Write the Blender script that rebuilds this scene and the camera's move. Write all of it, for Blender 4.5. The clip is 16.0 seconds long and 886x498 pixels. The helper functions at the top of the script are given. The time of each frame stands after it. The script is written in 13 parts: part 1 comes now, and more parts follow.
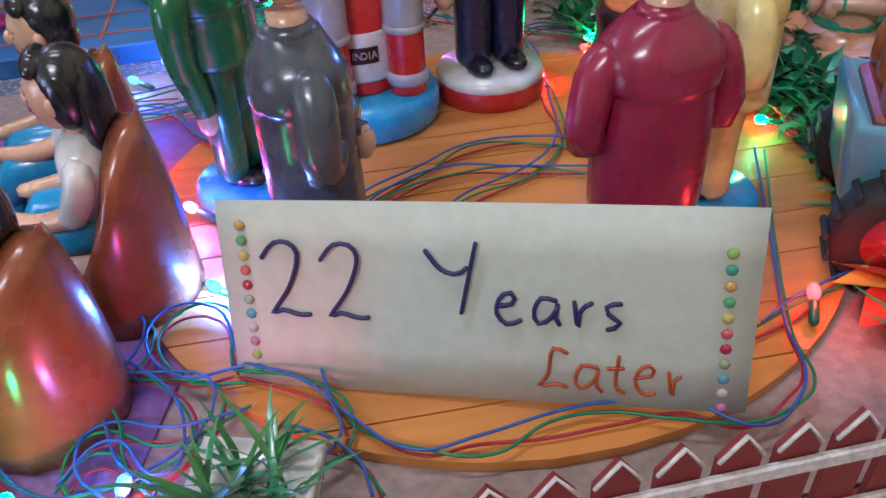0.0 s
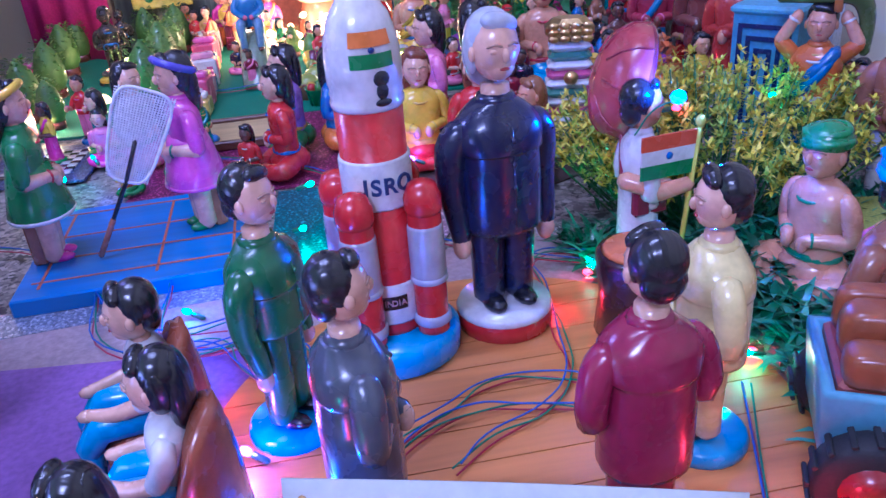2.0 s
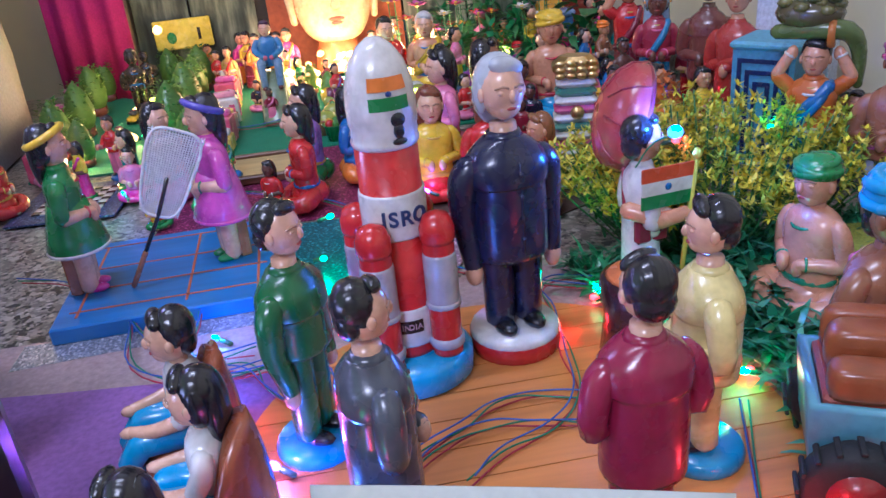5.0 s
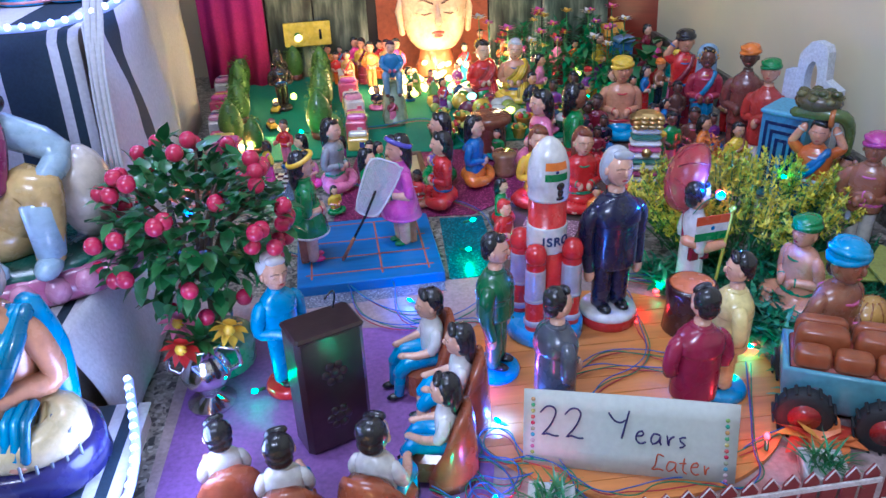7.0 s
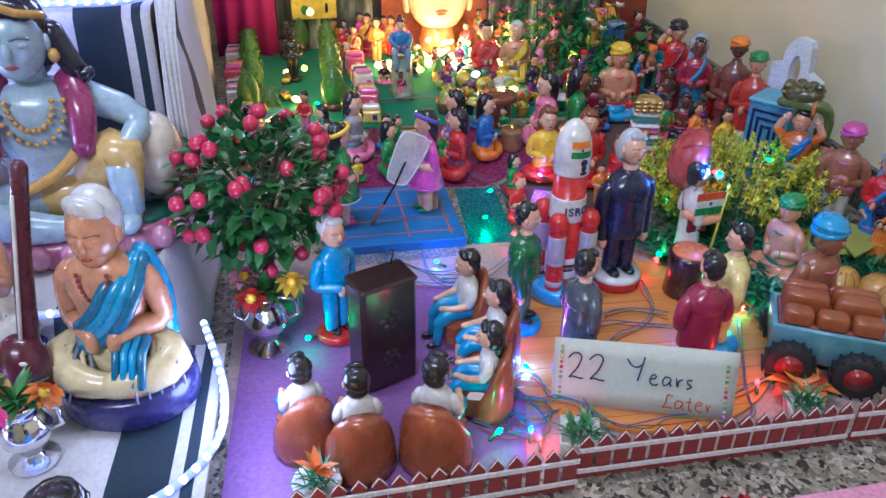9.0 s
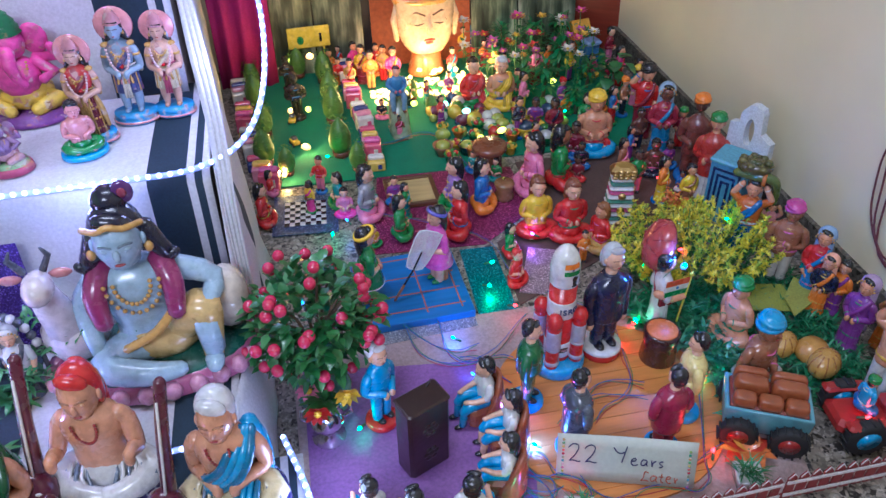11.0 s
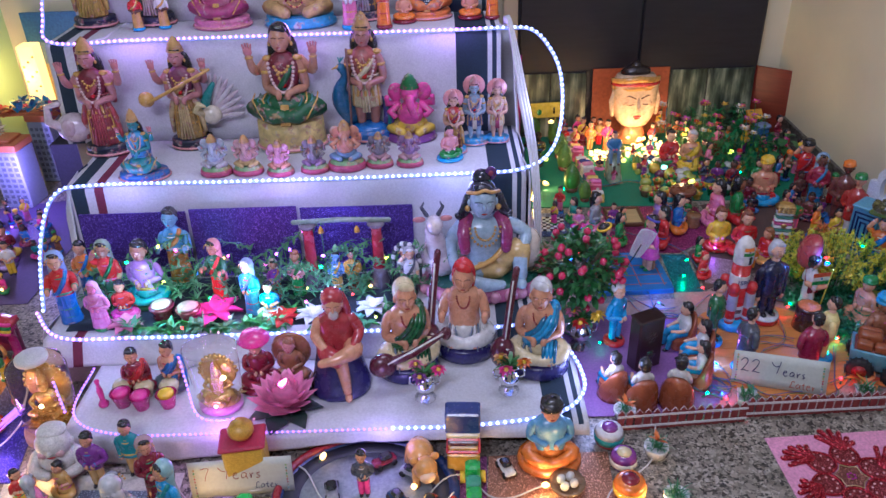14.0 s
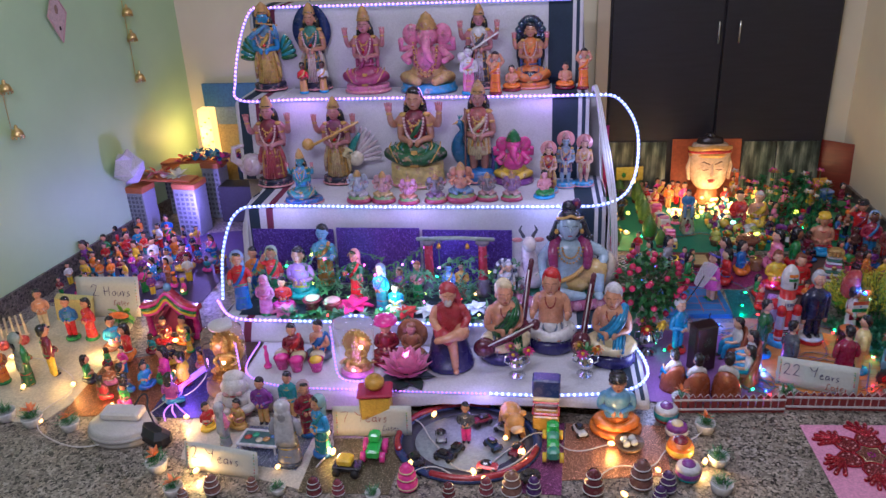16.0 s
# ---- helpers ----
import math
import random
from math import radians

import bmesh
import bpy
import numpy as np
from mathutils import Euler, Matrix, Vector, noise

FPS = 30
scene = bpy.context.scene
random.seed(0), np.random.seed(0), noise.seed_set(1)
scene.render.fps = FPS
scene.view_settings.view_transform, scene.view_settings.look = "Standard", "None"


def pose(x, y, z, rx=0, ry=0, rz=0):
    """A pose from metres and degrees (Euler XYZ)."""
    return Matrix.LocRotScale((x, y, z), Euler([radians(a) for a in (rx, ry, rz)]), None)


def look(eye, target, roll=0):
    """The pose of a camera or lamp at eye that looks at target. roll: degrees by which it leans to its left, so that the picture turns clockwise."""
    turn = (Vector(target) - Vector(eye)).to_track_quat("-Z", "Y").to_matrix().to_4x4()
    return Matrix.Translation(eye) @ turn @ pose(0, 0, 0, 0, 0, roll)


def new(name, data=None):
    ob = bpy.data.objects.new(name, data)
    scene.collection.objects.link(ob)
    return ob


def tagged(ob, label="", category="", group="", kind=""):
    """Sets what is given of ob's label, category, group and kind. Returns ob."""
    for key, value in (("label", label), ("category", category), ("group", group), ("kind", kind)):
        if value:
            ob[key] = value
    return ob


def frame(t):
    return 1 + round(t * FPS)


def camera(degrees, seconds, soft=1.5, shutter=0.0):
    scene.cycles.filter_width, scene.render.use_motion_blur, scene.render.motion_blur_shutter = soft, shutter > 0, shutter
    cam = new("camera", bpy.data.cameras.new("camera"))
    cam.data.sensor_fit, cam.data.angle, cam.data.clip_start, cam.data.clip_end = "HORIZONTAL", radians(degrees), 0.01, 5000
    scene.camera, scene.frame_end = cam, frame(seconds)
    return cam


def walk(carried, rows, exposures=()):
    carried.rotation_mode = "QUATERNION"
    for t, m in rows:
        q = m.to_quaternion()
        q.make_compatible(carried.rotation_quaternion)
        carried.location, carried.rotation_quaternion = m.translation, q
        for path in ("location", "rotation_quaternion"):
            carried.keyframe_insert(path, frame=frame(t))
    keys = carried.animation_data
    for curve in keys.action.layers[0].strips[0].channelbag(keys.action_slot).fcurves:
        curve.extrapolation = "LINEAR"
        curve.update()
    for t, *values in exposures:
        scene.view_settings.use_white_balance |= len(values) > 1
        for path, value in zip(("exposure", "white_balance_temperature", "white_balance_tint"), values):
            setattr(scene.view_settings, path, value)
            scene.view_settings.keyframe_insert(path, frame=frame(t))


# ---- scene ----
cam = camera(59.52, 16.0)
PATH = [
    (0.0, 0.5151, 0.1878, 0.2910, 52.862, 2.798, -10.121),
    (0.5, 0.5032, 0.1674, 0.3352, 54.961, 3.133, -10.339),
    (1.0, 0.5126, 0.1775, 0.3642, 57.976, 3.685, -10.299),
    (1.5, 0.5139, 0.1761, 0.3817, 60.778, 4.078, -10.196),
    (2.0, 0.5059, 0.1664, 0.3951, 63.011, 4.182, -10.233),
    (2.5, 0.5122, 0.1505, 0.3993, 64.453, 4.671, -10.202),
    (3.0, 0.5119, 0.1458, 0.3959, 65.242, 5.202, -10.146),
    (3.5, 0.5128, 0.1462, 0.3943, 65.731, 5.583, -9.893),
    (6.0, 0.4604, 0.0516, 0.4800, 63.637, 3.981, -8.330),
    (6.5, 0.3987, -0.0606, 0.5817, 62.165, 3.017, -7.489),
    (7.0, 0.2917, -0.2107, 0.6768, 61.830, 1.975, -6.972),
    (7.5, 0.2048, -0.3212, 0.7171, 62.184, 0.454, -6.802),
    (8.0, 0.1661, -0.3728, 0.7221, 62.144, -0.786, -7.910),
    (10.5, 0.1693, -0.2134, 0.8905, 53.441, 0.013, -11.101),
    (11.0, 0.0905, -0.3199, 1.1933, 52.159, 0.766, -11.897),
    (11.5, 0.0072, -0.4830, 1.3849, 52.589, 0.903, -11.893),
    (12.0, -0.0233, -0.6838, 1.4247, 53.818, 0.525, -10.336),
    (12.5, -0.0693, -0.8185, 1.4429, 55.219, 1.122, -8.517),
    (13.0, -0.2296, -0.9280, 1.4400, 56.115, 1.920, -6.761),
    (13.5, -0.3349, -1.0417, 1.4526, 57.402, 1.948, -3.790),
    (14.0, -0.3242, -1.1872, 1.4499, 59.352, 1.748, -0.546),
    (14.5, -0.3037, -1.3467, 1.4553, 60.990, 1.842, 1.427),
    (15.0, -0.3522, -1.4867, 1.4709, 62.816, 2.501, 2.992),
    (15.5, -0.4053, -1.6565, 1.4865, 64.416, 2.828, 4.789),
    (16.0, -0.3280, -1.7978, 1.4936, 66.234, 2.403, 6.689),
]
walk(cam, [(t, pose(x, y, z, rx, ry, rz)) for t, x, y, z, rx, ry, rz in PATH],
     exposures=((0.0, 0.3, 5800, 10), (1.0, 0.38, 5900, 8), (1.5, 0.42, 4400, 38), (2.0, 0.44, 4250, 44), (2.5, 0.38, 5600, 10), (3.0, 0.42, 5550, 4), (3.5, 0.42, 4050, 40), (6.0, 0.44, 5500, 11), (6.5, 0.46, 4150, 33), (7.0, 0.42, 4700, 15),
                (7.5, 0.42, 5200, 11), (8.0, 0.4, 5200, 12), (10.5, 0.3, 5100, 13), (11.5, 0.14, 5000, 14), (13.0, -0.18, 4950, 20), (13.5, -0.2, 5000, 23), (14.5, -0.26, 5350, 24), (16.0, -0.4, 5400, 25)))


# ---- world, lamps, exposure ----
world = bpy.data.worlds.new("room_dusk")
scene.world = world
world.use_nodes = True
world.node_tree.nodes["Background"].inputs["Color"].default_value = (0.55, 0.6, 0.75, 1)
world.node_tree.nodes["Background"].inputs["Strength"].default_value = 0.02


def area_lamp(name, eye, target, size_x, size_y, watts, colour):
    data = bpy.data.lights.new(name, "AREA")
    data.shape, data.size, data.size_y, data.energy, data.color = "RECTANGLE", size_x, size_y, watts, colour
    ob = new(name, data)
    ob.matrix_world = look(eye, target)
    return ob


def glow_lamp(name, x, y, z, watts, colour, radius=0.012):
    data = bpy.data.lights.new(name, "POINT")
    data.energy, data.color, data.shadow_soft_size = watts, colour, radius
    ob = new(name, data)
    ob.location = (x, y, z)
    return ob


# two unseen ceiling tubes light the room, the second added as fill
area_lamp("unseen_tube_lamp", (-1.0, -1.9, 2.62), (-0.7, 0.6, 0.0), 1.3, 0.12, 48, (1.0, 0.95, 0.97))
area_lamp("unseen_tube_lamp", (-0.1, 0.7, 2.66), (-0.1, 0.75, 0.0), 1.3, 0.12, 20, (1.0, 0.97, 1.0))


# ---- materials ----
def nodes_of(name):
    m = bpy.data.materials.new(name)
    m.use_nodes = True
    nt = m.node_tree
    return m, nt, nt.nodes["Principled BSDF"]


def ramp(nt, fac, stops):
    r = nt.nodes.new("ShaderNodeValToRGB")
    while len(r.color_ramp.elements) < len(stops):
        r.color_ramp.elements.new(0.5)
    for e, (p, c) in zip(r.color_ramp.elements, stops):
        e.position, e.color = p, (*c, 1)
    nt.links.new(fac, r.inputs["Fac"])
    return r.outputs["Color"]


def noise_tex(nt, scale, detail=3.0, rough=0.55, coord="Object"):
    tc = nt.nodes.new("ShaderNodeTexCoord")
    n = nt.nodes.new("ShaderNodeTexNoise")
    n.inputs["Scale"].default_value, n.inputs["Detail"].default_value, n.inputs["Roughness"].default_value = scale, detail, rough
    nt.links.new(tc.outputs[coord], n.inputs["Vector"])
    return n.outputs["Fac"]


def bump(nt, bsdf, height, strength, distance=0.002):
    b = nt.nodes.new("ShaderNodeBump")
    b.inputs["Strength"].default_value, b.inputs["Distance"].default_value = strength, distance
    nt.links.new(height, b.inputs["Height"])
    nt.links.new(b.outputs["Normal"], bsdf.inputs["Normal"])


def mixed(nt, a, b, fac=None, value=0.5, blend="MIX"):
    m = nt.nodes.new("ShaderNodeMix")
    m.data_type, m.blend_type = "RGBA", blend
    for sock, v in ((m.inputs[6], a), (m.inputs[7], b)):
        if isinstance(v, tuple):
            sock.default_value = (*v, 1)
        else:
            nt.links.new(v, sock)
    if fac is None:
        m.inputs[0].default_value = value
    else:
        nt.links.new(fac, m.inputs[0])
    return m.outputs[2]


PAINTS = {}


def paint(rgb, rough=0.24, grain=60.0, vary=0.22, coat=0.5):
    """Glossy enamel on clay: brush streaks, small darker wear, a thin coat."""
    key = (rgb, rough)
    if key in PAINTS:
        return PAINTS[key]
    m, nt, b = nodes_of("enamel_paint")
    dark = tuple(c * (1 - vary) for c in rgb)
    light = tuple(min(1, c * (1 + vary * 0.5) + 0.01) for c in rgb)
    col = ramp(nt, noise_tex(nt, grain), [(0.3, dark), (0.55, rgb), (0.8, light)])
    worn = ramp(nt, noise_tex(nt, 17, 6, 0.7), [(0.0, (1, 1, 1)), (0.66, (1, 1, 1)), (0.78, (0.72, 0.68, 0.64))])
    nt.links.new(mixed(nt, col, worn, value=1.0, blend="MULTIPLY"), b.inputs["Base Color"])
    r = nt.nodes.new("ShaderNodeMapRange")
    r.inputs["To Min"].default_value, r.inputs["To Max"].default_value = rough * 0.7, rough * 1.5
    nt.links.new(noise_tex(nt, 35), r.inputs["Value"])
    nt.links.new(r.outputs["Result"], b.inputs["Roughness"])
    b.inputs["Coat Weight"].default_value, b.inputs["Coat Roughness"].default_value = coat, 0.17
    if max(rgb) < 0.02:
        tc = nt.nodes.new("ShaderNodeTexCoord")
        wv = nt.nodes.new("ShaderNodeTexWave")
        wv.inputs["Scale"].default_value, wv.inputs["Distortion"].default_value, wv.inputs["Detail"].default_value = 95, 5, 2
        nt.links.new(tc.outputs["Object"], wv.inputs["Vector"])
        bump(nt, b, wv.outputs["Fac"], 0.14, 0.0015)
    else:
        bump(nt, b, noise_tex(nt, 90, 4), 0.25, 0.002)
    PAINTS[key] = m
    return m


def figure_paint(rgb):
    """Old tempera on moulded figures: dull, dappled with ochre, rose and dark line work."""
    key = (rgb, "figure")
    if key in PAINTS:
        return PAINTS[key]
    m, nt, b = nodes_of("figure_paint")
    grey = sum(rgb) / 3
    rgb = tuple(0.86 * c + 0.06 * grey for c in rgb)
    base = ramp(nt, noise_tex(nt, 45, 4), [(0.3, tuple(c * 0.6 for c in rgb)), (0.6, rgb), (0.8, tuple(min(1, c * 1.25 + 0.02) for c in rgb))])
    v = nt.nodes.new("ShaderNodeTexVoronoi")
    v.inputs["Scale"].default_value = 95
    tc = nt.nodes.new("ShaderNodeTexCoord")
    nt.links.new(tc.outputs["Object"], v.inputs["Vector"])
    sp = nt.nodes.new("ShaderNodeSeparateColor")
    nt.links.new(v.outputs["Color"], sp.inputs["Color"])
    fleck = ramp(nt, sp.outputs["Red"], [(0.0, (0.42, 0.24, 0.06)), (0.35, (0.4, 0.1, 0.16)), (0.6, (0.1, 0.05, 0.06)), (0.85, (0.5, 0.42, 0.36))])
    where = ramp(nt, noise_tex(nt, 38, 3, 0.6), [(0.54, (0, 0, 0)), (0.62, (0.7, 0.7, 0.7))])
    nt.links.new(mixed(nt, base, fleck, fac=where), b.inputs["Base Color"])
    b.inputs["Roughness"].default_value = 0.42
    bump(nt, b, v.outputs["Distance"], 0.35, 0.0025)
    PAINTS[key] = m
    return m


def matt(rgb, rough=0.75, scale=40.0, vary=0.25, depth=0.3):
    """Paper, cloth, felt, clay: dull, fibrous."""
    key = (rgb, rough, "matt")
    if key in PAINTS:
        return PAINTS[key]
    m, nt, b = nodes_of("matt_surface")
    lo, hi = tuple(c * (1 - vary) for c in rgb), tuple(min(1, c * (1 + vary * 0.5)) for c in rgb)
    fine = ramp(nt, noise_tex(nt, scale * 8, 4), [(0.3, lo), (0.7, hi)])
    broad = ramp(nt, noise_tex(nt, scale * 0.25, 3), [(0.3, (0.86, 0.86, 0.86)), (0.7, (1, 1, 1))])
    nt.links.new(mixed(nt, fine, broad, value=1.0, blend="MULTIPLY"), b.inputs["Base Color"])
    b.inputs["Roughness"].default_value = rough
    bump(nt, b, noise_tex(nt, scale * 10, 4), depth, 0.001)
    PAINTS[key] = m
    return m


def glowing(rgb, strength):
    key = (rgb, strength, "glow")
    if key not in PAINTS:
        m, nt, b = nodes_of("lit_bulb")
        b.inputs["Base Color"].default_value = (*rgb, 1)
        b.inputs["Emission Color"].default_value, b.inputs["Emission Strength"].default_value = (*rgb, 1), strength
        PAINTS[key] = m
    return PAINTS[key]


def terrazzo(tone=1.0):
    m, nt, b = nodes_of("terrazzo")
    tc = nt.nodes.new("ShaderNodeTexCoord")
    cols = []
    for scale in (95, 190):
        v = nt.nodes.new("ShaderNodeTexVoronoi")
        v.inputs["Scale"].default_value, v.inputs["Randomness"].default_value = scale, 1.0
        nt.links.new(tc.outputs["Object"], v.inputs["Vector"])
        sep = nt.nodes.new("ShaderNodeSeparateColor")
        nt.links.new(v.outputs["Color"], sep.inputs["Color"])
        chip = ramp(nt, sep.outputs["Red"], [(0.0, (0.03, 0.028, 0.025)), (0.2, (0.07, 0.06, 0.05)), (0.24, (0.26, 0.235, 0.19)),
                                             (0.5, (0.2, 0.18, 0.14)), (0.54, (0.42, 0.38, 0.31)), (0.8, (0.33, 0.29, 0.23)), (0.9, (0.55, 0.5, 0.42))])
        cols.append((chip, v.outputs["Distance"]))
    gap = ramp(nt, noise_tex(nt, 60, 2), [(0.46, (0, 0, 0)), (0.54, (1, 1, 1))])
    col = mixed(nt, cols[0][0], cols[1][0], fac=gap)
    stain = ramp(nt, noise_tex(nt, 5, 5), [(0.3, tuple(tone * c for c in (0.6, 0.59, 0.58))), (0.7, (0.86 * tone,) * 3)])
    nt.links.new(mixed(nt, col, stain, value=1.0, blend="MULTIPLY"), b.inputs["Base Color"])
    b.inputs["Roughness"].default_value = 0.33
    bump(nt, b, noise_tex(nt, 120), 0.05, 0.001)
    return m


def wall_paint(rgb):
    m, nt, b = nodes_of("wall_paint")
    a = tuple(c * 0.9 for c in rgb)
    col = ramp(nt, noise_tex(nt, 2.5, 5), [(0.3, a), (0.7, rgb)])
    smear = ramp(nt, noise_tex(nt, 14, 6, 0.7), [(0.0, (1, 1, 1)), (0.68, (1, 1, 1)), (0.85, (0.88, 0.87, 0.84))])
    nt.links.new(mixed(nt, col, smear, value=1.0, blend="MULTIPLY"), b.inputs["Base Color"])
    b.inputs["Roughness"].default_value = 0.5
    bump(nt, b, noise_tex(nt, 60, 5), 0.15, 0.003)
    return m


def metal(rgb, rough=0.15):
    m, nt, b = nodes_of("bright_metal")
    nt.links.new(ramp(nt, noise_tex(nt, 50), [(0.3, tuple(c * 0.8 for c in rgb)), (0.7, rgb)]), b.inputs["Base Color"])
    b.inputs["Metallic"].default_value, b.inputs["Roughness"].default_value = 1.0, rough
    bump(nt, b, noise_tex(nt, 70), 0.15, 0.002)
    return m


def glitter(rgb, rough=0.3):
    """Foil paper: tiny facets that flash."""
    m, nt, b = nodes_of("glitter_paper")
    tc = nt.nodes.new("ShaderNodeTexCoord")
    v = nt.nodes.new("ShaderNodeTexVoronoi")
    v.inputs["Scale"].default_value = 420
    nt.links.new(tc.outputs["Object"], v.inputs["Vector"])
    sep = nt.nodes.new("ShaderNodeSeparateColor")
    nt.links.new(v.outputs["Color"], sep.inputs["Color"])
    nt.links.new(ramp(nt, sep.outputs["Green"], [(0.2, tuple(c * 0.55 for c in rgb)), (0.8, rgb), (0.97, tuple(min(1, c * 2 + 0.1) for c in rgb))]), b.inputs["Base Color"])
    b.inputs["Metallic"].default_value, b.inputs["Roughness"].default_value = 0.6, rough
    bump(nt, b, sep.outputs["Red"], 0.6, 0.002)
    return m


def clear(rgb=(1, 1, 1), rough=0.03):
    m, nt, b = nodes_of("clear_plastic")
    b.inputs["Base Color"].default_value = (*rgb, 1)
    b.inputs["Transmission Weight"].default_value, b.inputs["Roughness"].default_value, b.inputs["IOR"].default_value = 1.0, rough, 1.03
    b.inputs["Coat Weight"].default_value, b.inputs["Coat Roughness"].default_value = 0.8, 0.04
    return m


def wood(rgb, scale=9.0, rough=0.4):
    m, nt, b = nodes_of("painted_wood")
    tc = nt.nodes.new("ShaderNodeTexCoord")
    mp = nt.nodes.new("ShaderNodeMapping")
    mp.inputs["Scale"].default_value = (scale, scale * 9, scale * 9)
    nt.links.new(tc.outputs["Object"], mp.inputs["Vector"])
    n = nt.nodes.new("ShaderNodeTexNoise")
    n.inputs["Scale"].default_value, n.inputs["Detail"].default_value = 1.0, 5
    nt.links.new(mp.outputs["Vector"], n.inputs["Vector"])
    col = ramp(nt, n.outputs["Fac"], [(0.3, tuple(c * 0.75 for c in rgb)), (0.6, rgb), (0.8, tuple(min(1, c * 1.12) for c in rgb))])
    nt.links.new(col, b.inputs["Base Color"])
    b.inputs["Roughness"].default_value = rough
    bump(nt, b, n.outputs["Fac"], 0.15, 0.002)
    return m


# colours of the clay dolls
SKIN, FAIR, BROWN, DARK = (0.62, 0.3, 0.17), (0.72, 0.42, 0.28), (0.3, 0.12, 0.06), (0.12, 0.05, 0.035)
BLACK, WHITE, CREAM = (0.012, 0.012, 0.016), (0.66, 0.655, 0.63), (0.66, 0.56, 0.32)
RED, MAROON, PINK, HOT = (0.55, 0.02, 0.02), (0.2, 0.012, 0.03), (0.72, 0.2, 0.36), (0.75, 0.05, 0.3)
GREEN, DGREEN, TEAL = (0.02, 0.22, 0.05), (0.012, 0.12, 0.035), (0.02, 0.26, 0.27)
BLUE, SKY, NAVY, GREYB = (0.02, 0.14, 0.42), (0.03, 0.32, 0.62), (0.012, 0.015, 0.04), (0.075, 0.085, 0.11)
YELLOW, ORANGE, GOLD, PURPLE, VIOLET = (0.78, 0.52, 0.03), (0.75, 0.2, 0.02), (0.55, 0.32, 0.08), (0.2, 0.04, 0.26), (0.06, 0.02, 0.12)
GREY, SILVER, KRISHNA, ROSE = (0.3, 0.3, 0.32), (0.62, 0.62, 0.64), (0.36, 0.49, 0.6), (0.6, 0.25, 0.25)


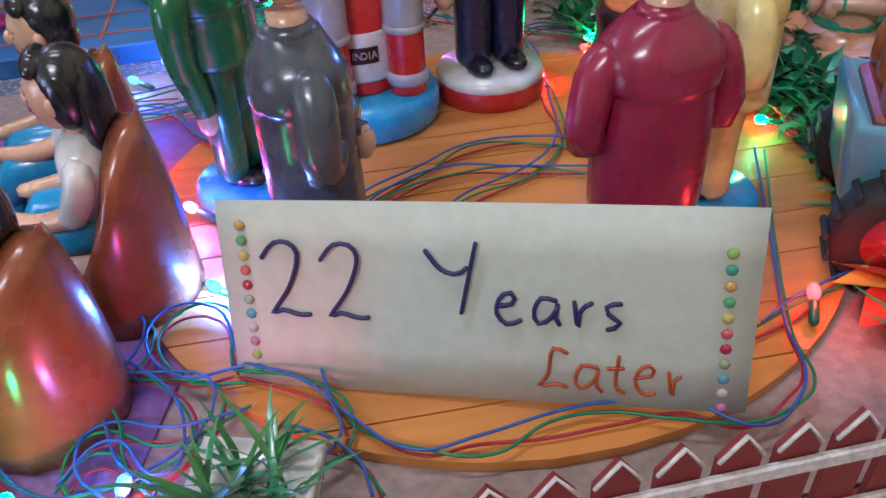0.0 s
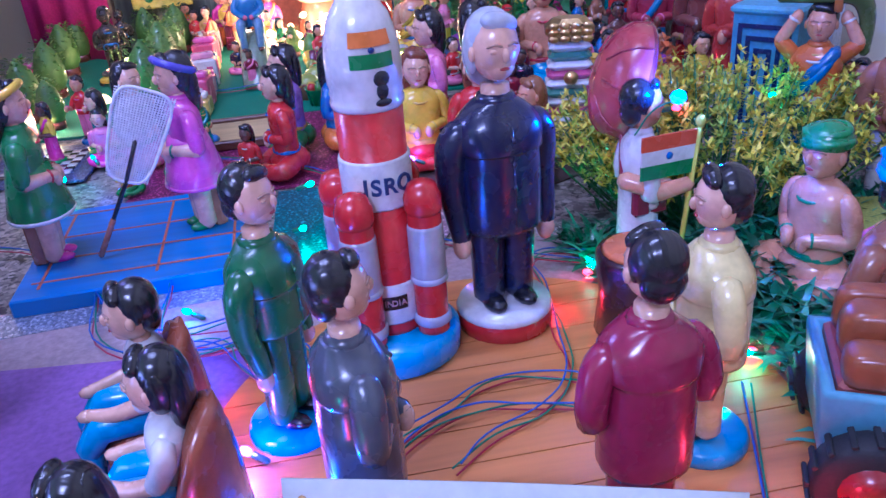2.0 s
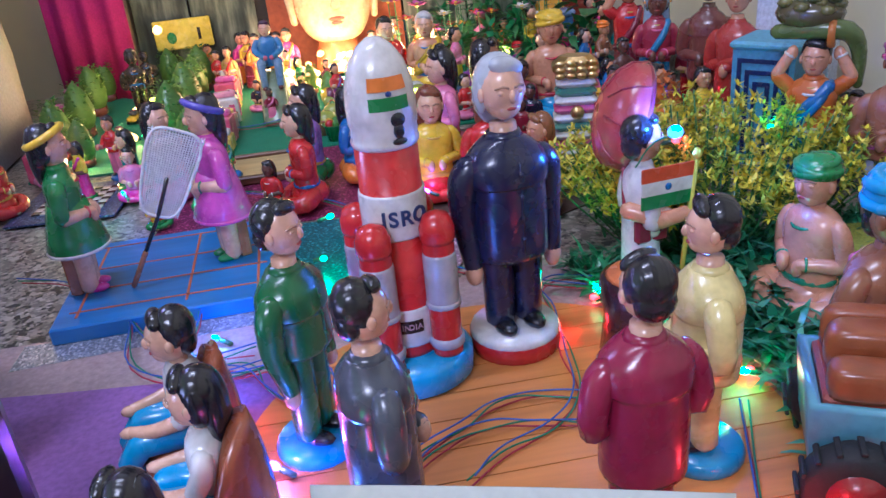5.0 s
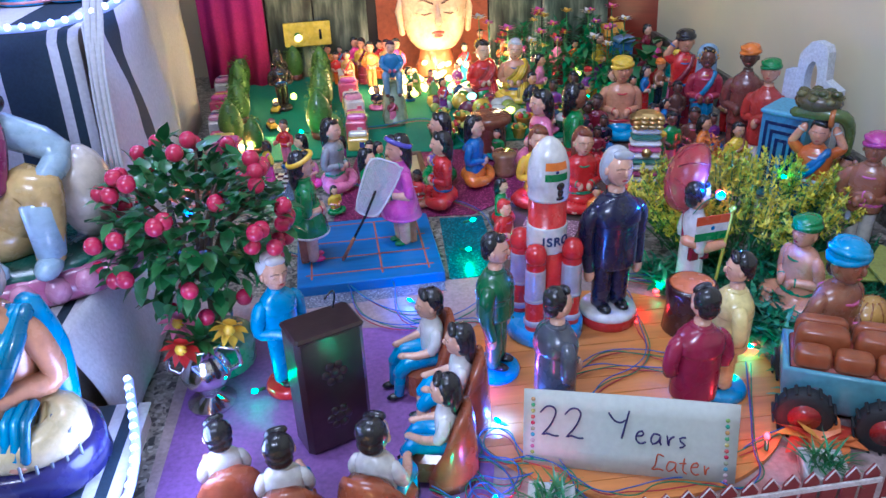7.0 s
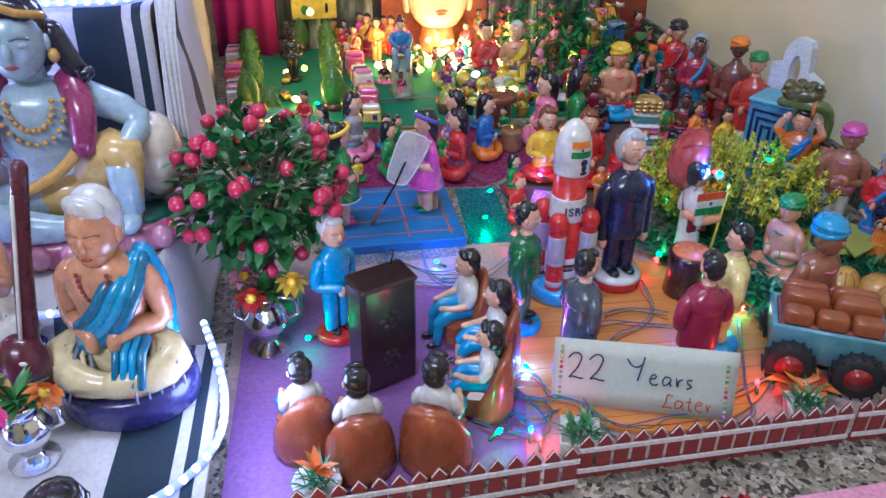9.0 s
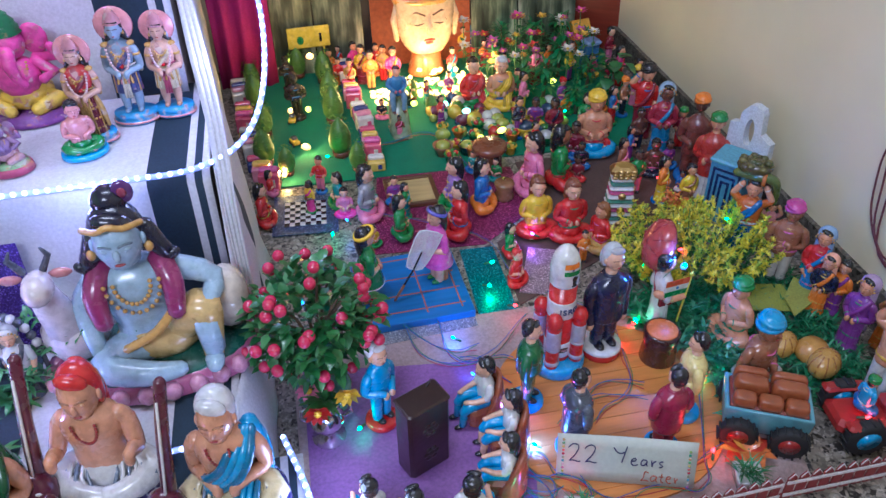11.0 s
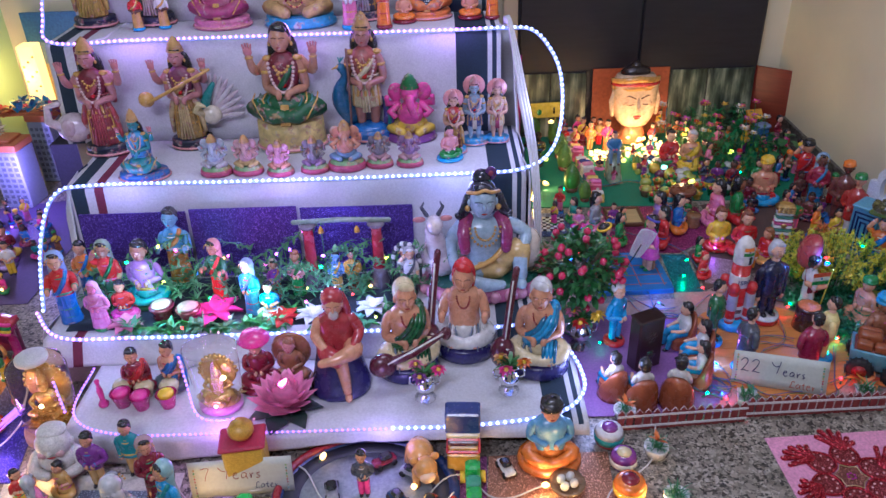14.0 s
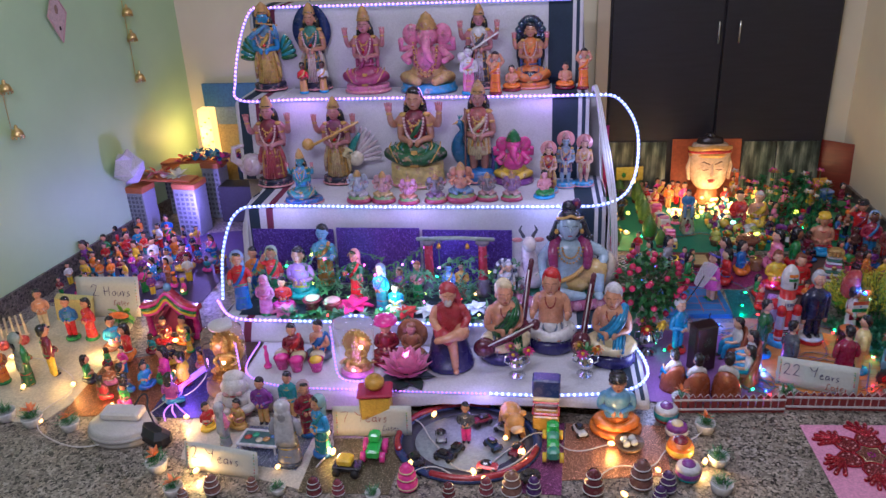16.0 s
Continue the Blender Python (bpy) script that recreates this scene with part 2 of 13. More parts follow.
# ---- mesh builder ----
class Shape:
    """Collects rings, tubes and blocks of several materials into one mesh."""

    def __init__(self):
        self.v, self.f, self.m, self.mats, self.flat = [], [], [], [], set()

    def slot(self, mat):
        if isinstance(mat, tuple):
            mat = paint(mat)
        if mat not in self.mats:
            self.mats.append(mat)
        return self.mats.index(mat)

    def rings(self, rings, mat, cap=True, closed=True, flat=False):
        s, start, n = self.slot(mat), len(self.v), len(rings[0])
        for r in rings:
            self.v.extend(r)
        first = len(self.f)
        for i in range(len(rings) - 1):
            for j in range(n if closed else n - 1):
                a, b = start + i * n + j, start + i * n + (j + 1) % n
                self.f.append((a, b, b + n, a + n))
        if cap:
            self.f.append(tuple(range(start + n - 1, start - 1, -1)))
            self.f.append(tuple(range(start + (len(rings) - 1) * n, start + len(rings) * n)))
        self.m.extend([s] * (len(self.f) - first))
        if flat:
            self.flat.update(range(first, len(self.f)))
        return self

    def lathe(self, prof, mat, c=(0, 0, 0), sx=1.0, sy=1.0, n=16, turn=None):
        rings = []
        for r, z in prof:
            ring = [Vector((max(r, 1e-5) * sx * math.cos(2 * math.pi * k / n), max(r, 1e-5) * sy * math.sin(2 * math.pi * k / n), z)) for k in range(n)]
            rings.append([(turn @ p if turn else p) + Vector(c) for p in ring])
        return self.rings(rings, mat)

    def ell(self, c, r, mat, turn=None, n=12, k=7):
        prof = [(math.sin(math.pi * i / k), -math.cos(math.pi * i / k)) for i in range(k + 1)]
        rings = []
        for q, z in prof:
            ring = [Vector((max(q, 1e-3) * r[0] * math.cos(2 * math.pi * j / n), max(q, 1e-3) * r[1] * math.sin(2 * math.pi * j / n), z * r[2])) for j in range(n)]
            rings.append([(turn @ p if turn else p) + Vector(c) for p in ring])
        return self.rings(rings, mat)

    def tube(self, pts, radii, mat, n=8):
        pts = [Vector(p) for p in pts]
        if not isinstance(radii, (list, tuple)):
            radii = [radii] * len(pts)
        rings, u = [], None
        for i, p in enumerate(pts):
            d = (pts[min(i + 1, len(pts) - 1)] - pts[max(i - 1, 0)])
            d = d.normalized() if d.length > 1e-9 else Vector((0, 0, 1))
            if u is not None:
                u = u - d * u.dot(d)
            if u is None or u.length < 1e-6:
                u = d.cross(Vector((0, 0, 1)) if abs(d.z) < 0.95 else Vector((1, 0, 0)))
            u = u.normalized()
            w = u.cross(d)
            ring = lambda q, o: [p + o + (u * math.cos(2 * math.pi * k / n) + w * math.sin(2 * math.pi * k / n)) * q for k in range(n)]
            if i == 0:
                rings.append(ring(radii[0] * 0.5, -d * radii[0] * 0.6))
            rings.append(ring(radii[i], Vector()))
            if i == len(pts) - 1:
                rings.append(ring(radii[-1] * 0.5, d * radii[-1] * 0.6))
        return self.rings(rings, mat)

    def block(self, c, size, mat, bevel=0.0, rz=0.0, turn=None):
        """A box, its edges cut; c is the middle of its underside."""
        x, y, h = size[0] / 2, size[1] / 2, size[2]
        b = min(bevel, x * 0.9, y * 0.9, h * 0.45)
        t = turn or Matrix.Rotation(radians(rz), 3, "Z")

        def loop(i, z):
            e = max(b, 1e-5)
            pts = [(x - i - e, y - i), (x - i, y - i - e), (x - i, -y + i + e), (x - i - e, -y + i), (-x + i + e, -y + i), (-x + i, -y + i + e), (-x + i, y - i - e), (-x + i + e, y - i)]
            return [t @ Vector((px, py, z)) + Vector(c) for px, py in reversed(pts)]
        if b > 0:
            rings = [loop(b, 0), loop(0, b), loop(0, h - b), loop(b, h)]
        else:
            q = [(x, y), (-x, y), (-x, -y), (x, -y)]
            rings = [[t @ Vector((px, py, z)) + Vector(c) for px, py in q] for z in (0, h)]
        return self.rings(rings, mat, flat=True)

    def plate(self, pts, z, h, mat):
        """A flat slab over an outline."""
        return self.rings([[(x, y, z) for x, y in pts], [(x, y, z + h) for x, y in pts]], mat, flat=True)

    def done(self, name, label="", category="", group="", kind="", parent=None, at=None):
        me = bpy.data.meshes.new(name)
        me.from_pydata([tuple(p) for p in self.v], [], self.f)
        for m in self.mats:
            me.materials.append(m)
        me.polygons.foreach_set("material_index", self.m)
        me.polygons.foreach_set("use_smooth", [i not in self.flat for i in range(len(self.f))])
        me.update()
        ob = new(name, me)
        if at is not None:
            ob.matrix_world = at
        if parent is not None:
            ob.parent = parent
        return tagged(ob, label, category, group, kind)


def thing(name, x, y, z, rz=0, label="", category="", group="", kind=""):
    ob = new(name)
    ob.empty_display_size = 0.02
    ob.matrix_world = pose(x, y, z, 0, 0, rz)
    return tagged(ob, label, category, group, kind)


def cable(name, pts, radius, mat, label="", category="cable", parent=None, kind=""):
    """A sagging wire through the points."""
    cu = bpy.data.curves.new(name, "CURVE")
    cu.dimensions, cu.bevel_depth, cu.bevel_resolution, cu.resolution_u = "3D", radius, 2, 6
    sp = cu.splines.new("BEZIER")
    sp.bezier_points.add(len(pts) - 1)
    for bp, p in zip(sp.bezier_points, pts):
        bp.co, bp.handle_left_type, bp.handle_right_type = p, "AUTO", "AUTO"
    cu.materials.append(mat)
    ob = new(name, cu)
    if parent is not None:
        ob.parent = parent
    return tagged(ob, label, category if parent is None else "", "", kind)


def writing(text, size, mat, m, parent, width=None, thick=0.0008, bold=0.0):
    cu = bpy.data.curves.new("writing", "FONT")
    cu.body, cu.size, cu.extrude, cu.offset = text, size, thick, bold
    cu.align_x, cu.align_y = "CENTER", "CENTER"
    cu.materials.append(mat)
    ob = new("writing", cu)
    ob.parent = parent
    ob.matrix_local = m
    return ob


# ---- the room ----
FLOOR_MAT = terrazzo()
CREAM_WALL, GREEN_WALL = wall_paint((0.72, 0.66, 0.45)), wall_paint((0.45, 0.66, 0.36))
BACK_WALL = 2.38

Shape().plate([(-3.4, -3.4), (1.26, -3.4), (1.26, 2.4), (-3.4, 2.4)], -0.1, 0.1, FLOOR_MAT).done("floor", "speckled grey terrazzo floor", "floor", kind="structure")
Shape().plate([(-3.6, -3.6), (1.5, -3.6), (1.5, 2.6), (-3.6, 2.6)], 2.75, 0.1, wall_paint((0.75, 0.74, 0.7))).done("ceiling", "plain white ceiling", "ceiling", kind="structure")
Shape().plate([(1.26, -3.4), (1.4, -3.4), (1.4, 2.5), (1.26, 2.5)], -0.1, 2.85, CREAM_WALL).done("wall_east", "plain cream painted wall", "wall", kind="structure")
Shape().plate([(-3.4, BACK_WALL), (1.26, BACK_WALL), (1.26, 2.5), (-3.4, 2.5)], -0.1, 2.85, CREAM_WALL).done("wall_north", "cream painted wall behind the stepped display", "wall", kind="structure")
Shape().plate([(-3.4, -3.5), (1.4, -3.5), (1.4, -3.4), (-3.4, -3.4)], -0.1, 2.85, CREAM_WALL).done("wall_south", "plain cream wall", "wall", kind="structure")


def west(y):
    """The west wall runs a little askew."""
    return -2.305 - 0.147 * (2.38 - y)


Shape().plate([(west(-3.4), -3.4), (west(2.38), 2.38), (west(2.38) - 0.5, 2.38), (west(-3.4) - 0.4, -3.4)], -0.1, 2.85, GREEN_WALL).done("wall_west", "pale green painted wall", "wall", kind="structure")
# floor terrazzo at a lower tone: the skirting's shade is in its colour
SHADED_SKIRT = terrazzo(0.45)
Shape().plate([(1.246, -3.3), (1.2595, -3.3), (1.2595, 2.37), (1.246, 2.37)], 0.0, 0.095, SHADED_SKIRT).done("baseboard_east", "terrazzo skirting toned dark for the shade along the wall", "skirting", kind="structure")
Shape().plate([(west(-3.3) + 0.001, -3.3), (west(-3.3) + 0.014, -3.3), (west(2.37) + 0.014, 2.37), (west(2.37) + 0.001, 2.37)], 0.0, 0.095, SHADED_SKIRT).done("baseboard_west", "terrazzo skirting toned dark for the shade along the wall", "skirting", kind="structure")

# black cupboard with two doors and steel handles
BLACKWOOD = wood((0.02, 0.018, 0.022), 6, 0.45)
STEEL = metal((0.75, 0.74, 0.72), 0.2)
cup = thing("cupboard", 0.58, BACK_WALL - 0.02, 0, 0, "black laminate wardrobe with two doors", "wardrobe")
Shape().block((0, 0, 0.0), (1.12, 0.036, 2.2), BLACKWOOD, 0.002).done("carcass", parent=cup)
for sx in (-1, 1):
    d = Shape().block((sx * 0.277, -0.028, 0.04), (0.545, 0.018, 2.12), BLACKWOOD, 0.003).done("door", parent=cup)
    Shape().tube([(sx * 0.05 + 0.02, -0.062, 0.815), (sx * 0.05 + 0.02, -0.062, 0.92)], 0.0055, STEEL).tube([(sx * 0.05 + 0.02, -0.036, 0.825), (sx * 0.05 + 0.02, -0.062, 0.825)], 0.004, STEEL).tube(
        [(sx * 0.05 + 0.02, -0.036, 0.91), (sx * 0.05 + 0.02, -0.062, 0.91)], 0.004, STEEL).done("handle", "steel bar handle", parent=d)
Shape().block((-0.015, BACK_WALL - 0.034, 0), (0.065, 0.06, 2.25), wall_paint((0.5, 0.42, 0.3)), 0.004).done("trim_frame", "beige painted door frame", "frame", kind="structure")

# ---- the stepped display ----
CLOTH = matt((0.58, 0.575, 0.6), 0.85, 22, 0.14, 0.6)
STRIPE, STRIPE_RED = matt((0.012, 0.03, 0.05), 0.8, 30), matt((0.16, 0.02, 0.05), 0.8, 30)
STEP_L, STEP_R = -1.47, -0.085
# front edge and top of each step, from the floor up
STEPS = ((0.245, 0.088, -1.31, 0.012), (0.56, 0.155, STEP_L, STEP_R), (0.925, 0.457, STEP_L, STEP_R), (1.3, 0.786, STEP_L - 0.13, STEP_R - 0.05), (1.58, 1.122, STEP_L - 0.12, STEP_R - 0.07))


def drape(t, u):
    """Soft folds in the hanging cloth."""
    return 0.006 * noise.noise((t * 7, u * 9, 1.7)) + 0.003 * noise.noise((t * 23, u * 11, 4.2))


def cloth_sheet(i):
    """Cloth from the front foot of step i over its edge to the next riser."""
    y0, z0, xl, xr = STEPS[i]
    low = STEPS[i - 1][1] if i else 0.004
    back = STEPS[i + 1][0] + 0.004 if i + 1 < len(STEPS) else y0 + 0.3
    lean = 0.03 if i else 0.006
    line = [(y0 - lean + lean * k / 6 - 0.006, low + (z0 - 0.014 - low) * k / 6) for k in range(7)]
    line += [(y0 + 0.001, z0 - 0.005), (y0 + 0.008, z0)] + [(y0 + 0.008 + (back - y0 - 0.008) * k / 5, z0) for k in range(1, 6)]
    n = 100
    s = Shape()
    cols = [xl + (xr - xl) * k / n for k in range(n + 1)]
    grid = [[(x, y + drape(x, z + i) * (1 if j < 7 else 0.2), z + (0.3 * drape(x + 3, y) if j > 8 else 0)) for x in cols] for j, (y, z) in enumerate(line)]
    if i == 0:
        for j in range(7):
            for k, (x, y, z) in enumerate(grid[j]):
                hang = 0.016 + 0.055 * min(1.0, max(0.0, (-0.55 - x) / 0.6))
                grid[j][k] = (x, y, z0 - 0.014 - hang * (1 - j / 6))
    s.rings(grid, CLOTH, cap=False, closed=False)
    stripes = {}
    for k in range(n):
        w = (xr - cols[k]) / (xr - xl) * 1.4
        v = (cols[k] - xl) / (xr - xl) * 1.4
        if 0.05 < w < (0.145 if i > 2 else 0.115) or (0.0 < v < 0.05 and i > 1):
            stripes[k] = STRIPE
        elif 0.022 < w < 0.034:
            stripes[k] = STRIPE
        elif 0.075 < v < 0.11 and i:
            stripes[k] = STRIPE_RED
    for f in range(len(s.f)):
        if f % n in stripes and (i or f // n > 6):
            s.m[f] = s.slot(stripes[f % n])
    ob = s.done("step_cloth", "white cotton cloth with dark border draped over a step", "cloth", "cloths on the steps")
    sol = ob.modifiers.new("thickness", "SOLIDIFY")
    sol.thickness, sol.offset = 0.002, -1
    return ob


def step_bodies():
    timber = matt((0.3, 0.24, 0.17), 0.7)
    for i, (y0, z0, xl, xr) in enumerate(STEPS):
        back = STEPS[i + 1][0] if i + 1 < len(STEPS) else 1.9
        low = 0.058 if i == 0 else 0.0
        riser = thing("display_step", (xl + xr) / 2, (y0 + back) / 2 + 0.004, 0, 0, "wooden riser box hidden under white cloth", "step", "steps of the display")
        Shape().block((0, 0, low), (xr - xl - 0.008, back - y0 - 0.006, z0 - 0.004 - low), timber, 0.002).done("board" if low else "box", parent=riser)
        if low:
            Shape().block((0, 0.06, 0), (xr - xl - 0.05, back - y0 - 0.14, low - 0.001), timber, 0.002).done("support", parent=riser)
        cloth_sheet(i)


step_bodies()

# side falls of the cloth, with the border stripes running down them
def side_fall(x, lean, label):
    s = Shape()
    n = 24
    cols = [0.6 + (1.88 - 0.6) * k / n for k in range(n + 1)]
    rows = []
    for j in range(13):
        row = []
        for y in cols:
            topz = 0.12
            for y0, z0, xl, xr in STEPS[1:]:
                if y > y0 - 0.02:
                    topz = z0
            z = topz * (1 - j / 12) + 0.006
            back = 0.052 * min(max((y - 1.28) / 0.06, 0), 1) + 0.02 * min(max((y - 1.55) / 0.06, 0), 1)
            row.append((x + lean * (0.001 - back + (0.045 if y < 1.28 else 0.02) * (j / 12) ** 0.7) + 2 * drape(y * 1.3, z), y, z))
        rows.append(row)
    s.rings(rows, CLOTH, cap=False, closed=False)
    for f in range(len(s.f)):
        k = f % n
        if k in (8,):
            s.m[f] = s.slot(STRIPE)
    ob = s.done("side_cloth", label, "cloth", "cloths on the steps")
    sol = ob.modifiers.new("thickness", "SOLIDIFY")
    sol.thickness = 0.002
    return ob


side_fall(STEP_R, 1, "white cloth with dark stripes hanging down the side of the steps")
side_fall(STEP_L, -1, "white cloth hanging down the far side of the steps")


# ---- rope light along the step edges ----
LED_COOL, LED_PINK = glowing((0.42, 0.52, 1.0), 5.0), glowing((0.78, 0.26, 1.0), 4.6)
ROPE_TUBE = glowing((0.35, 0.42, 1.0), 0.55)
LED_VIOLET = glowing((0.6, 0.2, 1.0), 2.4)


def smooth_line(pts, step):
    """Points at even steps along a rounded line."""
    pts = [Vector(p) for p in pts]
    out = []
    for i in range(len(pts) - 1):
        p0, p1, p2, p3 = pts[max(i - 1, 0)], pts[i], pts[i + 1], pts[min(i + 2, len(pts) - 1)]
        for k in range(24):
            t = k / 24
            out.append(0.5 * (2 * p1 + (p2 - p0) * t + (2 * p0 - 5 * p1 + 4 * p2 - p3) * t * t + (3 * p1 - p0 - 3 * p2 + p3) * t ** 3))
    out.append(pts[-1])
    even, left = [out[0]], step
    for a, b in zip(out, out[1:]):
        d = (b - a).length
        while d >= left and d > 0:
            a = a + (b - a) * (left / d)
            even.append(a)
            d, left = (b - a).length, step
        left -= d
    return even


def gathered_fall():
    """The loose end of the cloth, bunched into folds beside the steps."""
    line = smooth_line([(-0.112, 1.31, 0.8), (-0.098, 1.27, 0.79), (-0.072, 1.12, 0.63), (-0.05, 0.98, 0.49), (-0.045, 0.9, 0.38), (-0.04, 0.86, 0.2)], 0.02)
    m = 22
    rows = []
    for i, p in enumerate(line):
        wide = 0.006 + 0.003 * math.sin(i * 0.13) + 0.00008 * i + 0.005 * max(0.0, min(1.0, (i - 3) / 12))
        row = []
        for k in range(m + 1):
            u = k / m - 0.5
            fold = 0.010 * math.sin(u * 19 + 0.06 * i) + 0.005 * noise.noise((u * 9, i * 0.13, 2.0))
            row.append((p.x - 0.012 + u * 2 * wide, p.y + 0.7 * fold - 0.02, p.z + 0.018 + fold))
        rows.append(row)
    ob = Shape().rings(rows, CLOTH, cap=False, closed=False).done("cloth_fold", "gathered fold of white cloth hanging at the end of the steps", "cloth", "cloths on the steps")
    sol = ob.modifiers.new("thickness", "SOLIDIFY")
    sol.thickness = 0.002


gathered_fall()


def rope_light(pts, label, pinkness, small=False):
    even = smooth_line(pts, 0.0135 if small else 0.0185)
    rope = thing("rope_light", *even[0], 0, label, "rope light", "rope lights on the steps")
    rel = [p - even[0] for p in even]
    Shape().tube(rel, 0.0018 if small else 0.0052, ROPE_TUBE, n=6).done("tube", parent=rope)
    s = Shape()
    r = 0.0033 if small else 0.005
    for k, p in enumerate(rel):
        s.ell(p + Vector((0, -0.0035, 0.0032)), (r, r, r), LED_VIOLET if small else LED_PINK if pinkness(even[k]) else LED_COOL, n=6, k=4)
    s.done("led_strip", "row of violet diodes" if small else "row of bright cool white diodes", parent=rope, kind="stuff")
    return rope


rope_light([(-1.315, 0.5, 0.1), (-1.3, 0.32, 0.098), (-1.17, 0.25, 0.092), (-0.9, 0.24, 0.092), (-0.49, 0.24, 0.092)],
           "lit violet rope light along the low front step", None, True)
rope_light([(-0.475, 0.24, 0.094), (-0.3, 0.24, 0.094), (-0.08, 0.27, 0.094), (0.01, 0.345, 0.094), (0.02, 0.45, 0.096), (-0.02, 0.6, 0.1)],
           "lit white rope light round the end of the low front step", lambda p: False)
rope_light([(-1.52, 0.66, 0.18), (-1.42, 0.565, 0.162), (-1.2, 0.553, 0.162), (-0.8, 0.553, 0.162), (-0.45, 0.553, 0.162), (-0.2, 0.553, 0.162), (-0.07, 0.58, 0.162)],
           "lit rope light along a step edge", lambda p: p.x < -1.2)
rope_light([(-1.5, 0.66, 0.19), (-1.54, 0.82, 0.32), (-1.5, 0.9, 0.44), (-1.38, 0.915, 0.463), (-1.0, 0.913, 0.462), (-0.6, 0.912, 0.462), (-0.25, 0.915, 0.464), (-0.1, 0.925, 0.468),
            (-0.01, 0.97, 0.5), (0.035, 1.06, 0.58), (0.035, 1.17, 0.7), (-0.03, 1.265, 0.785), (-0.13, 1.292, 0.792), (-0.3, 1.29, 0.791), (-0.8, 1.29, 0.791), (-1.3, 1.29, 0.791), (-1.57, 1.293, 0.791),
            (-1.606, 1.35, 0.86), (-1.6, 1.45, 1.01), (-1.575, 1.545, 1.115), (-1.52, 1.57, 1.128), (-1.2, 1.57, 1.128), (-0.7, 1.57, 1.128), (-0.2, 1.57, 1.128)],
           "lit rope light winding up the step edges", lambda p: p.z > 0.78 and (p.x < -0.2 or p.z > 1.0))
# light that the diode rows throw on the cloth
glow_lamp("rope_glow", 0.06, 0.42, 0.14, 1.2, (0.6, 0.66, 1.0), 0.05)
glow_lamp("rope_glow", -0.5, 0.2, 0.12, 0.5, (0.6, 0.4, 1.0), 0.05)
glow_lamp("rope_glow", -0.9, 0.22, 0.12, 0.6, (0.75, 0.25, 1.0), 0.05)
glow_lamp("rope_glow", -0.02, 1.05, 0.62, 2.0, (0.6, 0.6, 1.0), 0.05)
for gx, gc in ((-1.3, (0.55, 0.45, 1.0)), (-0.8, (0.58, 0.45, 1.0)), (-0.3, (0.48, 0.5, 1.0))):
    glow_lamp("rope_glow", gx, 0.86, 0.5, 0.75, gc, 0.04)
    glow_lamp("rope_glow", gx, 1.23, 0.83, 0.85, (0.62, 0.3, 1.0), 0.04)
    glow_lamp("rope_glow", gx, 0.53, 0.18, 0.16, gc, 0.04)


# ---- clay dolls: one mesh each ----
def spline(rows, sub=3):
    """Smooth run through rows of numbers."""
    out = []
    for i in range(len(rows) - 1):
        p0, p1, p2, p3 = rows[max(i - 1, 0)], rows[i], rows[i + 1], rows[min(i + 2, len(rows) - 1)]
        for k in range(sub):
            t = k / sub
            out.append(tuple(0.5 * (2 * b + (c - a) * t + (2 * a - 5 * b + 4 * c - d) * t * t + (3 * b - a - 3 * c + d) * t ** 3) for a, b, c, d in zip(p0, p1, p2, p3)))
    return out + [tuple(rows[-1])]


def trunk(s, rows, mat, n=18, sub=3, power=0.88):
    """A moulded body: rows of height, half width, half depth, shift to the back."""
    rings = []
    for z, rx, ry, cy in spline(rows, sub):
        ring = []
        for k in range(n):
            a = 2 * math.pi * k / n
            c, q = math.cos(a), math.sin(a)
            ring.append((rx * math.copysign(abs(c) ** power, c), cy + ry * math.copysign(abs(q) ** power, q), z))
        rings.append(ring)
    s.rings(rings, mat)


def limb(s, pts, radii, mat, n=10, sub=3):
    rows = spline([tuple(p) + (r,) for p, r in zip(pts, radii)], sub)
    s.tube([r[:3] for r in rows], [r[3] for r in rows], mat, n)


def hair_cap(s, c, r, hair, long=0.0, bun=False):
    x, y, z = c
    s.ell((x, y + r * 0.24, z + r * 0.28), (r * 0.93, r * 0.86, r * 0.98), hair, n=16, k=10)
    s.ell((x, y + r * 0.55, z - r * 0.3), (r * 0.8, r * 0.5, r * 0.75), hair, n=12, k=8)
    s.ell((x + r * 0.05, y - r * 0.44, z + r * 0.82), (r * 0.72, r * 0.36, r * 0.36), hair, turn=Matrix.Rotation(radians(14), 3, "Y"), n=12, k=7)
    for sx in (-1, 1):
        s.ell((x + sx * r * 0.74, y + r * (0.16 + 0.1 * (long > 0)), z + r * (0.18 - 0.3 * (long > 0))), (r * (0.17 + 0.08 * (long > 0)), r * (0.3 + 0.16 * (long > 0)), r * (0.55 + 0.32 * (long > 0))), hair, n=10, k=6)
    if long:
        s.ell((x, y + r * 0.72, z - r * long * 0.6), (r * 0.88, r * 0.5, r * (0.7 + long)), hair, n=14, k=9)
    if bun:
        s.ell((x, y + r * 1.1, z - r * 0.1), (r * 0.5, r * 0.5, r * 0.5), hair)


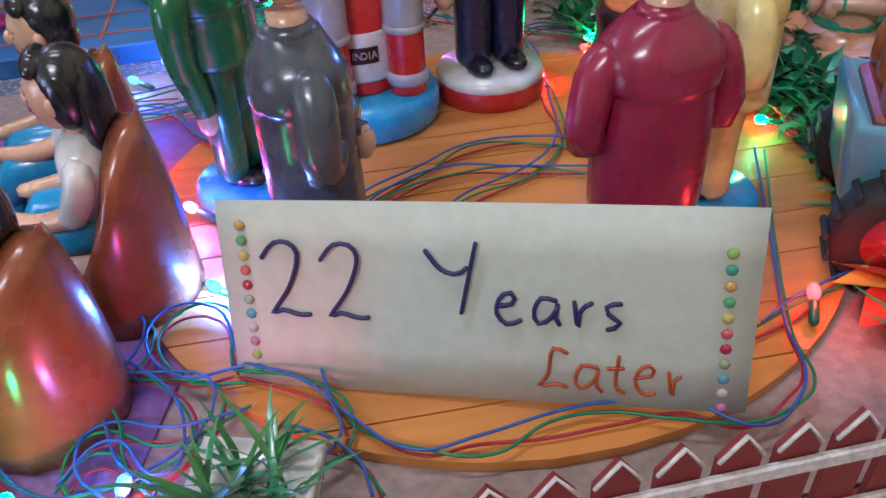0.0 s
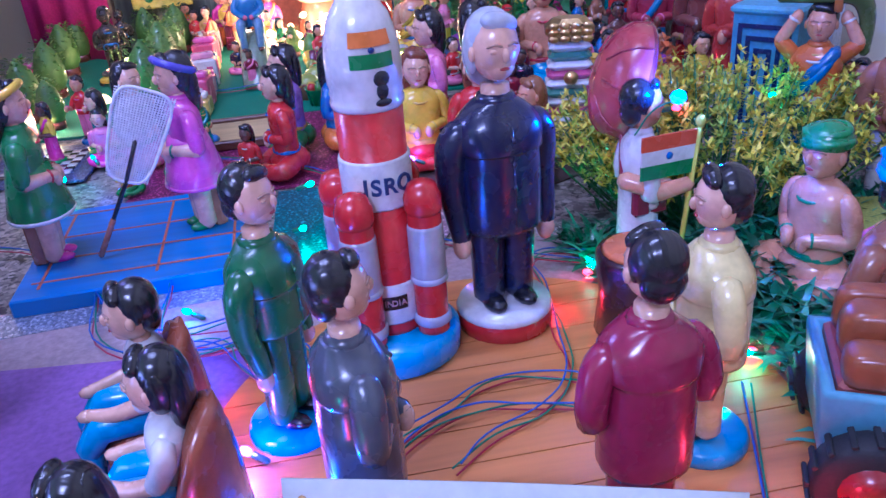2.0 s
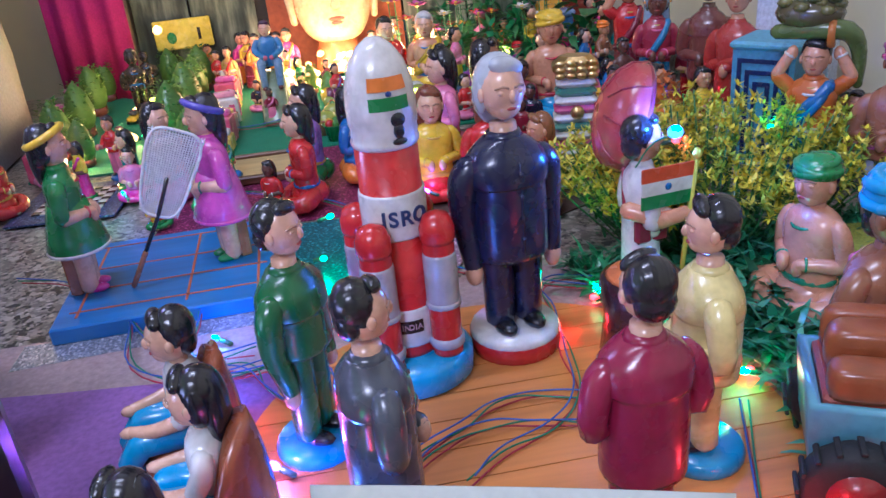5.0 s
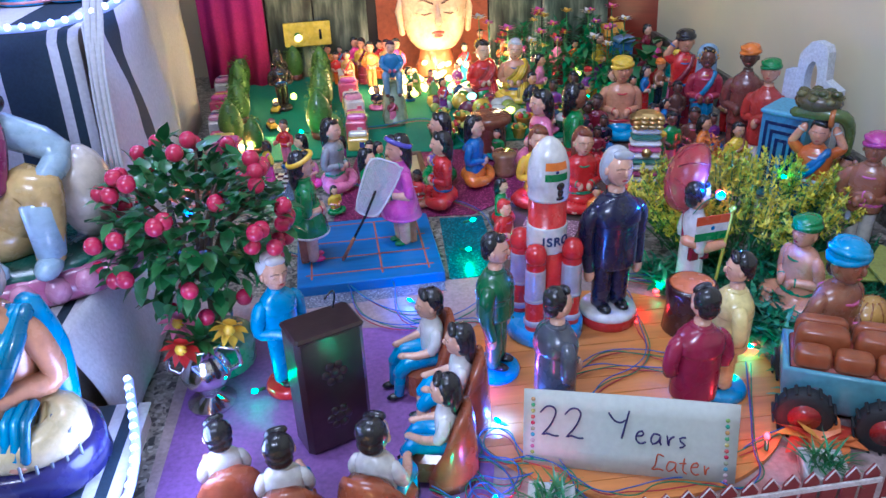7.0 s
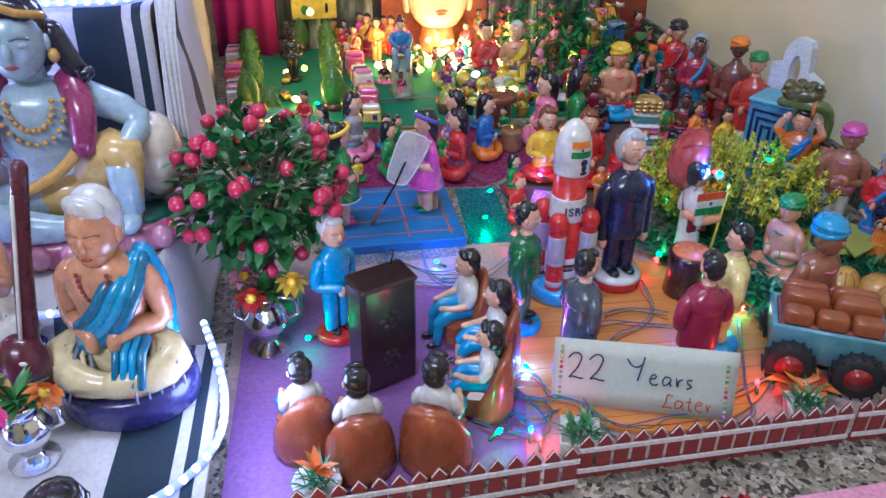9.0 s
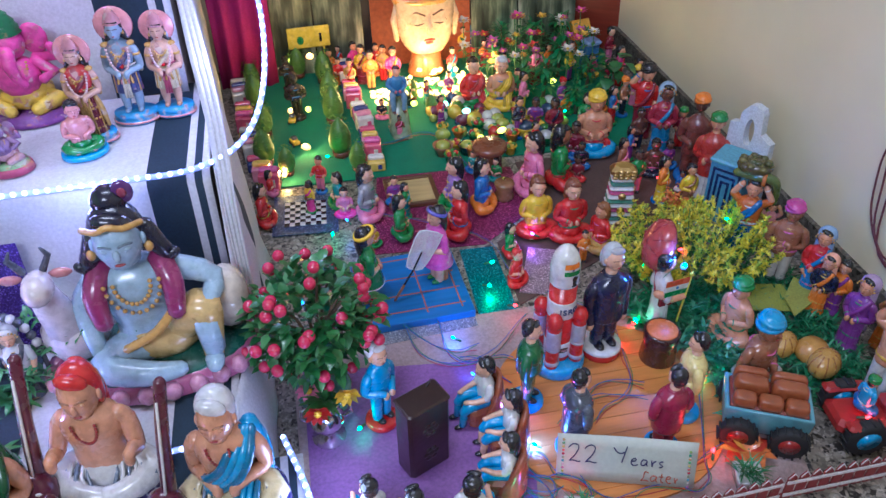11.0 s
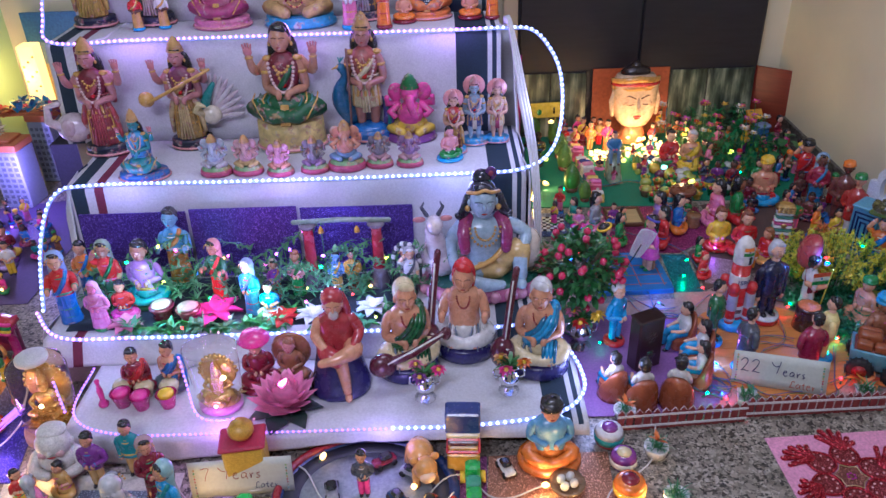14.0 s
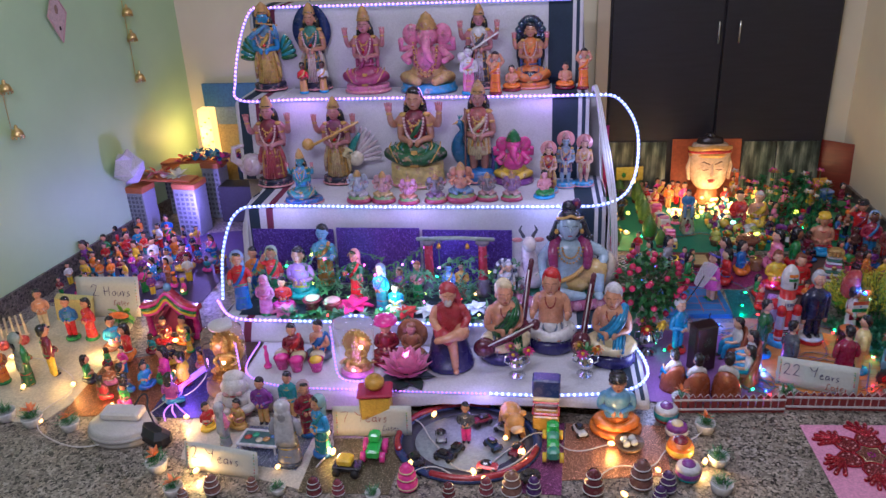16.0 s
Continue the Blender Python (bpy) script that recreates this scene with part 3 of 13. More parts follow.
def head(s, c, r, skin, hair=None, long=0.0, bun=False, turban=None):
    s.ell(c, (r * 0.84, r * 0.9, r * 1.12), skin, n=16, k=11)
    s.ell((c[0], c[1] - r * 0.2, c[2] - r * 0.55), (r * 0.6, r * 0.62, r * 0.55), skin, n=12, k=7)
    s.ell((c[0], c[1] - r * 0.9, c[2] - r * 0.12), (r * 0.14, r * 0.18, r * 0.26), skin, n=8, k=5)
    deep = tuple(0.5 * q for q in skin) if isinstance(skin, tuple) else (0.12, 0.05, 0.045)
    for sx in (-1, 1):
        s.ell((c[0] + sx * r * 0.85, c[1] + r * 0.02, c[2] - r * 0.12), (r * 0.12, r * 0.2, r * 0.28), skin, n=8, k=5)
        if r > 0.011:
            s.tube([(c[0] + sx * r * 0.12, c[1] - r * 0.87, c[2] + r * 0.2), (c[0] + sx * r * 0.34, c[1] - r * 0.83, c[2] + r * 0.27), (c[0] + sx * r * 0.56, c[1] - r * 0.66, c[2] + r * 0.18)], r * 0.045, deep, 5)
            s.ell((c[0] + sx * r * 0.34, c[1] - r * 0.74, c[2] + r * 0.03), (r * 0.19, r * 0.11, r * 0.1), skin, n=8, k=5)
    if r > 0.011:
        s.ell((c[0], c[1] - r * 0.8, c[2] - r * 0.58), (r * 0.2, r * 0.07, r * 0.06), (0.36, 0.05, 0.05), n=8, k=5)
    if hair:
        lid = 0.84 if turban else 1.0
        hair_cap(s, (c[0], c[1] + r * 0.1, c[2] + r * (0.08 if not turban else -0.12)), r * lid, hair, long, bun)
    if turban:
        s.ell((c[0], c[1] + r * 0.08, c[2] + r * 0.56), (r * 0.98, r * 1.02, r * 0.72), turban, n=14, k=8)
        for q, up, tilt in ((0.9, 0.42, 0.16), (0.88, 0.66, -0.18), (0.72, 0.9, 0.12)):
            s.tube([(c[0] + r * q * math.cos(a), c[1] + r * 0.06 + r * q * math.sin(a), c[2] + r * (up + tilt * math.sin(a + q * 9))) for a in [k * math.pi / 6 for k in range(13)]], r * 0.2, turban, 6)


def arms(s, h, zs, wide, style, sleeve, skin, r, short=False, bangle=None):
    """Both arms from the shoulders, by how they are held."""
    for sx in (-1, 1):
        sh = (sx * wide * 0.86, 0, zs - 0.01 * h)
        el = (sx * wide * 1.26, 0.012 * h, zs - 0.19 * h)
        if style == "side":
            el, ha = (sx * wide * 1.15, 0.01 * h, zs - 0.18 * h), (sx * wide * 1.1, -0.025 * h, zs - 0.335 * h)
        elif style == "front":
            ha = (sx * wide * 0.3, -0.128 * h, zs - 0.2 * h)
        elif style == "folded":
            ha = (-sx * wide * 0.35, -0.118 * h, zs - (0.17 + 0.02 * sx) * h)
        elif style == "up":
            el, ha = (sx * wide * 1.5, -0.02 * h, zs + 0.08 * h), (sx * wide * 0.9, -0.02 * h, zs + 0.24 * h)
        elif style == "one_up":
            el, ha = ((sx * wide * 1.5, 0, zs + 0.05 * h), (sx * wide * 0.9, -0.04 * h, zs + 0.19 * h)) if sx < 0 else ((sx * wide * 1.2, 0, zs - 0.18 * h), (sx * wide * 0.9, -0.06 * h, zs - 0.3 * h))
        else:
            el, ha = (sx * wide * 1.35, -0.05 * h, zs - 0.16 * h), (sx * wide * 1.3, -0.16 * h, zs - 0.12 * h)
        mid = tuple((a + b) / 2 for a, b in zip(el, ha))
        out = (sx * wide * 1.12, 0.004 * h, zs - 0.06 * h) if style not in ("up", "one_up") else tuple((a + b) / 2 for a, b in zip(sh, el))
        if not short and (sleeve == skin or style in ("side", "folded") or (style == "front" and r > 0.0055)):
            limb(s, [sh, out, el, mid, ha], [r * 1.1, r * 1.22, r * 1.08, r * 0.95, r * 0.75], sleeve, 10)
        else:
            limb(s, [sh, out, el], [r * 1.1, r * 1.22, r * 1.05], sleeve, 10)
            limb(s, [el, mid, ha], [r * 0.95, r * 0.9, r * 0.72], skin, 10)
        s.ell((ha[0], ha[1], ha[2] - r * 0.5), (r * 0.75, r * 0.75, r * 1.15), skin, n=10, k=6)
        if bangle:
            wr = Vector(mid).lerp(Vector(ha), 0.6)
            s.ell(wr, (r * 0.36, r * 1.0, r * 1.0), bangle, turn=(Vector(ha) - Vector(mid)).to_track_quat("X", "Z").to_matrix(), n=8, k=5)


ACCENTS = ((0.62, 0.4, 0.06), (0.62, 0.6, 0.55), (0.5, 0.03, 0.05), (0.03, 0.25, 0.12), (0.6, 0.12, 0.3), (0.03, 0.16, 0.42))


def standing(x, y, z, h, yaw, label, top, low, skin=SKIN, hair=BLACK, base=None, pose_of="front", skirt=False, long=0.0, turban=None, group="small clay dolls", base_h=0.07, stout=1.0,
             trim=None, shoes=BLACK, collar=True, extra=None, coat=0.0, short=False, twist=0):
    """A standing figure on a round foot."""
    s = Shape()
    b = base_h * h if base else 0.0
    if base:
        s.lathe([(0.138 * h, 0), (0.152 * h, 0.012 * h), (0.156 * h, b * 0.5), (0.15 * h, b - 0.015 * h), (0.138 * h, b), (0, b)], base, n=24)
        if trim:
            s.lathe([(0.15 * h, b - 0.03 * h), (0.155 * h, b - 0.016 * h), (0.146 * h, b + 0.004 * h), (0, b + 0.005 * h)], trim, n=24)
    w = 0.118 * h * stout
    hip = b + 0.43 * h * (1 - base_h)
    if skirt:
        trunk(s, [(b, w * 1.1, w * 0.86, 0), (b + 0.02 * h, w * 1.14, w * 0.9, 0), (b + 0.2 * h, w * 0.95, w * 0.74, 0), (hip, w * 0.94, w * 0.72, 0), (hip + 0.06 * h, w * 0.8, w * 0.6, 0)], low)
        for k in range(7):
            a = math.pi * (1.1 + 0.8 * k / 6)
            s.tube([(w * 1.08 * math.cos(a), w * 0.85 * math.sin(a), b + 0.01 * h), (w * 0.9 * math.cos(a), w * 0.7 * math.sin(a), hip)], 0.006 * h, low, 5)
        if not coat:
            s.lathe([(w * 1.1, b + 0.012 * h), (w * 1.17, b + 0.02 * h), (w * 1.1, b + 0.034 * h)], GOLD, sy=0.79, n=18)
    else:
        for sx in (-1, 1):
            limb(s, [(sx * 0.05 * h, 0, b + 0.03 * h), (sx * 0.051 * h, -0.005 * h, b + 0.2 * h), (sx * 0.05 * h, 0, hip + 0.02 * h)], [0.05 * h, 0.054 * h, 0.064 * h], low, 12)
            s.ell((sx * 0.052 * h, -0.04 * h, b + 0.02 * h), (0.036 * h, 0.066 * h, 0.026 * h), shoes, n=10, k=6)
        s.ell((0, 0, hip), (0.11 * h * stout, 0.082 * h, 0.07 * h), low)
    zs = 0.71 * h
    up = [(hip + 0.12 * h, w * 0.96, w * 0.7, 0), (zs - 0.1 * h, w * 1.04, w * 0.72, 0), (zs - 0.035 * h, w * 1.04, w * 0.66, 0), (zs + 0.012 * h, w * 0.76, w * 0.5, 0), (zs + 0.04 * h, w * 0.42, w * 0.42, 0)]
    if coat:
        e = hip - coat * h
        trunk(s, [(e, w * 0.93, w * 0.8, 0), (e + 0.012 * h, w * 0.99, w * 0.86, 0), (hip + 0.02 * h, w * 0.99, w * 0.86, 0)] + [(a, b, c * 1.22, d) for a, b, c, d in up], top, 20)
        for k in range(4):
            s.ell((0, -w * 0.87, zs - 0.06 * h - 0.07 * h * k), (0.009 * h, 0.006 * h, 0.009 * h), top, n=6, k=4)
        s.tube([(0, -w * 0.86, e + 0.02 * h), (0, -w * 0.86, hip + 0.1 * h), (0, -w * 0.81, zs - 0.03 * h)], 0.004 * h, top, 5)
    else:
        trunk(s, [(hip - 0.03 * h, w * 0.92, w * 0.68, 0), (hip + 0.03 * h, w * 0.97, w * 0.71, 0)] + up, top)
    if skirt and not coat:
        limb(s, [(w * 0.72, -0.02 * h, zs + 0.01 * h), (w * 0.35, -w * 0.66, zs - 0.1 * h), (-w * 0.4, -w * 0.68, hip + 0.08 * h), (-w * 0.95, -w * 0.1, hip + 0.02 * h)], [0.03 * h] * 4, low, 7)
    if collar:
        s.lathe([(w * 0.44, zs + 0.02 * h), (w * 0.5, zs + 0.034 * h), (w * 0.4, zs + 0.056 * h)], top, n=12)
    s.lathe([(w * 0.36, zs + 0.01 * h), (w * 0.33, zs + 0.08 * h)], skin, n=10)
    r = (0.08 if coat else 0.096) * h
    head(s, (0, -0.008 * h, 1.0 * h - r * 1.38), r, skin, hair, long, False, turban)
    adorned = group != "figures on the disc" and not coat and skin != DARK
    bright = ACCENTS[len(label) * 7 % len(ACCENTS)]
    arms(s, h, zs - 0.03 * h, w * 1.0, pose_of, top, skin, 0.04 * h, short, bright if adorned else None)
    if adorned:
        for q, lift in ((0.52, 0.008), (0.62, -0.03)):
            s.tube([(w * q * math.cos(a), w * (0.72 if lift < 0 else 0.56) * math.sin(a), zs + lift * h - 0.022 * h * max(0, -math.sin(a))) for a in [k * math.pi / 7 for k in range(15)]], 0.009 * h, GOLD if lift > 0 else bright, 5)
        s.lathe([(w * 0.95, hip + 0.02 * h), (w * 1.03, hip + 0.035 * h), (w * 0.98, hip + 0.055 * h)], bright, sy=0.75, n=16)
        if skirt:
            for lift in (0.09, 0.2):
                s.lathe([(w * (1.06 - 0.6 * lift), b + lift * h), (w * (1.12 - 0.6 * lift), b + (lift + 0.012) * h), (w * (1.05 - 0.6 * lift), b + (lift + 0.026) * h)], bright, sy=0.8, n=16)
    if skirt and not coat and not turban and ("milkmaid" in label or "sari" in label or "veil" in label or "dancer" in label):
        veil = tuple(min(1.0, 0.25 + 0.75 * c) for c in low)
        s.ell((0, 0.03 * h, 0.89 * h), (r * 1.16, r * 1.02, r * 1.22), veil, n=14, k=9)
        trunk(s, [(hip - 0.12 * h, w * 1.0, w * 0.3, w * 0.62), (hip + 0.1 * h, w * 0.95, w * 0.35, w * 0.5), (zs, w * 0.9, w * 0.4, w * 0.35), (0.88 * h, r * 1.0, r * 0.8, r * 0.5)], veil, 12, 2)
        for k in range(9):
            a = math.pi * (0.06 + 0.88 * k / 8)
            s.ell((r * 1.05 * math.cos(a), -r * 0.66, 0.86 * h + r * 1.02 * math.sin(a)), (0.012 * h, 0.012 * h, 0.012 * h), GOLD, n=6, k=4)
    if twist:
        s.v = [Matrix.Rotation(radians(twist), 3, "Z") @ Vector(p) for p in s.v]
    if extra:
        extra(s, h, zs)
    return s.done("clay_doll", label, "doll", group, at=pose(x, y, z, 0, 0, yaw))


def sitting(x, y, z, h, yaw, label, top, low, skin=SKIN, hair=BLACK, base=None, pose_of="front", long=0.0, turban=None, group="small clay dolls", shawl=None, extra=None, stout=1.0):
    """A figure that sits cross-legged."""
    s = Shape()
    b = 0.0
    if base:
        wb = 0.86 if "saint" in label else 1.0
        b = (0.15 if "saint" in label else 0.1) * h
        s.lathe([(0.36 * h * wb, 0), (0.39 * h * wb, 0.02 * h), (0.38 * h * wb, b - 0.015 * h), (0.34 * h * wb, b), (0, b)], base, sy=0.85, n=28)
    s.ell((0, 0.02 * h, b + 0.12 * h), (0.2 * h, 0.19 * h, 0.13 * h), low)
    for sx in (-1, 1):
        limb(s, [(sx * 0.1 * h, 0.04 * h, b + 0.12 * h), (sx * 0.27 * h, -0.07 * h, b + 0.1 * h), (sx * 0.12 * h, -0.2 * h, b + 0.07 * h), (-sx * 0.08 * h, -0.22 * h, b + 0.06 * h)],
             [0.1 * h, 0.088 * h, 0.072 * h, 0.045 * h], low, 10)
        s.ell((-sx * 0.12 * h, -0.235 * h, b + 0.05 * h), (0.06 * h, 0.035 * h, 0.03 * h), skin, n=8, k=5)
    zs = b + (h - b) * 0.62
    w = 0.17 * h * stout
    trunk(s, [(b + 0.12 * h, w * 0.98, w * 0.7, 0), (b + 0.22 * h, w * 1.0, w * 0.72, 0), (b + 0.32 * h, w * 0.95, w * 0.68, 0), (zs - 0.1 * h, w * 1.08, w * 0.74, 0), (zs - 0.02 * h, w * 0.98, w * 0.66, 0), (zs + 0.03 * h, w * 0.66, w * 0.48, 0), (zs + 0.05 * h, w * 0.34, w * 0.34, 0)], top)
    if shawl:
        edge = tuple(min(1.0, c * 0.5) for c in shawl)
        for k in range(4):
            o = 0.04 * h * (k - 1.5)
            limb(s, [(w * (0.92 - 0.12 * k) + 0.02 * h, 0.03 * h, zs + 0.01 * h), (w * 0.62 - o, -w * 0.68, zs - 0.08 * h + o * 0.3), (w * 0.12 - o * 0.7, -w * 0.84, zs - 0.2 * h + o * 0.7), (-w * 0.75, -w * 0.6, zs - 0.31 * h + o), (-w * 1.05, 0.05 * h, zs - 0.34 * h + o)], [0.03 * h] * 5, edge if k in (0, 3) else shawl, 7)
            s.tube([(w * 0.72 - o, -w * 0.6, zs - 0.3 * h), (w * 0.7 - o, -w * 1.1, b + 0.2 * h), (w * 0.68 - o, -w * 1.45, b + 0.08 * h)], 0.022 * h, edge if k in (0, 3) else shawl, 6)
        limb(s, [(w * 0.85, 0.08 * h, zs), (w * 1.0, 0.11 * h, zs - 0.2 * h), (w * 1.05, 0.07 * h, b + 0.12 * h)], [0.06 * h, 0.075 * h, 0.07 * h], shawl)
    if "saint" in label:
        for k in range(7):
            f = (k - 3) / 3
            for sx in (-1, 1):
                limb(s, [(sx * (0.06 + 0.04 * k) * h, -0.05 * h, b + (0.22 - 0.012 * k) * h), (sx * (0.09 + 0.036 * k) * h, (-0.13 - 0.02 * (1 - f * f)) * h, b + (0.16 - 0.006 * k) * h), (sx * (0.04 + 0.03 * k) * h, (-0.235 + 0.012 * k) * h, b + 0.06 * h)], [0.013 * h] * 3, low if k % 2 else (0.16, 0.2, 0.26), 6, 2)
        for k in range(17):
            a = math.pi * k / 16
            s.ell((w * 0.4 * math.cos(a), -w * 0.72, zs - 0.0 * h - 0.13 * h * math.sin(a)), (0.011 * h, 0.011 * h, 0.011 * h), (0.3, 0.03, 0.03), n=6, k=4)
    s.lathe([(w * 0.36, zs + 0.0 * h), (w * 0.3, zs + 0.1 * h)], skin, n=10)
    r = 0.13 * h
    head(s, (0, -0.02 * h, h - r * 1.36), r, skin, hair, long, False, turban)
    adorned = group != "saints on the front step" and base is None
    bright = ACCENTS[len(label) * 5 % len(ACCENTS)]
    arms(s, h * 1.25, zs - 0.02 * h, w * 1.02, pose_of, top, skin, 0.047 * h, False, bright if adorned else None)
    if adorned:
        for q, lift in ((0.5, 0.012), (0.62, -0.03)):
            s.tube([(w * q * math.cos(a), w * (0.78 if lift < 0 else 0.55) * math.sin(a), zs + lift * h - 0.03 * h * max(0, -math.sin(a))) for a in [k * math.pi / 7 for k in range(15)]], 0.011 * h, GOLD if lift > 0 else bright, 5)
        s.lathe([(w * 0.96, b + 0.2 * h), (w * 1.06, b + 0.22 * h), (w * 0.98, b + 0.25 * h)], bright, sy=0.74, n=16)
    if extra:
        extra(s, h, zs)
    lean = (0.86, 0.9) if "saint" in label else (1.0, 1.0)
    return s.done("clay_doll", label, "doll", group, at=pose(x, y, z, 0, 0, yaw) @ Matrix.Diagonal((*lean, 1.0, 1.0)))


def chair_sitter(x, y, z, h, yaw, label, top, low, chair, long=0.0, skin=FAIR, high=0.74, broad=0.25):
    """A listener moulded in one with a rounded chair."""
    s = Shape()
    prof = []
    for k in range(9):
        zz = high * h * k / 8
        rr = broad * h * (1.04 - 0.1 * k / 8 - 0.16 * (k / 8) ** 4)
        half = radians(122 - 36 * (k / 8) ** 3)
        outer = [(rr * math.sin(a), rr * 0.95 * math.cos(a), zz * (1 - 0.5 * (abs(a) / half) ** 2.8)) for a in [-half + 2 * half * j / 12 for j in range(13)]]
        inner = [(0.74 * px, 0.7 * py, pz * (0.97 + 0.03 * k / 8)) for px, py, pz in reversed(outer)]
        prof.append(outer + inner)
    s.rings(prof, chair)
    s.block((0, -0.06 * h, 0), (0.38 * h, 0.4 * h, 0.3 * h), chair, 0.05 * h)
    w = 0.13 * h
    for sx in (-1, 1):
        s.tube([(sx * 0.08 * h, 0, 0.36 * h), (sx * 0.1 * h, -0.25 * h, 0.37 * h), (sx * 0.09 * h, -0.33 * h, 0.26 * h)], [0.085 * h, 0.08 * h, 0.06 * h], low, 10)
        s.tube([(sx * 0.09 * h, -0.32 * h, 0.26 * h), (sx * 0.09 * h, -0.34 * h, 0.05 * h)], [0.055 * h, 0.045 * h], low if long == 0 else skin, 8)
        s.ell((sx * 0.09 * h, -0.38 * h, 0.03 * h), (0.04 * h, 0.075 * h, 0.03 * h), BLACK, n=8, k=5)
    zs = 0.68 * h
    trunk(s, [(0.3 * h, w * 0.95, w * 0.72, 0), (0.42 * h, w * 0.98, w * 0.74, 0), (0.58 * h, w * 1.06, w * 0.76, 0), (zs - 0.02 * h, w * 0.95, w * 0.66, 0), (zs + 0.03 * h, w * 0.4, w * 0.4, 0)], top)
    s.lathe([(w * 0.36, zs), (w * 0.32, zs + 0.08 * h)], skin, n=10)
    r = 0.114 * h
    head(s, (0, -0.02 * h, h - r * 1.36), r, skin, BLACK, long)
    for sx in (-1, 1):
        limb(s, [(sx * w * 0.9, 0, zs - 0.05 * h), (sx * w * 1.15, -0.01 * h, zs - 0.13 * h), (sx * w * 1.2, -0.06 * h, zs - 0.22 * h)], [0.046 * h, 0.052 * h, 0.046 * h], top)
        limb(s, [(sx * w * 1.2, -0.05 * h, zs - 0.21 * h), (sx * w * 1.05, -0.17 * h, zs - 0.24 * h), (sx * w * 0.75, -0.28 * h, zs - 0.24 * h)], [0.04 * h, 0.036 * h, 0.03 * h], skin)
        s.ell((sx * w * 0.72, -0.29 * h, zs - 0.24 * h), (0.032 * h, 0.045 * h, 0.028 * h), skin, n=8, k=5)
    return s.done("clay_doll", label, "doll", "seated listeners", at=pose(x, y, z, 0, 0, yaw))


def crown(s, c, r, hgt, col=GOLD):
    s.lathe([(r * 1.0, 0), (r * 1.12, 0.05 * hgt), (r * 0.92, 0.18 * hgt), (r * 1.0, 0.24 * hgt), (r * 0.78, 0.42 * hgt), (r * 0.84, 0.48 * hgt), (r * 0.52, 0.7 * hgt), (r * 0.56, 0.76 * hgt), (r * 0.2, 0.92 * hgt), (r * 0.02, hgt)],
            figure_paint(col) if isinstance(col, tuple) else col, c=c, n=12)


def garland(s, w, zs, h, col):
    for k in range(23):
        a = math.pi * k / 22
        s.ell((w * 0.62 * math.cos(a), -w * 0.62 - 0.02 * h * math.sin(a), zs - 0.02 * h - 0.2 * h * math.sin(a)), (0.0125 * h, 0.0125 * h, 0.0125 * h), col, n=6, k=4)


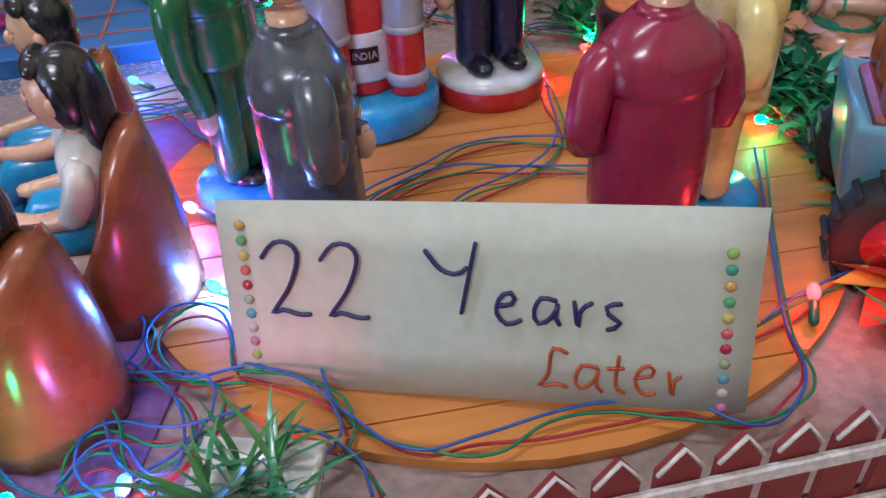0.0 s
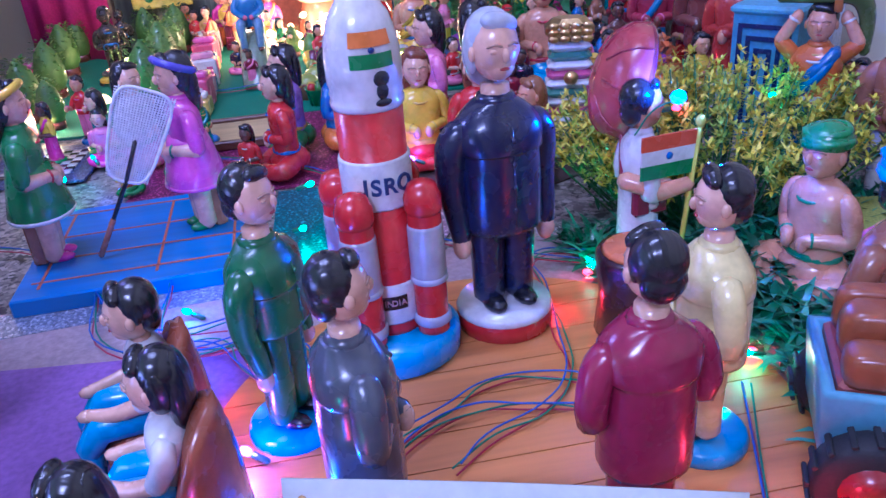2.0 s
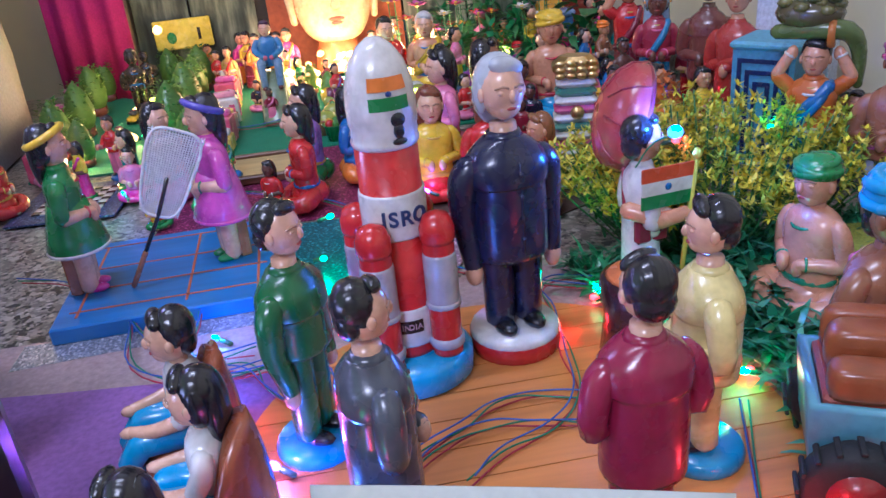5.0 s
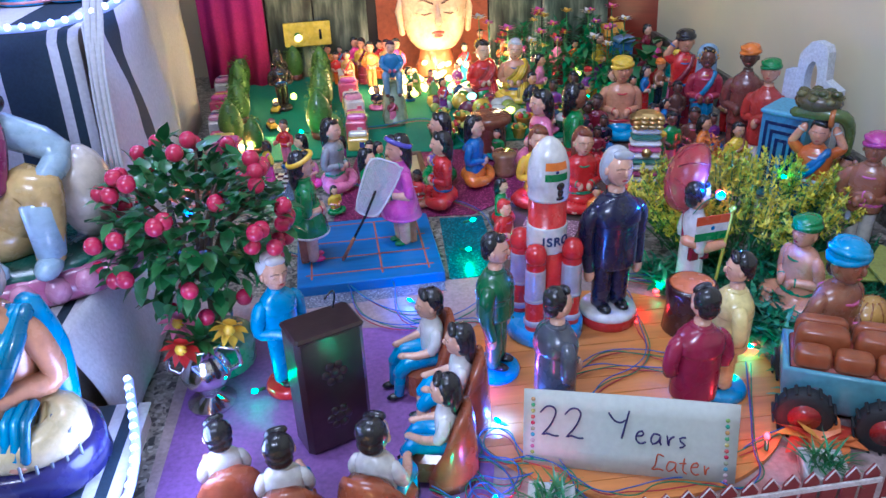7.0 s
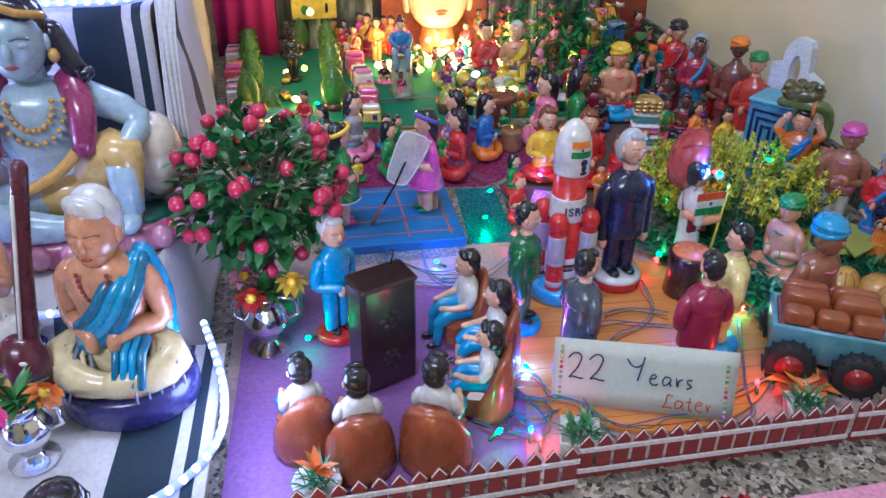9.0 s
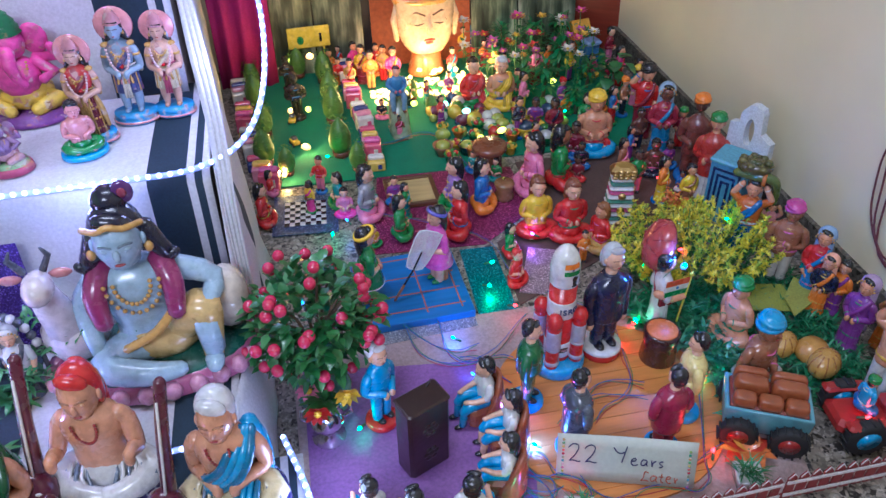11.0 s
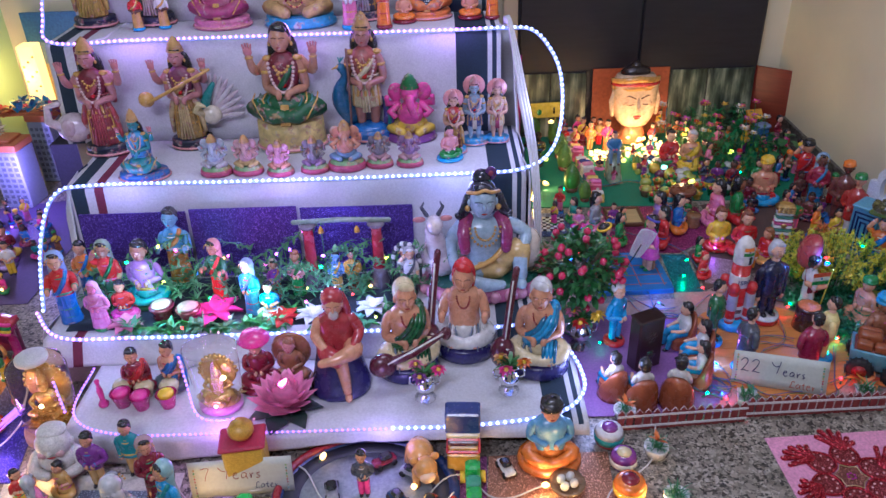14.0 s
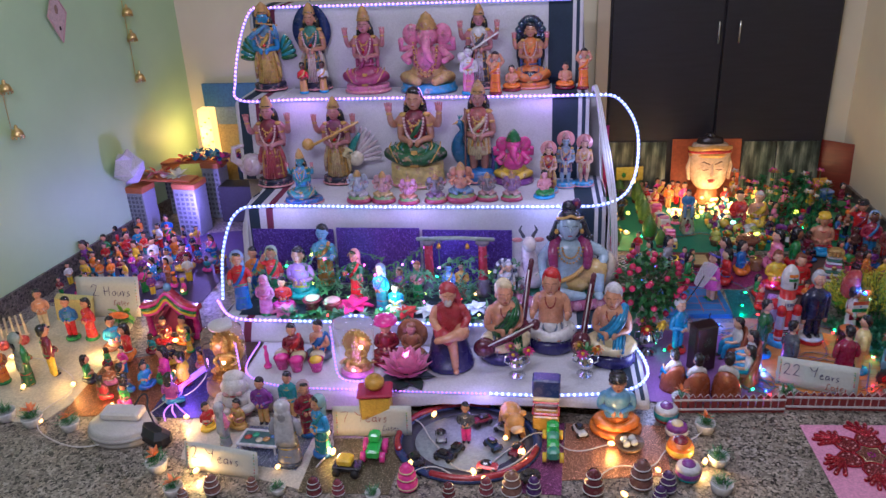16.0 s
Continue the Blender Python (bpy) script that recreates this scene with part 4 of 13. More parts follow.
def deity(x, y, z, h, yaw, label, top, low, skin=PINK, base=MAROON, seated=False, hair=BLACK, four=True, flower=(0.6, 0.42, 0.4), halo=None, wide=1.0, group="deity figures", extra=None, crowned=GOLD, seat_h=0.09, trim=None, bare=False):
    """A crowned figure with four arms, on a moulded plinth."""
    palm = paint((0.5, 0.17, 0.18), 0.36)
    panel = figure_paint(trim or ACCENTS[(len(label) * 3 + 2) % len(ACCENTS)])
    top, low, base, skin = figure_paint(top), figure_paint(low), figure_paint(base), paint(tuple(0.72 * c for c in skin), 0.36)
    s = Shape()
    b = seat_h * h
    rb = (0.27 if seated else 0.19) * h * wide * (0.8 if seat_h > 0.1 else 1.0)
    s.lathe([(rb, 0), (rb * 1.04, 0.015 * h), (rb, 0.03 * h), (rb * 0.93, 0.045 * h), (rb * 0.98, 0.06 * h), (rb * 0.95, b), (0, b)], base, sy=0.72, n=22)
    s.lathe([(rb * 1.045, 0.012 * h), (rb * 1.055, 0.02 * h), (rb * 1.03, 0.03 * h)], ROSE, sy=0.72, n=22)
    w = 0.105 * h
    if seated:
        hip = b + 0.16 * h
        s.ell((0, 0, b + 0.1 * h), (0.2 * h, 0.15 * h, 0.12 * h), low)
        for sx in (-1, 1):
            s.tube([(sx * 0.08 * h, 0.02 * h, b + 0.12 * h), (sx * 0.21 * h, -0.07 * h, b + 0.1 * h), (sx * 0.08 * h, -0.15 * h, b + 0.07 * h), (-sx * 0.07 * h, -0.16 * h, b + 0.06 * h)],
                   [0.085 * h, 0.075 * h, 0.06 * h, 0.035 * h], low, 10)
        for k in range(6):
            s.tube([(-0.03 * h + 0.012 * h * k, -0.18 * h, b + 0.01 * h), (-0.02 * h + 0.008 * h * k, -0.14 * h, b + 0.14 * h)], 0.009 * h, GOLD, 5)
    else:
        hip = b + 0.36 * h
        if bare:
            for sx in (-1, 1):
                limb(s, [(sx * 0.05 * h, 0, hip - 0.02 * h), (sx * 0.056 * h, -0.01 * h, b + 0.19 * h), (sx * 0.055 * h, 0.008 * h, b + 0.1 * h), (sx * 0.052 * h, 0, b + 0.015 * h)], [0.056 * h, 0.042 * h, 0.04 * h, 0.026 * h], skin)
                s.ell((sx * 0.055 * h, -0.03 * h, b + 0.014 * h), (0.028 * h, 0.05 * h, 0.018 * h), skin, n=8, k=5)
            s.lathe([(w * 1.06, hip - 0.17 * h), (w * 1.1, hip - 0.15 * h), (w * 1.04, hip - 0.05 * h), (w * 1.0, hip), (w * 0.8, hip + 0.05 * h)], low, sy=0.75, n=18)
        else:
            s.lathe([(w * 1.1, b), (w * 1.25, b + 0.02 * h), (w * 0.98, b + 0.2 * h), (w * 1.0, hip), (w * 0.8, hip + 0.05 * h)], low, sy=0.75, n=18)
        for k in range(9):
            a = math.pi * (1.05 + 0.9 * k / 8)
            s.tube([(w * (1.08 if bare else 1.2) * math.cos(a), w * (0.82 if bare else 0.92) * math.sin(a), hip - 0.165 * h if bare else b + 0.01 * h), (w * 0.98 * math.cos(a), w * 0.74 * math.sin(a), hip)], 0.008 * h, GOLD if k % 3 == 1 else low, 5)
    zs = 0.7 * h if not seated else 0.64 * h
    trunk(s, [(hip - 0.03 * h, w * 0.84, w * 0.6, 0), (hip + 0.06 * h, w * 0.8, w * 0.58, 0), (zs - 0.09 * h, w * 1.05, w * 0.72, 0), (zs - 0.02 * h, w * 1.0, w * 0.64, 0), (zs + 0.04 * h, w * 0.36, w * 0.36, 0)], top)
    limb(s, [(w * 0.8, 0.0, zs), (w * 0.4, -w * 0.66, zs - 0.09 * h), (-w * 0.3, -w * 0.68, hip + 0.08 * h), (-w * 0.85, -w * 0.2, hip + 0.03 * h)], [0.022 * h] * 4, low, 7)
    s.lathe([(w * 0.86, hip + 0.0 * h), (w * 0.92, hip + 0.015 * h), (w * 0.86, hip + 0.03 * h)], GOLD, sy=0.72, n=16)
    s.lathe([(w * 0.36, zs), (w * 0.32, zs + 0.07 * h)], skin, n=10)
    r = 0.072 * h if not seated else 0.08 * h
    hc = zs + 0.05 * h + r * 1.0
    head(s, (0, -0.015 * h, hc), r, skin, hair, 1.1)
    if crowned:
        crown(s, (0, 0, hc + r * 0.62), r * 0.95, h - hc - r * 0.62, crowned)
    arms(s, h, zs - 0.02 * h, w * 1.0, "front", skin, skin, 0.03 * h)
    if four:
        for sx in (-1, 1):
            limb(s, [(sx * w, 0.03 * h, zs - 0.02 * h), (sx * w * 1.75, 0.03 * h, zs - 0.1 * h), (sx * w * 2.0, -0.02 * h, zs - 0.06 * h), (sx * w * 2.1, -0.04 * h, zs + 0.03 * h)], [0.037 * h, 0.034 * h, 0.03 * h, 0.022 * h], skin)
            s.ell((sx * w * 2.1, -0.045 * h, zs + 0.055 * h), (0.032 * h, 0.016 * h, 0.034 * h), palm, n=8, k=5)
            for q in range(4):
                s.tube([(sx * w * 2.1 + (q - 1.5) * 0.015 * h, -0.045 * h, zs + 0.07 * h), (sx * w * 2.1 + (q - 1.5) * 0.019 * h, -0.05 * h, zs + 0.115 * h - 0.006 * h * abs(q - 1.5))], 0.0075 * h, palm, 5)
            s.lathe([(0.027 * h, -0.006 * h), (0.031 * h, 0), (0.027 * h, 0.006 * h)], GOLD, c=(sx * w * 2.08, -0.038 * h, zs + 0.012 * h), n=10)
    garland(s, w * 1.3, zs, h, flower)
    for q, d, cnt in ((0.5, 0.07, 7), (0.38, 0.13, 9)):
        for k in range(cnt):
            a = math.pi * (0.12 + 0.76 * k / (cnt - 1))
            s.ell((w * q * math.cos(a), -w * 0.73, zs - 0.02 * h - d * h * math.sin(a)), (0.012 * h, 0.01 * h, 0.012 * h), GOLD, n=6, k=4)
    s.ell((0, -w * 0.76, zs - 0.17 * h), (0.022 * h, 0.012 * h, 0.024 * h), RED, n=8, k=5)
    for sx in (-1, 1):
        s.lathe([(0.036 * h, 0), (0.041 * h, 0.012 * h), (0.036 * h, 0.024 * h)], GOLD, c=(sx * w * 1.15, 0.003 * h, zs - 0.11 * h), n=10)
        s.ell((sx * w * 0.5, 0.05 * h, zs + 0.02 * h), (0.055 * h, 0.035 * h, 0.13 * h), hair if hair != SILVER else BLACK, n=10, k=6)
        s.ell((sx * r * 0.95, -0.01 * h, hc - r * 0.45), (0.012 * h, 0.012 * h, 0.018 * h), GOLD, n=6, k=4)
    for k in range(5):
        s.tube([((k - 2) * 0.022 * h, -w * 0.78, hip - 0.0 * h), ((k - 2) * 0.03 * h, -w * 0.86, hip - 0.07 * h)], 0.011 * h, GOLD if k % 2 == 0 else ROSE, 5)
    # pleated front panel, sash ends, shoulder pieces and armlets
    if bare:
        for k in range(3):
            s.tube([((k - 1) * 0.016 * h, -w * 0.8, hip + 0.02 * h), ((k - 1) * 0.022 * h, -w * 0.86, hip - 0.2 * h)], 0.011 * h, panel, 5)
    elif not seated:
        for k in range(5):
            s.tube([((k - 2) * 0.016 * h, -w * 0.8, hip + 0.02 * h), ((k - 2) * 0.02 * h, -w * 0.92, b + 0.16 * h), ((k - 2) * 0.027 * h, -w * 1.0, b + 0.015 * h)], 0.011 * h, panel, 5)
        for sx in (-1, 1):
            limb(s, [(sx * w * 0.8, -w * 0.3, hip + 0.03 * h), (sx * w * 1.2, -w * 0.4, hip - 0.12 * h), (sx * w * 1.35, -w * 0.3, b + 0.06 * h)], [0.018 * h, 0.026 * h, 0.016 * h], panel, 7)
        for lift in (0.05, 0.14, 0.24):
            s.lathe([(w * (1.17 - 0.55 * lift), b + lift * h), (w * (1.25 - 0.55 * lift), b + (lift + 0.01) * h), (w * (1.16 - 0.55 * lift), b + (lift + 0.022) * h)], GOLD, sy=0.77, n=18)
    else:
        for sx in (-1, 1):
            for k in range(4):
                s.tube([(sx * (0.1 + 0.04 * k) * h, -0.02 * h, b + 0.19 * h), (sx * (0.12 + 0.035 * k) * h, -0.1 * h, b + 0.17 * h), (sx * (0.06 + 0.03 * k) * h, -0.17 * h, b + 0.05 * h)], 0.007 * h, GOLD if k % 2 else panel, 5)
    for sx in (-1, 1):
        s.ell((sx * w * 0.95, 0, zs - 0.005 * h), (0.04 * h, 0.04 * h, 0.022 * h), GOLD, n=8, k=5)
        limb(s, [(sx * w * 0.6, 0.05 * h, zs + 0.03 * h), (sx * w * 1.05, 0.06 * h, zs - 0.15 * h), (sx * w * 1.2, 0.05 * h, hip - 0.02 * h)], [0.02 * h, 0.03 * h, 0.018 * h], panel, 7)
    s.tube([(w * 0.98 * math.cos(a), w * 0.72 * math.sin(a), hip + 0.075 * h) for a in [k * math.pi / 8 for k in range(17)]], 0.008 * h, panel, 5)
    if halo:
        s.lathe([(0.001, 0), (r * 2.0, 0), (r * 2.15, 0.01 * h), (r * 2.0, 0.022 * h), (0.001, 0.02 * h)], halo, c=(0, 0.05 * h, hc + r * 0.3), n=20, turn=Matrix.Rotation(radians(90), 3, "X"))
    if extra:
        extra(s, h, zs)
    return s.done("deity_figure", label, "figurine", group, at=pose(x, y, z, 0, 0, yaw))


def elephant_headed(x, y, z, h, yaw, label, body, low, base, crowncol=GREEN, group="deity figures", ears=None):
    s = Shape()
    if h < 0.16:
        body, low = (tuple(0.6 * a + 0.4 * b for a, b in zip(c, (0.42, 0.34, 0.36))) for c in (body, low))
        h *= 0.92
        z += 0.12 * h
        s.lathe([(0.4 * h, -0.12 * h), (0.43 * h, -0.1 * h), (0.42 * h, -0.01 * h), (0.4 * h, 0.03 * h), (0, 0.03 * h)], figure_paint((0.5, 0.06, 0.14)), sy=0.78, n=24)
        base = (0.22, 0.42, 0.16)
    body, low, base, crowncol, ears = figure_paint(body), figure_paint(low), figure_paint(base), figure_paint(crowncol), figure_paint(ears) if ears else None
    s.lathe([(0.36 * h, 0), (0.38 * h, 0.02 * h), (0.37 * h, 0.05 * h), (0.34 * h, 0.06 * h), (0.35 * h, 0.1 * h), (0, 0.1 * h)], base, sy=0.75, n=22)
    s.ell((0, 0.02 * h, 0.23 * h), (0.25 * h, 0.2 * h, 0.15 * h), low)
    for sx in (-1, 1):
        s.tube([(sx * 0.1 * h, 0, 0.2 * h), (sx * 0.28 * h, -0.08 * h, 0.19 * h), (sx * 0.1 * h, -0.2 * h, 0.15 * h)], [0.1 * h, 0.085 * h, 0.06 * h], low, 10)
        s.tube([(sx * 0.16 * h, 0, 0.52 * h), (sx * 0.3 * h, -0.04 * h, 0.42 * h), (sx * 0.22 * h, -0.14 * h, 0.4 * h)], [0.06 * h, 0.055 * h, 0.045 * h], body)
        s.tube([(sx * 0.17 * h, 0.04 * h, 0.54 * h), (sx * 0.34 * h, 0.02 * h, 0.54 * h), (sx * 0.33 * h, -0.04 * h, 0.66 * h)], [0.055 * h, 0.045 * h, 0.04 * h], body)
        s.ell((sx * 0.2 * h, 0.03 * h, 0.71 * h), (0.12 * h, 0.03 * h, 0.14 * h), ears or body)
    s.ell((0, -0.03 * h, 0.4 * h), (0.2 * h, 0.18 * h, 0.19 * h), body)
    s.ell((0, -0.02 * h, 0.7 * h), (0.14 * h, 0.14 * h, 0.15 * h), body)
    s.tube([(0, -0.13 * h, 0.68 * h), (0.01 * h, -0.2 * h, 0.57 * h), (0.05 * h, -0.23 * h, 0.45 * h), (0.1 * h, -0.23 * h, 0.4 * h)], [0.07 * h, 0.06 * h, 0.045 * h, 0.03 * h], body)
    crown(s, (0, 0, 0.78 * h), 0.13 * h, 0.22 * h, crowncol)
    garland(s, 0.2 * h, 0.58 * h, h, GOLD)
    if h > 0.3:
        for drop in (0.0, 0.06):
            for k in range(27):
                a = math.pi * k / 26
                s.ell((0.15 * h * math.cos(a), -0.19 * h - 0.04 * h * math.sin(a), (0.64 - drop) * h - 0.36 * h * math.sin(a)), (0.014 * h,) * 3, GOLD if k % 3 else MAROON, n=6, k=4)
    return s.done("deity_figure", label, "figurine", group, at=pose(x, y, z, 0, 0, yaw))


def rock_sitter(x, y, z, h, yaw, label, robe, rock, skin=SKIN):
    """A slim robed figure on a tall rock, one leg over the other."""
    s = Shape()
    trunk(s, [(0, 0.25 * h, 0.24 * h, -0.02 * h), (0.03 * h, 0.27 * h, 0.26 * h, -0.02 * h), (0.16 * h, 0.23 * h, 0.21 * h, 0.02 * h), (0.36 * h, 0.18 * h, 0.17 * h, 0.05 * h), (0.42 * h, 0.12 * h, 0.12 * h, 0.05 * h)], rock, 16)
    trunk(s, [(0.36 * h, 0.17 * h, 0.14 * h, 0.02 * h), (0.46 * h, 0.16 * h, 0.12 * h, 0.03 * h), (0.6 * h, 0.155 * h, 0.11 * h, 0.03 * h), (0.7 * h, 0.14 * h, 0.09 * h, 0.03 * h), (0.76 * h, 0.05 * h, 0.05 * h, 0.02 * h)], robe, 16)
    limb(s, [(-0.1 * h, 0, 0.42 * h), (-0.08 * h, -0.17 * h, 0.45 * h), (0.02 * h, -0.22 * h, 0.4 * h)], [0.085 * h, 0.08 * h, 0.07 * h], robe)
    limb(s, [(0.02 * h, -0.22 * h, 0.4 * h), (0.04 * h, -0.24 * h, 0.24 * h), (0.05 * h, -0.25 * h, 0.08 * h)], [0.06 * h, 0.05 * h, 0.036 * h], skin)
    limb(s, [(0.11 * h, 0, 0.42 * h), (0.14 * h, -0.16 * h, 0.46 * h), (0.0, -0.24 * h, 0.45 * h), (-0.15 * h, -0.25 * h, 0.42 * h)], [0.085 * h, 0.08 * h, 0.055 * h, 0.035 * h], skin)
    s.ell((0.055 * h, -0.28 * h, 0.05 * h), (0.035 * h, 0.06 * h, 0.03 * h), skin, n=8, k=5)
    limb(s, [(-0.13 * h, 0.02 * h, 0.68 * h), (-0.17 * h, -0.02 * h, 0.55 * h), (-0.1 * h, -0.16 * h, 0.5 * h)], [0.05 * h, 0.05 * h, 0.035 * h], skin)
    limb(s, [(0.13 * h, 0.02 * h, 0.68 * h), (0.2 * h, 0.0, 0.55 * h), (0.13 * h, -0.18 * h, 0.5 * h)], [0.055 * h, 0.052 * h, 0.035 * h], robe)
    head(s, (0, -0.01 * h, 0.85 * h), 0.095 * h, skin)
    s.ell((0, 0.02 * h, 0.9 * h), (0.1 * h, 0.1 * h, 0.095 * h), robe, n=14, k=8)
    limb(s, [(0.06 * h, 0.05 * h, 0.9 * h), (0.11 * h, 0.05 * h, 0.76 * h), (0.1 * h, 0.03 * h, 0.6 * h)], [0.05 * h, 0.04 * h, 0.03 * h], robe)
    s.ell((0, -0.085 * h, 0.79 * h), (0.045 * h, 0.03 * h, 0.05 * h), (0.5, 0.46, 0.42), n=8, k=6)
    return s.done("clay_doll", label, "doll", "saints on the front step", at=pose(x, y, z, 0, 0, yaw))


# ---- what single figures hold ----
BROWN_CHAIR, ORANGE_CHAIR = (0.31, 0.085, 0.035), (0.38, 0.1, 0.045)


def umbrella_flag(s, h, zs):
    ax = Vector((-0.88, 0.27, 0.3)).normalized()
    t = ax.to_track_quat("Z", "Y").to_matrix()
    prof = [(0.25 * h, -0.07 * h), (0.256 * h, -0.062 * h), (0.24 * h, 0.0), (0.195 * h, 0.05 * h), (0.11 * h, 0.085 * h), (0.04 * h, 0.1 * h), (0.001, 0.105 * h), (0.1 * h, 0.07 * h), (0.17 * h, 0.035 * h), (0.212 * h, -0.01 * h), (0.243 * h, -0.066 * h)]
    prof = [(1.1 * q, 1.1 * z) for q, z in prof]
    c = (0.01 * h, 0.25 * h, 0.93 * h)
    s.tube([(-0.1 * h, -0.02 * h, 0.5 * h), (0.0, 0.18 * h, 0.88 * h)], 0.011 * h, (0.3, 0.03, 0.06), 6)
    s.lathe(prof, (0.42, 0.06, 0.07), c=c, n=24, turn=t)
    s.lathe([(0.278 * h, -0.084 * h), (0.286 * h, -0.07 * h), (0.275 * h, -0.055 * h)], (0.2, 0.02, 0.04), c=c, n=24, turn=t)
    for k in range(8):
        a = math.pi * k / 4
        s.tube([Vector(c) + t @ Vector((q * h * math.cos(a), q * h * math.sin(a), z * h)) for q, z in ((0.279, -0.066), (0.264, 0.004), (0.2145, 0.057), (0.121, 0.097))], 0.005 * h, (0.3, 0.03, 0.06), 5)
    for sx in (-0.045, 0.045):
        s.block((sx * h, -0.1 * h, 0.37 * h), (0.088 * h, 0.05 * h, 0.14 * h), MAROON, 0.016 * h)
    s.tube([(-0.13 * h, -0.09 * h, 0.56 * h), (0.02 * h, -0.16 * h, 0.5 * h), (0.14 * h, -0.19 * h, 0.53 * h)], [0.045 * h, 0.045 * h, 0.035 * h], SKIN, 8)
    s.tube([(0.11 * h, -0.2 * h, zs - 0.52 * h), (0.17 * h, -0.2 * h, zs + 0.1 * h)], 0.013 * h, (0.6, 0.6, 0.08), 6)
    s.ell((0.171 * h, -0.2 * h, zs + 0.11 * h), (0.024 * h, 0.024 * h, 0.03 * h), (0.6, 0.6, 0.08), n=8, k=5)
    for k, c in enumerate((GREEN, WHITE, (0.6, 0.09, 0.03))):
        s.block((0.02 * h, -0.2 * h, zs - 0.12 * h + 0.066 * h * k), (0.27 * h, 0.012 * h, 0.066 * h), c)
    s.ell((0.02 * h, -0.208 * h, zs - 0.02 * h), (0.018 * h, 0.006 * h, 0.018 * h), BLUE, n=8, k=5)


HOT_PINK = (0.62, 0.09, 0.4)


def girl_dress(s, h, zs, cloth, hem, band):
    s.lathe([(0.19 * h, 0.27 * h), (0.196 * h, 0.28 * h), (0.17 * h, 0.38 * h), (0.145 * h, 0.47 * h), (0.12 * h, 0.55 * h)], cloth, sy=0.88, n=20)
    s.lathe([(0.19 * h, 0.265 * h), (0.2 * h, 0.275 * h), (0.193 * h, 0.29 * h)], hem, sy=0.88, n=20)
    s.block((0.0, 0.07 * h, 0), (0.15 * h, 0.07 * h, 0.3 * h), BROWN, 0.01 * h)
    s.lathe([(0.05 * h, zs + 0.015 * h), (0.06 * h, zs + 0.026 * h), (0.045 * h, zs + 0.036 * h)], hem, n=14)
    t, c = Matrix.Rotation(radians(-24), 3, "X"), Vector((0, 0.012 * h, 0.92 * h))
    s.tube([c + t @ Vector((0.098 * h * math.cos(a), 0.106 * h * math.sin(a), 0)) for a in [k * math.pi / 9 for k in range(19)]], [0.021 * h] * 19, band, 8)


def short_skirt_green(s, h, zs):
    girl_dress(s, h, zs, GREEN, WHITE, YELLOW)


def racket_pink(s, h, zs):
    girl_dress(s, h, zs, HOT_PINK, HOT_PINK, (0.1, 0.08, 0.4))


def head_load(s, h, zs):
    rr = random.Random(3)
    s.ell((-0.06 * h, 0.02 * h, 1.13 * h), (0.2 * h, 0.14 * h, 0.1 * h), (0.09, 0.075, 0.03), n=14, k=8)
    for k in range(26):
        a, q = rr.uniform(0, 6.28), rr.uniform(0.3, 1.0)
        s.ell((-0.06 * h + 0.17 * h * q * math.cos(a), 0.02 * h + 0.12 * h * q * math.sin(a), 1.13 * h + rr.uniform(0.02, 0.09) * h), (0.05 * h, 0.045 * h, 0.03 * h), [(0.1, 0.09, 0.03), (0.14, 0.13, 0.04), (0.06, 0.07, 0.02)][k % 3], n=7, k=4)
    limb(s, [(-0.24 * h, 0, 1.02 * h), (-0.05 * h, -0.03 * h, 1.04 * h), (0.16 * h, -0.02 * h, 1.03 * h), (0.23 * h, 0.02 * h, 0.9 * h), (0.24 * h, 0.03 * h, 0.7 * h)], [0.045 * h, 0.06 * h, 0.06 * h, 0.045 * h, 0.03 * h], (0.1, 0.14, 0.035))
    s.lathe([(0.086 * h, 0), (0.094 * h, 0.02 * h), (0.086 * h, 0.04 * h)], (0.5, 0.16, 0.03), c=(0.06 * h, -0.02 * h, 1.02 * h), n=12, turn=Matrix.Rotation(radians(90), 3, "Y"))
    limb(s, [(0.1 * h, -0.04 * h, zs), (0.0, -0.075 * h, zs - 0.12 * h), (-0.12 * h, -0.05 * h, zs - 0.28 * h)], [0.04 * h, 0.05 * h, 0.045 * h], (0.02, 0.13, 0.34))


def wing_fan(s, h, zs):
    for sx in (-1, 1):
        for k in range(6):
            a = radians(8 + 13 * k)
            s.ell((sx * (0.17 + 0.07 * math.cos(a)) * h, 0.07 * h, 0.34 * h + 0.2 * h * math.sin(a)), (0.035 * h, 0.02 * h, 0.1 * h), TEAL if k % 2 else DGREEN, turn=Matrix.Rotation(sx * (radians(90) - a), 3, "Y"), n=8, k=5)


def flute_fan(s, h, zs):
    """A side flute at the lips and a fan of green feathers at the hips."""
    wing_fan(s, h, zs)
    s.tube([(-0.05 * h, -0.11 * h, zs + 0.08 * h), (0.19 * h, -0.12 * h, zs + 0.05 * h)], 0.009 * h, GOLD, 6)
    for sx, reach in ((-1, 0.05), (1, 0.15)):
        limb(s, [(sx * 0.1 * h, 0, zs - 0.03 * h), (sx * 0.15 * h, -0.05 * h, zs - 0.08 * h), (reach * h, -0.12 * h, zs + 0.05 * h)], [0.03 * h, 0.028 * h, 0.02 * h], (0.1, 0.3, 0.5))
    for k in range(9):
        a = math.pi * k / 8
        s.ell((0.075 * h * math.cos(a), 0.01 * h, 0.86 * h + 0.09 * h * math.sin(a)), (0.022 * h, 0.014 * h, 0.03 * h), (0.5, 0.28, 0.05), n=6, k=4)


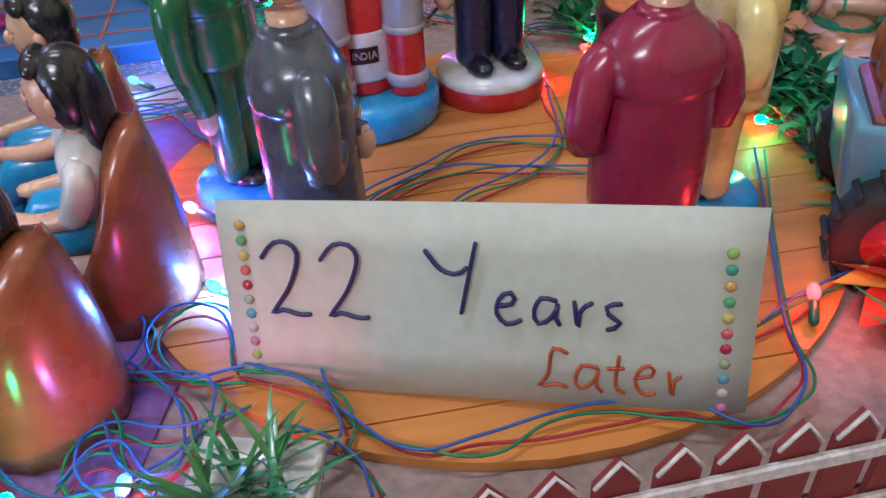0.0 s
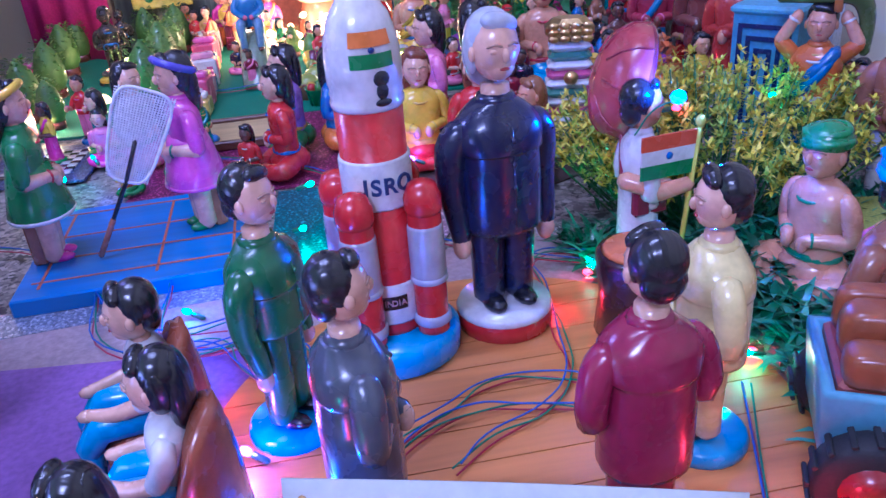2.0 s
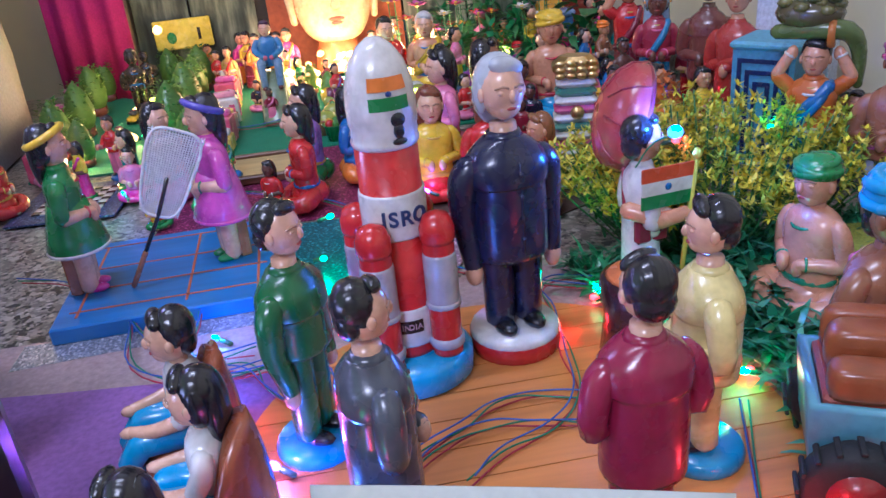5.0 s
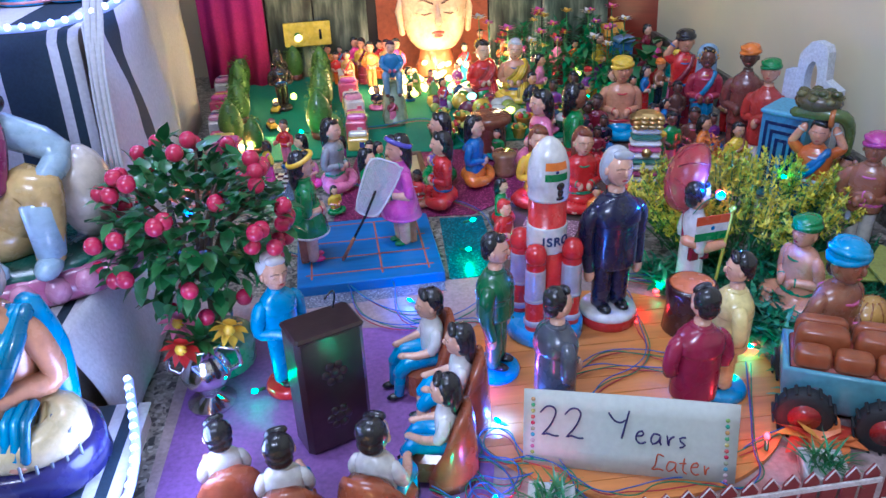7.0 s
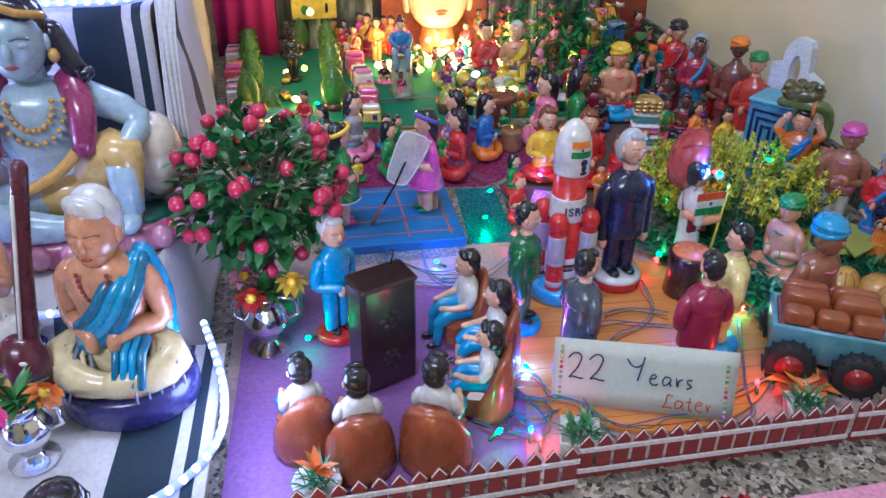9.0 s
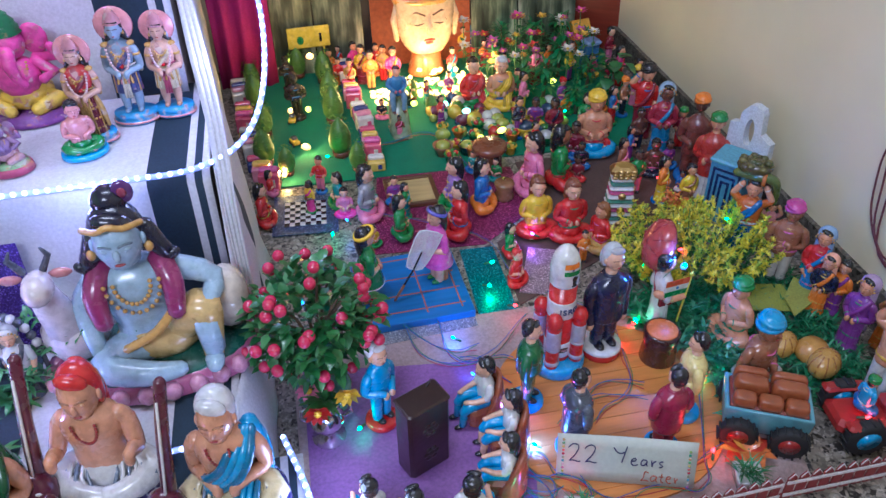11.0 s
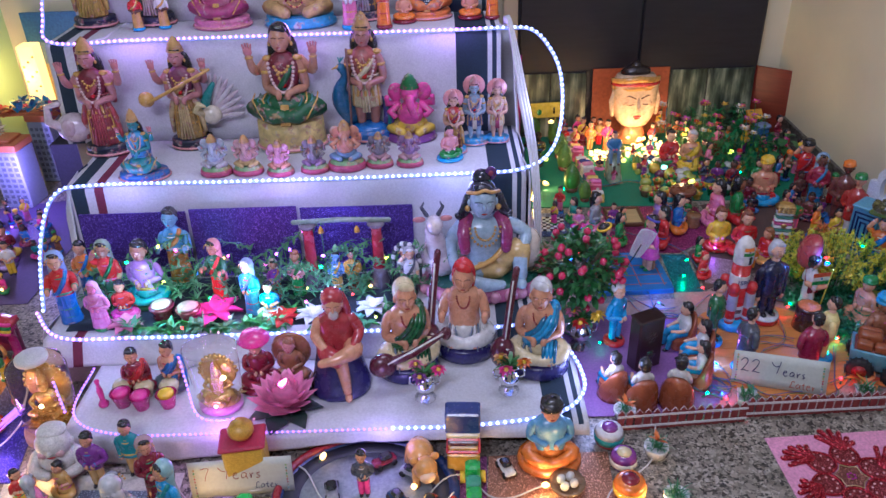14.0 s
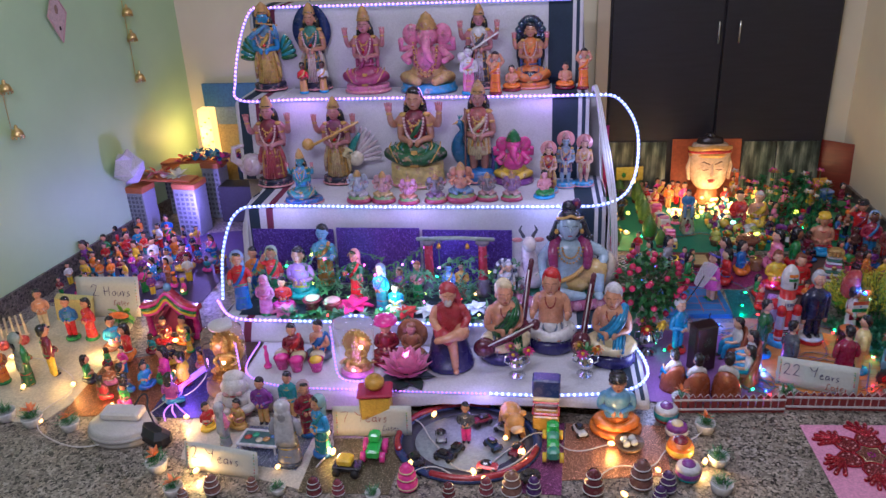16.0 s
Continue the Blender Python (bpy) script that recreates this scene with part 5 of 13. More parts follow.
def dark_cape(s, h, zs):
    """A wide midnight blue cape spread behind the figure."""
    rows = []
    for k in range(13):
        t = k / 12
        wide = (0.1 + 0.13 * math.sin(math.pi * min(1.0, t * 1.15)) ** 0.8) * h
        z = 0.95 * h - 0.62 * h * t
        rows.append([(-wide, 0.04 * h, z), (-0.5 * wide, 0.075 * h, z), (0, 0.085 * h, z), (0.5 * wide, 0.075 * h, z), (wide, 0.04 * h, z), (0.5 * wide, 0.1 * h, z), (0, 0.11 * h, z), (-0.5 * wide, 0.1 * h, z)])
    s.rings(rows, (0.02, 0.04, 0.14))


def lute(s, h, zs):
    s.tube([(-0.2 * h, -0.13 * h, zs - 0.3 * h), (0.24 * h, -0.13 * h, zs - 0.02 * h)], [0.018 * h, 0.012 * h], WHITE, 6)
    s.ell((-0.2 * h, -0.13 * h, zs - 0.3 * h), (0.06 * h, 0.04 * h, 0.06 * h), WHITE)


def lute_swan(s, h, zs):
    s.tube([(-0.28 * h, -0.14 * h, zs - 0.24 * h), (0.3 * h, -0.14 * h, zs + 0.04 * h)], [0.018 * h, 0.014 * h], GOLD, 6)
    s.ell((-0.3 * h, -0.1 * h, zs - 0.22 * h), (0.07 * h, 0.06 * h, 0.07 * h), GOLD)
    s.ell((0.2 * h, 0.02 * h, 0.28 * h), (0.1 * h, 0.07 * h, 0.09 * h), (0.62, 0.56, 0.42))
    s.tube([(0.14 * h, -0.02 * h, 0.3 * h), (0.1 * h, -0.09 * h, 0.36 * h), (0.15 * h, -0.1 * h, 0.42 * h), (0.2 * h, -0.11 * h, 0.4 * h)], [0.035 * h, 0.028 * h, 0.03 * h, 0.012 * h], (0.6, 0.5, 0.26), 8)
    for k in range(9):
        a = radians(8 + 9.5 * k)
        ln = (0.15 + 0.03 * math.sin(k * 0.4)) * h
        s.ell(((0.2 + 0.16 * math.cos(a)) * h, 0.05 * h + 0.004 * h * k, 0.22 * h + 0.27 * h * math.sin(a)), (0.026 * h, 0.018 * h, ln), (0.52, 0.42, 0.46) if k % 2 else (0.56, 0.5, 0.52), turn=Matrix.Rotation(radians(90) - a, 3, "Y"), n=8, k=6)
    limb(s, [(0.13 * h, 0.03 * h, 0.2 * h), (0.17 * h, 0.03 * h, 0.4 * h), (0.26 * h, 0.04 * h, 0.56 * h)], [0.03 * h, 0.045 * h, 0.02 * h], (0.03, 0.22, 0.2))


def elephant_side(s, h, zs):
    s.ell((-0.24 * h, 0.0, 0.24 * h), (0.15 * h, 0.1 * h, 0.13 * h), (0.5, 0.42, 0.44))
    s.tube([(-0.33 * h, -0.03 * h, 0.26 * h), (-0.42 * h, -0.05 * h, 0.32 * h), (-0.4 * h, -0.05 * h, 0.45 * h), (-0.3 * h, -0.05 * h, 0.47 * h)], [0.05 * h, 0.04 * h, 0.03 * h, 0.025 * h], (0.5, 0.42, 0.44))
    s.ell((-0.26 * h, -0.08 * h, 0.26 * h), (0.06 * h, 0.03 * h, 0.08 * h), (0.46, 0.34, 0.38))


def peacock_side(s, h, zs):
    limb(s, [(-0.13 * h, 0.05 * h, 0.16 * h), (-0.19 * h, 0.02 * h, 0.3 * h), (-0.2 * h, -0.02 * h, 0.42 * h), (-0.15 * h, -0.03 * h, 0.52 * h), (-0.18 * h, -0.05 * h, 0.6 * h)], [0.075 * h, 0.085 * h, 0.05 * h, 0.03 * h, 0.034 * h], (0.02, 0.12, 0.24))
    s.tube([(-0.19 * h, -0.06 * h, 0.605 * h), (-0.24 * h, -0.08 * h, 0.59 * h)], [0.014 * h, 0.004 * h], GOLD, 6)
    for k in range(3):
        s.tube([(-0.18 * h, -0.05 * h, 0.63 * h), (-0.19 * h + 0.02 * h * k, -0.05 * h, 0.67 * h)], 0.005 * h, TEAL, 5)
    for k in range(5):
        limb(s, [(0.1 * h, 0.08 * h, 0.3 * h), ((0.14 + 0.02 * k) * h, 0.07 * h, 0.2 * h), ((0.12 + 0.035 * k) * h, 0.04 * h, 0.06 * h)], [0.02 * h, 0.026 * h, 0.022 * h], (0.03, 0.2, 0.22) if k % 2 else (0.08, 0.06, 0.22), 7)
    s.tube([(-0.13 * h, -0.08 * h, 0.1 * h), (-0.12 * h, -0.08 * h, 0.5 * h), (-0.12 * h, -0.08 * h, 0.74 * h)], 0.01 * h, (0.2, 0.1, 0.08), 6)
    s.ell((0, 0.0, 0.09 * h), (0.15 * h, 0.12 * h, 0.05 * h), BLUE)


def rock_back(s, h, zs):
    s.ell((0, 0.11 * h, 0.5 * h), (0.2 * h, 0.08 * h, 0.46 * h), NAVY, n=14)
    for k in range(9):
        a = math.pi * k / 8
        s.ell((0.17 * h * math.cos(a), 0.07 * h, 0.68 * h + 0.22 * h * math.sin(a)), (0.055 * h, 0.06 * h, 0.055 * h), (0.02, 0.05, 0.09), n=8, k=5)
    s.ell((0, -0.05 * h, 0.16 * h), (0.21 * h, 0.15 * h, 0.1 * h), NAVY)


def stripes(s, h, zs):
    """Painted folds over the crossed legs."""
    for sx in (-1, 1):
        for k in range(5):
            t = k / 4
            cx, cy = sx * (0.29 - 0.17 * t) * h, (-0.06 - 0.15 * t) * h
            s.tube([(cx - sx * 0.03 * h, cy + 0.05 * h, 0.24 * h), (cx + sx * 0.02 * h, cy - 0.035 * h, 0.25 * h), (cx + sx * 0.04 * h, cy - 0.07 * h, 0.17 * h)], 0.007 * h, (0.2, 0.24, 0.32), 5)


def veena(s, h, zs):
    stripes(s, h, zs)
    dark = (0.09, 0.012, 0.03)
    limb(s, [(-0.3 * h, -0.27 * h, 0.3 * h), (0.0, -0.31 * h, 0.39 * h), (0.33 * h, -0.27 * h, 0.52 * h)], [0.045 * h, 0.04 * h, 0.032 * h], dark)
    s.ell((-0.32 * h, -0.26 * h, 0.28 * h), (0.15 * h, 0.1 * h, 0.12 * h), dark, n=14, k=8)
    s.tube([(-0.3 * h, -0.335 * h, 0.33 * h), (0.31 * h, -0.32 * h, 0.54 * h)], 0.01 * h, WHITE, 5)
    s.ell((0.36 * h, -0.26 * h, 0.5 * h), (0.06 * h, 0.05 * h, 0.07 * h), dark, n=10, k=6)


def tambura(s, h, zs):
    stripes(s, h, zs)
    dark = (0.09, 0.012, 0.03)
    limb(s, [(-0.36 * h, -0.16 * h, 0.3 * h), (-0.32 * h, -0.08 * h, 0.7 * h), (-0.26 * h, 0.0, 1.08 * h)], [0.05 * h, 0.042 * h, 0.036 * h], dark)
    s.ell((-0.38 * h, -0.19 * h, 0.26 * h), (0.14 * h, 0.12 * h, 0.17 * h), dark, n=14, k=9)
    s.tube([(-0.36 * h, -0.22 * h, 0.34 * h), (-0.29 * h, -0.06 * h, 0.98 * h)], 0.01 * h, WHITE, 5)
    for k in range(4):
        s.ell((-0.36 * h + 0.01 * h * k, (-0.3 + 0.01 * k) * h, (0.2 + 0.05 * k) * h), (0.03 * h, 0.012 * h, 0.012 * h), WHITE, n=6, k=4)


def arch_back(s, h, zs):
    s.lathe([(0.001, 0), (0.36 * h, 0), (0.38 * h, 0.03 * h), (0.34 * h, 0.07 * h), (0.001, 0.07 * h)], BROWN, c=(0, 0.16 * h, 0.62 * h), sy=1.1, n=18, turn=Matrix.Rotation(radians(90), 3, "X"))


def silver_arch(s, h, zs):
    """A ring of pale knobs behind the shoulders."""
    for k in range(13):
        a = math.pi * (k / 12)
        s.ell((0.3 * h * math.cos(a), 0.1 * h, 0.55 * h + 0.48 * h * math.sin(a)), (0.06 * h,) * 3, SILVER if k % 2 else GREYB, n=8, k=5)
    for sx in (-1, 1):
        s.tube([(sx * 0.3 * h, 0.1 * h, 0), (sx * 0.3 * h, 0.1 * h, 0.55 * h)], 0.03 * h, GREYB, 6)


def sunshade(s, h, zs):
    s.lathe([(0.26 * h, 0), (0.27 * h, 0.02 * h), (0.2 * h, 0.12 * h), (0.04 * h, 0.18 * h)], HOT, c=(0, 0, 0.94 * h), n=14)


# ---- floor coverings ----
def mat_sheet(name, pts, z, mat, label, thick=0.002):
    return Shape().plate(pts, z, thick, mat).done(name, label, "mat", kind="")


mat_sheet("paper_mat", [(0.0, 0.5), (0.04, 0.36), (0.9, 0.36), (0.94, 0.62), (0.86, 0.93), (0.0, 0.93)], 0.0004, matt((0.4, 0.3, 0.28), 0.6, 20), "dull mauve paper spread on the floor")
mat_sheet("purple_mat", [(0.02, 0.84), (0.012, 0.355), (0.385, 0.352), (0.42, 0.5), (0.41, 0.785), (0.2, 0.812)], 0.003, matt((0.26, 0.115, 0.34), 0.55, 20), "dark purple paper mat under the speaker")

# orange disc with scored planks
disc = thing("round_board", 0.605, 0.62, 0.003, 0, "round board painted orange with scored plank lines", "board")
ORANGE_WOOD = wood((0.62, 0.24, 0.055), 8, 0.38)


def disc_plank(y0, y1, r):
    """One scored strip of the disc."""
    top = []
    m = 9
    lo = [-math.sqrt(max(r * r - (y0 + (y1 - y0) * k / m) ** 2, 0)) for k in range(m + 1)]
    ys = [y0 + (y1 - y0) * k / m for k in range(m + 1)]
    pts = [(-x, y) for x, y in zip(lo, ys)] + [(x, y) for x, y in reversed(list(zip(lo, ys)))]
    return pts


for k in range(12):
    r, step = 0.226, 0.452 / 12
    y0, y1 = -r + k * step + 0.0006, -r + (k + 1) * step - 0.0006
    Shape().plate(disc_plank(max(y0, -r + 0.0004), min(y1, r - 0.0004), r), 0.0, 0.006, ORANGE_WOOD).done("plank", parent=disc)

# blue court with orange lines
court = thing("court_board", 0.283, 1.04, 0.002, 2, "blue painted games court board with orange lines", "court")
BLUE_WOOD = wood((0.03, 0.18, 0.48), 7, 0.3)
Shape().block((0, 0, 0), (0.25, 0.24, 0.02), BLUE_WOOD, 0.002).done("slab", parent=court)
LINE = matt((0.5, 0.13, 0.06), 0.6)
for lx, ly, sx, sy in ((0, 0.1, 0.22, 0.003), (0, -0.085, 0.22, 0.003), (0, 0.03, 0.22, 0.003), (-0.1, 0.0, 0.003, 0.2), (0.1, 0.0, 0.003, 0.2), (0.02, 0.0, 0.003, 0.2), (0, -0.03, 0.22, 0.003)):
    Shape().block((lx, ly, 0.0201), (sx, sy, 0.0006), LINE).done("court_line", parent=court)
mat_sheet("foil_strip", [(0.13, 0.925), (0.41, 0.93), (0.41, 0.895), (0.13, 0.875)], 0.001, glitter((0.6, 0.62, 0.66), 0.2), "strip of crinkled silver foil paper")
mat_sheet("teal_mat", [(0.42, 0.93), (0.51, 0.93), (0.515, 1.165), (0.43, 1.17)], 0.002, glitter((0.02, 0.3, 0.36)), "teal glitter paper mat beside the court")
mat_sheet("pink_mat", [(0.22, 1.2), (0.5, 1.18), (0.66, 1.3), (0.66, 1.52), (0.28, 1.58)], 0.001, glitter((0.36, 0.04, 0.16), 0.5), "magenta glitter paper mat under the girls")
mat_sheet("brown_mat", [(0.52, 0.94), (0.95, 1.15), (1.2, 1.2), (1.2, 1.55), (0.68, 1.54), (0.68, 1.28), (0.53, 1.18)], 0.0008, matt((0.1, 0.06, 0.05), 0.7, 25), "plain brown paper mat under the figures")
mat_sheet("white_mat", [(0.53, 0.98), (0.62, 0.95), (0.7, 1.1), (0.6, 1.14)], 0.0035, glitter((0.5, 0.4, 0.5), 0.4), "small patterned silver mat")
mat_sheet("green_carpet", [(-0.06, 1.56), (0.5, 1.54), (0.62, 1.58), (1.05, 1.56), (1.2, 1.8), (1.22, 2.33), (-0.1, 2.33)], 0.001, matt((0.012, 0.22, 0.11), 0.9, 60, 0.4, 0.8), "green felt carpet under the village", 0.004)
mat_sheet("orange_cloth", [(-0.24, 0.225), (0.06, 0.23), (0.045, 0.0), (-0.26, -0.04)], 0.001, glitter((0.45, 0.22, 0.13), 0.45), "shimmering copper cloth mat before the steps")
mat_sheet("violet_cloth", [(-0.45, 0.22), (-0.245, 0.225), (-0.262, -0.1), (-0.4, -0.1)], 0.001, glitter((0.26, 0.07, 0.2), 0.5), "violet shiny cloth mat under toys")
mat_sheet("ochre_cloth", [(-1.0, 0.1), (-0.72, 0.12), (-0.74, -0.13), (-1.0, -0.14)], 0.001, glitter((0.2, 0.17, 0.1), 0.5), "olive woven mat under the toys")
mat_sheet("white_paper", [(-1.45, 0.2), (-1.0, 0.2), (-0.99, -0.13), (-1.4, -0.02)], 0.0008, matt((0.6, 0.58, 0.5), 0.7, 20), "white paper mat on the floor")
mat_sheet("cream_mat", [(-2.42, 0.15), (-1.95, 0.12), (-1.86, 0.35), (-2.0, 0.95), (-2.42, 0.92)], 0.0008, matt((0.62, 0.58, 0.42), 0.7, 15), "cream paper mat along the wall")
mat_sheet("copper_mat", [(-1.9, 0.16), (-1.55, 0.2), (-1.62, 0.6), (-1.92, 0.5)], 0.0015, glitter((0.35, 0.13, 0.04), 0.4), "copper foil paper mat on the floor")
mat_sheet("blue_mat", [(-1.6, 0.18), (-1.42, 0.18), (-1.5, 0.62), (-1.62, 0.62)], 0.0025, glitter((0.05, 0.05, 0.25), 0.4), "blue glitter paper mat on the floor")

mat_sheet("dark_leaf_mat", [(-1.42, 0.6), (-0.44, 0.6), (-0.44, 0.86), (-1.42, 0.86)], 0.1575, matt((0.02, 0.035, 0.05), 0.7, 30, 0.4), "dark green paper mat on the scene step")
# pink paper with a red paper-cut ornament
poster = thing("pink_paper", 0.66, 0.13, 0.0, 0, "pink craft paper with a raised red ornament", "paper")
Shape().plate([(-0.193, 0.131), (0.2, 0.15), (0.26, -0.2), (-0.185, -0.2)], 0.0005, 0.0012, matt((0.76, 0.33, 0.5), 0.6, 18)).done("sheet", parent=poster)
RED_FOIL, DEEP_FOIL, PEARL = glitter((0.4, 0.015, 0.03), 0.3), glitter((0.26, 0.03, 0.04), 0.35), paint((0.7, 0.35, 0.36), 0.15)
ORN_X, ORN_Y, ORN_TURN, ORN_K = -0.0355, -0.006, 19, 1.42
for k in range(6):
    a0 = radians(60 * k + ORN_TURN)
    s = Shape()
    at = lambda u, v, z: (ORN_X + ORN_K * (u * math.cos(a0) - v * math.sin(a0)), ORN_Y + ORN_K * (u * math.sin(a0) + v * math.cos(a0)), z)
    s.rings([[at(0.052 + 0.026 * q * math.cos(t), 0.02 * q * math.sin(t) * (1.15 - 0.3 * math.cos(t)), z) for t in [2 * math.pi * j / 20 for j in range(20)]] for q, z in ((1.0, 0.002), (1.0, 0.0045), (0.8, 0.006), (0.3, 0.0065))], DEEP_FOIL)
    rim = [at(0.052 + 0.026 * math.cos(t), 0.02 * math.sin(t) * (1.15 - 0.3 * math.cos(t)), 0.0055) for t in [2 * math.pi * j / 20 for j in range(21)]]
    s.tube(rim, 0.0036, RED_FOIL, 6)
    for j in range(6):
        fan = radians(-38 + 17 * j)
        reach = (0.03, 0.036, 0.045, 0.05, 0.052, 0.043)[j]
        bend = 0.01 * (j - 2) / 3
        pts = [at(0.06 + reach * q * math.cos(fan), 0.9 * reach * q * math.sin(fan) + bend * q * q, 0.0045) for q in (0.1, 0.4, 0.7, 0.9, 1.0)]
        s.tube(pts, [0.0062, 0.0066, 0.0062, 0.0072, 0.0066], RED_FOIL, 7)
        s.ell(Vector(pts[-1]) + Vector((0, 0, 0.006)), (0.003, 0.003, 0.0022), PEARL, n=6, k=4)
        s.ell(Vector(pts[2]) + Vector((0, 0, 0.006)), (0.0022, 0.0022, 0.0018), PEARL, n=6, k=4)
    s.done("petal", "red foil petal with curled fingers", parent=poster)
    for j in range(9):
        t = radians(-160 + 40 * j)
        pr = at(0.052 + 0.019 * math.cos(t), 0.0145 * math.sin(t), 0.0068)
        Shape().ell(pr, (0.0032, 0.0032, 0.0026), PEARL, n=8, k=5).done("bead", "pale red bead", parent=poster)
star = [(ORN_X + (0.039 if j % 2 else 0.029) * math.cos(radians(30 * j + ORN_TURN)), ORN_Y + (0.039 if j % 2 else 0.029) * math.sin(radians(30 * j + ORN_TURN))) for j in range(12)]
Shape().plate(star, 0.0018, 0.003, glitter((0.26, 0.09, 0.07), 0.35)).done("centre_star", "glitter star in the middle", parent=poster)
Shape().tube([(px, py, 0.0055) for px, py in star + star[:1]], 0.0016, metal((0.8, 0.65, 0.4), 0.3), 5).done("star_edge", "gold bead edge", parent=poster)
s = Shape()
for j in range(6):
    a0 = radians(60 * j + 20)
    s.ell((ORN_X + 0.009 * math.cos(a0), ORN_Y + 0.009 * math.sin(a0), 0.0062), (0.0035, 0.0035, 0.0025), (0.35, 0.02, 0.22), n=8, k=5)
s.done("centre_flower", "small magenta bead flower", parent=poster)

# ---- rocket model ----
ROCKET_FACE = -93
STEELY = paint((0.4, 0.4, 0.44), 0.28)
rk = thing("toy_rocket", 0.54, 0.748, 0.009, 0, "red and white model rocket with four boosters on a blue foot", "rocket model")
Shape().lathe([(0.054, 0), (0.058, 0.003), (0.058, 0.02), (0.053, 0.027), (0, 0.027)], SKY, n=32).done("base", "glossy blue round foot", parent=rk)
Shape().lathe([(0.027, 0.027), (0.027, 0.03), (0.0268, 0.222)], RED, n=28).done("core", "glossy red core tube", parent=rk)
Shape().lathe([(0.0272, 0.2205), (0.0285, 0.2227), (0.0288, 0.226), (0.0275, 0.229), (0.0286, 0.232), (0.0275, 0.2355), (0.0288, 0.239), (0.0292, 0.255), (0.0275, 0.272), (0.0225, 0.288), (0.0145, 0.3), (0.006, 0.3065), (0.001, 0.3075)], (0.66, 0.64, 0.6), n=28).done("nose", "ribbed white nose cone", parent=rk)
for z0, z1 in ((0.038, 0.075), (0.142, 0.182)):
    Shape().lathe([(0.0282, z0), (0.0288, z0 + 0.002), (0.0288, z1 - 0.002), (0.0282, z1)], WHITE, n=28).done("band", "white band", parent=rk)
for k in range(4):
    a = radians(ROCKET_FACE + 58 + 90 * k)
    bx, by = 0.0395 * math.cos(a), 0.0395 * math.sin(a)
    bo = Shape().lathe([(0.0135, 0.026), (0.014, 0.029), (0.014, 0.137), (0.0135, 0.139)], RED, c=(bx, by, 0), n=16).done("booster", "red booster tube", parent=rk)
    Shape().lathe([(0.0143, 0), (0.015, 0.003), (0.0148, 0.045), (0.0143, 0.048)], STEELY, c=(bx, by, 0.078), n=16).done("sleeve", "silver sleeve", parent=bo)
    Shape().lathe([(0.0142, 0), (0.0158, 0.001), (0.0158, 0.005), (0.0142, 0.006)], STEELY, c=(bx, by, 0.074), n=16).done("collar", "silver collar", parent=bo)
    Shape().lathe([(0.0145, 0), (0.0155, 0.004), (0.0155, 0.014), (0.011, 0.024), (0.001, 0.028)], RED, c=(bx, by, 0.136), n=16).done("cap", "red cap", parent=bo)
    Shape().lathe([(0.0142, 0.034), (0.016, 0.036), (0.016, 0.042), (0.0142, 0.044)], STEELY, c=(bx, by, 0), n=16).done("foot_ring", "silver ring", parent=bo)


def curved_bar(r, a0, a1, z0, z1, mat, r1=None):
    """A strip laid on a round wall."""
    n = 8
    s = Shape()
    rows = [[(q * math.cos(radians(a0 + (a1 - a0) * k / n)), q * math.sin(radians(a0 + (a1 - a0) * k / n)), z) for k in range(n + 1)] for q, z in ((r, z0), (r1 or r, z1))]
    return s.rings(rows, mat, cap=False, closed=False)


for z0, r0, r1, col in ((0.269, 0.0289, 0.0262, ORANGE), (0.2537, 0.0297, 0.0293, GREEN)):
    curved_bar(r0, ROCKET_FACE - 20, ROCKET_FACE + 46, z0, z0 + 0.0105, col, r1).done("flag_bar", parent=rk)
s = Shape()
for z0, rx, rz in ((0.2455, 0.0066, 0.006), (0.2365, 0.005, 0.0065), (0.228, 0.0068, 0.003)):
    a = radians(ROCKET_FACE + 24)
    s.ell((0.0289 * math.cos(a), 0.0289 * math.sin(a), z0), (rx, 0.0016, rz), BLACK, turn=Matrix.Rotation(a + radians(90), 3, "Z"), n=10, k=6)
s.done("emblem", "small black emblem", parent=rk)
a = radians(ROCKET_FACE + 13)
Shape().ell((0.0288 * math.cos(a), 0.0288 * math.sin(a), 0.2667), (0.0026, 0.0012, 0.0022), (0.02, 0.05, 0.2), turn=Matrix.Rotation(a + radians(90), 3, "Z"), n=10, k=6).done("flag_wheel", "small navy wheel", parent=rk)
INK = matt((0.02, 0.05, 0.16), 0.5)
for i, ch in enumerate("ISRO"):
    a = radians(ROCKET_FACE + (-19, -3, 19, 45)[i])
    writing(ch, 0.0185, INK, Matrix.Translation((0.0292 * math.cos(a), 0.0292 * math.sin(a), 0.162)) @ Euler((radians(90), 0, a + radians(90))).to_matrix().to_4x4(), rk, bold=0.0004)
curved_bar(0.0293, ROCKET_FACE - 17, ROCKET_FACE + 27, 0.053, 0.0655, BLACK).done("name_plate", "black name plate", parent=rk)
for i, ch in enumerate("INDIA"):
    a = radians(ROCKET_FACE - 10 + 7.6 * i)
    writing(ch, 0.0075, matt((0.5, 0.3, 0.3), 0.5), Matrix.Translation((0.0297 * math.cos(a), 0.0297 * math.sin(a), 0.0592)) @ Euler((radians(90), 0, a + radians(90))).to_matrix().to_4x4(), rk)

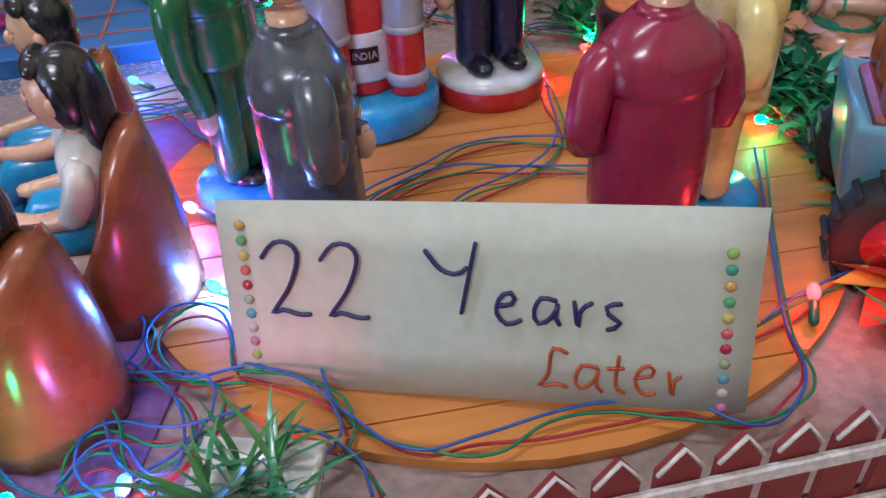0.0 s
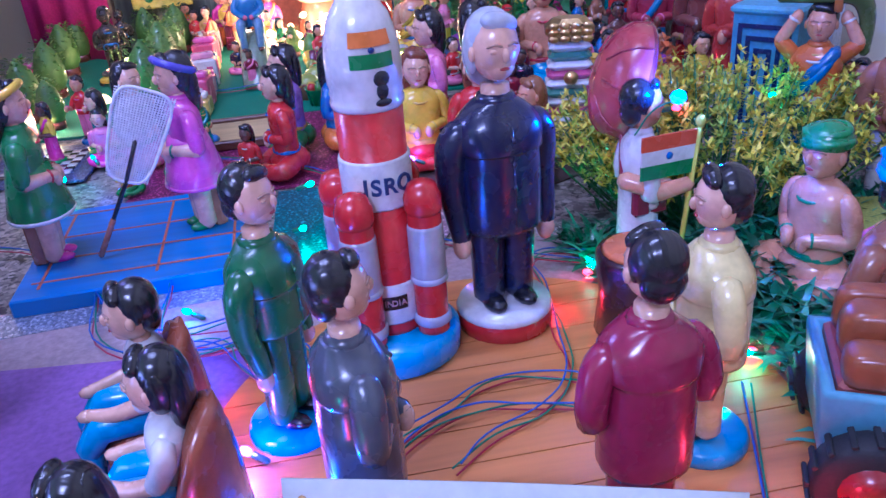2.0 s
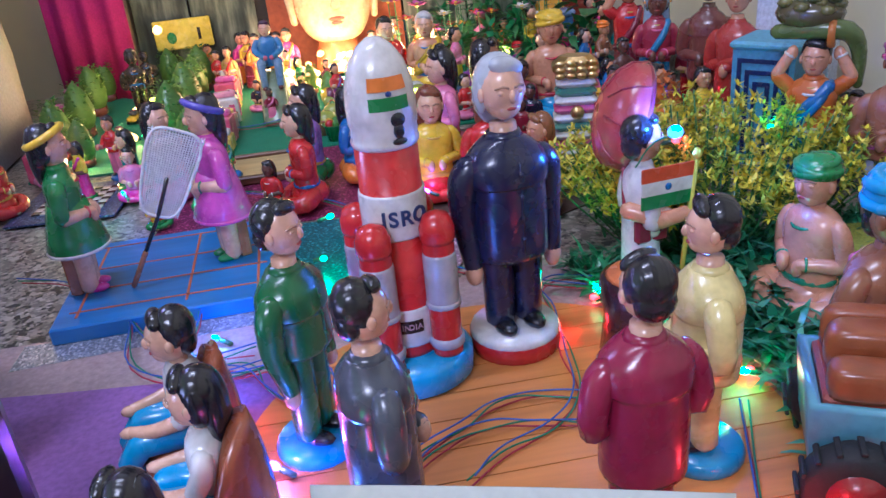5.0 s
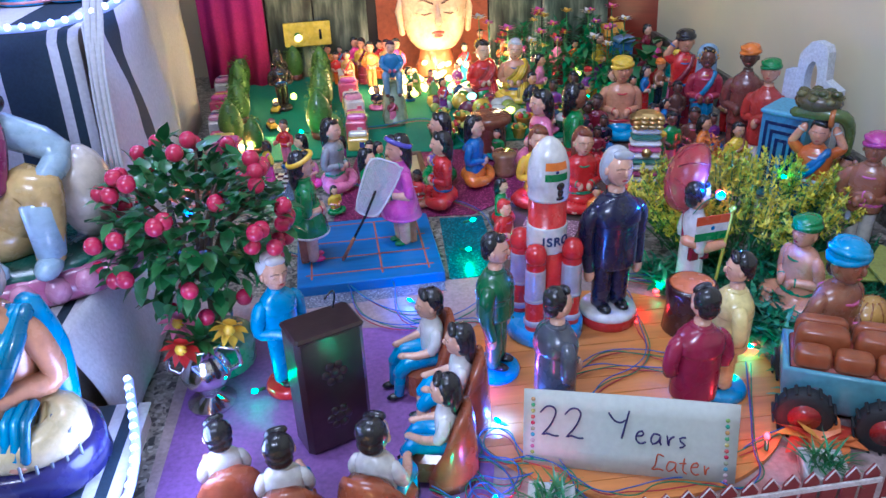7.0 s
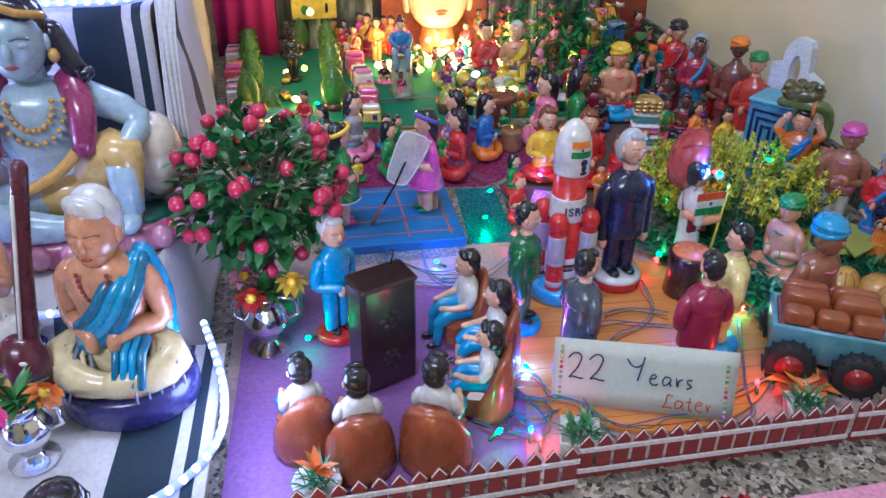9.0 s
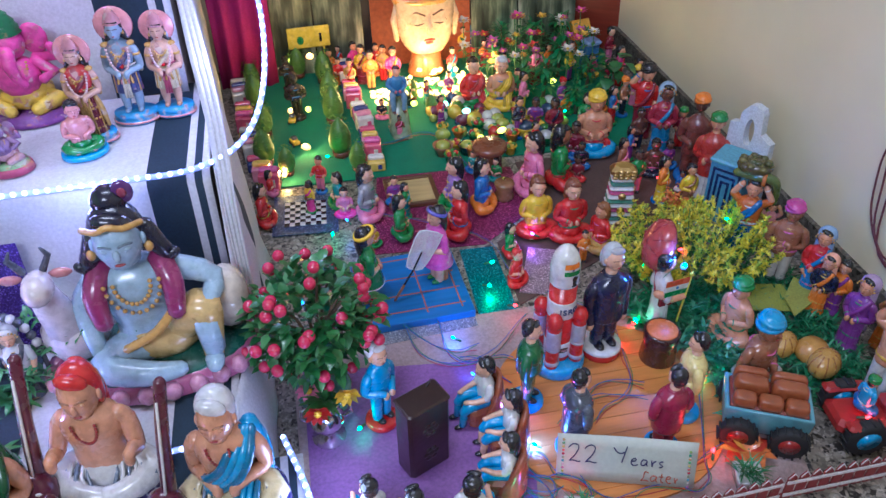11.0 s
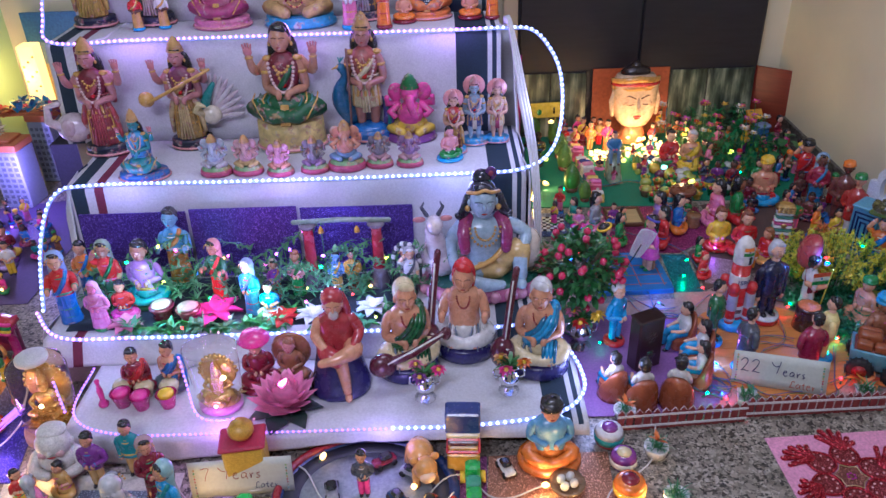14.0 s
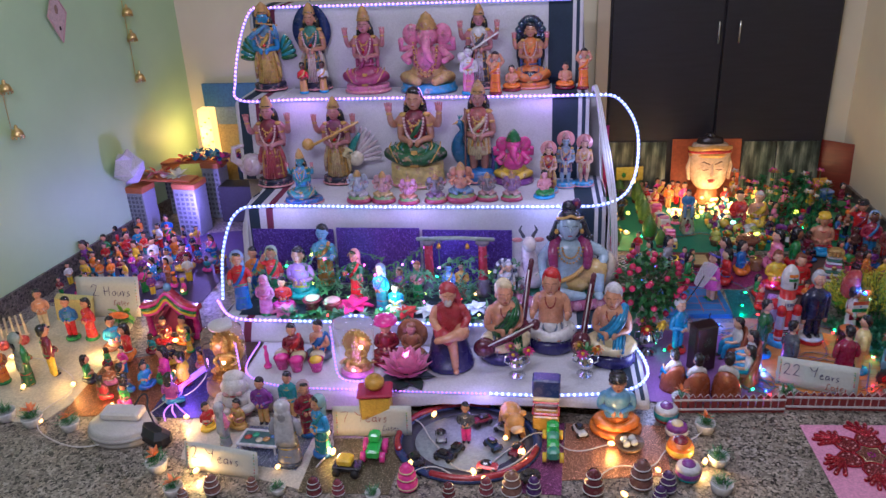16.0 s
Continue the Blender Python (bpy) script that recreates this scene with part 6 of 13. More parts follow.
# ---- the toy racket that leans on the court ----
rc = thing("toy_racket", 0.24, 0.992, 0.022, 0, "white net toy racket leaning with its handle on the court", "racket")
foot, throat, tip = Vector((0, 0, 0.004)), Vector((0.046, 0.003, 0.084)), Vector((0.09, 0.006, 0.18))
Shape().tube([foot, foot.lerp(throat, 0.5)], 0.0032, BROWN, 8).done("grip", "brown wooden grip", parent=rc)
Shape().tube([foot.lerp(throat, 0.5), throat, throat.lerp(tip, 0.45)], 0.0024, BLACK, 8).done("shaft", "black shaft", parent=rc)
up, mid_r = (tip - throat).normalized(), throat.lerp(tip, 0.5)
side = Vector((0.92, 0.1, -0.36))
side = (side - up * side.dot(up)).normalized()


def racket_rim(u):
    """A squarish head, a little wider at the far end."""
    ca, sa = math.cos(u), math.sin(u)
    px, pz = math.copysign(abs(ca) ** 0.5, ca), math.copysign(abs(sa) ** 0.5, sa)
    return mid_r + side * 0.027 * px * (1 + 0.18 * pz) + up * 0.052 * pz


rim = [racket_rim(2 * math.pi * k / 48) for k in range(49)]
NET = matt((0.74, 0.74, 0.7), 0.45, 30)
Shape().tube(rim, 0.0019, NET, 6).done("rim", "white rim", parent=rc)
net = Shape()
for k in range(1, 20):
    v = -0.95 + 0.1 * k
    net.tube([mid_r + side * 0.0265 * v * 0.83 - up * 0.05, mid_r + side * 0.0265 * v * 1.17 + up * 0.05], 0.00075, NET, 4)
for k in range(1, 38):
    v = -1.0 + k / 19
    net.tube([mid_r - side * 0.026 * (1 + 0.18 * v) + up * 0.05 * v, mid_r + side * 0.026 * (1 + 0.18 * v) + up * 0.05 * v], 0.00075, NET, 4)
net.done("netting", "close white netting", parent=rc, kind="stuff")

# ---- podium ----
pod = thing("lectern", 0.225, 0.562, 0.006, 24, "dark brown lacquered toy lectern with a microphone", "lectern")
LACQUER = paint((0.022, 0.006, 0.007), 0.32)
Shape().block((0, 0, 0), (0.086, 0.05, 0.172), LACQUER, 0.006).done("body", parent=pod)
Shape().block((0, 0.0, 0.1665), (0.087, 0.052, 0.008), LACQUER, 0.003, turn=Matrix.Rotation(radians(4), 3, "X")).done("sloping_top", parent=pod)
for zc in (0.05, 0.115):
    Shape().ell((0, -0.0255, zc), (0.008, 0.0018, 0.008), LACQUER, n=8, k=4).done("carved_boss", "raised dark carving", parent=pod)
    for k in range(6):
        a = radians(60 * k)
        Shape().ell((0.011 * math.cos(a), -0.0255, zc + 0.012 * math.sin(a)), (0.006, 0.0018, 0.006), LACQUER, n=8, k=4).done("carved_petal", parent=pod)
cable("microphone", [(0.02, 0.01, 0.18), (0.022, 0.005, 0.2), (0.015, -0.005, 0.212), (0.004, -0.01, 0.208)], 0.0012, paint(BLACK), parent=pod)

# ---- written cards with glued gems ----
CARD = matt((0.56, 0.585, 0.52), 0.6, 14, 0.08, 0.15)
GEMS = [(0.5, 0.3, 0.1), (0.55, 0.1, 0.1), (0.1, 0.3, 0.4), (0.25, 0.4, 0.1), (0.1, 0.35, 0.15), (0.4, 0.02, 0.06), (0.5, 0.4, 0.42), (0.05, 0.3, 0.2), (0.5, 0.42, 0.12), (0.3, 0.32, 0.2), (0.45, 0.15, 0.3)]


def strokes(card, lines, mat, r, name="writing"):
    """Pen strokes on a card: each line is a run of points in the card's plane."""
    for line in lines:
        Shape().tube(smooth_line([(x, -0.0016, z) for x, z in line], 0.0035), r, mat, 6).done("pen_stroke", parent=card)


def word_card(x, y, z, w, h, rz, lean, label, tip=0):
    card = thing("word_card", x, y, z, 0, label, "card", "hand-written cards")
    card.matrix_world = pose(x, y, z, 0, 0, rz) @ pose(0, 0, 0, -lean, -tip, 0)
    n = 10
    rows = [[((k / n - 0.5) * w, 0.004 * math.sin(math.pi * k / n) * (j / 4), h * j / 4 + 0.003 * (k / n) ** 2) for k in range(n + 1)] for j in range(5)]
    sheet = Shape().rings(rows, CARD, cap=False, closed=False).done("sheet", parent=card)
    sol = sheet.modifiers.new("thickness", "SOLIDIFY")
    sol.thickness, sol.offset = 0.0012, 1
    return card


def gem_row(card, x0, x1, z0, z1, count, r=0.0032):
    for k in range(count):
        t = k / (count - 1)
        s = Shape()
        s.lathe([(r, 0), (r * 0.95, 0.0012), (r * 0.5, 0.0022), (0.0001, 0.0022)], paint(GEMS[(k * 4 + int(x0 > 0) * 3) % len(GEMS)], 0.08), n=8, turn=Matrix.Rotation(radians(90), 3, "X"))
        s.done("gem", parent=card).location = (x0 + (x1 - x0) * t, -0.0004, z0 + (z1 - z0) * t)


VIOLET_INK, ORANGE_INK = matt((0.03, 0.02, 0.12), 0.5), matt((0.45, 0.08, 0.02), 0.5)
TWO = [(0.0, 0.026), (0.006, 0.033), (0.013, 0.033), (0.016, 0.027), (0.011, 0.013), (0.002, 0.0), (0.007, 0.002), (0.015, 0.0), (0.022, 0.001)]
CAP_Y = [[(0.0, 0.03), (0.006, 0.022), (0.013, 0.02), (0.018, 0.024)], [(0.021, 0.034), (0.017, 0.015), (0.014, 0.0)]]
SMALL_E = [(0.001, 0.009), (0.009, 0.011), (0.008, 0.016), (0.003, 0.014), (0.001, 0.006), (0.006, 0.0), (0.013, 0.003)]
SMALL_A = [(0.011, 0.013), (0.004, 0.014), (0.001, 0.006), (0.004, 0.001), (0.01, 0.006), (0.012, 0.013), (0.011, 0.004), (0.014, 0.0)]
SMALL_R = [(0.001, 0.013), (0.003, 0.0), (0.004, 0.009), (0.009, 0.013)]
SMALL_S = [(0.009, 0.013), (0.003, 0.012), (0.004, 0.007), (0.009, 0.004), (0.005, 0.0), (0.0, 0.001)]
SMALL_T = [[(0.005, 0.02), (0.004, 0.004), (0.009, 0.0)], [(0.0, 0.013), (0.01, 0.014)]]
CAP_L = [(0.013, 0.02), (0.006, 0.022), (0.004, 0.008), (0.0, 0.001), (0.008, 0.003), (0.014, 0.001)]
CAP_H = [[(0.0, 0.026), (0.001, 0.0)], [(0.014, 0.026), (0.014, 0.0)], [(0.0, 0.013), (0.014, 0.014)]]
SMALL_O = [(0.006, 0.013), (0.001, 0.008), (0.004, 0.001), (0.01, 0.004), (0.009, 0.012), (0.005, 0.013)]
SMALL_U = [(0.0, 0.013), (0.001, 0.003), (0.006, 0.001), (0.01, 0.012), (0.01, 0.001)]


def at_place(line, x, z, k=1.0):
    return [(x + px * k, z + pz * k) for px, pz in line]


def letters(seq, x, z, k, gap=1.0):
    out = []
    for part_lines, wdt in seq:
        for line in (part_lines if isinstance(part_lines[0], list) else [part_lines]):
            out.append(at_place(line, x, z, k))
        x += wdt * k * gap
    return out


YEARS_TAIL = [(SMALL_E, 0.017), (SMALL_A, 0.018), (SMALL_R, 0.0125), (SMALL_S, 0.012)]
LATER = [(CAP_L, 0.016), (SMALL_A, 0.016), (SMALL_T, 0.012), (SMALL_E, 0.015), (SMALL_R, 0.01)]
card = word_card(0.562, 0.434, 0.012, 0.24, 0.096, -20, 15, "white hand-written card reading 22 Years Later with gems", 2)
strokes(card, letters([(TWO, 0.026), (TWO, 0.022)], -0.1, 0.04, 1.1) + letters([(CAP_Y, 0.03)], -0.022, 0.043, 1.08) + letters(YEARS_TAIL, 0.0085, 0.041, 0.98), VIOLET_INK, 0.0011)
strokes(card, letters(LATER, 0.029, 0.009, 0.95), ORANGE_INK, 0.0009)
gem_row(card, -0.109, -0.109, 0.084, 0.009, 11, 0.0027)
gem_row(card, 0.1075, 0.1095, 0.079, 0.005, 11, 0.0027)
card = word_card(-0.835, 0.122, 0.004, 0.245, 0.1, 3, 10, "white hand-written card reading 7 Years Later")
strokes(card, [at_place([(0.0, 0.03), (0.017, 0.031), (0.01, 0.014), (0.007, 0.0)], -0.094, 0.046, 1.15)] + letters([(CAP_Y, 0.03)], -0.052, 0.048, 1.15) + letters(YEARS_TAIL, -0.02, 0.048, 1.15), matt((0.3, 0.05, 0.04), 0.5), 0.0008)
strokes(card, letters(LATER, 0.03, 0.018, 0.8), VIOLET_INK, 0.0007)
gem_row(card, -0.11, -0.11, 0.078, 0.006, 10, 0.0024)
gem_row(card, 0.108, 0.108, 0.078, 0.006, 10, 0.0024)
card = word_card(-1.243, -0.084, 0.004, 0.24, 0.09, -10, 10, "white hand-written card reading 2 Years")
strokes(card, letters([(TWO, 0.03)], -0.1, 0.04, 1.15) + letters([(CAP_Y, 0.032)], -0.05, 0.037, 1.25) + letters(YEARS_TAIL, -0.012, 0.037, 1.2), VIOLET_INK, 0.0009)
gem_row(card, 0.108, 0.108, 0.082, 0.006, 9, 0.0024)
gem_row(card, -0.112, -0.112, 0.082, 0.006, 9, 0.0024)
card = word_card(-2.085, 0.835, 0.004, 0.27, 0.17, 1, 12, "white hand-written card reading 2 Hours Later")
strokes(card, letters([(TWO, 0.03)], -0.07, 0.09, 1.4) + letters([(CAP_H, 0.022), (SMALL_O, 0.015), (SMALL_U, 0.015), (SMALL_R, 0.012), (SMALL_S, 0.012)], -0.015, 0.09, 1.5), VIOLET_INK, 0.001)
strokes(card, letters(LATER, 0.02, 0.05, 1.0), matt((0.3, 0.05, 0.04), 0.5), 0.0009)
gem_row(card, 0.122, 0.122, 0.155, 0.01, 12, 0.0026)

# ---- picket fence ----
PICKET = wood((0.24, 0.035, 0.035), 10, 0.55)
RAIL = matt((0.72, 0.68, 0.68), 0.6)


def fence(x0, y0, x1, y1, count, dz):
    ln = math.hypot(x1 - x0, y1 - y0)
    f = thing("picket_fence", x0, y0, 0.0, math.degrees(math.atan2(y1 - y0, x1 - x0)), "dark red toy picket fence with white rails", "fence", "fence sections")
    step = ln / count
    p0 = None
    for k in range(count):
        w = step * 0.74
        if p0 is None:
            s = Shape()
            s.rings([[(-w / 2, d, 0.0), (w / 2, d, 0.0), (w / 2, d, 0.058), (0, d, 0.07), (-w / 2, d, 0.058)] for d in (0.0015, -0.0015)], PICKET, flat=True)
            s.tube([(-w / 2, -0.0018, 0.058), (0, -0.0018, 0.07), (w / 2, -0.0018, 0.058)], 0.0011, RAIL, 4)
            p0 = s.done("picket", parent=f)
            p0.location = (step * 0.5, 0, 0.001)
        else:
            o = new("picket", p0.data)
            o.parent, o.location = f, (step * (k + 0.5), 0, 0.001 + 0.0012 * noise.noise((k * 3.1, x0, 0)))
    for z in (0.012, 0.046):
        Shape().block((ln / 2, -0.0036, z), (ln - 0.002, 0.003, 0.0075), RAIL, 0.0008).done("rail", "white strip rail", parent=f)
    Shape().block((ln / 2, 0.003, 0.0), (ln - 0.002, 0.004, 0.011), PICKET, 0.0008).done("foot_rail", parent=f)
    return f


fence(0.095, 0.303, 0.440, 0.325, 15, 0)
fence(0.442, 0.34, 0.815, 0.351, 16, 0)
fence(0.82, 0.352, 1.235, 0.353, 18, 0)

# ---- tractor and its trailer ----
TYRE = matt((0.018, 0.018, 0.02), 0.7, 60)


def wheel(parent, x, y, r, w, rim):
    n = 22
    prof = [(r * 0.55, -w / 2), (r * 0.9, -w / 2), (r, -w * 0.3), (r, w * 0.3), (r * 0.9, w / 2), (r * 0.55, w / 2)]
    t = Matrix.Rotation(radians(90), 3, "X")
    wh = Shape().lathe(prof, TYRE, n=n, turn=t).done("wheel", parent=parent)
    wh.location = (x, y, r)
    s = Shape()
    for k in range(16):
        a = 2 * math.pi * k / 16
        s.block((r * math.cos(a), 0, r * math.sin(a) - 0.001), (0.004, w * 0.9, 0.003), TYRE, 0.0006, turn=Matrix.Rotation(-a + radians(90), 3, "Y"))
    s.done("tread", parent=wh)
    Shape().lathe([(r * 0.56, -w * 0.52), (r * 0.5, -w * 0.3), (r * 0.2, -w * 0.34), (r * 0.16, -w * 0.5), (0.001, -w * 0.5)], rim, n=16, turn=t @ Matrix.Rotation(radians(180), 3, "X")).done("rim", parent=wh)
    return wh


tr = thing("toy_trailer", 0.862, 0.5, 0.004, -27, "light blue toy trailer loaded with glossy brown blocks", "toy trailer")
BODYBLUE = paint((0.13, 0.34, 0.42), 0.3)
s = Shape()
s.rings([[(-0.07 * k, -0.04 * k2, z), (0.07 * k, -0.04 * k2, z), (0.07 * k, 0.04 * k2, z), (-0.07 * k, 0.04 * k2, z)] for z, k, k2 in ((0.03, 0.98, 0.98), (0.034, 1.02, 1.02), (0.086, 1.1, 1.12), (0.09, 1.09, 1.11), (0.09, 1.0, 1.0), (0.08, 0.98, 0.98))], BODYBLUE)
s.done("body", parent=tr)
LOAD = paint((0.3, 0.08, 0.025), 0.32)
Shape().block((0, 0, 0.081), (0.136, 0.076, 0.012), paint((0.26, 0.05, 0.03), 0.4), 0.003).done("load_bed", "dark red bed under the load", parent=tr)
for lx, ly, lz, lw, ld in ((-0.045, -0.026, 0.091, 0.042, 0.028), (0.0, -0.026, 0.091, 0.044, 0.028), (0.045, -0.026, 0.091, 0.042, 0.028), (-0.034, 0.006, 0.0935, 0.062, 0.03), (0.034, 0.006, 0.0935, 0.064, 0.03), (-0.034, 0.031, 0.0935, 0.062, 0.018), (0.034, 0.031, 0.0935, 0.064, 0.018)):
    b0 = Shape()
    hz = 0.022 if ly < 0 else 0.03
    b0.rings([[(lw / 2 * k * math.copysign(abs(math.cos(t)) ** 0.45, math.cos(t)), ld / 2 * k * math.copysign(abs(math.sin(t)) ** 0.45, math.sin(t)), hz * z) for t in [2 * math.pi * j / 16 for j in range(16)]] for z, k in ((0, 0.96), (0.15, 1.0), (0.6, 1.0), (0.85, 0.93), (0.97, 0.8), (1.0, 0.6))], LOAD)
    b0.done("brick_block", "rounded glossy brown block", parent=tr).location = (lx, ly, lz)
for wx in (-0.045, 0.045):
    for wy in (-0.052, 0.052):
        wheel(tr, wx, wy, 0.034, 0.022, (0.3, 0.02, 0.02))
tc = thing("toy_tractor", 1.07, 0.455, 0.004, -8, "red toy tractor with blue wheel rims and a clay driver", "toy tractor")
RED_BODY = paint((0.35, 0.02, 0.02), 0.3)
Shape().block((0.06, 0, 0.03), (0.115, 0.05, 0.05), RED_BODY, 0.01).done("bonnet", parent=tc)
Shape().block((-0.04, 0, 0.028), (0.1, 0.07, 0.03), RED_BODY, 0.008).done("footplate", parent=tc)
for wy in (-0.048, 0.048):
    Shape().block((-0.045, wy, 0.062), (0.085, 0.026, 0.012), RED_BODY, 0.005).done("mudguard", parent=tc)
    wheel(tc, -0.045, wy * 1.05, 0.04, 0.024, SKY)
    wheel(tc, 0.09, wy * 0.85, 0.025, 0.018, SKY)
Shape().tube([(0.06, 0, 0.08), (0.06, 0, 0.115)], 0.004, (0.05, 0.03, 0.03)).done("exhaust", parent=tc)
sitting(1.035, 0.46, 0.066, 0.085, 90, "clay tractor driver in blue with a green turban", SKY, BLUE, SKIN, BLACK, None, "front", 0.0, GREEN)
dr = Shape().lathe([(0.036, 0), (0.038, 0.004), (0.034, 0.04), (0.038, 0.076), (0.036, 0.08), (0, 0.08)], (0.04, 0.012, 0.014), n=22).done("drum", "black toy drum with an orange skin", "drum", at=pose(0.752, 0.715, 0.006))
Shape().lathe([(0.033, 0.0805), (0.03, 0.083), (0, 0.083)], (0.7, 0.2, 0.06), n=22).done("drum_skin", "orange drum skin", parent=dr)

# ---- plants ----
LEAF, LEAF2, STEM = paint((0.02, 0.13, 0.03), 0.4), paint((0.05, 0.2, 0.05), 0.4), matt((0.1, 0.07, 0.04), 0.8)


def leaf(s, p, d, ln, w, mat, bend=0.3):
    """One blade, folded along its middle."""
    d = Vector(d).normalized()
    side = d.cross(Vector((0.13, 0.21, 1)))
    side = side.normalized() if side.length > 1e-4 else Vector((1, 0, 0))
    up = side.cross(d)
    rows = []
    for t, q in ((0, 0.12), (0.3, 1.0), (0.65, 0.8), (1.0, 0.03)):
        c = Vector(p) + d * ln * t - up * bend * ln * t * t
        rows.append([c - side * w * q + up * w * 0.25 * q, c, c + side * w * q + up * w * 0.25 * q])
    return s.rings(rows, mat, cap=False, closed=False)


rnd = random.Random(7)


def rand_dir(low=-0.4):
    while True:
        v = Vector((rnd.uniform(-1, 1), rnd.uniform(-1, 1), rnd.uniform(low, 1)))
        if 0.2 < v.length < 1:
            return v.normalized()


fruit_tree = thing("fruit_tree", 0.06, 0.745, 0.002, 0, "artificial bush full of shiny red berries and green leaves", "artificial plant")
Shape().lathe([(0.04, 0), (0.05, 0.01), (0.055, 0.05), (0.05, 0.055), (0, 0.05)], (0.1, 0.24, 0.2), n=18).done("pot", "grey green bowl", parent=fruit_tree)
s = Shape()
limbs = []
s.tube([(0, 0, 0.04), (0.005, 0, 0.11), (0, 0.004, 0.19)], [0.009, 0.008, 0.006], STEM, 7)
for k in range(16):
    d = rand_dir(-0.1)
    e = Vector((0, 0, 0.225)) + Vector((d.x * 0.105, d.y * 0.1, d.z * 0.095))
    s.tube([(0, 0, 0.14), Vector((0, 0, 0.16)).lerp(e, 0.5) + Vector((0, 0, 0.015)), e], [0.004, 0.003, 0.002], STEM, 5)
    limbs.append(e)
s.done("branch", "thin brown stems", parent=fruit_tree)
s = Shape()
for k in range(760):
    d = rand_dir(-0.75)
    rr = rnd.uniform(0.5, 1.05)
    p = Vector((d.x * 0.12 * rr, d.y * 0.11 * rr, 0.228 + d.z * 0.11 * rr))
    leaf(s, p, d + rand_dir() * 0.9, rnd.uniform(0.02, 0.034), rnd.uniform(0.006, 0.0115), LEAF if k % 3 else LEAF2)
s.done("foliage", "glossy green plastic leaves", parent=fruit_tree, kind="stuff")
berry = None
for k in range(58):
    d = rand_dir(-0.6)
    rr = rnd.uniform(0.95, 1.12)
    loc = (d.x * 0.128 * rr, d.y * 0.118 * rr, 0.228 + d.z * 0.118 * rr)
    if berry is None:
        berry = Shape().ell((0, 0, 0), (0.0112, 0.0112, 0.0114), (0.52, 0.02, 0.08), n=12, k=8).done("berry", "shiny red berry", parent=fruit_tree)
        berry.location = loc
    else:
        o = new("berry", berry.data)
        o.parent, o.location = fruit_tree, loc

# yellow flowering bush
bush = thing("flower_bush", 0.95, 0.97, 0.002, 0, "artificial bush with tiny yellow flowers", "artificial plant")
s, s2 = Shape(), Shape()
SPRIG = [matt(c, 0.5, 30, 0.2) for c in ((0.78, 0.66, 0.02), (0.7, 0.64, 0.03), (0.8, 0.72, 0.09), (0.4, 0.54, 0.05))]
for k in range(150):
    a, rr = rnd.uniform(0, 6.28), math.sqrt(rnd.uniform(0, 1))
    bx, by = 0.185 * rr * math.cos(a), 0.135 * rr * math.sin(a)
    hh = 0.08 + 0.08 * (1 - rr * 0.6) * rnd.uniform(0.5, 1.25)
    tip = Vector((bx * 1.2 + rnd.uniform(-0.01, 0.01), by * 1.2, hh))
    s.tube([(bx * 0.7, by * 0.7, 0), Vector((bx, by, hh * 0.5)), tip], 0.0011, LEAF2, 4)
    for j in range(9):
        p = Vector((bx * 0.8, by * 0.8, hh * 0.05)).lerp(tip, j / 11)
        leaf(s, p, rand_dir(0) + Vector((0, 0, 0.4)), rnd.uniform(0.012, 0.024), 0.003, LEAF2 if j % 2 else LEAF)
    for j in range(13):
        q = Vector((bx, by, hh * 0.45)).lerp(tip, 0.3 + 0.7 * j / 12) + rand_dir(-0.4) * rnd.uniform(0.003, 0.012)
        axis = rand_dir(0.0) + Vector((0, 0, 0.5))
        e1 = axis.orthogonal().normalized()
        e2 = axis.normalized().cross(e1)
        for m in range(6):
            leaf(s2, q, e1 * math.cos(1.047 * m) + e2 * math.sin(1.047 * m) + axis.normalized() * 0.5, rnd.uniform(0.0075, 0.0125), 0.002, SPRIG[(k + j * (j % 3)) % 4], 0.1)
s.done("greenery", "green stems with narrow leaves", parent=bush, kind="stuff")
s2.done("blossom", "tiny yellow and lime star blossoms", parent=bush, kind="stuff")
s = Shape()
for k in range(26):
    q = Vector((rnd.uniform(-0.05, 0.0), rnd.uniform(0.06, 0.12), rnd.uniform(0.13, 0.18)))
    for m in range(4):
        leaf(s, q, rand_dir(-0.3), 0.012, 0.004, paint((0.6, 0.16, 0.03), 0.5), 0.1)
s.done("orange_blossom", "orange blossoms", parent=bush, kind="stuff")

# grass mat of plastic blades
GRASS, GRASS2, GRASS3 = paint((0.02, 0.17, 0.06), 0.3), paint((0.05, 0.26, 0.12), 0.3), paint((0.1, 0.34, 0.2), 0.28)
s = Shape()
for k in range(5200):
    gx, gy = rnd.uniform(0.74, 1.17), rnd.uniform(0.5, 0.92)
    if (gx - 0.605) ** 2 + (gy - 0.62) ** 2 < 0.23 ** 2 or (gx > 0.83 and gy < 0.535 + 0.1 * noise.noise((gx * 9, 2, 0))) or gy < 0.52 + 0.4 * (0.84 - gx):
        continue
    broad = gx < 0.96 and gy < 0.84
    leaf(s, (gx, gy, 0.003 + rnd.uniform(0, 0.02 if broad else 0.006)), rand_dir(0.0) + Vector((0, 0, 0.45)), rnd.uniform(0.02, 0.04), rnd.uniform(0.003, 0.0062) if broad else rnd.uniform(0.002, 0.0042), (GRASS, GRASS2, GRASS3)[k % 3 if broad else k % 2], 0.55)
s.done("grass_mat", "plastic grass mat with broad shiny green leaves", "grass", kind="stuff")


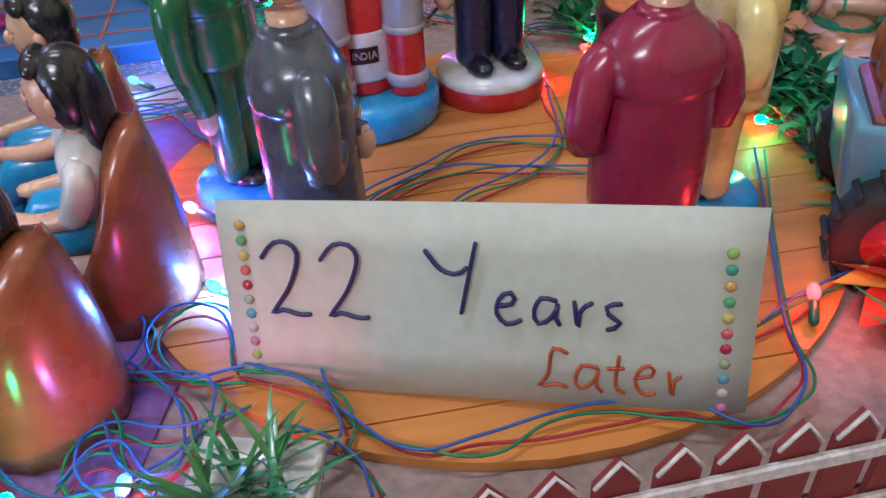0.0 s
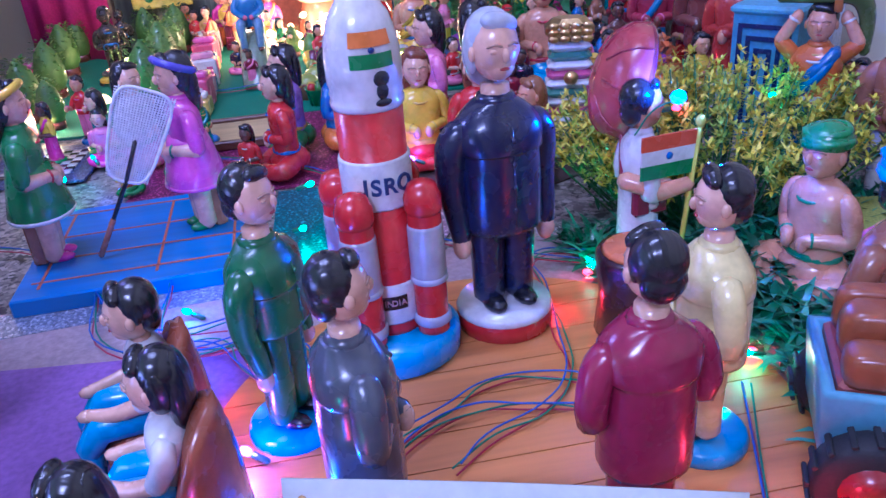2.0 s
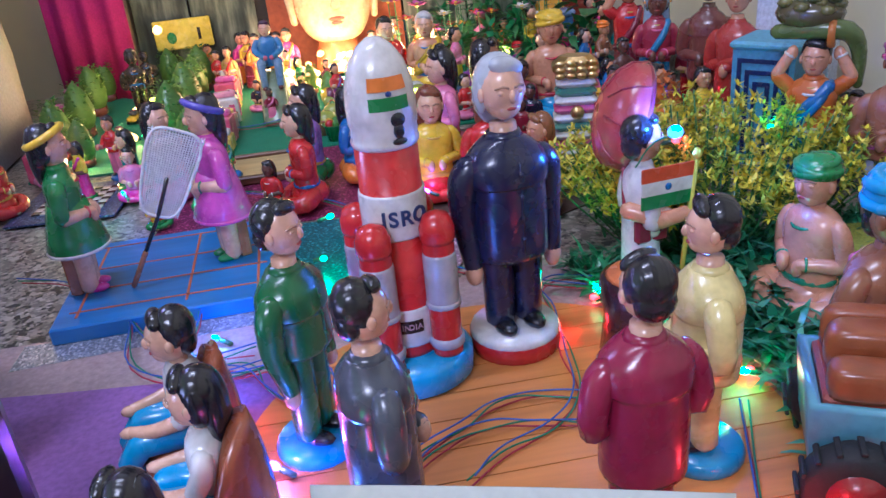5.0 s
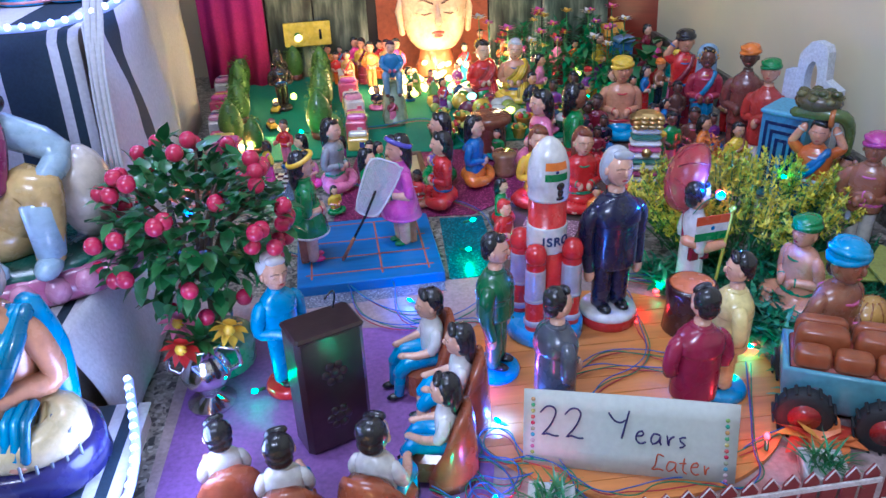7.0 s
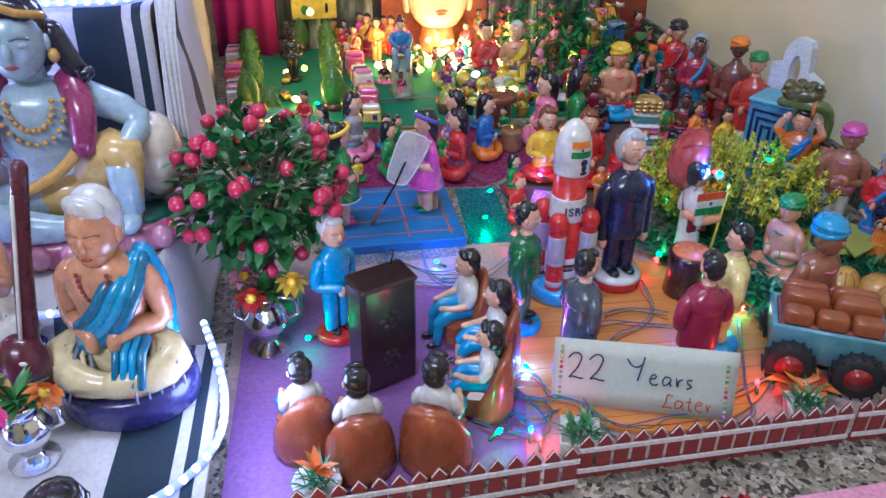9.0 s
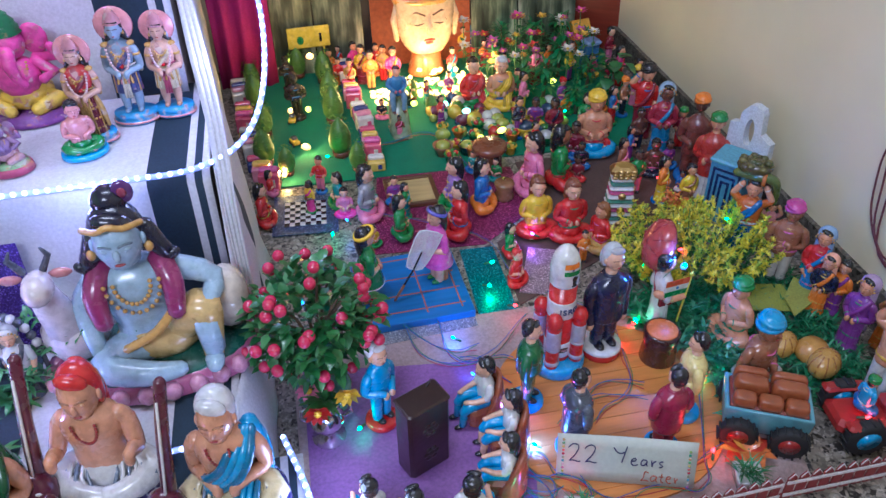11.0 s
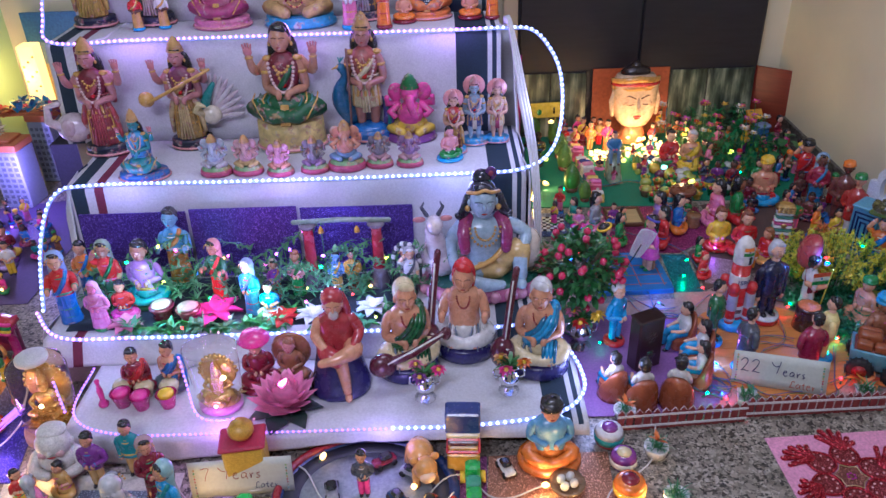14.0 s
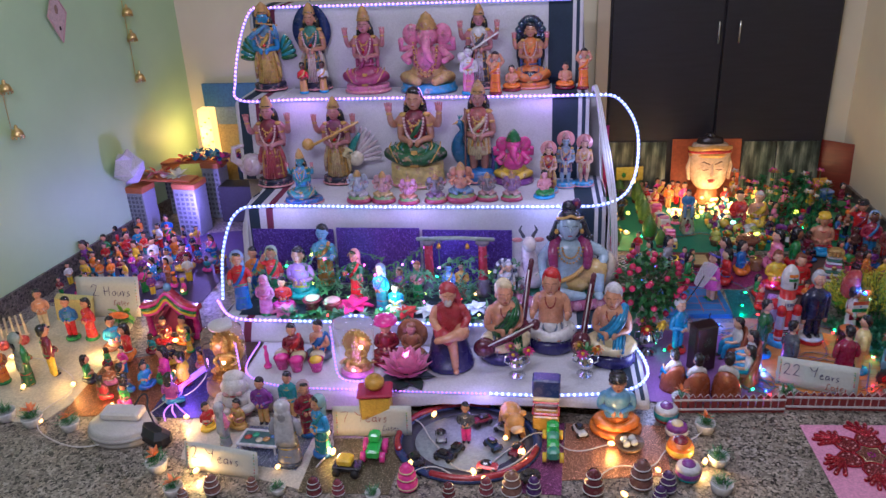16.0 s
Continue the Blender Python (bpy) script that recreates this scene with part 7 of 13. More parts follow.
def grass_pot(x, y, hgt, label, blossom=None, rz=0):
    """A small white cup with a tuft."""
    p = thing("plant_pot", x, y, 0.001, rz, label, "plant pot", "small white plant pots")
    Shape().lathe([(hgt * 0.3, 0), (hgt * 0.36, hgt * 0.04), (hgt * 0.46, hgt * 0.42), (hgt * 0.45, hgt * 0.48), (hgt * 0.4, hgt * 0.44), (0, hgt * 0.42)], WHITE, n=4 if rz else 12).done("cup", "white plastic cup", parent=p)
    g = Shape()
    for k in range(70):
        leaf(g, (rnd.uniform(-0.2, 0.2) * hgt, rnd.uniform(-0.2, 0.2) * hgt, hgt * 0.42), rand_dir(0.2) + Vector((0, 0, 0.4)), hgt * rnd.uniform(0.35, 0.6), hgt * 0.022, GRASS2 if k % 2 else LEAF2, 0.4)
    g.done("tuft", "green plastic grass tuft", parent=p, kind="stuff")
    if blossom:
        g = Shape()
        for k in range(7):
            leaf(g, (0, 0, hgt * 0.7), rand_dir(0.0) + Vector((0, 0, 0.3)), hgt * 0.45, hgt * 0.1, blossom, 0.2)
        g.done("blossom", "orange leaf blossom", parent=p)
    return p


ORANGE_LEAF = paint((0.7, 0.2, 0.05), 0.4)
for px, py, ph, bl in ((0.46, 0.383, 0.08, 0), (0.778, 0.392, 0.074, 0), (0.127, 0.352, 0.066, 1), (0.177, 0.215, 0.068, 1), (0.186, 0.062, 0.066, 0), (0.171, -0.055, 0.069, 0), (-1.825, 0.1, 0.07, 1), (-1.966, 0.115, 0.075, 1),
                       (-2.076, 0.139, 0.074, 0), (-1.447, -0.072, 0.074, 1), (-1.351, -0.17, 0.064, 1), (-1.053, -0.145, 0.05, 0), (-0.78, -0.15, 0.05, 0)):
    grass_pot(px, py, ph, "white cup with a tuft of plastic grass" + (" and orange leaves" if bl else ""), ORANGE_LEAF if bl else None, 0 if px < 0.4 else 30)
g = thing("orange_leaves", 0.808, 0.446, 0.0, 0, "cluster of orange and red plastic leaves", "artificial plant")
for word, tint, ks in (("orange", ORANGE_LEAF, (0, 2, 3, 5, 7)), ("red", paint((0.62, 0.06, 0.03), 0.4), (1, 4, 8)), ("yellow", paint((0.75, 0.36, 0.06), 0.4), (6, 9))):
    s = Shape()
    for k in ks:
        leaf(s, (0, 0, 0.018), Vector((math.cos(k * 2.4), math.sin(k * 2.4), 0.25 + 0.13 * (k % 4))), 0.05, 0.019, tint, 0.3)
    s.tube([(0, 0, 0), (0.004, 0.002, 0.02)], 0.002, LEAF2, 6)
    s.done("leaves", word + " leaves", parent=g, kind="stuff")

# ---- silver vases with paper flowers ----
SILVER_M = metal((0.85, 0.85, 0.88), 0.12)


def flower_vase(x, y, z, h, cols):
    v = thing("flower_vase", x, y, z, 0, "embossed silver vase with paper flowers", "vase", "silver vases")
    k = h * 0.62
    Shape().lathe([(k * 0.3, 0), (k * 0.32, k * 0.05), (k * 0.12, k * 0.16), (k * 0.14, k * 0.22), (k * 0.3, k * 0.42), (k * 0.33, k * 0.56), (k * 0.24, k * 0.74), (k * 0.18, k * 0.82), (k * 0.3, k * 0.98), (k * 0.27, k), (0.001, k * 0.85)], SILVER_M, n=14).done("body", parent=v)
    for sx in (-1, 1):
        Shape().tube([(sx * k * 0.28, 0, k * 0.5), (sx * k * 0.46, 0, k * 0.6), (sx * k * 0.44, 0, k * 0.82), (sx * k * 0.22, 0, k * 0.88)], k * 0.035, SILVER_M, 6).done("handle", parent=v)
    for i, c in enumerate(cols):
        a = i * 2.2
        fl = Shape()
        cx, cy, cz = k * 0.42 * math.cos(a), k * 0.3 * math.sin(a) - k * 0.08, k * 1.2 + k * 0.12 * math.sin(i * 3)
        for j in range(9):
            b = j * 0.698
            leaf(fl, (cx, cy, cz), (math.cos(b), -0.5, math.sin(b)), k * 0.27, k * 0.09, paint(c, 0.5), 0.1)
        fl.ell((cx, cy - k * 0.06, cz), (k * 0.08, k * 0.06, k * 0.08), YELLOW, n=8, k=5)
        fl.done("flower", "paper flower", parent=v)
    g = Shape()
    for j in range(26):
        leaf(g, (0, 0, k * 0.98), rand_dir(0.1), k * 0.45, k * 0.06, LEAF2, 0.3)
    g.done("foliage", parent=v, kind="stuff")


flower_vase(-0.396, 0.352, 0.09, 0.14, (HOT, PINK, PURPLE))
flower_vase(-0.178, 0.37, 0.09, 0.14, (ORANGE, (0.6, 0.3, 0.1), HOT))
flower_vase(0.059, 0.655, 0.006, 0.165, (YELLOW, PINK, RED))


# ---- the back corner: large head, pictures, village ----
def forest_print():
    m, nt, b = nodes_of("forest_print")
    tc = nt.nodes.new("ShaderNodeTexCoord")
    mp = nt.nodes.new("ShaderNodeMapping")
    mp.inputs["Scale"].default_value = (26, 1, 5)
    nt.links.new(tc.outputs["Object"], mp.inputs["Vector"])
    n = nt.nodes.new("ShaderNodeTexNoise")
    n.inputs["Scale"].default_value, n.inputs["Detail"].default_value = 1.0, 6
    nt.links.new(mp.outputs["Vector"], n.inputs["Vector"])
    nt.links.new(ramp(nt, n.outputs["Fac"], [(0.36, (0.012, 0.018, 0.012)), (0.48, (0.06, 0.08, 0.05)), (0.58, (0.2, 0.23, 0.15)), (0.68, (0.45, 0.47, 0.34))]), b.inputs["Base Color"])
    b.inputs["Roughness"].default_value = 0.35
    return m


FOREST = forest_print()
for x0, x1, mat, lab in ((0.03, 0.17, FOREST, "printed picture board of a dim forest"), (0.175, 0.34, FOREST, "printed picture board of dark tree trunks"), (0.37, 0.725, matt((0.42, 0.09, 0.02), 0.5, 9), "orange backing board behind the large head"),
                         (0.73, 0.9, FOREST, "printed picture board of tree trunks"), (0.905, 1.12, FOREST, "printed picture board of a dark wood")):
    pb = Shape()
    pb.block((0, 0, 0), (x1 - x0, 0.006, 0.315 if mat is not FOREST else 0.3), mat, 0.001)
    pb.done("picture_board", lab, "picture", "picture boards", at=pose((x0 + x1) / 2, 2.282, 0.005, -6, 0, 0))
Shape().block((0, 0, 0), (0.2, 0.008, 0.3), wood((0.2, 0.03, 0.015), 10, 0.3), 0.002).done("red_board", "dark red wooden board leaning in the corner", "board", at=pose(1.185, 2.27, 0.005, -4, 0, -38))
mg = Shape()
mg.rings([[(-0.16 + 0.19 * k / 16, 2.22 + 0.012 * math.sin(k * 1.3), z) for k in range(17)] for z in (0.004, 0.2, 0.42)], matt((0.42, 0.012, 0.19), 0.85, 30), cap=False, closed=False)
mg.done("magenta_cloth", "magenta cloth hanging beside the steps", "cloth").modifiers.new("thickness", "SOLIDIFY").thickness = 0.002


def big_head(x, y, z, h):
    """A calm head with a rounded chin, under a broad peaked band and a dark top knot."""
    s = Shape()
    c, gold = (0.72, 0.52, 0.32), (0.66, 0.34, 0.07)
    s.lathe([(0.24 * h, -0.3 * h), (0.26 * h, -0.27 * h), (0.2 * h, -0.05 * h), (0.18 * h, 0.06 * h)], (0.45, 0.16, 0.05), sy=0.8, n=24)
    trunk(s, [(0, 0.14 * h, 0.1 * h, -0.04 * h), (0.03 * h, 0.22 * h, 0.17 * h, -0.03 * h), (0.12 * h, 0.3 * h, 0.22 * h, -0.01 * h), (0.25 * h, 0.35 * h, 0.24 * h, 0), (0.45 * h, 0.375 * h, 0.25 * h, 0), (0.62 * h, 0.39 * h, 0.25 * h, 0), (0.76 * h, 0.39 * h, 0.25 * h, 0), (0.9 * h, 0.32 * h, 0.22 * h, 0)], c, 32, 3, 0.8)
    for rad, z0, z1, peak, col in ((0.402, 0.66, 0.74, 0.02, gold), (0.412, 0.73, 0.785, 0.03, (0.5, 0.03, 0.03)), (0.42, 0.775, 0.855, 0.07, gold)):
        rows = []
        for k in range(25):
            u = -1 + k / 12
            a = u * 1.6
            lift = peak * (1 - abs(u)) ** 1.4 * h
            px, py = rad * h * math.sin(a), -0.66 * rad * h * math.cos(a)
            rows.append([(px, py, z0 * h + 0.6 * lift), (px * 1.03, py * 1.04, (0.5 * (z0 + z1)) * h + 0.8 * lift), (px, py, z1 * h + lift), (px * 0.9, py * 0.9, z1 * h + lift), (px * 0.9, py * 0.9, z0 * h + 0.6 * lift)])
        s.rings(rows, col)
    s.tube([(0, -0.24 * h, 0.55 * h), (0, -0.275 * h, 0.42 * h), (0, -0.3 * h, 0.33 * h)], [0.018 * h, 0.028 * h, 0.048 * h], c)
    for sx in (-1, 1):
        s.tube([(sx * 0.05 * h, -0.242 * h, 0.535 * h), (sx * 0.16 * h, -0.238 * h, 0.585 * h), (sx * 0.28 * h, -0.175 * h, 0.55 * h)], 0.013 * h, (0.12, 0.06, 0.03), 6)
        s.ell((sx * 0.15 * h, -0.215 * h, 0.455 * h), (0.09 * h, 0.032 * h, 0.045 * h), c)
        s.tube([(sx * 0.065 * h, -0.24 * h, 0.44 * h), (sx * 0.15 * h, -0.245 * h, 0.42 * h), (sx * 0.24 * h, -0.205 * h, 0.445 * h)], 0.009 * h, (0.12, 0.06, 0.03), 6)
        s.tube([(sx * 0.37 * h, -0.02 * h, 0.62 * h), (sx * 0.41 * h, -0.03 * h, 0.45 * h), (sx * 0.385 * h, -0.04 * h, 0.2 * h)], [0.03 * h, 0.045 * h, 0.035 * h], c)
    s.ell((0, -0.235 * h, 0.215 * h), (0.08 * h, 0.028 * h, 0.022 * h), (0.55, 0.1, 0.06))
    s.ell((0, -0.228 * h, 0.18 * h), (0.06 * h, 0.028 * h, 0.02 * h), (0.55, 0.1, 0.06))
    s.ell((0, 0.03 * h, 0.93 * h), (0.27 * h, 0.15 * h, 0.13 * h), (0.02, 0.012, 0.012))
    s.ell((0, 0.03 * h, 1.04 * h), (0.1 * h, 0.1 * h, 0.08 * h), (0.02, 0.012, 0.012))
    return s.done("large_head", "large calm stone-coloured head lit warmly from below", "sculpture", at=pose(x, y, z, -3, 0, 4))


big_head(0.54, 2.175, 0.096, 0.262)
glow_lamp("village_warm_glow", 0.53, 2.03, 0.07, 2.4, (1.0, 0.55, 0.16), 0.03)
glow_lamp("village_warm_glow", 0.62, 2.02, 0.06, 1.1, (1.0, 0.55, 0.16), 0.03)
# the next two are added fill lamps for the flowers and figures beside the head
glow_lamp("village_warm_glow", 0.74, 2.0, 0.13, 1.3, (1.0, 0.62, 0.24), 0.03)
glow_lamp("village_warm_glow", 0.34, 2.03, 0.1, 0.7, (1.0, 0.6, 0.2), 0.03)
glow_lamp("village_warm_glow", 0.42, 2.03, 0.06, 0.9, (1.0, 0.55, 0.16), 0.03)

# clipped hedges, knobbly cones
HEDGE = paint((0.08, 0.2, 0.025), 0.5)


HEDGE2, HEDGE3 = matt((0.2, 0.36, 0.06), 0.8), matt((0.06, 0.2, 0.03), 0.8)


def hedge(x, y, h):
    s = Shape()
    s.lathe([(h * 0.16, h * 0.12), (h * 0.25, h * 0.3), (h * 0.26, h * 0.5), (h * 0.18, h * 0.78), (h * 0.03, h * 0.97)], HEDGE, n=12)
    for k in range(190):
        t = rnd.random()
        a = rnd.uniform(0, 6.28)
        r = h * 0.28 * math.sin(math.pi * (0.14 + 0.84 * (1 - t))) ** 0.7
        leaf(s, (r * 0.85 * math.cos(a), r * 0.85 * math.sin(a), h * (0.14 + 0.84 * t)), (math.cos(a), math.sin(a), rnd.uniform(0.3, 1.4)), h * rnd.uniform(0.05, 0.09), h * 0.026, (HEDGE, HEDGE2, HEDGE3)[k % 3], 0.3)
    s.lathe([(h * 0.16, 0), (h * 0.2, h * 0.04), (h * 0.2, h * 0.16), (0, h * 0.16)], (0.12, 0.03, 0.02), n=12)
    s.done("toy_hedge", "clipped green toy hedge in a pot", "toy hedge", "row of toy hedges", at=pose(x, y, 0.005, 0, 0, 40 * x))


for hx, hy, hh in ((-0.05, 2.06, 0.13), (-0.03, 1.86, 0.13), (-0.03, 1.69, 0.13), (0.185, 2.19, 0.13), (0.19, 1.9, 0.14), (0.19, 1.69, 0.14), (0.19, 2.03, 0.13), (0.1, 2.26, 0.12), (-0.06, 2.22, 0.11), (0.03, 1.62, 0.1), (0.23, 1.6, 0.1), (0.46, 2.0, 0.08), (0.5, 1.88, 0.08)):
    hedge(hx, hy, hh * 0.92)

# two lines of striped block houses
BLOCKS = [(0.72, 0.52, 0.1), (0.72, 0.14, 0.4), (0.7, 0.68, 0.62), (0.03, 0.05, 0.22), (0.72, 0.3, 0.42), (0.65, 0.1, 0.2)]


def block_row(pts, count, w):
    line = smooth_line([(px, py, 0.005) for px, py in pts], 0.002)
    for k in range(count):
        p = line[int((len(line) - 1) * k / (count - 1))]
        s = Shape()
        hh = 0.03 + 0.012 * ((k * 7) % 3)
        s.block((0, 0, 0), (w, 0.05, hh), BLOCKS[k % 6], 0.003)
        s.block((0, 0, hh), (w * 0.9, 0.022, 0.012), BLOCKS[(k + 2) % 6], 0.003)
        s.block((w * 0.2, -0.0255, hh * 0.3), (w * 0.24, 0.003, hh * 0.45), BLOCKS[(k + 3) % 6])
        s.done("toy_house", "small striped toy block house in bright colours", "toy house", "rows of toy houses", at=pose(p.x, p.y, 0.005, 0, 0, 8 * math.sin(k)))


block_row([(0.257, 2.28), (0.262, 2.05), (0.277, 1.85), (0.282, 1.6)], 13, 0.05)
block_row([(-0.105, 2.2), (-0.085, 1.95), (-0.06, 1.7), (-0.02, 1.56)], 12, 0.055)
s = Shape()
s.rings([[(wx, -0.07 + 0.003 * k, 0.008 + 0.0 * k) for wx in (-0.028, 0.028)] + [(wx, 0.06, 0.0) for wx in (0.03, -0.03)] for k in range(2)], (0.2, 0.25, 0.16), flat=True)
trunk(s, [(0.0, 0.034, 0.068, 0.0), (0.03, 0.032, 0.055, 0.012), (0.07, 0.029, 0.036, 0.03), (0.095, 0.022, 0.02, 0.045)], (0.2, 0.26, 0.16), 16)
s.done("rock_slope", "grey green painted rock slope", "rock", at=pose(0.385, 1.8, 0.005))


def slope_boy(x, y, z, h):
    """A boy who sits with his legs hanging down."""
    s = Shape()
    for sx in (-1, 1):
        limb(s, [(sx * 0.09 * h, 0, 0.34 * h), (sx * 0.13 * h, -0.2 * h, 0.36 * h), (sx * 0.13 * h, -0.24 * h, 0.2 * h), (sx * 0.12 * h, -0.26 * h, 0.02 * h)], [0.085 * h, 0.08 * h, 0.065 * h, 0.055 * h], (0.14, 0.26, 0.4))
        s.ell((sx * 0.12 * h, -0.3 * h, 0.0), (0.045 * h, 0.08 * h, 0.035 * h), (0.1, 0.04, 0.03), n=8, k=5)
        limb(s, [(sx * 0.15 * h, 0, 0.68 * h), (sx * 0.2 * h, -0.04 * h, 0.54 * h), (sx * 0.07 * h, -0.19 * h, 0.46 * h)], [0.055 * h, 0.055 * h, 0.045 * h], (0.05, 0.2, 0.42))
        s.ell((sx * 0.05 * h, -0.2 * h, 0.45 * h), (0.04 * h, 0.04 * h, 0.04 * h), (0.6, 0.14, 0.24), n=8, k=5)
    trunk(s, [(0.3 * h, 0.15 * h, 0.12 * h, 0), (0.45 * h, 0.155 * h, 0.11 * h, 0), (0.64 * h, 0.165 * h, 0.11 * h, 0), (0.72 * h, 0.12 * h, 0.08 * h, 0), (0.76 * h, 0.05 * h, 0.05 * h, 0)], (0.05, 0.2, 0.42))
    head(s, (0, -0.02 * h, 0.86 * h), 0.105 * h, FAIR, (0.05, 0.015, 0.05))
    return s.done("clay_doll", "clay boy in a blue jacket sitting on the slope", "doll", "small clay dolls", at=pose(x, y, z))


slope_boy(0.385, 1.835, 0.072, 0.135)
yb = thing("yellow_board", 0.15, 2.27, 0.005, 4, "yellow toy signboard with printed shapes", "signboard")
Shape().block((0, 0, 0.1), (0.145, 0.008, 0.075), (0.72, 0.58, 0.06), 0.003).done("panel", parent=yb)
for sx in (-0.05, 0.05):
    Shape().tube([(sx, 0.004, 0), (sx, 0.004, 0.11)], 0.004, (0.6, 0.45, 0.05)).done("post", parent=yb)
Shape().ell((-0.03, -0.005, 0.13), (0.012, 0.002, 0.015), GREEN).done("printed_shape", parent=yb)
Shape().block((0.04, -0.005, 0.12), (0.008, 0.002, 0.03), BLACK).done("printed_shape", parent=yb)
for vx, vy, rz in ((0.059, 1.786, 20), (0.06, 1.93, -10)):
    v = thing("toy_car", vx, vy, 0.005, rz, "tiny yellow toy car on the carpet", "toy car")
    Shape().block((0, 0, 0.006), (0.022, 0.04, 0.012), YELLOW, 0.003).done("body", parent=v)
    Shape().block((0, 0.002, 0.018), (0.018, 0.02, 0.01), (0.1, 0.1, 0.1), 0.003).done("cabin", parent=v)
    for wx in (-0.011, 0.011):
        for wy in (-0.012, 0.012):
            Shape().lathe([(0.006, -0.002), (0.006, 0.002)], BLACK, n=10, turn=Matrix.Rotation(radians(90), 3, "Y")).done("wheel", parent=v).location = (wx, wy, 0.006)
for sx, sy, sh in ((0.08, 1.95, 0.16), (0.06, 2.17, 0.12)):
    standing(sx, sy, 0.006, sh, 10, "near-black toy statue on the carpet", *[(0.022, 0.016, 0.016)] * 5, "front", stout=1.2)

# fruit sellers' heap: bowls and painted fruit
FRUIT = [(0.4, 0.02, 0.02), (0.06, 0.2, 0.03), (0.55, 0.36, 0.03), (0.5, 0.5, 0.46), (0.12, 0.02, 0.05), (0.02, 0.05, 0.12), (0.3, 0.35, 0.06)]
FRUIT_NAME = ["red", "green", "yellow", "white", "dark plum", "dark blue", "pale green"]
for k in range(54):
    fx, fy = 0.47 + 0.42 * rnd.random(), 1.62 + 0.34 * rnd.random()
    fr = rnd.uniform(0.013, 0.024)
    c = rnd.randrange(7)
    Shape().ell((0, 0, fr), (fr, fr * rnd.uniform(0.9, 1.4), fr), FRUIT[c], n=10, k=7).done("toy_fruit", "%s painted clay fruit on the green carpet" % FRUIT_NAME[c], "toy fruit", "heap of toy fruit", at=pose(fx, fy, 0.005, 0, 0, rnd.uniform(0, 180)))
for bx, by, br, c in ((0.621, 1.6, 0.03, BLUE), (0.751, 1.68, 0.035, YELLOW), (0.485, 1.63, 0.03, BROWN), (0.557, 1.62, 0.028, NAVY), (0.69, 1.72, 0.03, GREEN), (0.8, 1.62, 0.03, DGREEN)):
    bo = Shape().lathe([(br * 0.7, 0), (br, br * 1.0), (br * 1.05, br * 1.1), (br * 0.9, br * 1.05), (br * 0.6, br * 0.3), (0, br * 0.25)], c, n=16).done("toy_bowl", "small glazed toy bowl with fruit", "bowl", "toy bowls", at=pose(bx, by, 0.005))
    Shape().ell((0, 0, br * 1.0), (br * 0.75, br * 0.75, br * 0.5), FRUIT[int(bx * 100) % 7], n=10, k=6).done("filling", "heap of painted fruit", parent=bo)


def plastic_plant(x, y, h, spread, mat, label, count=90, wide=0.12):
    p = thing("plastic_plant", x, y, 0.005, 0, label, "artificial plant", "village plants")
    Shape().tube([(0, 0, 0), (0.003, 0, h * 0.5), (0, 0.002, h * 0.85)], [0.006, 0.005, 0.003], STEM, 6).done("stem", parent=p)
    g = Shape()
    for k in range(count):
        d = rand_dir(-0.3)
        t = rnd.uniform(0.25, 1.0)
        leaf(g, (d.x * spread * t * 0.6, d.y * spread * t * 0.6, h * (0.35 + 0.6 * rnd.random())), d, spread * rnd.uniform(0.4, 0.7), spread * wide, mat if k % 3 else LEAF2, 0.35)
    g.done("foliage", "shiny plastic leaves", parent=p, kind="stuff")


PG = paint((0.015, 0.2, 0.06), 0.35)
for px, py, ph, ps in ((0.93, 2.2, 0.15, 0.06), (1.05, 2.25, 0.14, 0.06), (0.88, 1.9, 0.13, 0.06), (0.8, 1.9, 0.12, 0.06), (0.98, 2.05, 0.13, 0.065), (0.86, 2.06, 0.12, 0.06), (0.76, 2.1, 0.1, 0.05), (0.95, 1.78, 0.1, 0.05), (1.05, 1.95, 0.1, 0.05), (0.82, 2.22, 0.14, 0.05), (1.13, 2.18, 0.1, 0.05)):
    plastic_plant(px, py, ph, ps, PG, "bright green plastic plant in the toy village")
plastic_plant(1.088, 1.83, 0.17, 0.07, LEAF, "dark broad-leaved plastic plant in a white cup", 26, 0.3)
bloom = random.Random(33)
for k in range(44):
    g = Shape()
    c = [(0.75, 0.08, 0.3), (0.72, 0.7, 0.64), (0.75, 0.46, 0.05), (0.6, 0.1, 0.42), (0.66, 0.04, 0.04)][k % 5]
    size, fz = bloom.uniform(0.016, 0.028), bloom.uniform(0.08, 0.2)
    for j in range(8):
        leaf(g, (0, 0, 0.0), (math.cos(j * 0.785), math.sin(j * 0.785) - 0.35, 0.5), size, size * 0.36, paint(c, 0.5), 0.2)
    g.ell((0, -0.004, 0.004), (size * 0.22,) * 3, YELLOW, n=6, k=4)
    g.tube([(0, 0, -fz), (0.004, 0, -0.5 * fz), (0, 0, 0)], 0.0015, LEAF2, 5)
    for j in range(3):
        leaf(g, (0, 0, -fz * (0.25 + 0.2 * j)), (math.cos(2.1 * j + k), math.sin(2.1 * j + k), 0.4), 0.03, 0.007, LEAF2, 0.3)
    g.done("paper_flower", "%s paper flower on a green stalk" % ["pink", "white", "yellow", "magenta", "red"][k % 5], "paper flower", "paper flowers", at=pose(0.68 + 0.42 * bloom.random(), 1.9 + 0.34 * bloom.random(), 0.006 + fz))
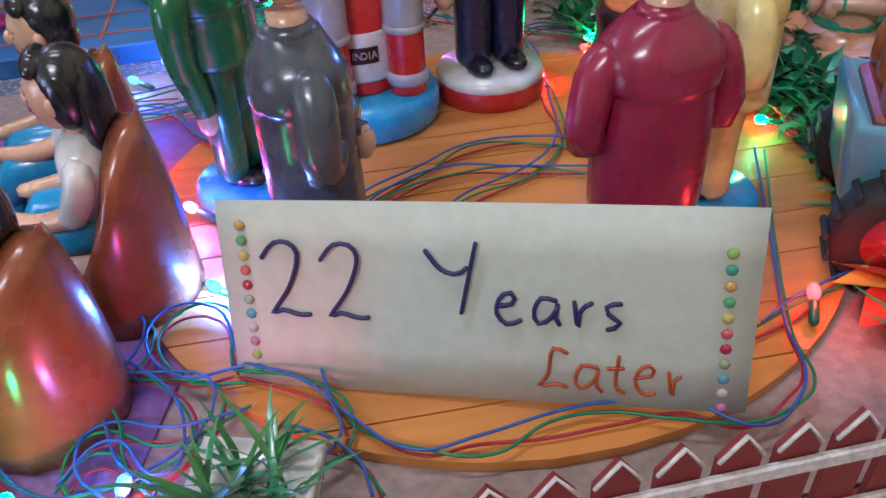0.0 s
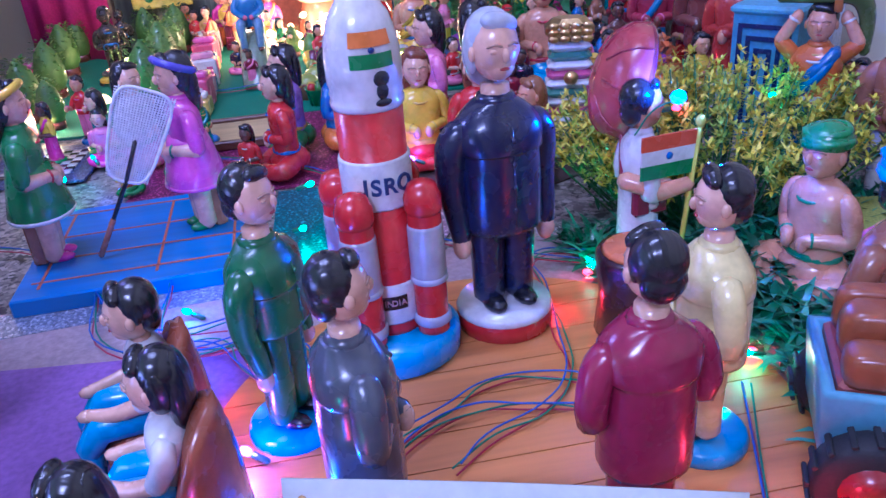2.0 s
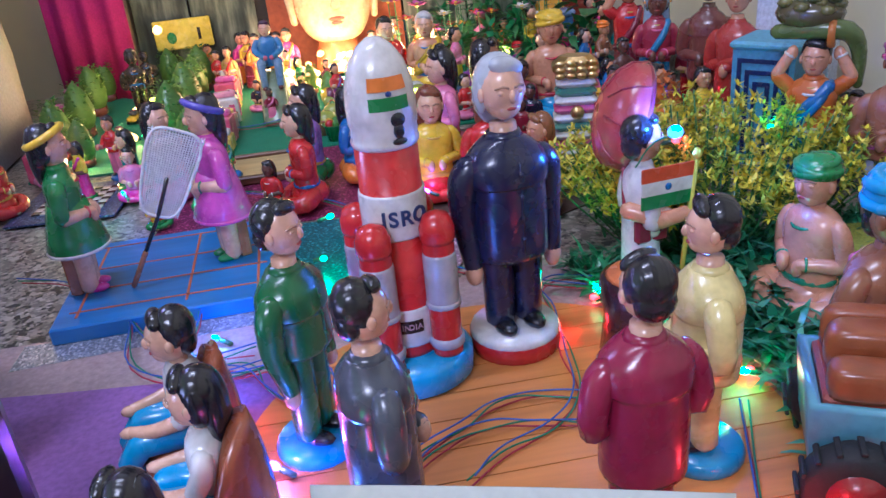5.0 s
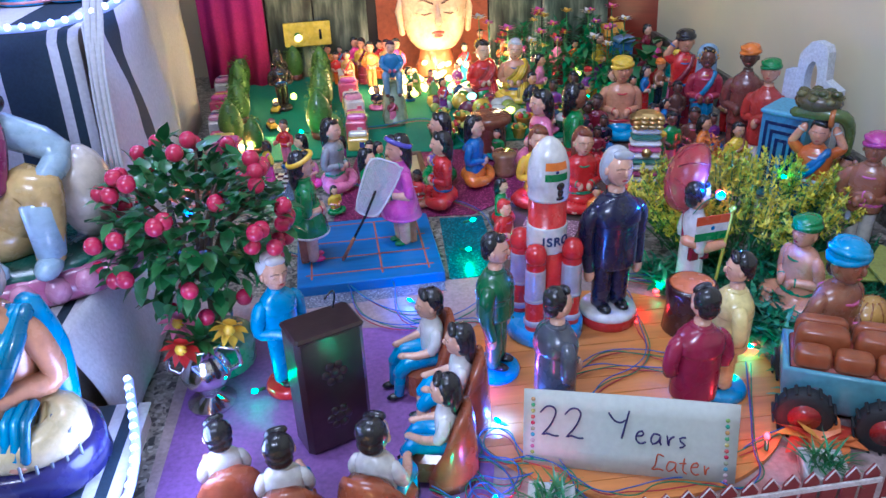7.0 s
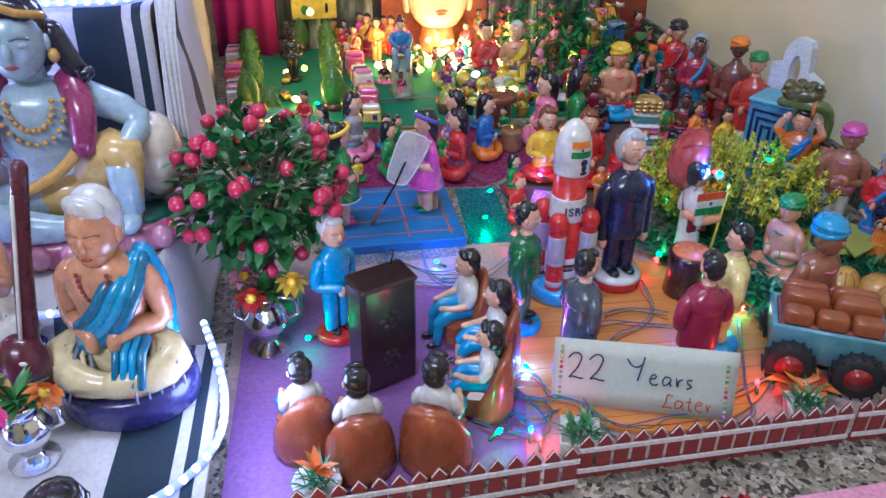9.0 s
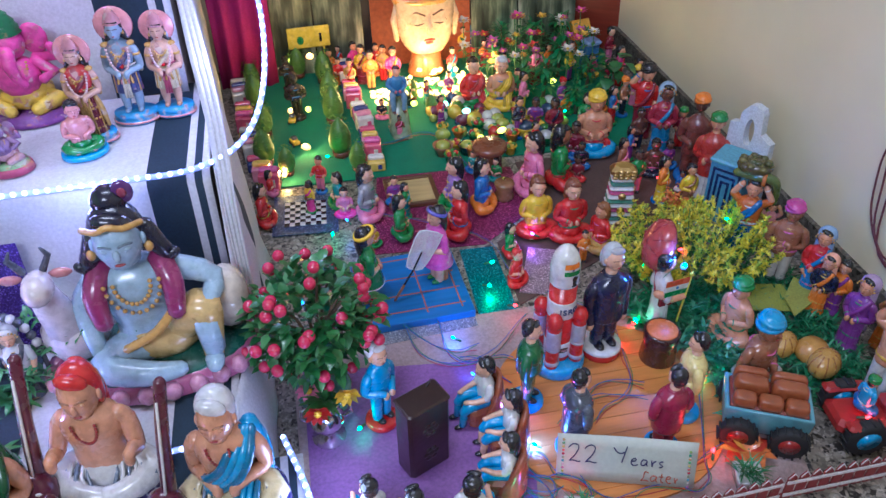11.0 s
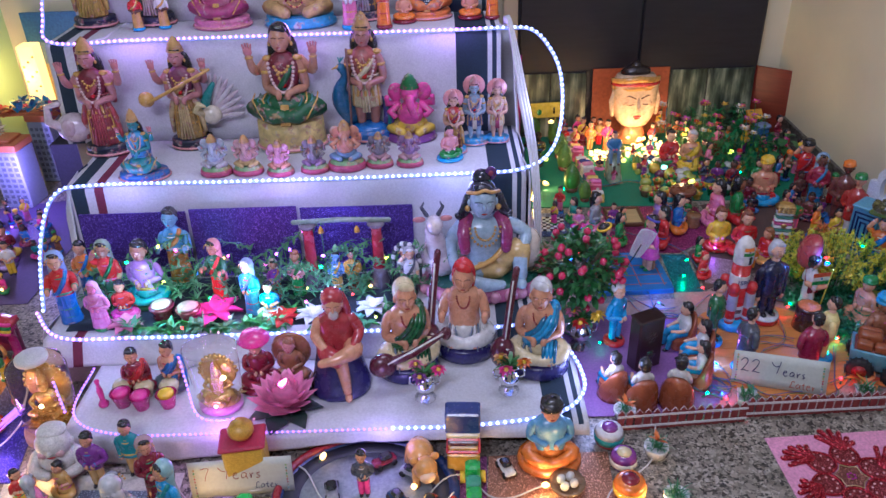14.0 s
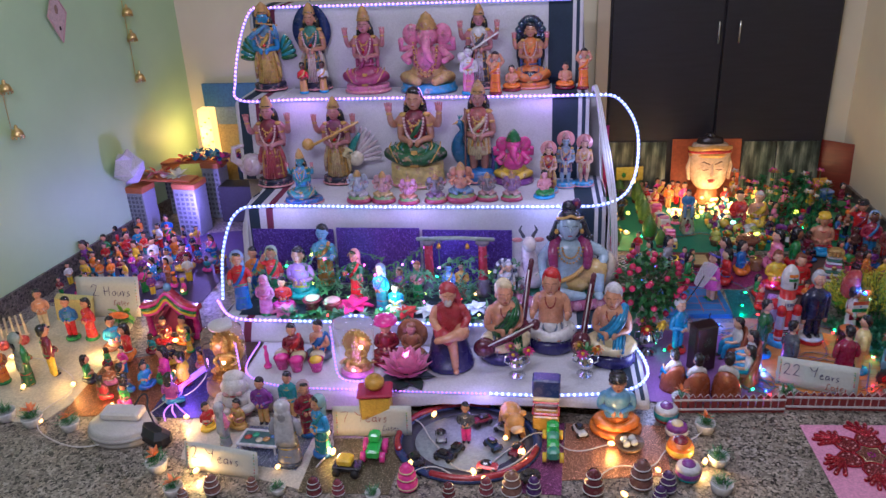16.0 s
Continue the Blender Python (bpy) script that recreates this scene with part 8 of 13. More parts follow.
for k in range(9):
    c = [(ORANGE, GOLD), (RED, ORANGE), (GOLD, RED), (HOT, ORANGE), (YELLOW, MAROON)][k % 5]
    word = ["orange", "red", "golden", "pink", "yellow"][k % 5]
    standing(0.205 + 0.026 * k + 0.01 * bloom.random(), 2.21 - 0.05 * (k % 3), 0.006, 0.1 + 0.05 * bloom.random(), bloom.uniform(-30, 30), "small clay figure in %s standing beside the large head" % word, c[0], c[1], SKIN, BLACK, None, "front", skirt=k % 2 == 0, group="figures beside the large head")
for k in range(18):
    bx, by, br = 0.5 + 0.29 * ((k * 0.618) % 1), 1.575 + 0.014 * k, 0.018 + 0.006 * bloom.random()
    word, c = (("green", GREEN), ("yellow", YELLOW), ("orange", ORANGE), ("dark green", DGREEN))[k % 4]
    bo = Shape().lathe([(br * 0.65, 0), (br * 0.95, br * 1.3), (br * 1.08, br * 1.4), (br * 0.92, br * 1.35), (0, br * 1.1)], c, n=12).done("toy_pot", "small %s toy pot heaped with vegetables" % word, "pot", "vegetable pots", at=pose(bx, by, 0.005))
    heap = Shape()
    for j in range(5):
        heap.ell((br * 0.5 * math.cos(1.26 * j), br * 0.5 * math.sin(1.26 * j), br * 1.45), (br * 0.38,) * 3, FRUIT[(k + j) % 3], n=7, k=5)
    heap.done("filling", "painted vegetables", parent=bo, kind="stuff")
hs = thing("toy_house", 1.12, 2.24, 0.005, 10, "orange toy house with a pitched roof", "toy house")
Shape().block((0, 0, 0), (0.06, 0.05, 0.085), (0.62, 0.16, 0.02), 0.003).done("wall_block", parent=hs)
Shape().rings([[(-0.036, -0.03, 0.085), (0.036, -0.03, 0.085), (0.036, 0.03, 0.085), (-0.036, 0.03, 0.085)], [(-0.036, -0.002, 0.12), (0.036, -0.002, 0.12), (0.036, 0.002, 0.12), (-0.036, 0.002, 0.12)]], (0.7, 0.35, 0.03), flat=True).done("roof", parent=hs)
hs = thing("toy_bin", 1.1, 2.07, 0.005, 12, "blue toy letter box with a white badge", "letter box")
Shape().block((0, 0, 0), (0.05, 0.045, 0.1), (0.05, 0.16, 0.36), 0.004).done("body", parent=hs)
Shape().block((0, -0.003, 0.1), (0.058, 0.052, 0.018), (0.2, 0.3, 0.5), 0.006).done("lid", parent=hs)
Shape().lathe([(0.013, 0), (0.013, 0.003), (0, 0.003)], WHITE, c=(0, -0.0235, 0.05), n=14, turn=Matrix.Rotation(radians(90), 3, "X")).done("badge", parent=hs)

# games boards and table
ch = thing("chess_board", 0.065, 1.41, 0.004, -4, "blue glitter mat with a black and white chess board", "chess board")
Shape().block((0, 0, 0), (0.17, 0.18, 0.003), glitter((0.1, 0.14, 0.3), 0.4)).done("mat", parent=ch)
sq = {}
for i in range(8):
    for j in range(8):
        c = (i + j) % 2
        if c not in sq:
            sq[c] = Shape().block((0, 0, 0), (0.0135, 0.0135, 0.002), WHITE if c else BLACK).done("square", parent=ch)
            o = sq[c]
        else:
            o = new("square", sq[c].data)
            o.parent = ch
        o.location = ((i - 3.5) * 0.0137, (j - 3.5) * 0.0137, 0.0032)
cb = thing("carrom_board", 0.357, 1.445, 0.004, 0, "cream carrom board with a dark frame", "game board")
Shape().block((0, 0, 0), (0.13, 0.13, 0.008), wood((0.5, 0.38, 0.16), 10), 0.001).done("bed", parent=cb)
for fx, fy, fw, fd in ((0, 0.064, 0.14, 0.012), (0, -0.064, 0.14, 0.012), (0.064, 0, 0.012, 0.116), (-0.064, 0, 0.012, 0.116)):
    Shape().block((fx, fy, 0), (fw, fd, 0.014), wood((0.12, 0.05, 0.02), 14), 0.002).done("frame_bar", parent=cb)
tb = thing("toy_table", 0.591, 1.5, 0.004, 0, "brown clay table like a tree stump", "toy table")
Shape().lathe([(0.035, 0), (0.038, 0.01), (0.036, 0.07), (0.05, 0.08), (0.05, 0.092), (0.045, 0.096), (0, 0.096)], (0.2, 0.07, 0.03), n=20).done("stump", parent=tb)
Shape().lathe([(0.026, 0), (0.028, 0.01), (0.022, 0.028), (0.028, 0.045), (0.026, 0.05), (0, 0.05)], (0.25, 0.12, 0.05), n=18).done("drum_stool", "ribbed brown clay stool", "stool", at=pose(0.6, 1.37, 0.004))
bk = thing("woven_trunk", 0.842, 1.172, 0.004, -14, "white and pink ribbed toy trunk with a gold lid", "toy trunk")
for k in range(13):
    w = 0.082 - 0.0022 * k
    Shape().block((0, 0, k * 0.0122), (w, w * 0.72, 0.0119), (WHITE, (0.42, 0.06, 0.17), WHITE, (0.06, 0.2, 0.14))[k % 4], 0.005).done("ribbed_layer", parent=bk)
QUILT = metal((0.72, 0.5, 0.2), 0.3)
for z0 in (0.035, 0.075, 0.115):
    Shape().lathe([(0.009, 0), (0.01, 0.004), (0.005, 0.008), (0.001, 0.009)], QUILT, c=(0, -0.034 + z0 * 0.06, z0), n=10, turn=Matrix.Rotation(radians(90), 3, "X")).done("stud", "gold stud", parent=bk)
lid = Shape().block((0, 0, 0.159), (0.064, 0.05, 0.03), QUILT, 0.011).done("lid", "gold quilted lid", parent=bk)
for i in range(4):
    for j in range(3):
        Shape().ell((-0.022 + 0.0147 * i, -0.0252, 0.165 + 0.0085 * j), (0.0078, 0.003, 0.0046), QUILT, n=8, k=5).done("quilt_pad", parent=lid)
pe = thing("blue_pedestal", 1.134, 1.158, 0.004, -52, "pale blue pedestal with dark key pattern", "pedestal")
Shape().rings([[(x * q, y * q, z) for x, y in ((-0.044, -0.042), (0.044, -0.042), (0.044, 0.042), (-0.044, 0.042))] for z, q in ((0, 0.98), (0.17, 1.0))], matt((0.1, 0.3, 0.46), 0.5, 20), flat=True).done("body", parent=pe)
Shape().block((0, 0, 0.17), (0.098, 0.094, 0.012), matt((0.15, 0.4, 0.53), 0.5, 20), 0.004).done("top_slab", parent=pe)
for k in range(3):
    w = 0.072 - 0.024 * k
    for fx, fz, fw, fh in ((0, 0.152 - 0.016 * k, w, 0.006), (-w / 2 + 0.003, 0.018, 0.006, 0.134 - 0.016 * k), (w / 2 - 0.003, 0.018, 0.006, 0.134 - 0.016 * k)):
        Shape().block((fx, -0.0425, fz), (fw, 0.003, fh), (0.012, 0.02, 0.09)).done("key_line", parent=pe)
ar = thing("white_arch", 1.188, 1.195, 0.004, -66, "white foam cut-out with an oval hole", "cut-out")
FOAM = matt((0.66, 0.69, 0.74), 0.8, 30)
ARCH_TOP = [(-0.062, 0.0), (-0.062, 0.235), (-0.036, 0.235), (-0.036, 0.268), (-0.012, 0.298), (0.024, 0.29), (0.03, 0.225), (0.06, 0.215), (0.066, 0.0)]


def foam_board():
    """An upright board with a stepped outline and an oval hole."""
    n = 40
    hole = [(-0.004 + 0.0135 * math.cos(2 * math.pi * k / n), 0.222 + 0.036 * math.sin(2 * math.pi * k / n)) for k in range(n)]
    line = [Vector((x, 0, z)) for x, z in ARCH_TOP + ARCH_TOP[:1]]
    out = []
    for k in range(n):
        a = 2 * math.pi * k / n
        d = Vector((math.cos(a), 0, math.sin(a)))
        best = None
        for p, q in zip(line, line[1:]):
            e, o = q - p, Vector((-0.004, 0, 0.222))
            det = d.x * -e.z + d.z * e.x
            if abs(det) < 1e-9:
                continue
            r = p - o
            t, u = (r.x * -e.z + r.z * e.x) / det, (d.x * r.z - d.z * r.x) / det
            if t > 0 and -1e-6 <= u <= 1 + 1e-6 and (best is None or t < best):
                best = t
        out.append((-0.004 + d.x * best, 0.222 + d.z * best))
    b = Shape()
    rings = [[(x, y, z) for x, z in run] for run, y in ((out, -0.011), (hole, -0.011), (hole, 0.011), (out, 0.011), (out, -0.011))]
    return b.rings(rings, FOAM, cap=False, flat=True)


foam_board().done("foam_board", parent=ar)
Shape().block((0, 0, 0), (0.11, 0.09, 0.008), matt((0.3, 0.33, 0.04), 0.8, 50, 0.4), 0.003).done("grain_tray", "yellow green square tray of grain", "tray", at=pose(1.06, 0.82, 0.02, 0, 0, -14))
Shape().lathe([(0.02, 0), (0.035, 0.015), (0.036, 0.03), (0.025, 0.045), (0, 0.05)], (0.5, 0.26, 0.05), n=14).done("grain_basket", "yellow ochre clay grain heap", "basket", at=pose(1.06, 0.64, 0.006))

# fan and cord on the wall
sw = thing("wall_fixture", 1.256, 0.79, 0.46, 0, "grey wall bracket with a plug and dark red cord", "wall fixture")
Shape().lathe([(0.042, 0), (0.044, 0.006), (0.036, 0.03), (0.02, 0.034), (0, 0.034)], matt((0.2, 0.19, 0.19), 0.4), n=24, turn=Matrix.Rotation(radians(-90), 3, "Y")).done("round_plate", parent=sw)
Shape().block((-0.012, -0.05, 0.02), (0.022, 0.08, 0.04), matt((0.62, 0.58, 0.5), 0.5), 0.004).done("box", parent=sw)
Shape().block((-0.012, -0.07, -0.12), (0.022, 0.05, 0.08), matt((0.62, 0.58, 0.5), 0.5), 0.004).done("socket", parent=sw)
CORD = matt((0.12, 0.02, 0.025), 0.5)
for i in range(3):
    cable("cord", [(-0.02, 0.03 - 0.01 * i, -0.03), (-0.006, 0.05 - 0.02 * i, -0.14), (-0.006, 0.0 - 0.03 * i, -0.27 - 0.02 * i), (-0.006, -0.1, -0.3 + 0.03 * i), (-0.006, -0.14 + 0.02 * i, -0.2), (-0.006, -0.04, -0.15 + 0.04 * i), (-0.01, -0.06, -0.1)], 0.0022, CORD, parent=sw)

# ---- blue herdsman with a cow, at the right end of the scene step ----
def herdsman(x, y, z, h):
    s = Shape()
    s.lathe([(0.48 * h, 0), (0.5 * h, 0.02 * h), (0.47 * h, 0.08 * h), (0.43 * h, 0.1 * h), (0, 0.1 * h)], (0.42, 0.12, 0.24), sy=0.55, n=32)
    for k in range(26):
        a = 2 * math.pi * k / 26
        s.ell((0.475 * h * math.cos(a), 0.262 * h * math.sin(a), 0.05 * h), (0.045 * h, 0.04 * h, 0.05 * h), (0.55, 0.25, 0.36), n=8, k=5)
    s.lathe([(0.44 * h, 0.09 * h), (0.42 * h, 0.115 * h), (0, 0.12 * h)], (0.02, 0.1, 0.07), sy=0.55, n=28)
    K = KRISHNA
    s.ell((0.04 * h, 0.0, 0.2 * h), (0.2 * h, 0.15 * h, 0.12 * h), (0.6, 0.42, 0.16))
    limb(s, [(-0.02 * h, -0.03 * h, 0.19 * h), (-0.2 * h, -0.14 * h, 0.17 * h), (-0.04 * h, -0.22 * h, 0.15 * h), (0.12 * h, -0.22 * h, 0.14 * h)], [0.1 * h, 0.08 * h, 0.06 * h, 0.035 * h], K)
    limb(s, [(0.1 * h, 0.0, 0.2 * h), (0.25 * h, -0.1 * h, 0.38 * h), (0.27 * h, -0.12 * h, 0.3 * h), (0.26 * h, -0.16 * h, 0.14 * h)], [0.1 * h, 0.085 * h, 0.065 * h, 0.045 * h], (0.6, 0.42, 0.16))
    s.tube([(0.26 * h, -0.125 * h, 0.33 * h), (0.265 * h, -0.16 * h, 0.16 * h)], [0.068 * h, 0.05 * h], K)
    s.ell((0.26 * h, -0.2 * h, 0.135 * h), (0.045 * h, 0.08 * h, 0.035 * h), K)
    trunk(s, [(0.22 * h, 0.14 * h, 0.1 * h, 0), (0.32 * h, 0.135 * h, 0.1 * h, 0), (0.44 * h, 0.155 * h, 0.115 * h, 0), (0.54 * h, 0.165 * h, 0.115 * h, 0), (0.6 * h, 0.13 * h, 0.08 * h, 0), (0.63 * h, 0.05 * h, 0.05 * h, 0)], K, 20)
    limb(s, [(-0.15 * h, 0, 0.56 * h), (-0.25 * h, 0.02 * h, 0.4 * h), (-0.22 * h, -0.1 * h, 0.22 * h)], [0.058 * h, 0.052 * h, 0.038 * h], K)
    limb(s, [(0.15 * h, 0, 0.56 * h), (0.32 * h, 0.0, 0.46 * h), (0.27 * h, -0.13 * h, 0.38 * h)], [0.058 * h, 0.052 * h, 0.038 * h], K)
    s.lathe([(0.055 * h, 0.6 * h), (0.05 * h, 0.7 * h)], K, n=12)
    ink = (0.012, 0.012, 0.03)
    head(s, (-0.01 * h, -0.05 * h, 0.775 * h), 0.118 * h, K, ink, 0.5)
    for sx in (-1, 1):
        limb(s, [(sx * 0.1 * h, -0.01 * h, 0.8 * h), (sx * 0.135 * h, -0.02 * h, 0.7 * h), (sx * 0.17 * h, -0.02 * h, 0.64 * h), (sx * 0.2 * h, -0.03 * h, 0.655 * h)], [0.04 * h, 0.042 * h, 0.036 * h, 0.022 * h], ink)
        limb(s, [(sx * 0.12 * h, 0.0, 0.62 * h), (sx * 0.16 * h, -0.1 * h, 0.53 * h), (sx * 0.15 * h, -0.14 * h, 0.4 * h)], [0.055 * h, 0.05 * h, 0.04 * h], (0.26, 0.03, 0.12))
        for k in range(5):
            s.ell((sx * (0.13 + 0.006 * k) * h, (-0.07 - 0.022 * k) * h, (0.61 - 0.045 * k) * h), (0.022 * h, 0.02 * h, 0.016 * h), (0.6, 0.5, 0.5) if k % 2 else (0.34, 0.05, 0.2), n=8, k=5)
        s.ell((sx * 0.115 * h - 0.01 * h, -0.06 * h, 0.72 * h), (0.02 * h, 0.02 * h, 0.026 * h), GOLD, n=8, k=5)
    s.ell((-0.01 * h, 0.02 * h, 0.925 * h), (0.075 * h, 0.07 * h, 0.065 * h), ink, n=12, k=8)
    s.ell((0.055 * h, 0.0, 0.965 * h), (0.045 * h, 0.018 * h, 0.055 * h), (0.1, 0.03, 0.16), n=12, k=7)
    s.ell((0.055 * h, -0.018 * h, 0.97 * h), (0.02 * h, 0.008 * h, 0.024 * h), (0.3, 0.05, 0.1), n=8, k=5)
    limb(s, [(-0.125 * h, -0.08 * h, 0.86 * h), (-0.06 * h, -0.15 * h, 0.885 * h), (-0.01 * h, -0.165 * h, 0.91 * h), (0.04 * h, -0.15 * h, 0.885 * h), (0.105 * h, -0.08 * h, 0.86 * h)], [0.014 * h] * 5, GOLD, 7)
    s.ell((0.36 * h, 0.05 * h, 0.29 * h), (0.1 * h, 0.12 * h, 0.17 * h), (0.62, 0.55, 0.46), n=14, k=9)
    limb(s, [(0.16 * h, -0.12 * h, 0.44 * h), (0.05 * h, -0.16 * h, 0.33 * h), (-0.1 * h, -0.15 * h, 0.25 * h)], [0.02 * h, 0.022 * h, 0.02 * h], GOLD, 7)
    for rr in (0.1, 0.15):
        for k in range(13):
            a = math.pi * k / 12
            s.ell((rr * h * 0.75 * math.cos(a), -0.115 * h - 0.015 * h * math.sin(a), 0.58 * h - rr * h * math.sin(a)), (0.011 * h, 0.01 * h, 0.011 * h), GOLD, n=6, k=4)
    cow = (0.62, 0.55, 0.56)
    s.ell((-0.33 * h, 0.06 * h, 0.24 * h), (0.15 * h, 0.14 * h, 0.15 * h), cow)
    s.tube([(-0.34 * h, 0.03 * h, 0.28 * h), (-0.37 * h, 0.0, 0.46 * h), (-0.38 * h, -0.02 * h, 0.56 * h)], [0.1 * h, 0.075 * h, 0.06 * h], cow)
    s.ell((-0.37 * h, -0.06 * h, 0.6 * h), (0.065 * h, 0.1 * h, 0.07 * h), cow)
    for sx in (-1, 1):
        s.tube([(-0.38 * h + sx * 0.04 * h, 0, 0.65 * h), (-0.38 * h + sx * 0.08 * h, 0, 0.72 * h), (-0.38 * h + sx * 0.06 * h, 0, 0.76 * h)], [0.018 * h, 0.014 * h, 0.006 * h], GREYB, 6)
        s.ell((-0.38 * h + sx * 0.1 * h, 0.0, 0.62 * h), (0.05 * h, 0.015 * h, 0.025 * h), ROSE, n=8, k=5)
    return s.done("herdsman_figure", "pale blue seated herdsman figure with a white cow", "figurine", "deity figures", at=pose(x, y, z, 0, 0, 4))


herdsman(-0.222, 0.772, 0.158, 0.385)
standing(-0.44, 0.74, 0.158, 0.16, 15, "grey white clay milkmaid beside the cow", SILVER, GREYB, FAIR, SILVER, None, "one_up", skirt=True)

# ---- scene step: violet boards, gate, sprays ----
VIOLET_FOIL = glitter((0.1, 0.045, 0.32), 0.55)
for x0, x1, zt in ((-1.44, -1.115, 0.222), (-1.105, -0.78, 0.228), (-0.77, -0.43, 0.222)):
    Shape().block((0, 0, 0), (x1 - x0, 0.004, zt), VIOLET_FOIL, 0.001).done("glitter_board", "violet glitter board leaning against the riser", "board", "violet glitter boards", at=pose((x0 + x1) / 2, 0.872, 0.16, -4, 0, 0))
gate = thing("toy_gate", -0.634, 0.79, 0.158, 0, "painted toy gate with two red columns", "gate")
for sx in (-0.1, 0.1):
    Shape().lathe([(0.03, 0), (0.032, 0.02), (0.024, 0.05), (0.026, 0.06), (0.02, 0.07)], (0.12, 0.1, 0.12), c=(sx, 0, 0), n=14).done("column_foot", parent=gate)
    Shape().lathe([(0.017, 0.065), (0.019, 0.07), (0.016, 0.2), (0.019, 0.205)], (0.4, 0.03, 0.05), c=(sx, 0, 0), n=14).done("column", parent=gate)
    Shape().lathe([(0.018, 0.205), (0.026, 0.212), (0.026, 0.222), (0, 0.222)], (0.15, 0.13, 0.15), c=(sx, 0, 0), n=14).done("capital", parent=gate)
Shape().tube([(-0.14, 0, 0.226), (0, -0.002, 0.232), (0.14, 0, 0.226)], 0.008, (0.2, 0.26, 0.2), 8).done("beam", parent=gate)
for gx in (-0.06, 0.045):
    Shape().lathe([(0.009, 0), (0.007, 0.012), (0.002, 0.02)], (0.5, 0.25, 0.03), c=(gx, -0.01, 0.195), n=10).done("bell", parent=gate)
SPRAY = paint((0.08, 0.26, 0.1), 0.4)
for i in range(28):
    x0 = -1.38 + 0.98 * (i / 27)
    g = Shape()
    pts = smooth_line([(0, 0, 0), (0.05 * math.sin(i * 2.3), -0.03, 0.06), (0.13 * math.sin(i * 1.7), -0.02 + 0.03 * math.cos(i), 0.09 + 0.05 * math.sin(i * 3.1)), (0.2 * math.sin(i * 1.7 + 0.3), -0.03, 0.1 + 0.08 * math.sin(i * 2.1))], 0.009)
    g.tube(pts, 0.0014, SPRAY, 4)
    for p in pts[2:]:
        for m in range(2):
            leaf(g, p, rand_dir(-0.2), 0.024, 0.004, SPRAY, 0.3)
    g.done("leaf_spray", "trailing spray of small green leaves", "artificial plant", "leaf sprays", at=pose(x0, 0.78 + 0.05 * math.sin(i * 5), 0.16))
for i in range(44):
    g = Shape()
    for m in range(11):
        leaf(g, (0, 0, 0.004), rand_dir(0.0), 0.034, 0.0055, SPRAY if m % 2 else LEAF2, 0.5)
    g.done("leaf_tuft", "tuft of narrow green leaves on the step", "artificial plant", "leaf tufts", at=pose(-1.4 + 0.96 * rnd.random(), 0.6 + 0.2 * rnd.random(), 0.16))
for i, (px, py) in enumerate(((-1.0, 0.66), (-1.25, 0.61), (-0.8, 0.62), (-0.72, 0.63), (-0.55, 0.66))):
    g = Shape()
    c = [HOT, PINK, RED, WHITE, WHITE][i]
    for m in range(14):
        leaf(g, (0, 0, 0.01), (math.cos(m * 0.9), math.sin(m * 0.9), 0.3 + 0.05 * (m % 5)), 0.075 if i == 0 else 0.05, 0.022 if i == 0 else 0.016, paint(c, 0.45), 0.3)
    g.done("cloth_flower", "large %s cloth flower on the step" % ["magenta", "pink", "red", "white", "white"][i], "cloth flower", "cloth flowers", at=pose(px, py, 0.158))
for px, py in ((-1.155, 0.655), (-1.075, 0.64)):
    low = Shape().lathe([(0.02, 0), (0.03, 0.006), (0.026, 0.02), (0.036, 0.036), (0.036, 0.042), (0, 0.042)], (0.2, 0.03, 0.05), n=18).done("round_stand", "low dark red stand with a pale dish", "stand", "small stands", at=pose(px, py, 0.159))
    Shape().lathe([(0.026, 0.0425), (0.03, 0.047), (0.022, 0.05), (0, 0.052)], (0.62, 0.42, 0.42), n=16).done("dish", "pale pink dish", parent=low)

for gx, gz, gc in ((-1.3, 0.26, (0.25, 0.55, 1.0)), (-1.15, 0.24, (0.25, 1.0, 0.5)), (-0.98, 0.26, (1.0, 0.3, 0.5)), (-0.85, 0.24, (0.3, 1.0, 0.4)), (-0.7, 0.28, (0.4, 0.45, 1.0)), (-0.6, 0.24, (0.35, 0.5, 1.0)), (-0.9, 0.32, (0.5, 0.5, 1.0)), (-1.2, 0.32, (0.4, 0.5, 1.0)), (-0.62, 0.33, (0.6, 0.4, 1.0))):
    glow_lamp("scene_glow", gx, 0.625, gz, 0.55 if gc[1] > 0.9 else 0.8, gc, 0.012)

edge = random.Random(14)
for i in range(26):
    g = Shape()
    for m in range(9):
        leaf(g, (0, 0, 0.004), Vector((edge.uniform(-1, 1), edge.uniform(-1, 0.6), edge.uniform(0.05, 0.6))), edge.uniform(0.03, 0.048), 0.009, (LEAF2, GRASS3, SPRAY)[(m + i) % 3], 0.3)
    g.done("leaf_tuft", "tuft of pale green leaves at the step edge", "artificial plant", "leaf tufts", at=pose(-1.24 + 0.72 * edge.random(), 0.578 + 0.03 * edge.random(), 0.16))

